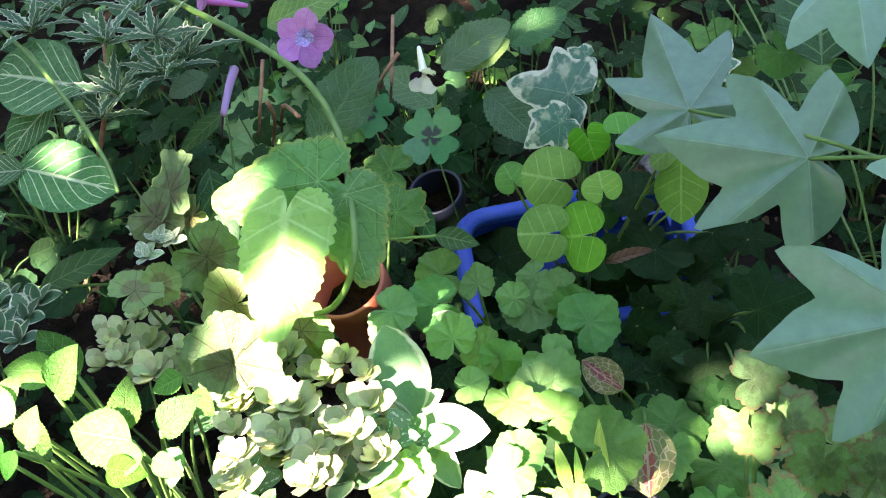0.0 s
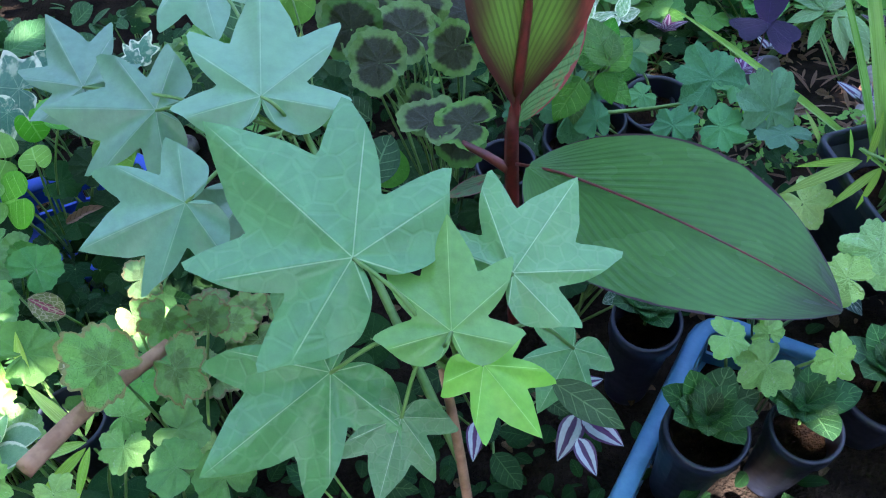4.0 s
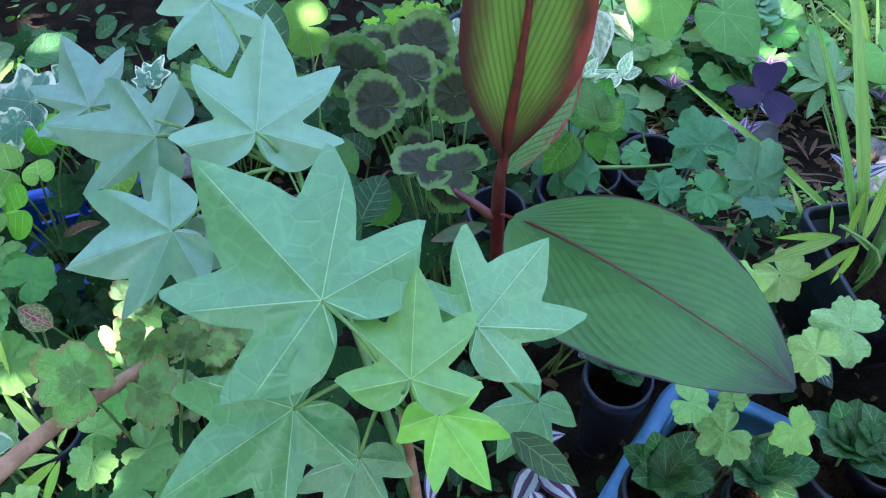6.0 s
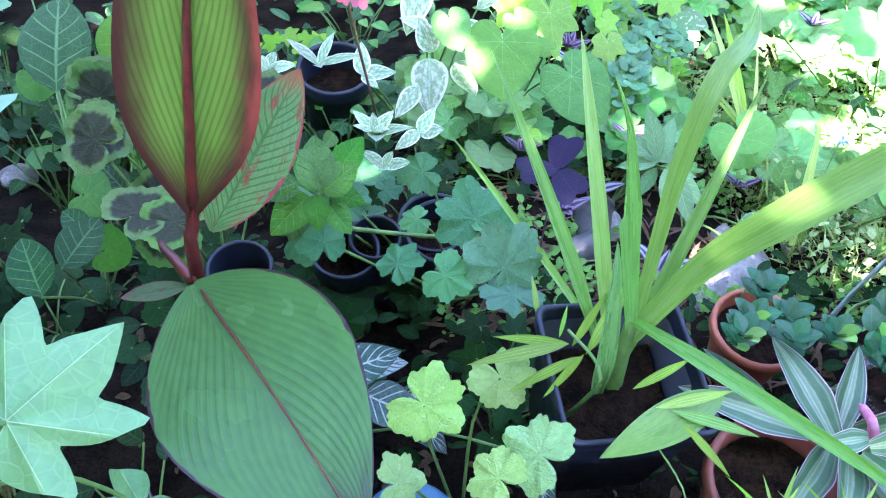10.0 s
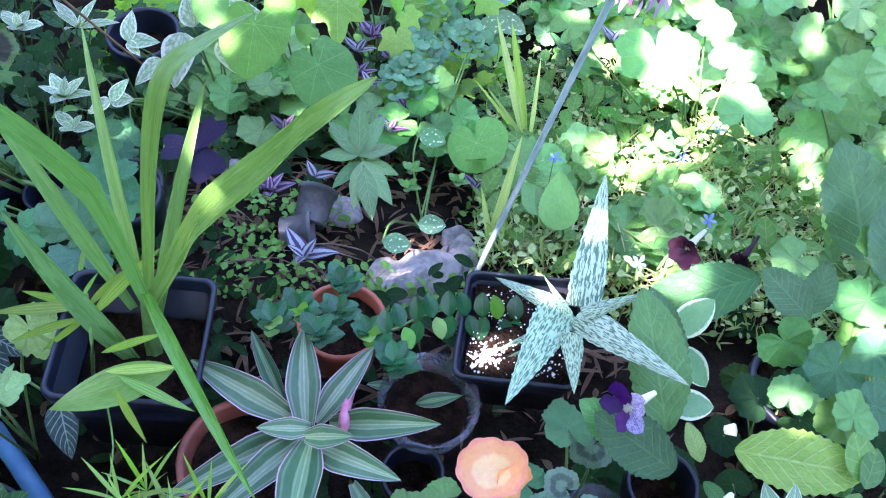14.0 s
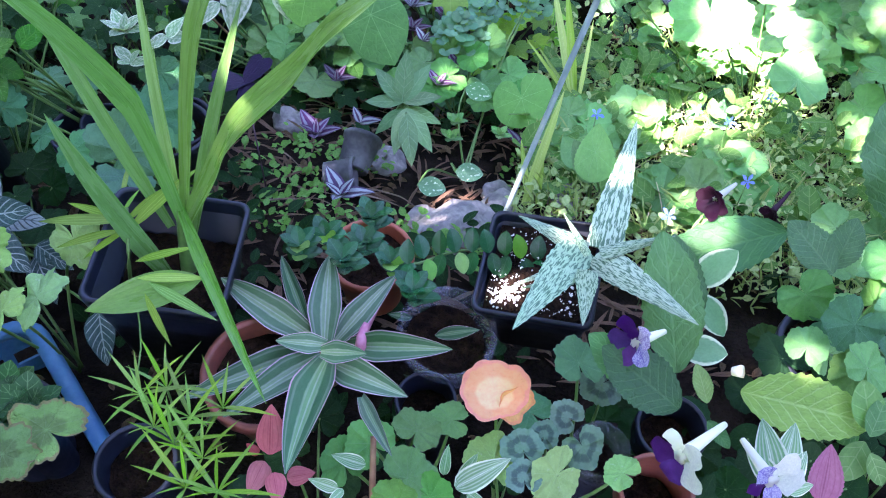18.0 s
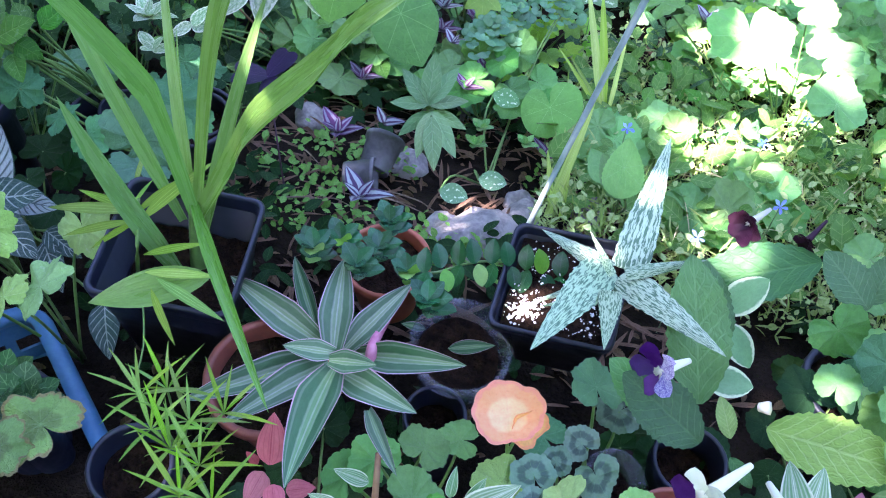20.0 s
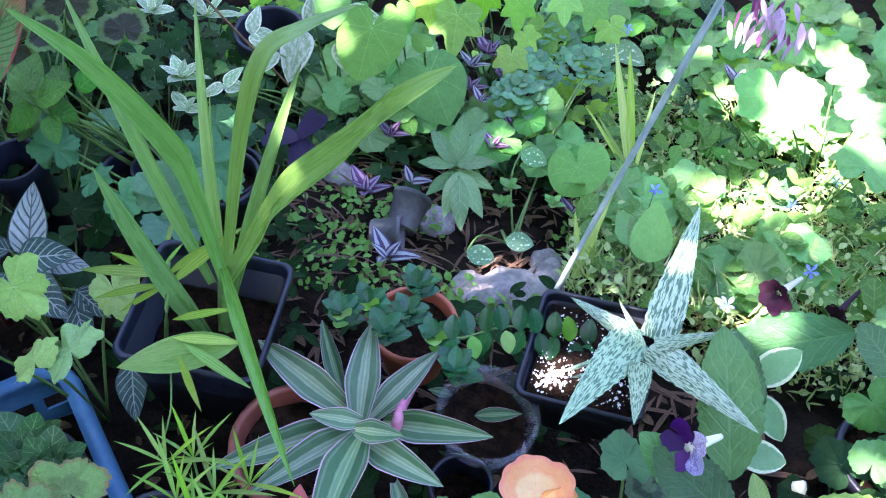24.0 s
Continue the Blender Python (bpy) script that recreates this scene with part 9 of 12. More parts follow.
set_leaves(p, M["lobed"], MAT["lobed"], [
    (0.740, 0.660, 0.278, 0.766, 0.674, 0.275, 1.00, -23.0802),
], "leaf", foot=(0.909, 0.635, 0.126), stem_r=0.0014)
stalk(p, [(0.793, 0.625, 0.264), (0.880, 0.600, 0.274), (0.963, 0.574, 0.295)], 0.003, 0.002, STEM_GREEN, "runner")
p = thing("mint_bush", (0.791, 0.743, 0.061), "bushy plant with shiny crinkled toothed leaves", "plant")
set_leaves(p, M["oval_teeth"], MAT["glossy"], [
    (0.782, 0.522, 0.416, 0.751, 0.545, 0.429, 1.20, 0),
    (0.780, 0.509, 0.420, 0.814, 0.534, 0.435, 1.20, 0),
    (0.774, 0.503, 0.422, 0.777, 0.478, 0.400, 1.20, 0),
    (0.779, 0.497, 0.434, 0.773, 0.543, 0.460, 1.20, 0),
    (0.754, 0.546, 0.401, 0.717, 0.538, 0.388, 1.20, 0),
    (0.764, 0.534, 0.394, 0.727, 0.511, 0.364, 1.20, 0),
    (0.787, 0.526, 0.404, 0.819, 0.522, 0.394, 1.20, 0),
    (0.769, 0.573, 0.392, 0.742, 0.594, 0.403, 1.20, 0),
    (0.793, 0.564, 0.402, 0.817, 0.593, 0.419, 1.20, 0),
    (0.756, 0.529, 0.376, 0.746, 0.503, 0.361, 1.20, 0),
    (0.786, 0.516, 0.397, 0.805, 0.496, 0.378, 1.20, 0),
], "leaf", foot=(0.791, 0.743, 0.071), stem_r=0.0014)
set_leaves(p, M["oval_teeth"], MAT["glossy"], [
    (0.780, 0.499, 0.443, 0.790, 0.519, 0.454, 1.20, 20),
], "leaf", foot=(0.791, 0.743, 0.071), stem_r=0.0014)
p = thing("variegated_plant", (0.909, 1.082, -0.018), "white-edged variegated plant with soft oval leaves", "plant")
set_leaves(p, M["drop"], MAT["white_edge"], [
    (0.879, 0.738, 0.313, 0.909, 0.741, 0.315, 1.40, 0),
    (0.902, 0.955, 0.275, 0.900, 0.890, 0.222, 1.20, 0),
    (0.907, 0.985, 0.266, 0.889, 1.026, 0.298, 1.20, 0),
    (0.900, 1.153, 0.282, 0.873, 1.090, 0.229, 1.10, 0),
    (0.945, 1.004, 0.238, 0.972, 0.962, 0.206, 1.30, 0),
    (0.807, 0.971, 0.238, 0.806, 1.010, 0.268, 1.00, 0),
    (0.807, 0.971, 0.238, 0.830, 0.952, 0.227, 1.00, 0),
    (0.807, 0.971, 0.238, 0.856, 0.974, 0.240, 1.00, 0),
    (0.944, 1.039, 0.278, 1.021, 1.018, 0.266, 0.60, 0),
    (0.978, 1.072, 0.286, 1.042, 1.106, 0.313, 0.60, 0),
    (0.879, 0.738, 0.313, 0.899, 0.760, 0.333, 1.00, 0),
], "leaf", foot=(0.909, 1.082, -0.008), stem_r=0.0014)
set_leaves(p, M["drop"], MAT["white_edge"], [
    (0.879, 0.738, 0.313, 0.850, 0.725, 0.297, 1.00, 0),
    (0.907, 1.094, 0.241, 0.863, 1.108, 0.249, 1.00, 0),
    (0.884, 0.902, 0.263, 0.852, 0.870, 0.236, 1.00, 0),
], "leaf", foot=(0.909, 1.082, -0.008), stem_r=0.0014)
p = thing("variegated_plant", (0.791, 0.793, 0.046), "white-edged variegated plant with a pale rosette", "plant")
rosette(p, M["drop"], MAT["white_edge"], (0.827, 0.723, 0.322), 9, 0.045, 131)
rosette(p, M["oval"], MAT["white_edge"], (0.682, 0.904, 0.289), 7, 0.042, 132)
rosette(p, M["lance"], MAT["white_edge"], (0.748, 0.945, 0.271), 6, 0.07, 133)
rosette(p, M["oval"], MAT["white_edge"], (0.836, 0.704, 0.287), 5, 0.035, 134)
p = thing("purple_clover", (0.929, 0.835, 0.060), "dark purple triangular-leaved clover", "plant")
set_leaves(p, M["clover"], MAT["oxalis_purple"], [
    (1.025, 0.634, 0.342, 1.043, 0.668, 0.362, 1.0, -25),
    (1.025, 0.634, 0.342, 1.050, 0.602, 0.324, 1.0, 0),
    (1.025, 0.634, 0.342, 0.981, 0.630, 0.341, 1.0, 25),
], "leaflet", petiole=False)
stalk(p, [(1.025, 0.654, 0.133), (1.025, 0.634, 0.342)], 0.0012, 0.001, STEM_PURPLE)
p = thing("pale_geranium", (0.903, 0.333, 0.127), "geranium with pale lime lobed leaves in the basin", "plant")
set_leaves(p, M["lobed"], MAT["lobed_light"], [
    (0.867, 0.312, 0.362, 0.898, 0.302, 0.343, 1.00, 20.9321),
    (0.937, 0.360, 0.332, 0.955, 0.343, 0.309, 1.00, 19.3192),
    (0.956, 0.263, 0.360, 0.932, 0.288, 0.354, 1.00, -10.9222),
    (0.844, 0.245, 0.354, 0.866, 0.255, 0.344, 1.00, 11.4662),
    (0.923, 0.252, 0.346, 0.905, 0.273, 0.342, 1.00, -5.03156),
], "leaf", foot=(0.903, 0.333, 0.137), stem_r=0.0014)
set_leaves(p, M["lobed"], MAT["lobed_light"], [
    (0.791, 0.210, 0.360, 0.812, 0.199, 0.351, 1.00, -27.82),
    (0.805, 0.171, 0.370, 0.782, 0.167, 0.358, 1.00, 27.0297),
    (0.863, 0.168, 0.366, 0.875, 0.155, 0.350, 1.00, -4.20016),
    (0.839, 0.223, 0.332, 0.838, 0.233, 0.345, 1.00, -3.88811),
], "leaf", foot=(0.840, 0.215, 0.160), stem_r=0.0014)
p = thing("dusky_geranium", (0.955, 0.207, 0.175), "geranium with dull yellow-green leaves in the basin", "plant")
set_leaves(p, M["lobed"], MAT["lobed_dusky"], [
    (1.018, 0.147, 0.340, 0.981, 0.159, 0.342, 1.00, 33.2598),
    (1.001, 0.113, 0.352, 1.012, 0.138, 0.362, 1.00, 19.8419),
], "leaf", foot=(0.955, 0.207, 0.185), stem_r=0.0014)
p = thing("silver_begonia", (0.767, 0.498, 0.096), "begonia with silver leaves and dark veins", "plant")
set_leaves(p, M["drop"], MAT["silver"], [
    (0.783, 0.422, 0.266, 0.759, 0.492, 0.315, 1.00, 0),
    (0.796, 0.428, 0.263, 0.858, 0.426, 0.270, 1.00, 0),
    (0.798, 0.396, 0.263, 0.791, 0.353, 0.238, 1.00, 0),
], "leaf", foot=(0.767, 0.498, 0.106), stem_r=0.0014)
set_leaves(p, M["drop"], MAT["silver_dark"], [
    (0.785, 0.406, 0.281, 0.851, 0.420, 0.296, 1.20, 0),
    (0.816, 0.379, 0.286, 0.876, 0.353, 0.272, 1.20, 0),
    (0.791, 0.377, 0.289, 0.789, 0.326, 0.260, 1.20, 0),
    (0.961, 0.327, 0.260, 0.985, 0.281, 0.233, 1.10, 0),
    (0.767, 0.416, 0.279, 0.719, 0.412, 0.277, 1.10, 0),
    (0.851, 0.403, 0.256, 0.901, 0.385, 0.246, 1.00, 0),
    (0.853, 0.392, 0.249, 0.893, 0.350, 0.225, 1.00, 0),
], "leaf", foot=(0.729, 0.456, 0.083), stem_r=0.0014)
p = thing("pink_geranium", (0.840, 1.159, -0.055), "coral-pink geranium flower head on a long stalk", "flower")
for i in range(16):
    rr = random.Random(i)
    flower(p, MAT["petal_coral"], (0.817 + rr.uniform(-0.024, 0.024), 0.674 + rr.uniform(-0.018, 0.024), 0.537 + rr.uniform(-0.018, 0.022)), (rr.uniform(-0.6, 0.6), rr.uniform(-1, 0), 0.8), 0.013, 5, seed=i)
stalk(p, [(0.840, 1.159, -0.055), (0.800, 0.766, 0.471), (0.817, 0.674, 0.537)], 0.002, 0.0016, STEM_BROWN)
p = thing("wandering_plant", (0.645, 0.161, 0.128), "silver and violet striped wandering plant by the basin", "plant", "wandering plants")
set_leaves(p, M["drop"], MAT["trad_silver"], [
    (0.659, 0.227, 0.345, 0.656, 0.248, 0.357, 0.80, 0),
    (0.647, 0.167, 0.364, 0.623, 0.140, 0.349, 1.00, 0),
    (0.651, 0.166, 0.364, 0.677, 0.140, 0.349, 1.00, 0),
    (0.647, 0.200, 0.354, 0.680, 0.200, 0.354, 0.90, 0),
    (0.568, 0.179, 0.367, 0.559, 0.153, 0.353, 0.90, 0),
    (0.640, 0.143, 0.372, 0.647, 0.117, 0.357, 1.00, 0),
], "leaf", petiole=False)
set_leaves(p, M["lance"], MAT["dark_oval"], [
    (0.629, 0.179, 0.402, 0.677, 0.142, 0.372, 1.30, 0),
], "leaf", petiole=False)
p = thing("netted_plant", (0.800, 0.413, 0.082), "small nerve plant with white-netted leaves", "plant")
set_leaves(p, M["oval"], MAT["fit_white"], [
    (0.778, 0.372, 0.241, 0.756, 0.383, 0.248, 1.00, 0),
    (0.784, 0.371, 0.241, 0.804, 0.377, 0.244, 1.00, 0),
    (0.777, 0.352, 0.248, 0.772, 0.332, 0.236, 1.00, 0),
    (0.763, 0.364, 0.245, 0.737, 0.357, 0.241, 1.00, 0),
], "leaf", foot=(0.800, 0.413, 0.092), stem_r=0.0014)
p = thing("broad_leaved_plant", (0.473, 0.701, 0.047), "plant with broad smooth dark leaves behind the canna", "plant")
set_leaves(p, M["oval"], MAT["dark_oval"], [
    (0.404, 0.896, 0.264, 0.403, 1.003, 0.342, 1.20, 0),
    (0.517, 0.463, 0.335, 0.493, 0.512, 0.364, 1.20, 0),
    (0.525, 0.502, 0.333, 0.558, 0.546, 0.358, 1.20, 0),
    (0.529, 0.574, 0.311, 0.500, 0.595, 0.323, 1.20, 0),
    (0.275, 1.218, 0.243, 0.214, 1.289, 0.284, 1.20, 0),
    (0.544, 0.670, 0.280, 0.513, 0.699, 0.297, 1.20, 0),
], "leaf", foot=(0.473, 0.701, 0.057), stem_r=0.0014)
set_leaves(p, M["round"], MAT["heart"], [
    (0.470, 1.020, 0.257, 0.424, 1.020, 0.258, 1.00, -28.2881),
    (0.365, 0.943, 0.252, 0.385, 0.928, 0.234, 1.00, -2.79208),
    (0.502, 0.662, 0.286, 0.532, 0.655, 0.292, 1.00, 5.91971),
    (0.550, 0.555, 0.305, 0.573, 0.566, 0.309, 1.00, 24.9331),
    (0.259, 1.394, 0.244, 0.192, 1.402, 0.253, 1.00, 7.29327),
], "leaf", foot=(0.454, 0.840, 0.017), stem_r=0.0014)
crate("plastic_basin", "faded blue plastic basin with slotted walls holding pots", (0.853, 0.344, 0.200), (0.745, -0.665, 0.026), (-0.66, -0.75, 0.0), 0.42, 0.30, 0.085, BLUE_CRATE, 12)
crate("plastic_crate", "royal blue plastic crate with slotted walls full of plants", (0.012, 0.690, 0.250), (0.95, 0.28, -0.07), (0.16, -0.90, -0.22), 0.24, 0.15, 0.085, ROYAL_CRATE, 8)
p = thing("flower_pot", pose(0.898, 0.708, 0.098, 10, 0, 0), "black plastic flower pot with dark soil", "flower pot", "black pots")
pot_round(p, 0.0434, 0.118, BLACK_POT, soil=True, fill=0.75)
p = thing("flower_pot", pose(0.825, 0.653, 0.103, 10, 0, 0), "black plastic flower pot with dark soil", "flower pot", "black pots")
pot_round(p, 0.0294, 0.148, BLACK_POT, soil=True, fill=0.75)
p = thing("flower_pot", pose(0.683, 0.581, 0.098, 10, 0, 0), "black plastic flower pot with dark soil", "flower pot", "black pots")
pot_round(p, 0.0332, 0.188, BLACK_POT, soil=True, fill=0.75)
p = thing("flower_pot", pose(1.320, 0.312, 0.133, 10, 0, 0), "black plastic flower pot with dark soil", "flower pot", "black pots")
pot_round(p, 0.0287, 0.140, BLACK_POT, soil=True, fill=0.75)
p = thing("flower_pot", pose(1.559, 0.333, 0.109, 10, 0, 0), "black plastic flower pot with dark soil", "flower pot", "black pots")
pot_round(p, 0.0329, 0.170, BLACK_POT, soil=True, fill=0.75)
p = thing("flower_pot", pose(0.908, 0.672, 0.112, 10, 0, 0), "black plastic flower pot with dark soil", "flower pot", "black pots")
pot_round(p, 0.0460, 0.125, BLACK_POT, soil=True, fill=0.75)
p = thing("flower_pot", pose(0.764, 0.334, 0.108, 10, 0, 0), "black plastic flower pot with dark soil", "flower pot", "black pots")
pot_round(p, 0.0331, 0.165, BLACK_POT, soil=True, fill=0.75)
p = thing("flower_pot", pose(0.761, 0.188, 0.151, 10, 0, 0), "black plastic flower pot with dark soil", "flower pot", "black pots")
pot_round(p, 0.0342, 0.156, BLACK_POT, soil=True, fill=0.75)
p = thing("flower_pot", pose(0.841, 0.166, 0.172, 10, 0, 0), "black plastic flower pot with dark soil", "flower pot", "black pots")
pot_round(p, 0.0293, 0.134, BLACK_POT, soil=True, fill=0.75)
p = thing("flower_pot", pose(0.946, 0.195, 0.188, 10, 0, 0), "black plastic flower pot with dark soil", "flower pot", "black pots")
pot_round(p, 0.0434, 0.088, BLACK_POT, soil=True, fill=0.75)
p = thing("flower_pot", pose(1.091, 0.167, 0.194, 10, 0, 0), "black plastic flower pot with dark soil", "flower pot", "black pots")
pot_round(p, 0.0344, 0.120, BLACK_POT, soil=True, fill=0.75)
p = thing("flower_pot", pose(-0.035, 0.798, 0.067, 10, 0, 0), "black plastic flower pot with dark soil", "flower pot", "black pots")
pot_round(p, 0.0317, 0.150, BLACK_POT, soil=True, fill=0.75)
p = thing("flower_pot", pose(0.205, 0.359, 0.101, 10, 0, 0), "black plastic flower pot with dark soil", "flower pot", "black pots")
pot_round(p, 0.0323, 0.180, BLACK_POT, soil=True, fill=0.75)
p = thing("flower_pot", pose(0.197, 0.361, 0.100, 10, 0, 0), "black plastic flower pot with dark soil", "flower pot", "black pots")
pot_round(p, 0.0301, 0.150, BLACK_POT, soil=True, fill=0.75)
p = thing("flower_pot", pose(0.790, 0.647, 0.097, 10, 0, 0), "black plastic flower pot with dark soil", "flower pot", "black pots")
pot_round(p, 0.0387, 0.138, BLACK_POT, soil=True, fill=0.75)
p = thing("flower_pot", pose(0.968, 0.187, 0.189, 10, 0, 0), "black plastic flower pot with dark soil", "flower pot", "black pots")
pot_round(p, 0.0254, 0.099, BLACK_POT, soil=True, fill=0.75)
p = thing("flower_pot", pose(0.757, 1.175, -0.065, 10, 0, 0), "black plastic flower pot with dark soil", "flower pot", "black pots")
pot_round(p, 0.0596, 0.209, BLACK_POT, soil=True, fill=0.75)
p = thing("flower_pot", pose(0.248, 0.716, 0.064, 10, 0, 0), "black plastic flower pot with dark soil", "flower pot", "black pots")
pot_round(p, 0.0432, 0.070, BLACK_POT, soil=True, fill=0.75)
p = thing("flower_pot", pose(1.763, 0.525, 0.082, 10, 0, 0), "black plastic flower pot with dark soil", "flower pot", "black pots")
pot_round(p, 0.0598, 0.109, BLACK_POT, soil=True, fill=0.75)
p = thing("flower_pot", pose(-0.065, 0.578, 0.135, 10, 0, 0), "brown plastic pot with dry crumbly soil in the sun", "flower pot")
pot_round(p, 0.0384, 0.182, TERRA, soil=True, fill=0.75)
p = thing("flower_pot", pose(1.535, 0.239, 0.141, 10, 0, 0), "brown plastic pot half hidden under leaves", "flower pot")
pot_round(p, 0.0306, 0.190, TERRA_DARK, soil=True, fill=0.75)
p = thing("clear_cup", pose(1.491, 0.288, 0.128, 10, 0, 0), "clear plastic cup half full of soil", "flower pot")
pot_round(p, 0.0263, 0.160, CLEAR, soil=True, fill=0.75)
p = thing("flower_pot", pose(1.088, 0.722, 0.121, 0, 82, 10), "small grey plastic pot lying on its side", "flower pot")
pot_round(p, 0.024, 0.045, GREY_POT, soil=False, taper=0.8)
p = thing("flower_pot", pose(1.122, 0.749, 0.115, -60, 30, 10), "small grey plastic pot tipped over on the soil", "flower pot")
pot_round(p, 0.028, 0.055, GREY_POT, soil=False, taper=0.8)
stone(1.288, 0.663, (0.068, 0.045, 0.026), 1)
stone(1.247, 0.670, (0.03, 0.03, 0.018), 2)
stone(1.334, 0.799, (0.022, 0.03, 0.018), 3)
stone(0.980, 0.882, (0.03, 0.026, 0.024), 4)
stone(1.442, 0.804, (0.03, 0.02, 0.016), 5)
stone(1.188, 1.046, (0.03, 0.022, 0.02), 6)
stone(1.158, 0.819, (0.03, 0.03, 0.02), 7)
stone(1.434, 0.839, (0.03, 0.022, 0.02), 8)
stone(1.343, 0.727, (0.05, 0.03, 0.02), 9)
stone(0.219, 1.071, (0.03, 0.03, 0.02), 10)
stone(-0.538, 0.959, (0.02, 0.02, 0.015), 11)
# deep leaf colours stand in for the shade inside the crate
p = thing("crate_plant", (0.198, 0.684, 0.160), "geranium leaning over the crate rim, leaves darkened as in shade", "plant", "plants in the crate")
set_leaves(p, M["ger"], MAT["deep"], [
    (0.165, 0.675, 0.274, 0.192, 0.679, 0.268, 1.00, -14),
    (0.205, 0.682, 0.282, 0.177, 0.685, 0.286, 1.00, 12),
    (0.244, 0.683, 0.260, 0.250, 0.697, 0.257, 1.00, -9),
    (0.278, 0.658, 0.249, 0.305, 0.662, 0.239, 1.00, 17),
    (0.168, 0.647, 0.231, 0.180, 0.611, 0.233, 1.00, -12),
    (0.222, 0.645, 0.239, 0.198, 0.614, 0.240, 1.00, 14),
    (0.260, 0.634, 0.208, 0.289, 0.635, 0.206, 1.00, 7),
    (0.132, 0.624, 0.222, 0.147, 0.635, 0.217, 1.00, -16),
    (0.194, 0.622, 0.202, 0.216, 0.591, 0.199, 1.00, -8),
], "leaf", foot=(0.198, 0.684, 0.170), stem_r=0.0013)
p = thing("crate_plant", (0.189, 0.547, 0.114), "ivy in the crate, leaves darkened as in shade", "plant", "plants in the crate")
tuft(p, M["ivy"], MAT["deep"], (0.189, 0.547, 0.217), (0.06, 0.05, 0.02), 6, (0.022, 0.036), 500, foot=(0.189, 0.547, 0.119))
p = thing("crate_plant", (0.248, 0.621, 0.089), "ivy at the back of the crate, leaves darkened as in shade", "plant", "plants in the crate")
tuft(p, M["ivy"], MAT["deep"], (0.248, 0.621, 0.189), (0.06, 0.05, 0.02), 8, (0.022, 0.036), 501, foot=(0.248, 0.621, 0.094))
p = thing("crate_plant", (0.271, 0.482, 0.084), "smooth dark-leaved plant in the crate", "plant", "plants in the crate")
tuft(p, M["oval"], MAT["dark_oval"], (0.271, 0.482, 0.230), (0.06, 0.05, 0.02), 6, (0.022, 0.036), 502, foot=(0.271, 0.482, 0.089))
p = thing("crate_plant", (0.316, 0.521, 0.095), "ivy trailing from the crate, leaves darkened as in shade", "plant", "plants in the crate")
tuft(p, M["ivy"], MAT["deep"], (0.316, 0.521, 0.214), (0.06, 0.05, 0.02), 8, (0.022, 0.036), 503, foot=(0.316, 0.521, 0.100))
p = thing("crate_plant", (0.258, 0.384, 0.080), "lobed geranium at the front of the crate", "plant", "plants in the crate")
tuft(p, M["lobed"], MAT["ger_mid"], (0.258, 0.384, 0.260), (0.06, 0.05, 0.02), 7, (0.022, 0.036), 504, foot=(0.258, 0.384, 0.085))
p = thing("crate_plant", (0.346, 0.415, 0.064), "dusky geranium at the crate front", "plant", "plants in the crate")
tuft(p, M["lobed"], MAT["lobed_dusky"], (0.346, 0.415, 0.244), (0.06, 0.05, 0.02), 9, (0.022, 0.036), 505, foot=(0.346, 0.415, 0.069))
p = thing("crate_plant", (0.231, 0.703, 0.066), "smooth plant behind the crate, leaves darkened as in shade", "plant", "plants in the crate")
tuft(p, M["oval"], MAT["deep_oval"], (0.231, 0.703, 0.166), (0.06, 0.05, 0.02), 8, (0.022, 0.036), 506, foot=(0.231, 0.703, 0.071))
p = thing("crate_plant", (0.042, 0.665, 0.093), "small round-leaved plant in the crate, leaves darkened as in shade", "plant", "plants in the crate")
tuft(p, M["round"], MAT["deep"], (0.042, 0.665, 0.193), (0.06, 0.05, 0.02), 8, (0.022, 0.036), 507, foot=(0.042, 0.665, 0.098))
p = thing("crate_plant", (0.070, 0.520, 0.114), "trailing ivy low in the crate, leaves darkened as in shade", "plant", "plants in the crate")
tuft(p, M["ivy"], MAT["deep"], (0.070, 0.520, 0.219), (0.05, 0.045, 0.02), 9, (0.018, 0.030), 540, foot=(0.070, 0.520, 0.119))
p = thing("crate_plant", (0.110, 0.556, 0.120), "scalloped geranium low in the crate, leaves darkened as in shade", "plant", "plants in the crate")
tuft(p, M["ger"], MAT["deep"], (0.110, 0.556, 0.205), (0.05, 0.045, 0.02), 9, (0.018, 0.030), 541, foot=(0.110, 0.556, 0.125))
p = thing("crate_plant", (0.151, 0.594, 0.105), "smooth-leaved plant low in the crate, leaves darkened as in shade", "plant", "plants in the crate")
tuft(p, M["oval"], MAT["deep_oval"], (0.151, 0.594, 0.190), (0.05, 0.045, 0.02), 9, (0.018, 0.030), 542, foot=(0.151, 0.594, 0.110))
p = thing("crate_plant", (0.139, 0.492, 0.099), "lobed geranium low in the crate, leaves darkened as in shade", "plant", "plants in the crate")
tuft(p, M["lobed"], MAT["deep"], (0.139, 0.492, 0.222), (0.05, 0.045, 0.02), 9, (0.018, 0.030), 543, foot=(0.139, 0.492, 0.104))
p = thing("crate_plant", (0.095, 0.431, 0.080), "trailing ivy low in the crate, leaves darkened as in shade", "plant", "plants in the crate")
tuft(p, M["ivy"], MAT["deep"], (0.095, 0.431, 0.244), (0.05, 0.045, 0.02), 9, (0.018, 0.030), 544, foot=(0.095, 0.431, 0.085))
p = thing("crate_plant", (0.136, 0.421, 0.079), "scalloped geranium low in the crate, leaves darkened as in shade", "plant", "plants in the crate")
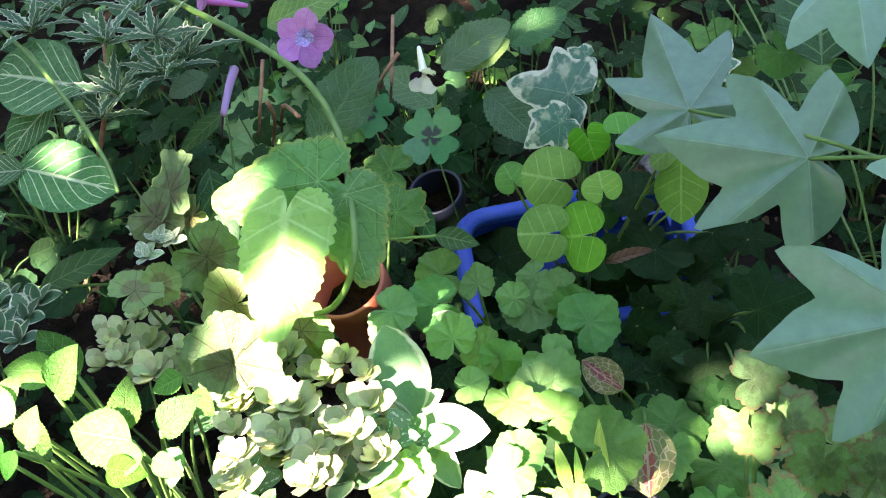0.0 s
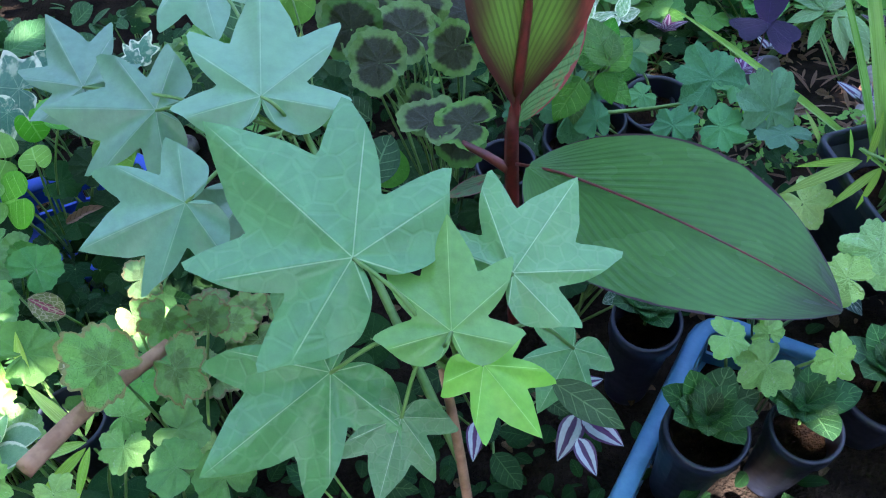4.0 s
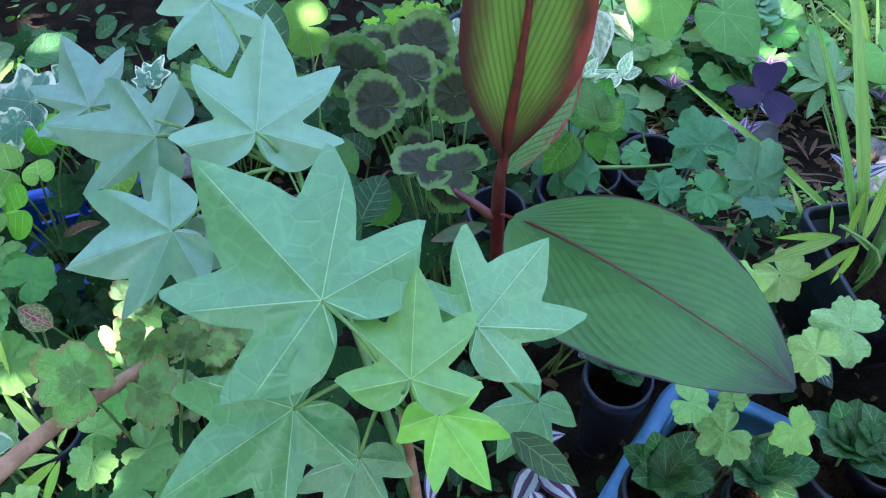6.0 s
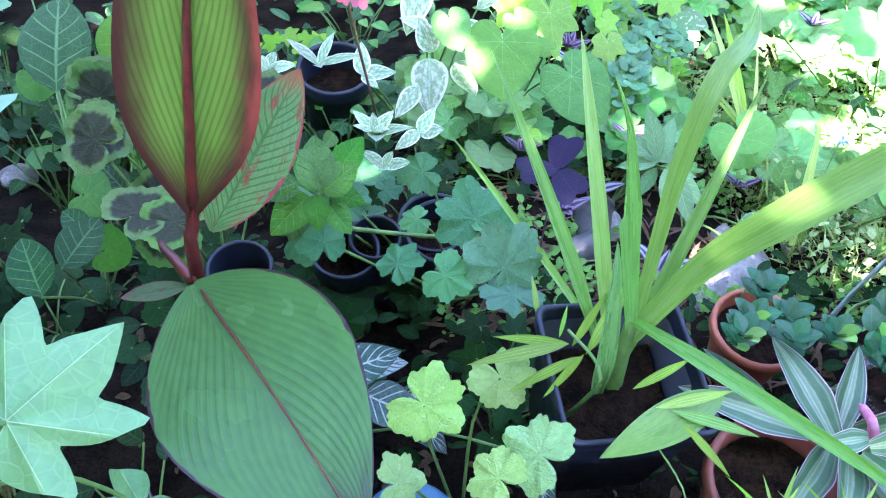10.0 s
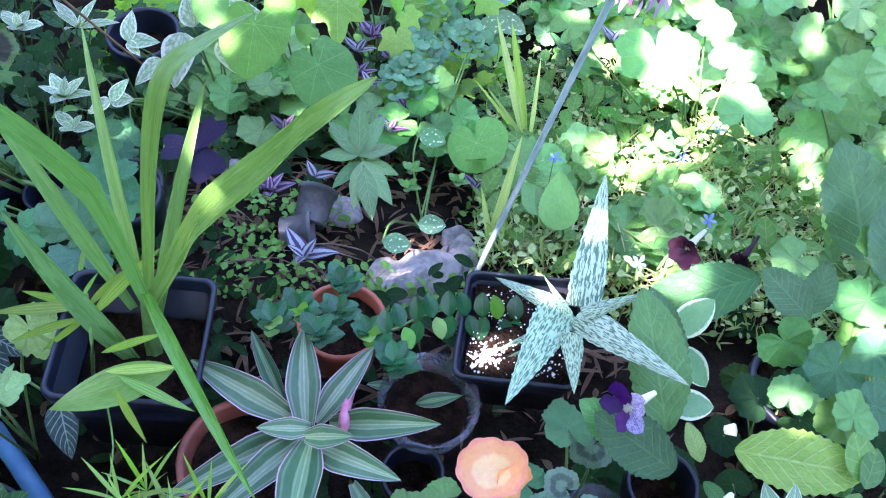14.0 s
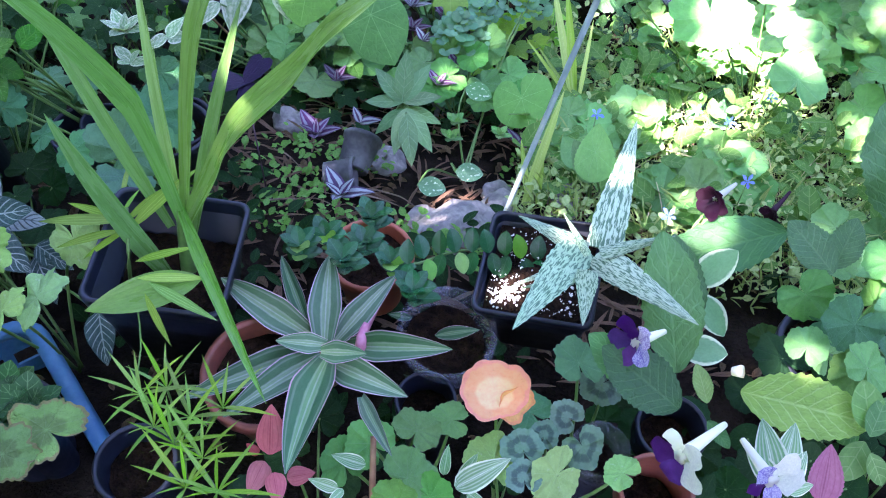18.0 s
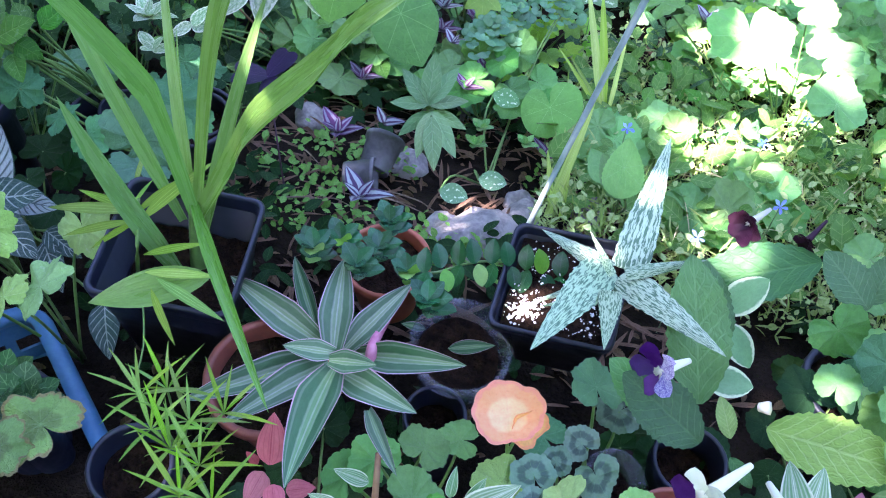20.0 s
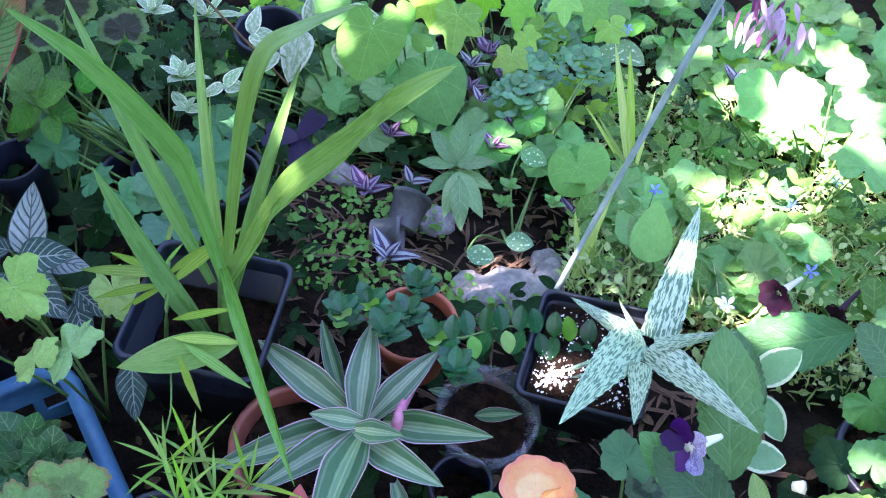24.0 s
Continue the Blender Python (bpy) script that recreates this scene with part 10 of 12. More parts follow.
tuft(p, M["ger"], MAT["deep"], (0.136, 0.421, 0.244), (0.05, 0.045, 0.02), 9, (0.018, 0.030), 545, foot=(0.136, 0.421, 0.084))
p = thing("crate_plant", (0.182, 0.465, 0.085), "smooth-leaved plant low in the crate, leaves darkened as in shade", "plant", "plants in the crate")
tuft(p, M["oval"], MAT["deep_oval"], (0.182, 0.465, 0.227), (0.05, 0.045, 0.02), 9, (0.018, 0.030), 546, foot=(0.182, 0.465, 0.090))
p = thing("crate_plant", (0.231, 0.529, 0.105), "lobed geranium low in the crate, leaves darkened as in shade", "plant", "plants in the crate")
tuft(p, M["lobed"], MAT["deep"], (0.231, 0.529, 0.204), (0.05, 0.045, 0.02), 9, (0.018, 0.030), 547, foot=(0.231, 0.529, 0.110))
p = thing("crate_plant", (0.284, 0.565, 0.103), "trailing ivy low in the crate, leaves darkened as in shade", "plant", "plants in the crate")
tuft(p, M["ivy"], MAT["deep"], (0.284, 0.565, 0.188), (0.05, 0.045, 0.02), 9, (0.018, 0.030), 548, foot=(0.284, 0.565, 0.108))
p = thing("crate_plant", (0.303, 0.474, 0.079), "scalloped geranium low in the crate, leaves darkened as in shade", "plant", "plants in the crate")
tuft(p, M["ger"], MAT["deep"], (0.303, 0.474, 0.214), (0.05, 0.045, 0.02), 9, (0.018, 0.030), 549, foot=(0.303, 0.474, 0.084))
p = thing("crate_plant", (0.231, 0.455, 0.077), "smooth-leaved plant low in the crate, leaves darkened as in shade", "plant", "plants in the crate")
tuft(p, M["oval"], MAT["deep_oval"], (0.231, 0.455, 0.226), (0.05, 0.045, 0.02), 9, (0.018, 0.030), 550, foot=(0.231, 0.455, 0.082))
p = thing("crate_plant", (0.086, 0.367, 0.099), "lobed geranium low in the crate, leaves darkened as in shade", "plant", "plants in the crate")
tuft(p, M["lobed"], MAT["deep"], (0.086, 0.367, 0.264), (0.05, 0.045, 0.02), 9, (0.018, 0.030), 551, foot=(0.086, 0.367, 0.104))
p = thing("crate_plant", (0.128, 0.370, 0.095), "trailing ivy low in the crate, leaves darkened as in shade", "plant", "plants in the crate")
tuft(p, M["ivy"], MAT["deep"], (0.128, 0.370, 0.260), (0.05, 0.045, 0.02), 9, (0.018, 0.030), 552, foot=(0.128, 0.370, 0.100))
p = thing("crate_plant", (0.264, 0.431, 0.066), "scalloped geranium low in the crate, leaves darkened as in shade", "plant", "plants in the crate")
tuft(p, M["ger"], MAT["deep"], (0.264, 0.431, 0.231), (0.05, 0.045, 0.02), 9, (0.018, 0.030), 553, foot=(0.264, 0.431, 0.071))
p = thing("crate_plant", (0.176, 0.411, 0.079), "smooth-leaved plant low in the crate, leaves darkened as in shade", "plant", "plants in the crate")
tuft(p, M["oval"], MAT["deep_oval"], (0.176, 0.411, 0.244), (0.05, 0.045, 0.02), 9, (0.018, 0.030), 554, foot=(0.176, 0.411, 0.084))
p = thing("crate_plant", (0.323, 0.601, 0.089), "lobed geranium low in the crate, leaves darkened as in shade", "plant", "plants in the crate")
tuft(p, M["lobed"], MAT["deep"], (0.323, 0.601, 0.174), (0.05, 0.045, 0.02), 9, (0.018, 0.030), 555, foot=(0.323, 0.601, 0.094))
p = thing("crate_plant", (0.060, 0.402, 0.091), "trailing ivy low in the crate, leaves darkened as in shade", "plant", "plants in the crate")
tuft(p, M["ivy"], MAT["deep"], (0.060, 0.402, 0.256), (0.05, 0.045, 0.02), 9, (0.018, 0.030), 556, foot=(0.060, 0.402, 0.096))
p = thing("crate_plant", (0.318, 0.387, 0.074), "scalloped geranium low in the crate, leaves darkened as in shade", "plant", "plants in the crate")
tuft(p, M["ger"], MAT["deep"], (0.318, 0.387, 0.239), (0.05, 0.045, 0.02), 9, (0.018, 0.030), 557, foot=(0.318, 0.387, 0.079))
p = thing("soft_geranium", (1.440, 0.900, 0.019), "low geranium with pale scalloped leaves in the sun", "plant", "weeds in the sun")
tuft(p, M["ger"], MAT["big_round"], (1.440, 0.900, 0.119), (0.05, 0.05, 0.03), 8, (0.026, 0.046), 700, foot=(1.440, 0.900, 0.024))
p = thing("toothed_weed", (1.500, 0.820, 0.038), "leafy weed with fresh toothed leaves in the sun", "plant", "weeds in the sun")
tuft(p, M["oval_teeth"], MAT["serrate"], (1.500, 0.820, 0.138), (0.05, 0.05, 0.03), 8, (0.026, 0.046), 701, foot=(1.500, 0.820, 0.043))
p = thing("soft_geranium", (1.530, 0.980, -0.013), "low geranium with pale scalloped leaves in the sun", "plant", "weeds in the sun")
tuft(p, M["ger"], MAT["big_round"], (1.530, 0.980, 0.087), (0.05, 0.05, 0.03), 8, (0.026, 0.046), 702, foot=(1.530, 0.980, -0.008))
p = thing("toothed_weed", (1.470, 1.060, -0.032), "leafy weed with fresh toothed leaves in the sun", "plant", "weeds in the sun")
tuft(p, M["oval_teeth"], MAT["serrate"], (1.470, 1.060, 0.068), (0.05, 0.05, 0.03), 8, (0.026, 0.046), 703, foot=(1.470, 1.060, -0.027))
p = thing("soft_geranium", (1.600, 0.760, 0.048), "low geranium with pale scalloped leaves in the sun", "plant", "weeds in the sun")
tuft(p, M["ger"], MAT["big_round"], (1.600, 0.760, 0.148), (0.05, 0.05, 0.03), 8, (0.026, 0.046), 704, foot=(1.600, 0.760, 0.053))
p = thing("toothed_weed", (1.610, 1.150, -0.071), "leafy weed with fresh toothed leaves in the sun", "plant", "weeds in the sun")
tuft(p, M["oval_teeth"], MAT["serrate"], (1.610, 1.150, 0.029), (0.05, 0.05, 0.03), 8, (0.026, 0.046), 705, foot=(1.610, 1.150, -0.066))
p = thing("soft_geranium", (1.680, 0.870, 0.008), "low geranium with pale scalloped leaves in the sun", "plant", "weeds in the sun")
tuft(p, M["ger"], MAT["big_round"], (1.680, 0.870, 0.108), (0.05, 0.05, 0.03), 8, (0.026, 0.046), 706, foot=(1.680, 0.870, 0.013))
p = thing("toothed_weed", (1.560, 1.260, -0.097), "leafy weed with fresh toothed leaves in the sun", "plant", "weeds in the sun")
tuft(p, M["oval_teeth"], MAT["serrate"], (1.560, 1.260, 0.003), (0.05, 0.05, 0.03), 8, (0.026, 0.046), 707, foot=(1.560, 1.260, -0.092))
p = thing("toothed_weed", (1.017, 1.084, -0.003), "weed with bright toothed leaves", "plant", "plants at the back")
tuft(p, M["oval_teeth"], MAT["serrate"], (1.017, 1.084, 0.097), (0.11, 0.11, 0.05), 14, (0.03, 0.05), 600, foot=(1.017, 1.084, 0.002))
p = thing("soft_geranium", (1.923, 1.554, -0.126), "geranium with pale soft round leaves", "plant", "plants at the back")
tuft(p, M["ger"], MAT["big_round"], (1.923, 1.554, -0.026), (0.11, 0.11, 0.05), 17, (0.03, 0.05), 601, foot=(1.923, 1.554, -0.121))
p = thing("heart_leaved_plant", (1.313, 1.568, -0.077), "plant with fresh heart-shaped leaves", "plant", "plants at the back")
tuft(p, M["heart"], MAT["heart"], (1.313, 1.568, 0.023), (0.11, 0.11, 0.05), 13, (0.03, 0.05), 602, foot=(1.313, 1.568, -0.072))
p = thing("geranium", (1.894, 1.552, -0.124), "geranium with soft scalloped leaves", "plant", "plants at the back")
tuft(p, M["ger"], MAT["ger_mid"], (1.894, 1.552, -0.024), (0.11, 0.11, 0.05), 16, (0.025, 0.04), 603, foot=(1.894, 1.552, -0.119))
p = thing("geranium", (1.710, 1.604, -0.109), "geranium with soft scalloped leaves", "plant", "plants at the back")
tuft(p, M["ger"], MAT["ger_mid"], (1.710, 1.604, -0.009), (0.11, 0.11, 0.05), 13, (0.025, 0.04), 604, foot=(1.710, 1.604, -0.104))
p = thing("toothed_weed", (1.160, 1.578, -0.064), "weed with bright toothed leaves", "plant", "plants at the back")
tuft(p, M["oval_teeth"], MAT["serrate"], (1.160, 1.578, 0.036), (0.11, 0.11, 0.05), 15, (0.03, 0.05), 605, foot=(1.160, 1.578, -0.059))
p = thing("lime_vine", (1.268, 1.248, -0.073), "vine with lime lobed leaves", "plant", "plants at the back")
tuft(p, M["ivy"], MAT["lime_leaf"], (1.268, 1.248, 0.027), (0.11, 0.11, 0.05), 17, (0.025, 0.04), 606, foot=(1.268, 1.248, -0.068))
p = thing("heart_leaved_plant", (2.289, 1.158, -0.128), "plant with fresh heart-shaped leaves", "plant", "plants at the back")
tuft(p, M["heart"], MAT["heart"], (2.289, 1.158, -0.028), (0.11, 0.11, 0.05), 16, (0.03, 0.05), 607, foot=(2.289, 1.158, -0.123))
p = thing("soft_geranium", (1.790, 1.411, -0.115), "geranium with pale soft round leaves", "plant", "plants at the back")
tuft(p, M["ger"], MAT["big_round"], (1.790, 1.411, -0.015), (0.11, 0.11, 0.05), 14, (0.03, 0.05), 608, foot=(1.790, 1.411, -0.110))
p = thing("toothed_weed", (1.480, 1.603, -0.090), "weed with bright toothed leaves", "plant", "plants at the back")
tuft(p, M["oval_teeth"], MAT["serrate"], (1.480, 1.603, 0.010), (0.11, 0.11, 0.05), 13, (0.03, 0.05), 609, foot=(1.480, 1.603, -0.085))
p = thing("toothed_weed", (1.116, 1.398, -0.061), "weed with bright toothed leaves", "plant", "plants at the back")
tuft(p, M["oval_teeth"], MAT["serrate"], (1.116, 1.398, 0.039), (0.11, 0.11, 0.05), 14, (0.03, 0.05), 610, foot=(1.116, 1.398, -0.056))
p = thing("lime_vine", (1.280, 1.324, -0.074), "vine with lime lobed leaves", "plant", "plants at the back")
tuft(p, M["ivy"], MAT["lime_leaf"], (1.280, 1.324, 0.026), (0.11, 0.11, 0.05), 14, (0.025, 0.04), 611, foot=(1.280, 1.324, -0.069))
p = thing("toothed_weed", (1.446, 1.614, -0.088), "weed with bright toothed leaves", "plant", "plants at the back")
tuft(p, M["oval_teeth"], MAT["serrate"], (1.446, 1.614, 0.012), (0.11, 0.11, 0.05), 13, (0.03, 0.05), 612, foot=(1.446, 1.614, -0.083))
p = thing("geranium", (1.356, 1.670, -0.080), "geranium with soft scalloped leaves", "plant", "plants at the back")
tuft(p, M["ger"], MAT["ger_mid"], (1.356, 1.670, 0.020), (0.11, 0.11, 0.05), 16, (0.025, 0.04), 613, foot=(1.356, 1.670, -0.075))
p = thing("lime_vine", (1.650, 1.488, -0.104), "vine with lime lobed leaves", "plant", "plants at the back")
tuft(p, M["ivy"], MAT["lime_leaf"], (1.650, 1.488, -0.004), (0.11, 0.11, 0.05), 14, (0.025, 0.04), 614, foot=(1.650, 1.488, -0.099))
p = thing("lime_vine", (2.318, 1.745, -0.157), "vine with lime lobed leaves", "plant", "plants at the back")
tuft(p, M["ivy"], MAT["lime_leaf"], (2.318, 1.745, -0.057), (0.11, 0.11, 0.05), 14, (0.025, 0.04), 615, foot=(2.318, 1.745, -0.152))
p = thing("lime_vine", (1.756, 1.702, -0.113), "vine with lime lobed leaves", "plant", "plants at the back")
tuft(p, M["ivy"], MAT["lime_leaf"], (1.756, 1.702, -0.013), (0.11, 0.11, 0.05), 13, (0.025, 0.04), 616, foot=(1.756, 1.702, -0.108))
p = thing("geranium", (1.234, 1.022, -0.001), "geranium with soft scalloped leaves", "plant", "plants at the back")
tuft(p, M["ger"], MAT["ger_mid"], (1.234, 1.022, 0.099), (0.11, 0.11, 0.05), 15, (0.025, 0.04), 617, foot=(1.234, 1.022, 0.004))
p = thing("toothed_weed", (1.939, 1.522, -0.128), "weed with bright toothed leaves", "plant", "plants at the back")
tuft(p, M["oval_teeth"], MAT["serrate"], (1.939, 1.522, -0.028), (0.11, 0.11, 0.05), 15, (0.03, 0.05), 618, foot=(1.939, 1.522, -0.123))
p = thing("heart_leaved_plant", (2.229, 1.487, -0.151), "plant with fresh heart-shaped leaves", "plant", "plants at the back")
tuft(p, M["heart"], MAT["heart"], (2.229, 1.487, -0.051), (0.11, 0.11, 0.05), 13, (0.03, 0.05), 619, foot=(2.229, 1.487, -0.146))
p = thing("toothed_weed", (1.614, 1.600, -0.101), "weed with bright toothed leaves", "plant", "plants at the back")
tuft(p, M["oval_teeth"], MAT["serrate"], (1.614, 1.600, -0.001), (0.11, 0.11, 0.05), 16, (0.03, 0.05), 620, foot=(1.614, 1.600, -0.096))
p = thing("soft_geranium", (2.065, 1.421, -0.138), "geranium with pale soft round leaves", "plant", "plants at the back")
tuft(p, M["ger"], MAT["big_round"], (2.065, 1.421, -0.038), (0.11, 0.11, 0.05), 15, (0.03, 0.05), 621, foot=(2.065, 1.421, -0.133))
p = thing("soft_geranium", (1.133, 1.737, -0.062), "geranium with pale soft round leaves", "plant", "plants at the back")
tuft(p, M["ger"], MAT["big_round"], (1.133, 1.737, 0.038), (0.11, 0.11, 0.05), 14, (0.03, 0.05), 622, foot=(1.133, 1.737, -0.057))
p = thing("soft_geranium", (0.984, 1.076, -0.002), "geranium with pale soft round leaves", "plant", "plants at the back")
tuft(p, M["ger"], MAT["big_round"], (0.984, 1.076, 0.098), (0.11, 0.11, 0.05), 16, (0.03, 0.05), 623, foot=(0.984, 1.076, 0.003))
p = thing("toothed_weed", (0.777, 1.491, -0.095), "weed with bright toothed leaves", "plant", "plants at the back")
tuft(p, M["oval_teeth"], MAT["serrate"], (0.777, 1.491, 0.005), (0.11, 0.11, 0.05), 17, (0.03, 0.05), 624, foot=(0.777, 1.491, -0.090))
p = thing("toothed_weed", (-0.379, 1.363, -0.050), "weed with bright toothed leaves", "plant", "plants at the back")
tuft(p, M["oval_teeth"], MAT["serrate"], (-0.379, 1.363, 0.050), (0.11, 0.11, 0.05), 13, (0.03, 0.05), 625, foot=(-0.379, 1.363, -0.045))
p = thing("soft_geranium", (0.976, 1.174, -0.033), "geranium with pale soft round leaves", "plant", "plants at the back")
tuft(p, M["ger"], MAT["big_round"], (0.976, 1.174, 0.067), (0.11, 0.11, 0.05), 13, (0.03, 0.05), 626, foot=(0.976, 1.174, -0.028))
p = thing("soft_geranium", (-0.318, 1.023, 0.014), "geranium with pale soft round leaves", "plant", "plants at the back")
tuft(p, M["ger"], MAT["big_round"], (-0.318, 1.023, 0.114), (0.11, 0.11, 0.05), 17, (0.03, 0.05), 627, foot=(-0.318, 1.023, 0.019))
p = thing("heart_leaved_plant", (0.382, 1.103, -0.067), "plant with fresh heart-shaped leaves", "plant", "plants at the back")
tuft(p, M["heart"], MAT["heart"], (0.382, 1.103, 0.033), (0.11, 0.11, 0.05), 15, (0.03, 0.05), 628, foot=(0.382, 1.103, -0.062))
p = thing("geranium", (0.294, 1.257, -0.104), "geranium with soft scalloped leaves", "plant", "plants at the back")
tuft(p, M["ger"], MAT["ger_mid"], (0.294, 1.257, -0.004), (0.11, 0.11, 0.05), 16, (0.025, 0.04), 629, foot=(0.294, 1.257, -0.099))
p = thing("toothed_weed", (0.383, 1.154, -0.083), "weed with bright toothed leaves", "plant", "plants at the back")
tuft(p, M["oval_teeth"], MAT["serrate"], (0.383, 1.154, 0.017), (0.11, 0.11, 0.05), 15, (0.03, 0.05), 630, foot=(0.383, 1.154, -0.078))
p = thing("lime_vine", (0.653, 1.372, -0.119), "vine with lime lobed leaves", "plant", "plants at the back")
tuft(p, M["ivy"], MAT["lime_leaf"], (0.653, 1.372, -0.019), (0.11, 0.11, 0.05), 16, (0.025, 0.04), 631, foot=(0.653, 1.372, -0.114))
p = thing("toothed_weed", (0.765, 1.059, -0.040), "weed with bright toothed leaves", "plant", "plants at the back")
tuft(p, M["oval_teeth"], MAT["serrate"], (0.765, 1.059, 0.060), (0.11, 0.11, 0.05), 14, (0.03, 0.05), 632, foot=(0.765, 1.059, -0.035))
p = thing("lime_vine", (-0.108, 1.213, -0.060), "vine with lime lobed leaves", "plant", "plants at the back")
tuft(p, M["ivy"], MAT["lime_leaf"], (-0.108, 1.213, 0.040), (0.11, 0.11, 0.05), 17, (0.025, 0.04), 633, foot=(-0.108, 1.213, -0.055))
p = thing("geranium", (1.769, 1.654, -0.114), "geranium with soft scalloped leaves", "plant", "plants at the back")
tuft(p, M["ger"], MAT["ger_mid"], (1.769, 1.654, -0.014), (0.11, 0.11, 0.05), 13, (0.025, 0.038), 634, foot=(1.769, 1.654, -0.109))
p = thing("soft_geranium", (1.774, 1.802, -0.114), "geranium with pale soft round leaves", "plant", "plants at the back")
tuft(p, M["ger"], MAT["big_round"], (1.774, 1.802, -0.014), (0.11, 0.11, 0.05), 15, (0.025, 0.04), 635, foot=(1.774, 1.802, -0.109))
p = thing("geranium", (1.944, 1.480, -0.128), "geranium with soft scalloped leaves", "plant", "plants at the back")
tuft(p, M["ger"], MAT["ger_mid"], (1.944, 1.480, -0.028), (0.11, 0.11, 0.05), 14, (0.025, 0.038), 636, foot=(1.944, 1.480, -0.123))
p = thing("geranium", (2.459, 1.034, -0.092), "geranium with soft scalloped leaves", "plant", "plants at the back")
tuft(p, M["ger"], MAT["ger_mid"], (2.459, 1.034, 0.008), (0.11, 0.11, 0.05), 13, (0.025, 0.038), 637, foot=(2.459, 1.034, -0.087))
p = thing("soft_geranium", (2.194, 1.616, -0.148), "geranium with pale soft round leaves", "plant", "plants at the back")
tuft(p, M["ger"], MAT["big_round"], (2.194, 1.616, -0.048), (0.11, 0.11, 0.05), 15, (0.025, 0.04), 638, foot=(2.194, 1.616, -0.143))
p = thing("soft_geranium", (1.568, 1.516, -0.098), "geranium with pale soft round leaves", "plant", "plants at the back")
tuft(p, M["ger"], MAT["big_round"], (1.568, 1.516, 0.002), (0.11, 0.11, 0.05), 13, (0.025, 0.04), 639, foot=(1.568, 1.516, -0.093))
p = thing("geranium", (1.772, 1.613, -0.114), "geranium with soft scalloped leaves", "plant", "plants at the back")
tuft(p, M["ger"], MAT["ger_mid"], (1.772, 1.613, -0.014), (0.11, 0.11, 0.05), 17, (0.025, 0.038), 640, foot=(1.772, 1.613, -0.109))
p = thing("geranium", (2.469, 1.129, -0.120), "geranium with soft scalloped leaves", "plant", "plants at the back")
tuft(p, M["ger"], MAT["ger_mid"], (2.469, 1.129, -0.020), (0.11, 0.11, 0.05), 17, (0.025, 0.038), 641, foot=(2.469, 1.129, -0.115))
p = thing("geranium", (2.170, 1.481, -0.146), "geranium with soft scalloped leaves", "plant", "plants at the back")
tuft(p, M["ger"], MAT["ger_mid"], (2.170, 1.481, -0.046), (0.11, 0.11, 0.05), 15, (0.025, 0.038), 642, foot=(2.170, 1.481, -0.141))
p = thing("soft_geranium", (1.806, 1.752, -0.117), "geranium with pale soft round leaves", "plant", "plants at the back")
tuft(p, M["ger"], MAT["big_round"], (1.806, 1.752, -0.017), (0.11, 0.11, 0.05), 15, (0.025, 0.04), 643, foot=(1.806, 1.752, -0.112))
p = thing("soft_geranium", (1.713, 1.615, -0.109), "geranium with pale soft round leaves", "plant", "plants at the back")
tuft(p, M["ger"], MAT["big_round"], (1.713, 1.615, -0.009), (0.11, 0.11, 0.05), 13, (0.025, 0.04), 644, foot=(1.713, 1.615, -0.104))
p = thing("soft_geranium", (2.206, 0.986, -0.069), "geranium with pale soft round leaves", "plant", "plants at the back")
tuft(p, M["ger"], MAT["big_round"], (2.206, 0.986, 0.031), (0.11, 0.11, 0.05), 15, (0.025, 0.04), 645, foot=(2.206, 0.986, -0.064))
p = thing("soft_geranium", (2.049, 1.196, -0.120), "geranium with pale soft round leaves", "plant", "plants at the back")
tuft(p, M["ger"], MAT["big_round"], (2.049, 1.196, -0.020), (0.11, 0.11, 0.05), 16, (0.025, 0.04), 646, foot=(2.049, 1.196, -0.115))
p = thing("soft_geranium", (1.813, 1.434, -0.117), "geranium with pale soft round leaves", "plant", "plants at the back")
tuft(p, M["ger"], MAT["big_round"], (1.813, 1.434, -0.017), (0.11, 0.11, 0.05), 14, (0.025, 0.04), 647, foot=(1.813, 1.434, -0.112))
p = thing("soft_geranium", (1.641, 1.417, -0.103), "geranium with pale soft round leaves", "plant", "plants at the back")
tuft(p, M["ger"], MAT["big_round"], (1.641, 1.417, -0.003), (0.11, 0.11, 0.05), 16, (0.025, 0.04), 648, foot=(1.641, 1.417, -0.098))
p = thing("soft_geranium", (2.167, 0.953, -0.056), "geranium with pale soft round leaves", "plant", "plants at the back")
tuft(p, M["ger"], MAT["big_round"], (2.167, 0.953, 0.044), (0.11, 0.11, 0.05), 14, (0.025, 0.04), 649, foot=(2.167, 0.953, -0.051))
p = thing("soft_geranium", (2.359, 0.993, -0.079), "geranium with pale soft round leaves", "plant", "plants at the back")
tuft(p, M["ger"], MAT["big_round"], (2.359, 0.993, 0.021), (0.11, 0.11, 0.05), 15, (0.025, 0.04), 650, foot=(2.359, 0.993, -0.074))
p = thing("soft_geranium", (1.719, 1.443, -0.110), "geranium with pale soft round leaves", "plant", "plants at the back")
tuft(p, M["ger"], MAT["big_round"], (1.719, 1.443, -0.010), (0.11, 0.11, 0.05), 13, (0.025, 0.04), 651, foot=(1.719, 1.443, -0.105))
p = thing("rosette_plant", (0.841, 0.154, 0.169), "dark succulent rosette in a pot", "plant")
rosette(p, M["oval"], MAT["dark_oval"], (0.849, 0.162, 0.307), 18, 0.05, 700, flat=0.3, width=1.2)
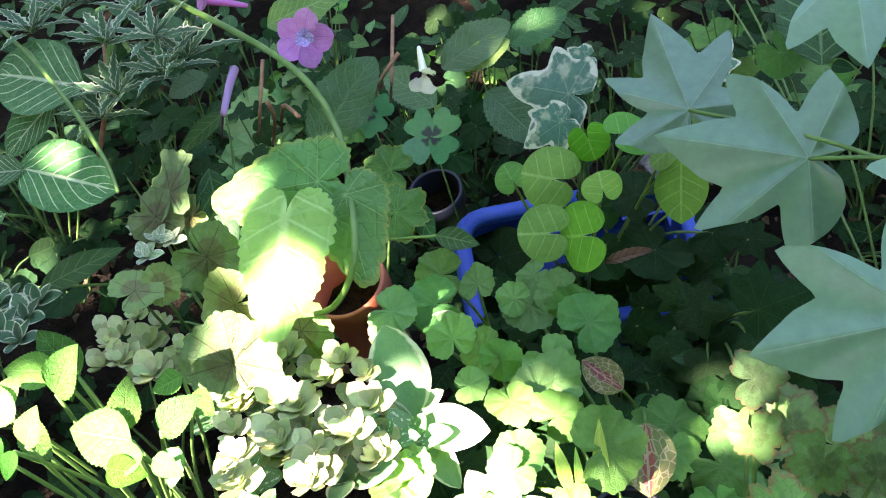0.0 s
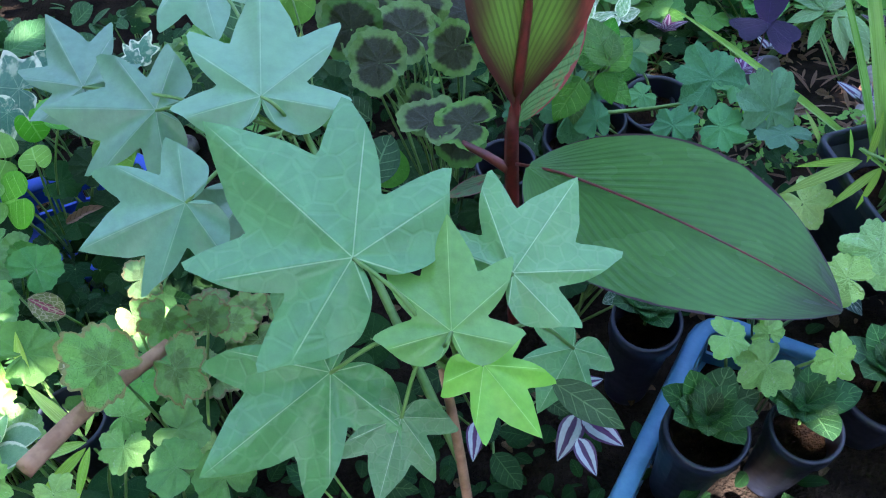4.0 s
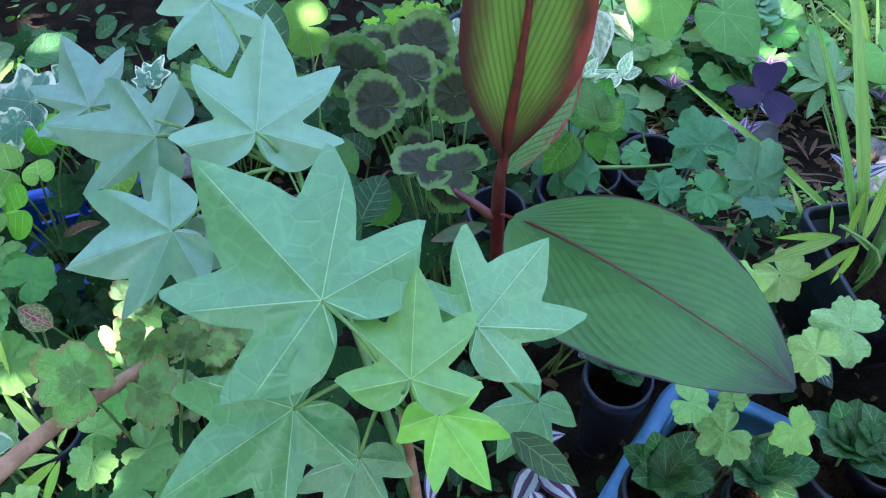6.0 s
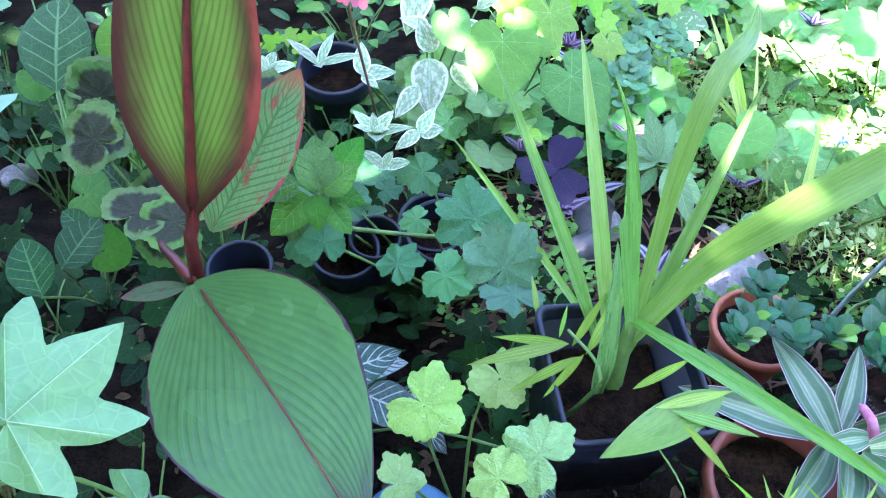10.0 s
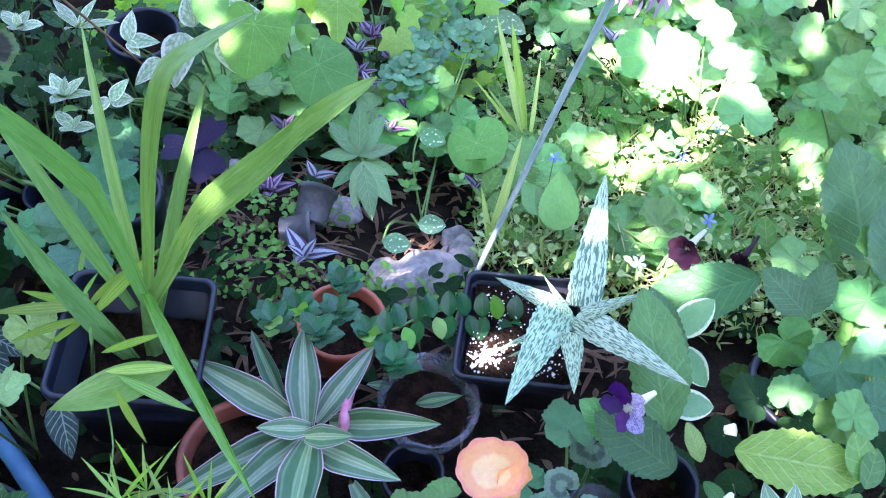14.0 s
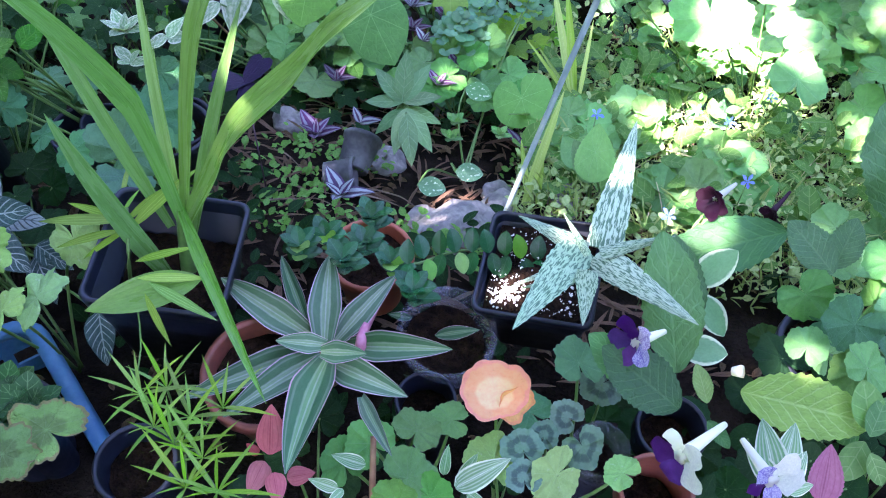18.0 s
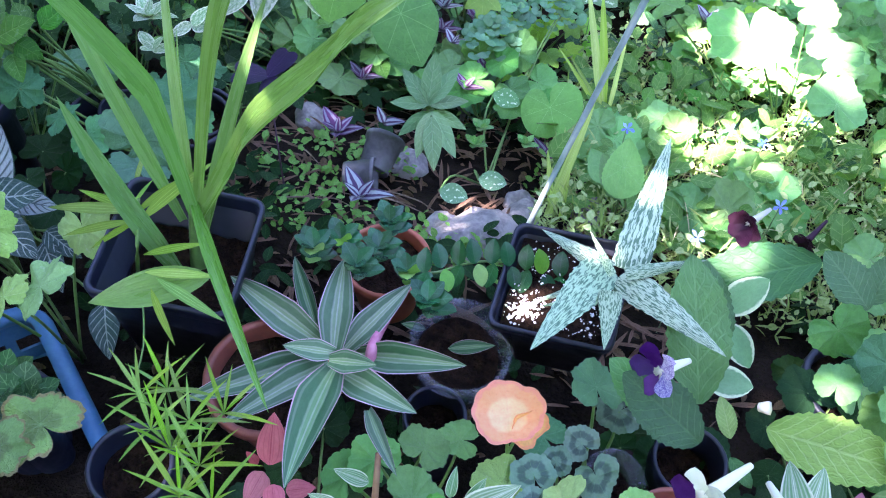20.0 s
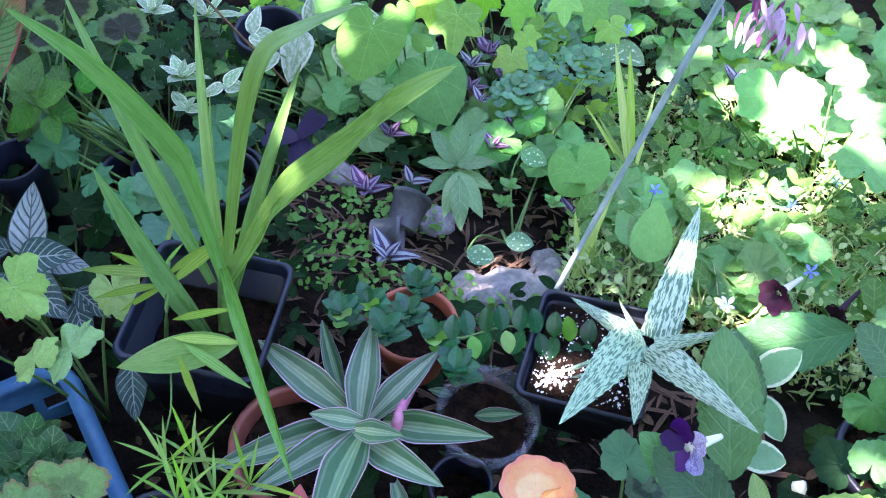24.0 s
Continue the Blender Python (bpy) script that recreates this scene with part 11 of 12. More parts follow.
stalk(p, [(0.851, 0.163, 0.168), (0.851, 0.163, 0.305)], 0.0018, 0.0016, STEM_GREEN)
p = thing("rosette_plant", (0.761, 0.167, 0.149), "dark succulent rosette in a pot", "plant")
rosette(p, M["oval"], MAT["dark_oval"], (0.767, 0.175, 0.300), 18, 0.05, 701, flat=0.3, width=1.2)
stalk(p, [(0.768, 0.176, 0.148), (0.768, 0.176, 0.298)], 0.0018, 0.0016, STEM_GREEN)
p = thing("rosette_plant", (0.950, 0.179, 0.182), "dark succulent rosette in a pot", "plant")
rosette(p, M["oval"], MAT["dark_oval"], (0.941, 0.186, 0.293), 18, 0.05, 702, flat=0.3, width=1.2)
stalk(p, [(0.940, 0.187, 0.178), (0.940, 0.187, 0.290)], 0.0018, 0.0016, STEM_GREEN)
p = thing("rosette_plant", (0.766, 0.314, 0.106), "dark succulent rosette in a pot", "plant")
rosette(p, M["oval"], MAT["dark_oval"], (0.772, 0.325, 0.264), 18, 0.05, 703, flat=0.3, width=1.2)
stalk(p, [(0.773, 0.327, 0.103), (0.773, 0.327, 0.262)], 0.0018, 0.0016, STEM_GREEN)
p = thing("rosette_plant", (0.964, 0.170, 0.188), "dark succulent rosette in a pot", "plant")
rosette(p, M["oval"], MAT["dark_oval"], (0.970, 0.178, 0.293), 18, 0.05, 704, flat=0.3, width=1.2)
stalk(p, [(0.971, 0.179, 0.186), (0.971, 0.179, 0.290)], 0.0018, 0.0016, STEM_GREEN)
# most filling plants take the deep colours, shade painted into the leaf
p = thing("leafy_plant", (-0.590, 0.143, 0.222), "smooth-leaved plant with leaves darkened as in deep shade", "plant", "filling plants")
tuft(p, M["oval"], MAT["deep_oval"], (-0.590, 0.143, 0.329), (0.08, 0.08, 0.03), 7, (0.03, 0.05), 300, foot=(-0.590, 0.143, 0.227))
p = thing("nettle_leaved_plant", (-0.641, 0.360, 0.160), "plant with toothed leaves darkened as in shade", "plant", "filling plants")
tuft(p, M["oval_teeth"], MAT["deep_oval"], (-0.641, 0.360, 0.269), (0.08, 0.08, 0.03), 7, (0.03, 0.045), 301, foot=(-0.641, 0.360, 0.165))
p = thing("ivy", (-0.585, 0.423, 0.137), "trailing ivy with leaves darkened as in deep shade", "plant", "filling plants")
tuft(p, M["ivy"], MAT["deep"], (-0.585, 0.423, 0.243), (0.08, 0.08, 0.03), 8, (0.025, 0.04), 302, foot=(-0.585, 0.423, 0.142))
p = thing("leafy_plant", (-0.619, 0.659, 0.148), "smooth-leaved plant with leaves darkened as in deep shade", "plant", "filling plants")
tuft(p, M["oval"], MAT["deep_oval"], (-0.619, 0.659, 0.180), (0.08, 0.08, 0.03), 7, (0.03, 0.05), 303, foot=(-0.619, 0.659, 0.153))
p = thing("nettle_leaved_plant", (-0.661, 0.808, 0.107), "plant with toothed leaves darkened as in shade", "plant", "filling plants")
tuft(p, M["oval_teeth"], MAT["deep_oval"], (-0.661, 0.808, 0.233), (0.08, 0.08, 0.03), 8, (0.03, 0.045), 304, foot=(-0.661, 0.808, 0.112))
p = thing("leafy_plant", (-0.651, 0.893, 0.080), "smooth-leaved plant with leaves darkened as in deep shade", "plant", "filling plants")
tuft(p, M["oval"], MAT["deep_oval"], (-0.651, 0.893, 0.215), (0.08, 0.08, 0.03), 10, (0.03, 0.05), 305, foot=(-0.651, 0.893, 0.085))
p = thing("shade_geranium", (-0.610, 1.094, 0.016), "scalloped geranium with leaves darkened as in deep shade", "plant", "filling plants")
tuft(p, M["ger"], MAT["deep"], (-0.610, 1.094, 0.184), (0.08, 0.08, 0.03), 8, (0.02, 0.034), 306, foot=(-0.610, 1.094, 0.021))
p = thing("shade_geranium", (-0.596, 1.280, -0.032), "scalloped geranium with leaves darkened as in deep shade", "plant", "filling plants")
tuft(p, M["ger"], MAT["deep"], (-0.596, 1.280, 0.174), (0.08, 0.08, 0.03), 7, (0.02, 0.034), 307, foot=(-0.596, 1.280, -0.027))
p = thing("shade_geranium", (-0.423, 0.188, 0.194), "scalloped geranium with leaves darkened as in deep shade", "plant", "filling plants")
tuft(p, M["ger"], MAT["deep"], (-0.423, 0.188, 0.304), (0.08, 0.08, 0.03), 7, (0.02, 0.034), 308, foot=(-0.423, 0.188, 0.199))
p = thing("ivy", (-0.480, 0.318, 0.160), "trailing ivy with leaves darkened as in deep shade", "plant", "filling plants")
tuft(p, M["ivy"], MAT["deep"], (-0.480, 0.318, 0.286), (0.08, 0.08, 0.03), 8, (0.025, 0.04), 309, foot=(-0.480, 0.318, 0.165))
p = thing("leafy_plant", (-0.493, 0.467, 0.141), "smooth-leaved plant with leaves darkened as in deep shade", "plant", "filling plants")
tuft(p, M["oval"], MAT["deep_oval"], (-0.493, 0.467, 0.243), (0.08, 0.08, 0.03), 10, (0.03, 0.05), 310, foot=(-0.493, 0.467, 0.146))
p = thing("shade_geranium", (-0.514, 0.673, 0.135), "scalloped geranium with leaves darkened as in deep shade", "plant", "filling plants")
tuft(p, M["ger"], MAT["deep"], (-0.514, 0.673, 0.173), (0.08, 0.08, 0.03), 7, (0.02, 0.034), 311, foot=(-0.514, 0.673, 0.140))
p = thing("ivy", (-0.440, 0.806, 0.089), "trailing ivy with leaves darkened as in deep shade", "plant", "filling plants")
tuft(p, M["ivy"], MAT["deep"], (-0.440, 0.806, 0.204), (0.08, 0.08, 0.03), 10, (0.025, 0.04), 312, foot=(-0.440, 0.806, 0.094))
p = thing("shade_geranium", (-0.509, 0.932, 0.057), "scalloped geranium with leaves darkened as in deep shade", "plant", "filling plants")
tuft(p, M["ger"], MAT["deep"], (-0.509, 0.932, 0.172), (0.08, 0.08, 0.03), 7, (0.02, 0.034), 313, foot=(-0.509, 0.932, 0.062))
p = thing("round_leaved_plant", (-0.513, 1.089, 0.010), "small plant with round soft leaves darkened as in shade", "plant", "filling plants")
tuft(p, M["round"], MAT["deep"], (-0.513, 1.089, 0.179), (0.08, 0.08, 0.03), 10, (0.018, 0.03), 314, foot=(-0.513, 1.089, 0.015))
p = thing("ivy", (-0.457, 1.201, -0.029), "trailing ivy with leaves darkened as in deep shade", "plant", "filling plants")
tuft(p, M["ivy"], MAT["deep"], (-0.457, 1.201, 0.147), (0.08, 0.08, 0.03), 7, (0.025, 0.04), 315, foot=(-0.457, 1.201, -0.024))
p = thing("ivy", (-0.290, 0.134, 0.200), "trailing ivy with leaves darkened as in deep shade", "plant", "filling plants")
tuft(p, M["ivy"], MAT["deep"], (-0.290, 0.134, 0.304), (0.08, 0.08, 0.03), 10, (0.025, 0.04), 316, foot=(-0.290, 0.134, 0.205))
p = thing("leafy_plant", (-0.263, 0.275, 0.155), "smooth-leaved plant with leaves darkened as in deep shade", "plant", "filling plants")
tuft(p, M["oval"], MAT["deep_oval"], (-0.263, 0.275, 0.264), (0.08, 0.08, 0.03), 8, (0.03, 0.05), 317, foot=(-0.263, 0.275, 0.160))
p = thing("leafy_plant", (-0.283, 0.429, 0.110), "smooth-leaved plant with leaves darkened as in deep shade", "plant", "filling plants")
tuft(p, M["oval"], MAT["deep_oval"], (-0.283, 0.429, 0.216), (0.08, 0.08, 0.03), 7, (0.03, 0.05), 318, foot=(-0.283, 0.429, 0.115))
p = thing("nettle_leaved_plant", (-0.264, 0.598, 0.138), "plant with toothed leaves darkened as in shade", "plant", "filling plants")
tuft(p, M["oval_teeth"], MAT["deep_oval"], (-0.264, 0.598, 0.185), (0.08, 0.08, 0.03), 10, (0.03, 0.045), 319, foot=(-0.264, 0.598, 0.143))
p = thing("shade_geranium", (-0.311, 0.757, 0.094), "scalloped geranium with leaves darkened as in deep shade", "plant", "filling plants")
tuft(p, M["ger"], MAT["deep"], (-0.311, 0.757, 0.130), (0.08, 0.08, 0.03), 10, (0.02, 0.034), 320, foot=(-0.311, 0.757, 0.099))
p = thing("ivy", (-0.330, 0.913, 0.048), "trailing ivy with leaves darkened as in deep shade", "plant", "filling plants")
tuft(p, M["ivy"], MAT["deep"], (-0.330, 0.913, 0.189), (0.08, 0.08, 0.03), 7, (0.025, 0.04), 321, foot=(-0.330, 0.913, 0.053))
p = thing("shade_geranium", (-0.301, 1.047, 0.005), "scalloped geranium with leaves darkened as in deep shade", "plant", "filling plants")
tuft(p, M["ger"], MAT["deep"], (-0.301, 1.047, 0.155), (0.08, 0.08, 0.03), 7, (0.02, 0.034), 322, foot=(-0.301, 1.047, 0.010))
p = thing("nettle_leaved_plant", (-0.351, 1.283, -0.052), "plant with toothed leaves darkened as in shade", "plant", "filling plants")
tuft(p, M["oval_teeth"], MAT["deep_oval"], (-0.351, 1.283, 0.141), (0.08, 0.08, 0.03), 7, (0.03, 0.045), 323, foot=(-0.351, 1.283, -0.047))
p = thing("ivy", (-0.127, 0.127, 0.189), "trailing ivy with leaves darkened as in deep shade", "plant", "filling plants")
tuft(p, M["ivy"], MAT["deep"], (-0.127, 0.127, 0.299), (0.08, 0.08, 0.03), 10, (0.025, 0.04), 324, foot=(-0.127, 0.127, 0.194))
p = thing("round_leaved_plant", (-0.140, 0.660, 0.109), "small plant with round soft leaves darkened as in shade", "plant", "filling plants")
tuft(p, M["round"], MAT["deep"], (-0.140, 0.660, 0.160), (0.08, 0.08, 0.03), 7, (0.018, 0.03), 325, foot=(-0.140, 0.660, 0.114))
p = thing("leafy_plant", (-0.119, 0.762, 0.076), "smooth-leaved plant with leaves darkened as in deep shade", "plant", "filling plants")
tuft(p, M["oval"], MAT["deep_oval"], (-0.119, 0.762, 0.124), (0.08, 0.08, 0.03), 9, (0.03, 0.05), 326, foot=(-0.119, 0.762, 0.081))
p = thing("ivy", (-0.130, 0.985, 0.010), "trailing ivy with leaves darkened as in deep shade", "plant", "filling plants")
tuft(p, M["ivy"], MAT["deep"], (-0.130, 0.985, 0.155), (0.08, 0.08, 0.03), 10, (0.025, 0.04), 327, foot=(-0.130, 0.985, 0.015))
p = thing("round_leaved_plant", (-0.155, 1.080, -0.017), "small plant with round soft leaves darkened as in shade", "plant", "filling plants")
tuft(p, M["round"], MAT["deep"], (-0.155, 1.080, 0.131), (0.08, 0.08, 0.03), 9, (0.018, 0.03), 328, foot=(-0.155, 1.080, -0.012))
p = thing("shade_geranium", (-0.113, 1.222, -0.063), "scalloped geranium with leaves darkened as in deep shade", "plant", "filling plants")
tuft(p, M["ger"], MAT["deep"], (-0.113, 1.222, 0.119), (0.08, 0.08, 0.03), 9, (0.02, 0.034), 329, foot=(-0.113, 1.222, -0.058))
p = thing("leafy_plant", (0.043, 0.180, 0.159), "smooth-leaved plant with leaves darkened as in deep shade", "plant", "filling plants")
tuft(p, M["oval"], MAT["deep_oval"], (0.043, 0.180, 0.291), (0.08, 0.08, 0.03), 7, (0.03, 0.05), 330, foot=(0.043, 0.180, 0.164))
p = thing("leafy_plant", (0.019, 0.588, 0.118), "smooth-leaved plant with leaves darkened as in deep shade", "plant", "filling plants")
tuft(p, M["oval"], MAT["deep_oval"], (0.019, 0.588, 0.161), (0.08, 0.08, 0.03), 9, (0.03, 0.05), 331, foot=(0.019, 0.588, 0.123))
p = thing("nettle_leaved_plant", (-0.044, 0.782, 0.065), "plant with toothed leaves darkened as in shade", "plant", "filling plants")
tuft(p, M["oval_teeth"], MAT["deep_oval"], (-0.044, 0.782, 0.105), (0.08, 0.08, 0.03), 10, (0.03, 0.045), 332, foot=(-0.044, 0.782, 0.070))
p = thing("shade_geranium", (-0.041, 0.955, 0.012), "scalloped geranium with leaves darkened as in deep shade", "plant", "filling plants")
tuft(p, M["ger"], MAT["deep"], (-0.041, 0.955, 0.134), (0.08, 0.08, 0.03), 7, (0.02, 0.034), 333, foot=(-0.041, 0.955, 0.017))
p = thing("leafy_plant", (-0.045, 1.115, -0.036), "smooth-leaved plant with leaves darkened as in deep shade", "plant", "filling plants")
tuft(p, M["oval"], MAT["deep_oval"], (-0.045, 1.115, 0.126), (0.08, 0.08, 0.03), 7, (0.03, 0.05), 334, foot=(-0.045, 1.115, -0.031))
p = thing("ivy", (-0.007, 1.206, -0.067), "trailing ivy with leaves darkened as in deep shade", "plant", "filling plants")
tuft(p, M["ivy"], MAT["deep"], (-0.007, 1.206, 0.133), (0.08, 0.08, 0.03), 7, (0.025, 0.04), 335, foot=(-0.007, 1.206, -0.062))
p = thing("round_leaved_plant", (0.197, 0.174, 0.149), "small plant with round soft leaves darkened as in shade", "plant", "filling plants")
tuft(p, M["round"], MAT["deep"], (0.197, 0.174, 0.277), (0.08, 0.08, 0.03), 9, (0.018, 0.03), 336, foot=(0.197, 0.174, 0.154))
p = thing("nettle_leaved_plant", (0.168, 0.347, 0.098), "plant with toothed leaves darkened as in shade", "plant", "filling plants")
tuft(p, M["oval_teeth"], MAT["deep_oval"], (0.168, 0.347, 0.230), (0.08, 0.08, 0.03), 7, (0.03, 0.045), 337, foot=(0.168, 0.347, 0.103))
p = thing("shade_geranium", (0.204, 0.614, 0.095), "scalloped geranium with leaves darkened as in deep shade", "plant", "filling plants")
tuft(p, M["ger"], MAT["deep"], (0.204, 0.614, 0.121), (0.08, 0.08, 0.03), 10, (0.02, 0.034), 338, foot=(0.204, 0.614, 0.100))
p = thing("round_leaved_plant", (0.125, 0.787, 0.049), "small plant with round soft leaves darkened as in shade", "plant", "filling plants")
tuft(p, M["round"], MAT["deep"], (0.125, 0.787, 0.081), (0.08, 0.08, 0.03), 8, (0.018, 0.03), 339, foot=(0.125, 0.787, 0.054))
p = thing("nettle_leaved_plant", (0.124, 0.943, 0.002), "plant with toothed leaves darkened as in shade", "plant", "filling plants")
tuft(p, M["oval_teeth"], MAT["deep_oval"], (0.124, 0.943, 0.126), (0.08, 0.08, 0.03), 8, (0.03, 0.045), 340, foot=(0.124, 0.943, 0.007))
p = thing("nettle_leaved_plant", (0.145, 1.050, -0.032), "plant with toothed leaves darkened as in shade", "plant", "filling plants")
tuft(p, M["oval_teeth"], MAT["deep_oval"], (0.145, 1.050, 0.116), (0.08, 0.08, 0.03), 9, (0.03, 0.045), 341, foot=(0.145, 1.050, -0.027))
p = thing("ivy", (0.169, 1.228, -0.088), "trailing ivy with leaves darkened as in deep shade", "plant", "filling plants")
tuft(p, M["ivy"], MAT["deep"], (0.169, 1.228, 0.098), (0.08, 0.08, 0.03), 9, (0.025, 0.04), 342, foot=(0.169, 1.228, -0.083))
p = thing("round_leaved_plant", (0.338, 0.131, 0.150), "small plant with round soft leaves darkened as in shade", "plant", "filling plants")
tuft(p, M["round"], MAT["deep"], (0.338, 0.131, 0.278), (0.08, 0.08, 0.03), 8, (0.018, 0.03), 343, foot=(0.338, 0.131, 0.155))
p = thing("round_leaved_plant", (0.294, 0.280, 0.109), "small plant with round soft leaves darkened as in shade", "plant", "filling plants")
tuft(p, M["round"], MAT["deep"], (0.294, 0.280, 0.227), (0.08, 0.08, 0.03), 10, (0.018, 0.03), 344, foot=(0.294, 0.280, 0.114))
p = thing("shade_geranium", (0.289, 0.469, 0.078), "scalloped geranium with leaves darkened as in deep shade", "plant", "filling plants")
tuft(p, M["ger"], MAT["deep"], (0.289, 0.469, 0.169), (0.08, 0.08, 0.03), 7, (0.02, 0.034), 345, foot=(0.289, 0.469, 0.083))
p = thing("shade_geranium", (0.288, 0.592, 0.095), "scalloped geranium with leaves darkened as in deep shade", "plant", "filling plants")
tuft(p, M["ger"], MAT["deep"], (0.288, 0.592, 0.147), (0.08, 0.08, 0.03), 10, (0.02, 0.034), 346, foot=(0.288, 0.592, 0.100))
p = thing("ivy", (0.303, 0.782, 0.036), "trailing ivy with leaves darkened as in deep shade", "plant", "filling plants")
tuft(p, M["ivy"], MAT["deep"], (0.303, 0.782, 0.080), (0.08, 0.08, 0.03), 7, (0.025, 0.04), 347, foot=(0.303, 0.782, 0.041))
p = thing("nettle_leaved_plant", (0.329, 0.965, -0.021), "plant with toothed leaves darkened as in shade", "plant", "filling plants")
tuft(p, M["oval_teeth"], MAT["deep_oval"], (0.329, 0.965, 0.101), (0.08, 0.08, 0.03), 10, (0.03, 0.045), 348, foot=(0.329, 0.965, -0.016))
p = thing("ivy", (0.352, 1.129, -0.073), "trailing ivy with leaves darkened as in deep shade", "plant", "filling plants")
tuft(p, M["ivy"], MAT["deep"], (0.352, 1.129, 0.090), (0.08, 0.08, 0.03), 10, (0.025, 0.04), 349, foot=(0.352, 1.129, -0.068))
p = thing("nettle_leaved_plant", (0.321, 1.221, -0.098), "plant with toothed leaves darkened as in shade", "plant", "filling plants")
tuft(p, M["oval_teeth"], MAT["deep_oval"], (0.321, 1.221, 0.090), (0.08, 0.08, 0.03), 9, (0.03, 0.045), 350, foot=(0.321, 1.221, -0.093))
p = thing("nettle_leaved_plant", (0.459, 0.197, 0.120), "plant with toothed leaves darkened as in shade", "plant", "filling plants")
tuft(p, M["oval_teeth"], MAT["deep_oval"], (0.459, 0.197, 0.221), (0.08, 0.08, 0.03), 7, (0.03, 0.045), 351, foot=(0.459, 0.197, 0.125))
p = thing("round_leaved_plant", (0.454, 0.356, 0.073), "small plant with round soft leaves darkened as in shade", "plant", "filling plants")
tuft(p, M["round"], MAT["deep"], (0.454, 0.356, 0.196), (0.08, 0.08, 0.03), 7, (0.018, 0.03), 352, foot=(0.454, 0.356, 0.078))
p = thing("ivy", (0.450, 0.435, 0.052), "trailing ivy with leaves darkened as in deep shade", "plant", "filling plants")
tuft(p, M["ivy"], MAT["deep"], (0.450, 0.435, 0.174), (0.08, 0.08, 0.03), 8, (0.025, 0.04), 353, foot=(0.450, 0.435, 0.057))
p = thing("round_leaved_plant", (0.432, 0.624, 0.074), "small plant with round soft leaves darkened as in shade", "plant", "filling plants")
tuft(p, M["round"], MAT["deep"], (0.432, 0.624, 0.105), (0.08, 0.08, 0.03), 7, (0.018, 0.03), 354, foot=(0.432, 0.624, 0.079))
p = thing("leafy_plant", (0.503, 0.796, 0.016), "smooth-leaved plant with leaves darkened as in deep shade", "plant", "filling plants")
tuft(p, M["oval"], MAT["deep_oval"], (0.503, 0.796, 0.042), (0.08, 0.08, 0.03), 10, (0.03, 0.05), 355, foot=(0.503, 0.796, 0.021))
p = thing("shade_geranium", (0.485, 0.932, -0.024), "scalloped geranium with leaves darkened as in deep shade", "plant", "filling plants")
tuft(p, M["ger"], MAT["deep"], (0.485, 0.932, 0.104), (0.08, 0.08, 0.03), 10, (0.02, 0.034), 356, foot=(0.485, 0.932, -0.019))
p = thing("nettle_leaved_plant", (0.438, 1.112, -0.074), "plant with toothed leaves darkened as in shade", "plant", "filling plants")
tuft(p, M["oval_teeth"], MAT["deep_oval"], (0.438, 1.112, 0.071), (0.08, 0.08, 0.03), 10, (0.03, 0.045), 357, foot=(0.438, 1.112, -0.069))
p = thing("shade_geranium", (0.426, 1.295, -0.115), "scalloped geranium with leaves darkened as in deep shade", "plant", "filling plants")
tuft(p, M["ger"], MAT["deep"], (0.426, 1.295, 0.074), (0.08, 0.08, 0.03), 7, (0.02, 0.034), 358, foot=(0.426, 1.295, -0.110))
p = thing("leafy_plant", (0.598, 0.319, 0.072), "smooth-leaved plant with leaves darkened as in deep shade", "plant", "filling plants")
tuft(p, M["oval"], MAT["deep_oval"], (0.598, 0.319, 0.190), (0.08, 0.08, 0.03), 8, (0.03, 0.05), 359, foot=(0.598, 0.319, 0.077))
p = thing("shade_geranium", (0.628, 0.507, 0.072), "scalloped geranium with leaves darkened as in deep shade", "plant", "filling plants")
tuft(p, M["ger"], MAT["deep"], (0.628, 0.507, 0.226), (0.08, 0.08, 0.03), 8, (0.02, 0.034), 360, foot=(0.628, 0.507, 0.077))
p = thing("leafy_plant", (0.588, 0.631, 0.059), "smooth-leaved plant with leaves darkened as in deep shade", "plant", "filling plants")
tuft(p, M["oval"], MAT["deep_oval"], (0.588, 0.631, 0.088), (0.08, 0.08, 0.03), 9, (0.03, 0.05), 361, foot=(0.588, 0.631, 0.064))
p = thing("shade_geranium", (0.575, 0.785, 0.013), "scalloped geranium with leaves darkened as in deep shade", "plant", "filling plants")
tuft(p, M["ger"], MAT["deep"], (0.575, 0.785, 0.052), (0.08, 0.08, 0.03), 9, (0.02, 0.034), 362, foot=(0.575, 0.785, 0.018))
p = thing("ivy", (0.634, 0.956, -0.034), "trailing ivy with leaves darkened as in deep shade", "plant", "filling plants")
tuft(p, M["ivy"], MAT["deep"], (0.634, 0.956, 0.100), (0.08, 0.08, 0.03), 7, (0.025, 0.04), 363, foot=(0.634, 0.956, -0.029))
p = thing("ivy", (0.625, 1.085, -0.074), "trailing ivy with leaves darkened as in deep shade", "plant", "filling plants")
tuft(p, M["ivy"], MAT["deep"], (0.625, 1.085, 0.080), (0.08, 0.08, 0.03), 10, (0.025, 0.04), 364, foot=(0.625, 1.085, -0.069))
p = thing("ivy", (0.580, 1.212, -0.116), "trailing ivy with leaves darkened as in deep shade", "plant", "filling plants")
tuft(p, M["ivy"], MAT["deep"], (0.580, 1.212, 0.066), (0.08, 0.08, 0.03), 9, (0.025, 0.04), 365, foot=(0.580, 1.212, -0.111))
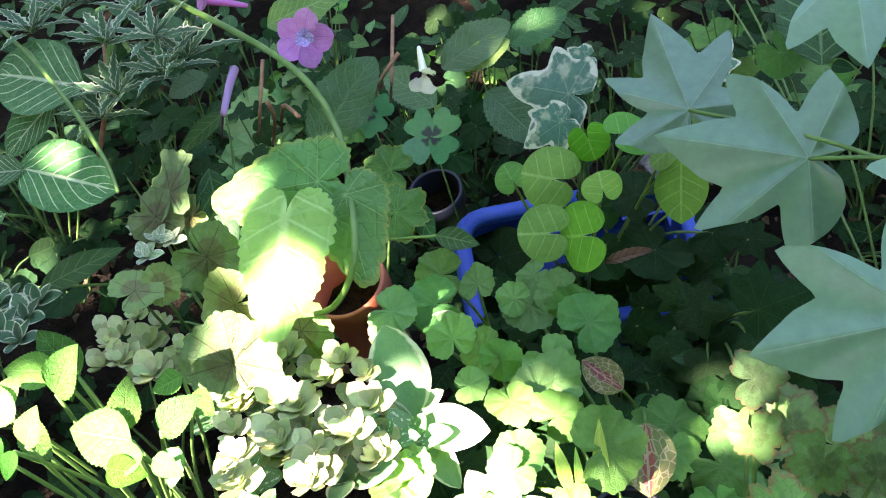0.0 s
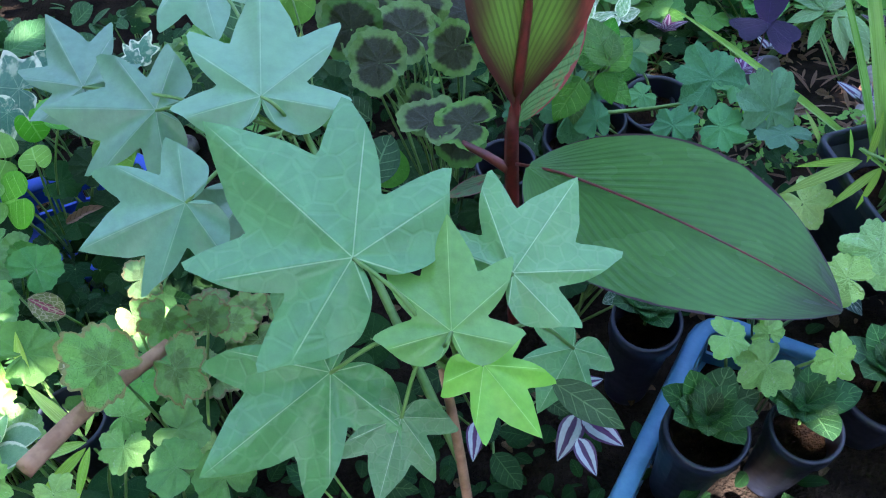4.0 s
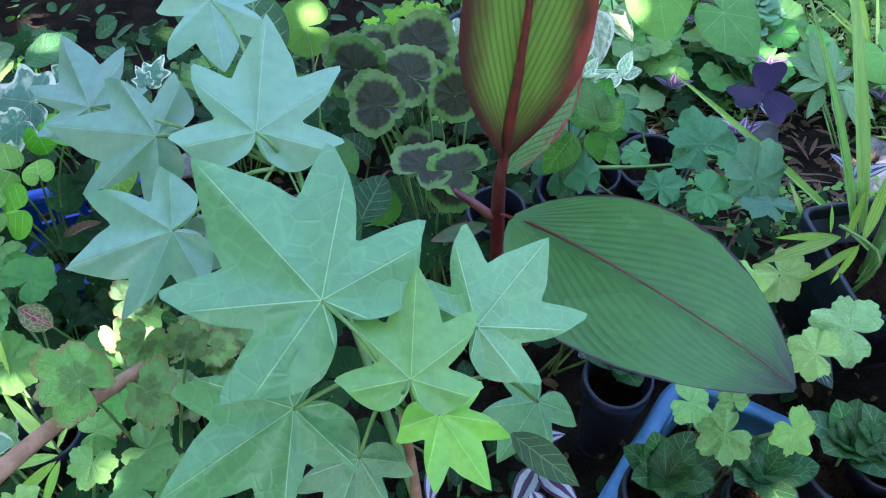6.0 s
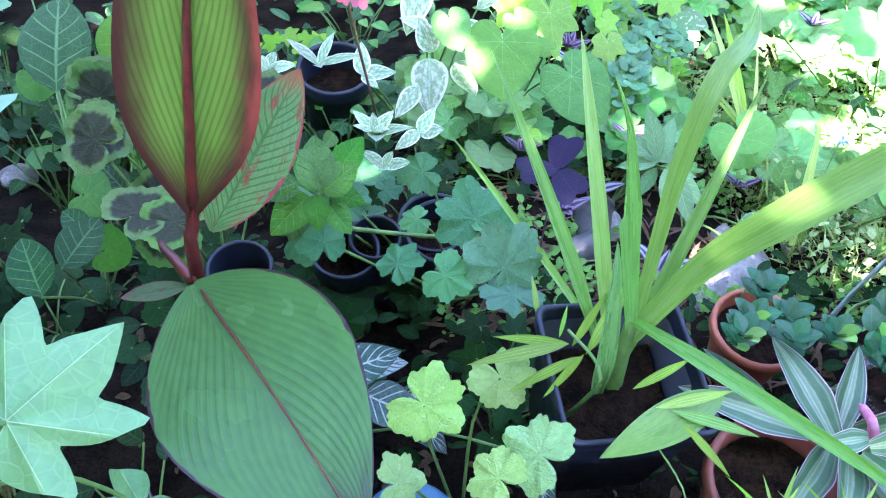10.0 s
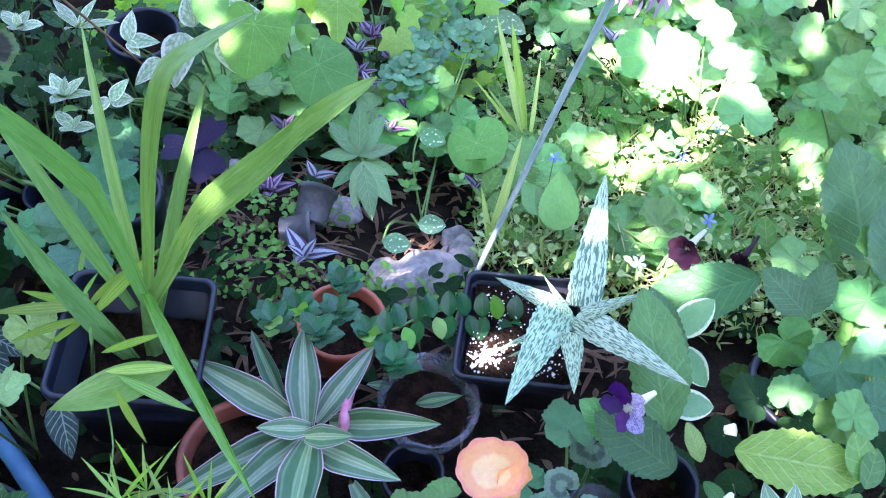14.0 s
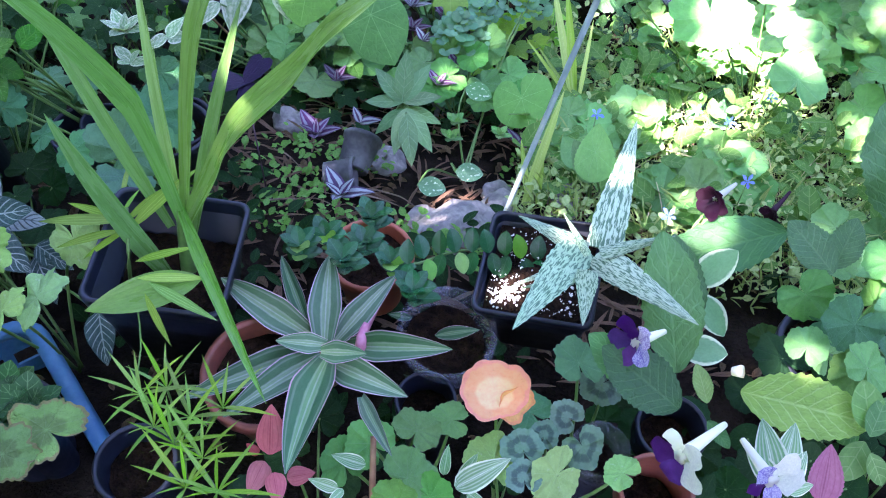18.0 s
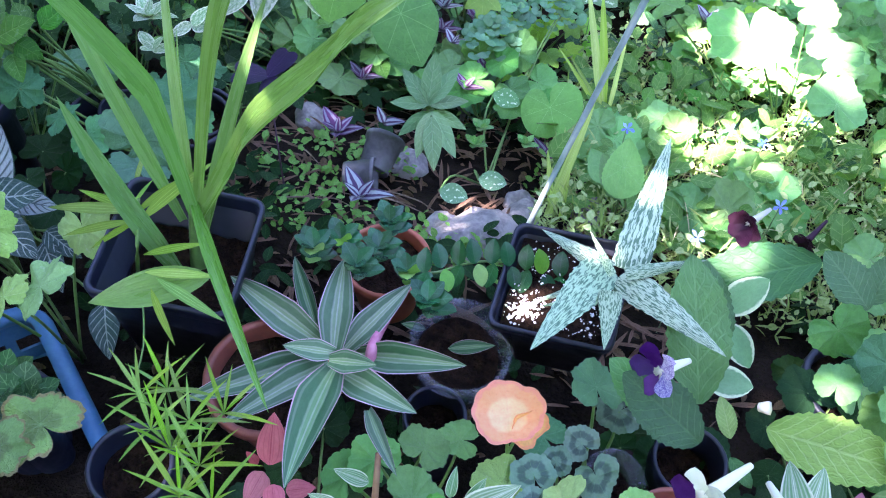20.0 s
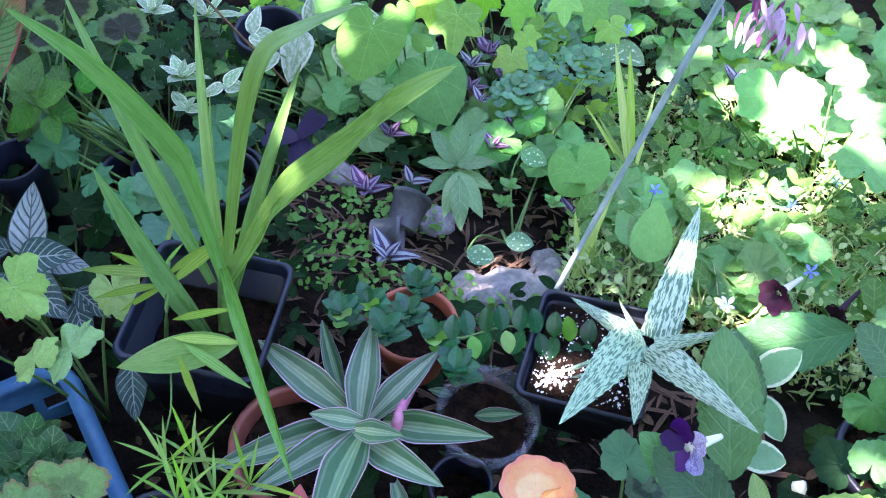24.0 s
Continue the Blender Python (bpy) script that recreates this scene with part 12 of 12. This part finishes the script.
p = thing("shade_geranium", (0.748, 0.500, 0.093), "scalloped geranium with leaves darkened as in deep shade", "plant", "filling plants")
tuft(p, M["ger"], MAT["deep"], (0.748, 0.500, 0.196), (0.08, 0.08, 0.03), 8, (0.02, 0.034), 366, foot=(0.748, 0.500, 0.098))
p = thing("shade_geranium", (0.802, 0.635, 0.096), "scalloped geranium with leaves darkened as in deep shade", "plant", "filling plants")
tuft(p, M["ger"], MAT["deep"], (0.802, 0.635, 0.165), (0.08, 0.08, 0.03), 7, (0.02, 0.034), 367, foot=(0.802, 0.635, 0.101))
p = thing("lobed_geranium", (0.820, 0.803, 0.049), "low dark geranium with lobed leaves", "plant", "filling plants")
tuft(p, M["lobed"], MAT["lobed_dark"], (0.820, 0.803, 0.132), (0.08, 0.08, 0.03), 8, (0.022, 0.035), 368, foot=(0.820, 0.803, 0.054))
p = thing("leafy_plant", (0.785, 0.957, -0.005), "smooth-leaved plant with leaves darkened as in deep shade", "plant", "filling plants")
tuft(p, M["oval"], MAT["deep_oval"], (0.785, 0.957, 0.065), (0.08, 0.08, 0.03), 8, (0.03, 0.05), 369, foot=(0.785, 0.957, 0.000))
p = thing("lobed_geranium", (0.817, 1.139, -0.053), "low dark geranium with lobed leaves", "plant", "filling plants")
tuft(p, M["lobed"], MAT["lobed_dark"], (0.817, 1.139, 0.050), (0.08, 0.08, 0.03), 10, (0.022, 0.035), 370, foot=(0.817, 1.139, -0.048))
p = thing("ivy", (0.743, 1.235, -0.097), "trailing ivy with leaves darkened as in deep shade", "plant", "filling plants")
tuft(p, M["ivy"], MAT["deep"], (0.743, 1.235, 0.050), (0.08, 0.08, 0.03), 7, (0.025, 0.04), 371, foot=(0.743, 1.235, -0.092))
p = thing("ivy", (0.960, 0.445, 0.114), "trailing ivy with leaves darkened as in deep shade", "plant", "filling plants")
tuft(p, M["ivy"], MAT["deep"], (0.960, 0.445, 0.212), (0.08, 0.08, 0.03), 9, (0.025, 0.04), 372, foot=(0.960, 0.445, 0.119))
p = thing("nettle_leaved_plant", (0.922, 0.665, 0.110), "plant with toothed leaves darkened as in shade", "plant", "filling plants")
tuft(p, M["oval_teeth"], MAT["deep_oval"], (0.922, 0.665, 0.135), (0.08, 0.08, 0.03), 10, (0.03, 0.045), 373, foot=(0.922, 0.665, 0.115))
p = thing("ivy", (0.884, 0.823, 0.055), "trailing ivy with leaves darkened as in deep shade", "plant", "filling plants")
tuft(p, M["ivy"], MAT["deep"], (0.884, 0.823, 0.120), (0.08, 0.08, 0.03), 8, (0.025, 0.04), 374, foot=(0.884, 0.823, 0.060))
p = thing("nettle_leaved_plant", (0.890, 0.901, 0.033), "plant with toothed leaves darkened as in shade", "plant", "filling plants")
tuft(p, M["oval_teeth"], MAT["deep_oval"], (0.890, 0.901, 0.094), (0.08, 0.08, 0.03), 9, (0.03, 0.045), 375, foot=(0.890, 0.901, 0.038))
p = thing("lobed_geranium", (0.972, 1.051, 0.003), "low dark geranium with lobed leaves", "plant", "filling plants")
tuft(p, M["lobed"], MAT["lobed_dark"], (0.972, 1.051, 0.039), (0.08, 0.08, 0.03), 9, (0.022, 0.035), 376, foot=(0.972, 1.051, 0.008))
p = thing("ivy", (0.882, 1.224, -0.067), "trailing ivy with leaves darkened as in deep shade", "plant", "filling plants")
tuft(p, M["ivy"], MAT["deep"], (0.882, 1.224, 0.041), (0.08, 0.08, 0.03), 9, (0.025, 0.04), 377, foot=(0.882, 1.224, -0.062))
p = thing("ivy", (1.038, 0.955, 0.034), "trailing ivy with leaves darkened as in deep shade", "plant", "filling plants")
tuft(p, M["ivy"], MAT["deep"], (1.038, 0.955, 0.057), (0.08, 0.08, 0.03), 8, (0.025, 0.04), 378, foot=(1.038, 0.955, 0.039))
p = thing("round_leaved_plant", (1.115, 1.053, -0.001), "small plant with round soft leaves darkened as in shade", "plant", "filling plants")
tuft(p, M["round"], MAT["deep"], (1.115, 1.053, 0.043), (0.08, 0.08, 0.03), 9, (0.018, 0.03), 379, foot=(1.115, 1.053, 0.004))
p = thing("nettle_leaved_plant", (1.127, 1.217, -0.052), "plant with toothed leaves darkened as in shade", "plant", "filling plants")
tuft(p, M["oval_teeth"], MAT["deep_oval"], (1.127, 1.217, 0.030), (0.08, 0.08, 0.03), 8, (0.03, 0.045), 380, foot=(1.127, 1.217, -0.047))
p = thing("shade_geranium", (1.244, 0.178, 0.172), "scalloped geranium with leaves darkened as in deep shade", "plant", "filling plants")
tuft(p, M["ger"], MAT["deep"], (1.244, 0.178, 0.257), (0.08, 0.08, 0.03), 7, (0.02, 0.034), 381, foot=(1.244, 0.178, 0.177))
p = thing("lobed_geranium", (1.199, 1.074, -0.014), "low dark geranium with lobed leaves", "plant", "filling plants")
tuft(p, M["lobed"], MAT["lobed_dark"], (1.199, 1.074, 0.026), (0.08, 0.08, 0.03), 10, (0.022, 0.035), 382, foot=(1.199, 1.074, -0.009))
p = thing("shade_geranium", (1.230, 1.266, -0.070), "scalloped geranium with leaves darkened as in deep shade", "plant", "filling plants")
tuft(p, M["ger"], MAT["deep"], (1.230, 1.266, 0.012), (0.08, 0.08, 0.03), 7, (0.02, 0.034), 383, foot=(1.230, 1.266, -0.065))
p = thing("ivy", (1.407, 0.149, 0.168), "trailing ivy with leaves darkened as in deep shade", "plant", "filling plants")
tuft(p, M["ivy"], MAT["deep"], (1.407, 0.149, 0.252), (0.08, 0.08, 0.03), 8, (0.025, 0.04), 384, foot=(1.407, 0.149, 0.173))
p = thing("ivy", (1.580, 0.202, 0.138), "trailing ivy with leaves darkened as in deep shade", "plant", "filling plants")
tuft(p, M["ivy"], MAT["deep"], (1.580, 0.202, 0.228), (0.08, 0.08, 0.03), 8, (0.025, 0.04), 385, foot=(1.580, 0.202, 0.143))
p = thing("shade_geranium", (1.574, 0.310, 0.106), "scalloped geranium with leaves darkened as in deep shade", "plant", "filling plants")
tuft(p, M["ger"], MAT["deep"], (1.574, 0.310, 0.200), (0.08, 0.08, 0.03), 10, (0.02, 0.034), 386, foot=(1.574, 0.310, 0.111))
p = thing("ivy", (1.699, 0.154, 0.143), "trailing ivy with leaves darkened as in deep shade", "plant", "filling plants")
tuft(p, M["ivy"], MAT["deep"], (1.699, 0.154, 0.234), (0.08, 0.08, 0.03), 7, (0.025, 0.04), 387, foot=(1.699, 0.154, 0.148))
p = thing("round_leaved_plant", (1.683, 0.297, 0.101), "small plant with round soft leaves darkened as in shade", "plant", "filling plants")
tuft(p, M["round"], MAT["deep"], (1.683, 0.297, 0.191), (0.08, 0.08, 0.03), 9, (0.018, 0.03), 388, foot=(1.683, 0.297, 0.106))
p = thing("shade_geranium", (1.724, 0.448, 0.064), "scalloped geranium with leaves darkened as in deep shade", "plant", "filling plants")
tuft(p, M["ger"], MAT["deep"], (1.724, 0.448, 0.166), (0.08, 0.08, 0.03), 7, (0.02, 0.034), 389, foot=(1.724, 0.448, 0.069))
p = thing("nettle_leaved_plant", (1.894, 0.134, 0.133), "plant with toothed leaves darkened as in shade", "plant", "filling plants")
tuft(p, M["oval_teeth"], MAT["deep_oval"], (1.894, 0.134, 0.238), (0.08, 0.08, 0.03), 8, (0.03, 0.045), 390, foot=(1.894, 0.134, 0.138))
p = thing("ivy", (1.811, 0.353, 0.074), "trailing ivy with leaves darkened as in deep shade", "plant", "filling plants")
tuft(p, M["ivy"], MAT["deep"], (1.811, 0.353, 0.155), (0.08, 0.08, 0.03), 10, (0.025, 0.04), 391, foot=(1.811, 0.353, 0.079))
p = thing("shade_geranium", (1.847, 0.496, 0.072), "scalloped geranium with leaves darkened as in deep shade", "plant", "filling plants")
tuft(p, M["ger"], MAT["deep"], (1.847, 0.496, 0.109), (0.08, 0.08, 0.03), 7, (0.02, 0.034), 392, foot=(1.847, 0.496, 0.077))
p = thing("nettle_leaved_plant", (2.040, 0.186, 0.106), "plant with toothed leaves darkened as in shade", "plant", "filling plants")
tuft(p, M["oval_teeth"], MAT["deep_oval"], (2.040, 0.186, 0.206), (0.08, 0.08, 0.03), 10, (0.03, 0.045), 393, foot=(2.040, 0.186, 0.111))
p = thing("nettle_leaved_plant", (2.057, 0.334, 0.060), "plant with toothed leaves darkened as in shade", "plant", "filling plants")
tuft(p, M["oval_teeth"], MAT["deep_oval"], (2.057, 0.334, 0.154), (0.08, 0.08, 0.03), 8, (0.03, 0.045), 394, foot=(2.057, 0.334, 0.065))
p = thing("shade_geranium", (1.966, 0.507, 0.066), "scalloped geranium with leaves darkened as in deep shade", "plant", "filling plants")
tuft(p, M["ger"], MAT["deep"], (1.966, 0.507, 0.127), (0.08, 0.08, 0.03), 7, (0.02, 0.034), 395, foot=(1.966, 0.507, 0.071))
p = thing("round_leaved_plant", (2.043, 0.604, 0.059), "small plant with round soft leaves darkened as in shade", "plant", "filling plants")
tuft(p, M["round"], MAT["deep"], (2.043, 0.604, 0.071), (0.08, 0.08, 0.03), 8, (0.018, 0.03), 396, foot=(2.043, 0.604, 0.064))
p = thing("round_leaved_plant", (2.012, 0.809, -0.000), "small plant with round soft leaves darkened as in shade", "plant", "filling plants")
tuft(p, M["round"], MAT["deep"], (2.012, 0.809, 0.033), (0.08, 0.08, 0.03), 9, (0.018, 0.03), 397, foot=(2.012, 0.809, 0.005))
p = thing("shade_geranium", (2.000, 0.974, -0.049), "scalloped geranium with leaves darkened as in deep shade", "plant", "filling plants")
tuft(p, M["ger"], MAT["deep"], (2.000, 0.974, -0.044), (0.08, 0.08, 0.03), 8, (0.02, 0.034), 398, foot=(2.000, 0.974, -0.044))
p = thing("leafy_plant", (2.007, 1.121, -0.094), "smooth-leaved plant with leaves darkened as in deep shade", "plant", "filling plants")
tuft(p, M["oval"], MAT["deep_oval"], (2.007, 1.121, -0.057), (0.08, 0.08, 0.03), 7, (0.03, 0.05), 399, foot=(2.007, 1.121, -0.089))
p = thing("nettle_leaved_plant", (2.048, 1.276, -0.136), "plant with toothed leaves darkened as in shade", "plant", "filling plants")
tuft(p, M["oval_teeth"], MAT["deep_oval"], (2.048, 1.276, -0.041), (0.08, 0.08, 0.03), 10, (0.03, 0.045), 400, foot=(2.048, 1.276, -0.131))
p = new("twig", tube_mesh("twig", [(1.014, 1.005, 0.033), (1.050, 0.989, 0.038), (1.086, 0.966, 0.036)], 0.0015, 0.0006, 5))
p.data.materials.append(TWIG)
tagged(p, "dry brown twig lying on the soil", "twig", "twigs on the soil")
p = new("twig", tube_mesh("twig", [(1.101, 1.210, -0.036), (1.135, 1.217, -0.037), (1.168, 1.215, -0.046)], 0.0013, 0.0006, 5))
p.data.materials.append(TWIG)
tagged(p, "dry brown twig lying on the soil", "twig", "twigs on the soil")
p = new("twig", tube_mesh("twig", [(1.094, 1.003, 0.028), (1.112, 1.013, 0.028), (1.131, 1.015, 0.021)], 0.0010, 0.0006, 5))
p.data.materials.append(TWIG)
tagged(p, "dry brown twig lying on the soil", "twig", "twigs on the soil")
p = new("twig", tube_mesh("twig", [(1.124, 0.707, 0.114), (1.162, 0.716, 0.115), (1.200, 0.717, 0.108)], 0.0018, 0.0006, 5))
p.data.materials.append(TWIG)
tagged(p, "dry brown twig lying on the soil", "twig", "twigs on the soil")
p = new("twig", tube_mesh("twig", [(0.901, 0.990, 0.020), (0.937, 1.003, 0.030), (0.972, 1.007, 0.032)], 0.0009, 0.0006, 5))
p.data.materials.append(TWIG)
tagged(p, "dry brown twig lying on the soil", "twig", "twigs on the soil")
p = new("twig", tube_mesh("twig", [(0.932, 1.053, 0.007), (0.970, 1.045, 0.020), (1.007, 1.029, 0.026)], 0.0020, 0.0006, 5))
p.data.materials.append(TWIG)
tagged(p, "dry brown twig lying on the soil", "twig", "twigs on the soil")
p = new("twig", tube_mesh("twig", [(1.092, 1.221, -0.038), (1.121, 1.220, -0.037), (1.150, 1.211, -0.043)], 0.0014, 0.0006, 5))
p.data.materials.append(TWIG)
tagged(p, "dry brown twig lying on the soil", "twig", "twigs on the soil")
p = new("twig", tube_mesh("twig", [(1.108, 1.195, -0.032), (1.127, 1.201, -0.027), (1.145, 1.200, -0.030)], 0.0021, 0.0006, 5))
p.data.materials.append(TWIG)
tagged(p, "dry brown twig lying on the soil", "twig", "twigs on the soil")
p = new("twig", tube_mesh("twig", [(0.877, 1.142, -0.031), (0.903, 1.128, -0.018), (0.930, 1.107, -0.014)], 0.0009, 0.0006, 5))
p.data.materials.append(TWIG)
tagged(p, "dry brown twig lying on the soil", "twig", "twigs on the soil")
p = new("twig", tube_mesh("twig", [(1.122, 0.707, 0.115), (1.148, 0.708, 0.121), (1.175, 0.701, 0.119)], 0.0009, 0.0006, 5))
p.data.materials.append(TWIG)
tagged(p, "dry brown twig lying on the soil", "twig", "twigs on the soil")
p = new("twig", tube_mesh("twig", [(1.018, 1.115, -0.000), (1.061, 1.126, -0.003), (1.104, 1.129, -0.014)], 0.0016, 0.0006, 5))
p.data.materials.append(TWIG)
tagged(p, "dry brown twig lying on the soil", "twig", "twigs on the soil")
p = new("twig", tube_mesh("twig", [(1.022, 1.131, -0.005), (1.065, 1.120, 0.006), (1.107, 1.102, 0.009)], 0.0010, 0.0006, 5))
p.data.materials.append(TWIG)
tagged(p, "dry brown twig lying on the soil", "twig", "twigs on the soil")
p = new("twig", tube_mesh("twig", [(1.173, 0.723, 0.106), (1.204, 0.715, 0.109), (1.235, 0.699, 0.105)], 0.0013, 0.0006, 5))
p.data.materials.append(TWIG)
tagged(p, "dry brown twig lying on the soil", "twig", "twigs on the soil")
p = new("twig", tube_mesh("twig", [(1.111, 0.910, 0.054), (1.127, 0.920, 0.056), (1.143, 0.923, 0.050)], 0.0020, 0.0006, 5))
p.data.materials.append(TWIG)
tagged(p, "dry brown twig lying on the soil", "twig", "twigs on the soil")
p = new("twig", tube_mesh("twig", [(1.062, 0.980, 0.037), (1.106, 0.978, 0.042), (1.150, 0.968, 0.039)], 0.0008, 0.0006, 5))
p.data.materials.append(TWIG)
tagged(p, "dry brown twig lying on the soil", "twig", "twigs on the soil")
p = new("twig", tube_mesh("twig", [(1.105, 1.072, 0.006), (1.127, 1.074, 0.010), (1.148, 1.068, 0.007)], 0.0013, 0.0006, 5))
p.data.materials.append(TWIG)
tagged(p, "dry brown twig lying on the soil", "twig", "twigs on the soil")
p = new("twig", tube_mesh("twig", [(0.979, 0.787, 0.096), (1.012, 0.771, 0.105), (1.044, 0.746, 0.105)], 0.0019, 0.0006, 5))
p.data.materials.append(TWIG)
tagged(p, "dry brown twig lying on the soil", "twig", "twigs on the soil")
p = new("twig", tube_mesh("twig", [(1.130, 0.995, 0.027), (1.151, 1.005, 0.032), (1.172, 1.008, 0.028)], 0.0014, 0.0006, 5))
p.data.materials.append(TWIG)
tagged(p, "dry brown twig lying on the soil", "twig", "twigs on the soil")
p = new("twig", tube_mesh("twig", [(1.071, 0.651, 0.136), (1.097, 0.652, 0.144), (1.123, 0.644, 0.144)], 0.0013, 0.0006, 5))
p.data.materials.append(TWIG)
tagged(p, "dry brown twig lying on the soil", "twig", "twigs on the soil")
p = new("twig", tube_mesh("twig", [(1.044, 1.129, -0.006), (1.064, 1.143, -0.009), (1.084, 1.150, -0.019)], 0.0022, 0.0006, 5))
p.data.materials.append(TWIG)
tagged(p, "dry brown twig lying on the soil", "twig", "twigs on the soil")
p = new("twig", tube_mesh("twig", [(1.056, 0.651, 0.137), (1.082, 0.676, 0.131), (1.107, 0.693, 0.116)], 0.0009, 0.0006, 5))
p.data.materials.append(TWIG)
tagged(p, "dry brown twig lying on the soil", "twig", "twigs on the soil")
p = new("twig", tube_mesh("twig", [(0.953, 0.947, 0.043), (0.996, 0.958, 0.049), (1.039, 0.960, 0.047)], 0.0010, 0.0006, 5))
p.data.materials.append(TWIG)
tagged(p, "dry brown twig lying on the soil", "twig", "twigs on the soil")
p = new("twig", tube_mesh("twig", [(1.007, 1.130, -0.004), (1.034, 1.117, 0.007), (1.060, 1.095, 0.010)], 0.0009, 0.0006, 5))
p.data.materials.append(TWIG)
tagged(p, "dry brown twig lying on the soil", "twig", "twigs on the soil")
p = new("twig", tube_mesh("twig", [(1.076, 0.807, 0.088), (1.101, 0.820, 0.093), (1.126, 0.826, 0.089)], 0.0010, 0.0006, 5))
p.data.materials.append(TWIG)
tagged(p, "dry brown twig lying on the soil", "twig", "twigs on the soil")
p = new("twig", tube_mesh("twig", [(1.150, 0.814, 0.080), (1.176, 0.833, 0.076), (1.202, 0.844, 0.064)], 0.0009, 0.0006, 5))
p.data.materials.append(TWIG)
tagged(p, "dry brown twig lying on the soil", "twig", "twigs on the soil")
p = new("twig", tube_mesh("twig", [(1.003, 1.108, 0.003), (1.020, 1.115, 0.010), (1.037, 1.114, 0.008)], 0.0011, 0.0006, 5))
p.data.materials.append(TWIG)
tagged(p, "dry brown twig lying on the soil", "twig", "twigs on the soil")
p = new("twig", tube_mesh("twig", [(0.854, 1.033, -0.002), (0.885, 1.035, 0.010), (0.917, 1.029, 0.014)], 0.0010, 0.0006, 5))
p.data.materials.append(TWIG)
tagged(p, "dry brown twig lying on the soil", "twig", "twigs on the soil")
p = new("twig", tube_mesh("twig", [(1.122, 0.693, 0.119), (1.165, 0.699, 0.117), (1.208, 0.698, 0.107)], 0.0022, 0.0006, 5))
p.data.materials.append(TWIG)
tagged(p, "dry brown twig lying on the soil", "twig", "twigs on the soil")
p = new("twig", tube_mesh("twig", [(1.159, 0.980, 0.029), (1.190, 0.985, 0.036), (1.221, 0.982, 0.035)], 0.0009, 0.0006, 5))
p.data.materials.append(TWIG)
tagged(p, "dry brown twig lying on the soil", "twig", "twigs on the soil")
p = new("twig", tube_mesh("twig", [(1.094, 0.933, 0.049), (1.130, 0.927, 0.057), (1.165, 0.913, 0.057)], 0.0009, 0.0006, 5))
p.data.materials.append(TWIG)
tagged(p, "dry brown twig lying on the soil", "twig", "twigs on the soil")
p = new("twig", tube_mesh("twig", [(1.093, 1.001, 0.028), (1.127, 1.005, 0.028), (1.161, 1.000, 0.020)], 0.0016, 0.0006, 5))
p.data.materials.append(TWIG)
tagged(p, "dry brown twig lying on the soil", "twig", "twigs on the soil")
p = new("twig", tube_mesh("twig", [(1.088, 0.708, 0.117), (1.125, 0.698, 0.127), (1.162, 0.679, 0.128)], 0.0017, 0.0006, 5))
p.data.materials.append(TWIG)
tagged(p, "dry brown twig lying on the soil", "twig", "twigs on the soil")
p = new("twig", tube_mesh("twig", [(1.088, 1.230, -0.041), (1.121, 1.239, -0.037), (1.154, 1.239, -0.041)], 0.0014, 0.0006, 5))
p.data.materials.append(TWIG)
tagged(p, "dry brown twig lying on the soil", "twig", "twigs on the soil")
p = new("twig", tube_mesh("twig", [(0.872, 1.035, 0.001), (0.892, 1.042, 0.006), (0.912, 1.041, 0.004)], 0.0013, 0.0006, 5))
p.data.materials.append(TWIG)
tagged(p, "dry brown twig lying on the soil", "twig", "twigs on the soil")
p = new("twig", tube_mesh("twig", [(1.050, 0.905, 0.061), (1.080, 0.885, 0.070), (1.110, 0.858, 0.072)], 0.0019, 0.0006, 5))
p.data.materials.append(TWIG)
tagged(p, "dry brown twig lying on the soil", "twig", "twigs on the soil")
p = new("twig", tube_mesh("twig", [(1.023, 0.626, 0.147), (1.067, 0.636, 0.152), (1.111, 0.637, 0.149)], 0.0020, 0.0006, 5))
p.data.materials.append(TWIG)
tagged(p, "dry brown twig lying on the soil", "twig", "twigs on the soil")
p = new("twig", tube_mesh("twig", [(0.917, 0.952, 0.034), (0.953, 0.942, 0.049), (0.989, 0.924, 0.056)], 0.0011, 0.0006, 5))
p.data.materials.append(TWIG)
tagged(p, "dry brown twig lying on the soil", "twig", "twigs on the soil")
p = new("twig", tube_mesh("twig", [(0.871, 1.073, -0.011), (0.908, 1.103, -0.007), (0.944, 1.124, -0.010)], 0.0018, 0.0006, 5))
p.data.materials.append(TWIG)
tagged(p, "dry brown twig lying on the soil", "twig", "twigs on the soil")
p = new("twig", tube_mesh("twig", [(1.046, 0.913, 0.059), (1.080, 0.911, 0.062), (1.113, 0.900, 0.057)], 0.0012, 0.0006, 5))
p.data.materials.append(TWIG)
tagged(p, "dry brown twig lying on the soil", "twig", "twigs on the soil")
p = new("twig", tube_mesh("twig", [(1.003, 1.094, 0.007), (1.047, 1.095, 0.007), (1.090, 1.087, -0.001)], 0.0009, 0.0006, 5))
p.data.materials.append(TWIG)
tagged(p, "dry brown twig lying on the soil", "twig", "twigs on the soil")
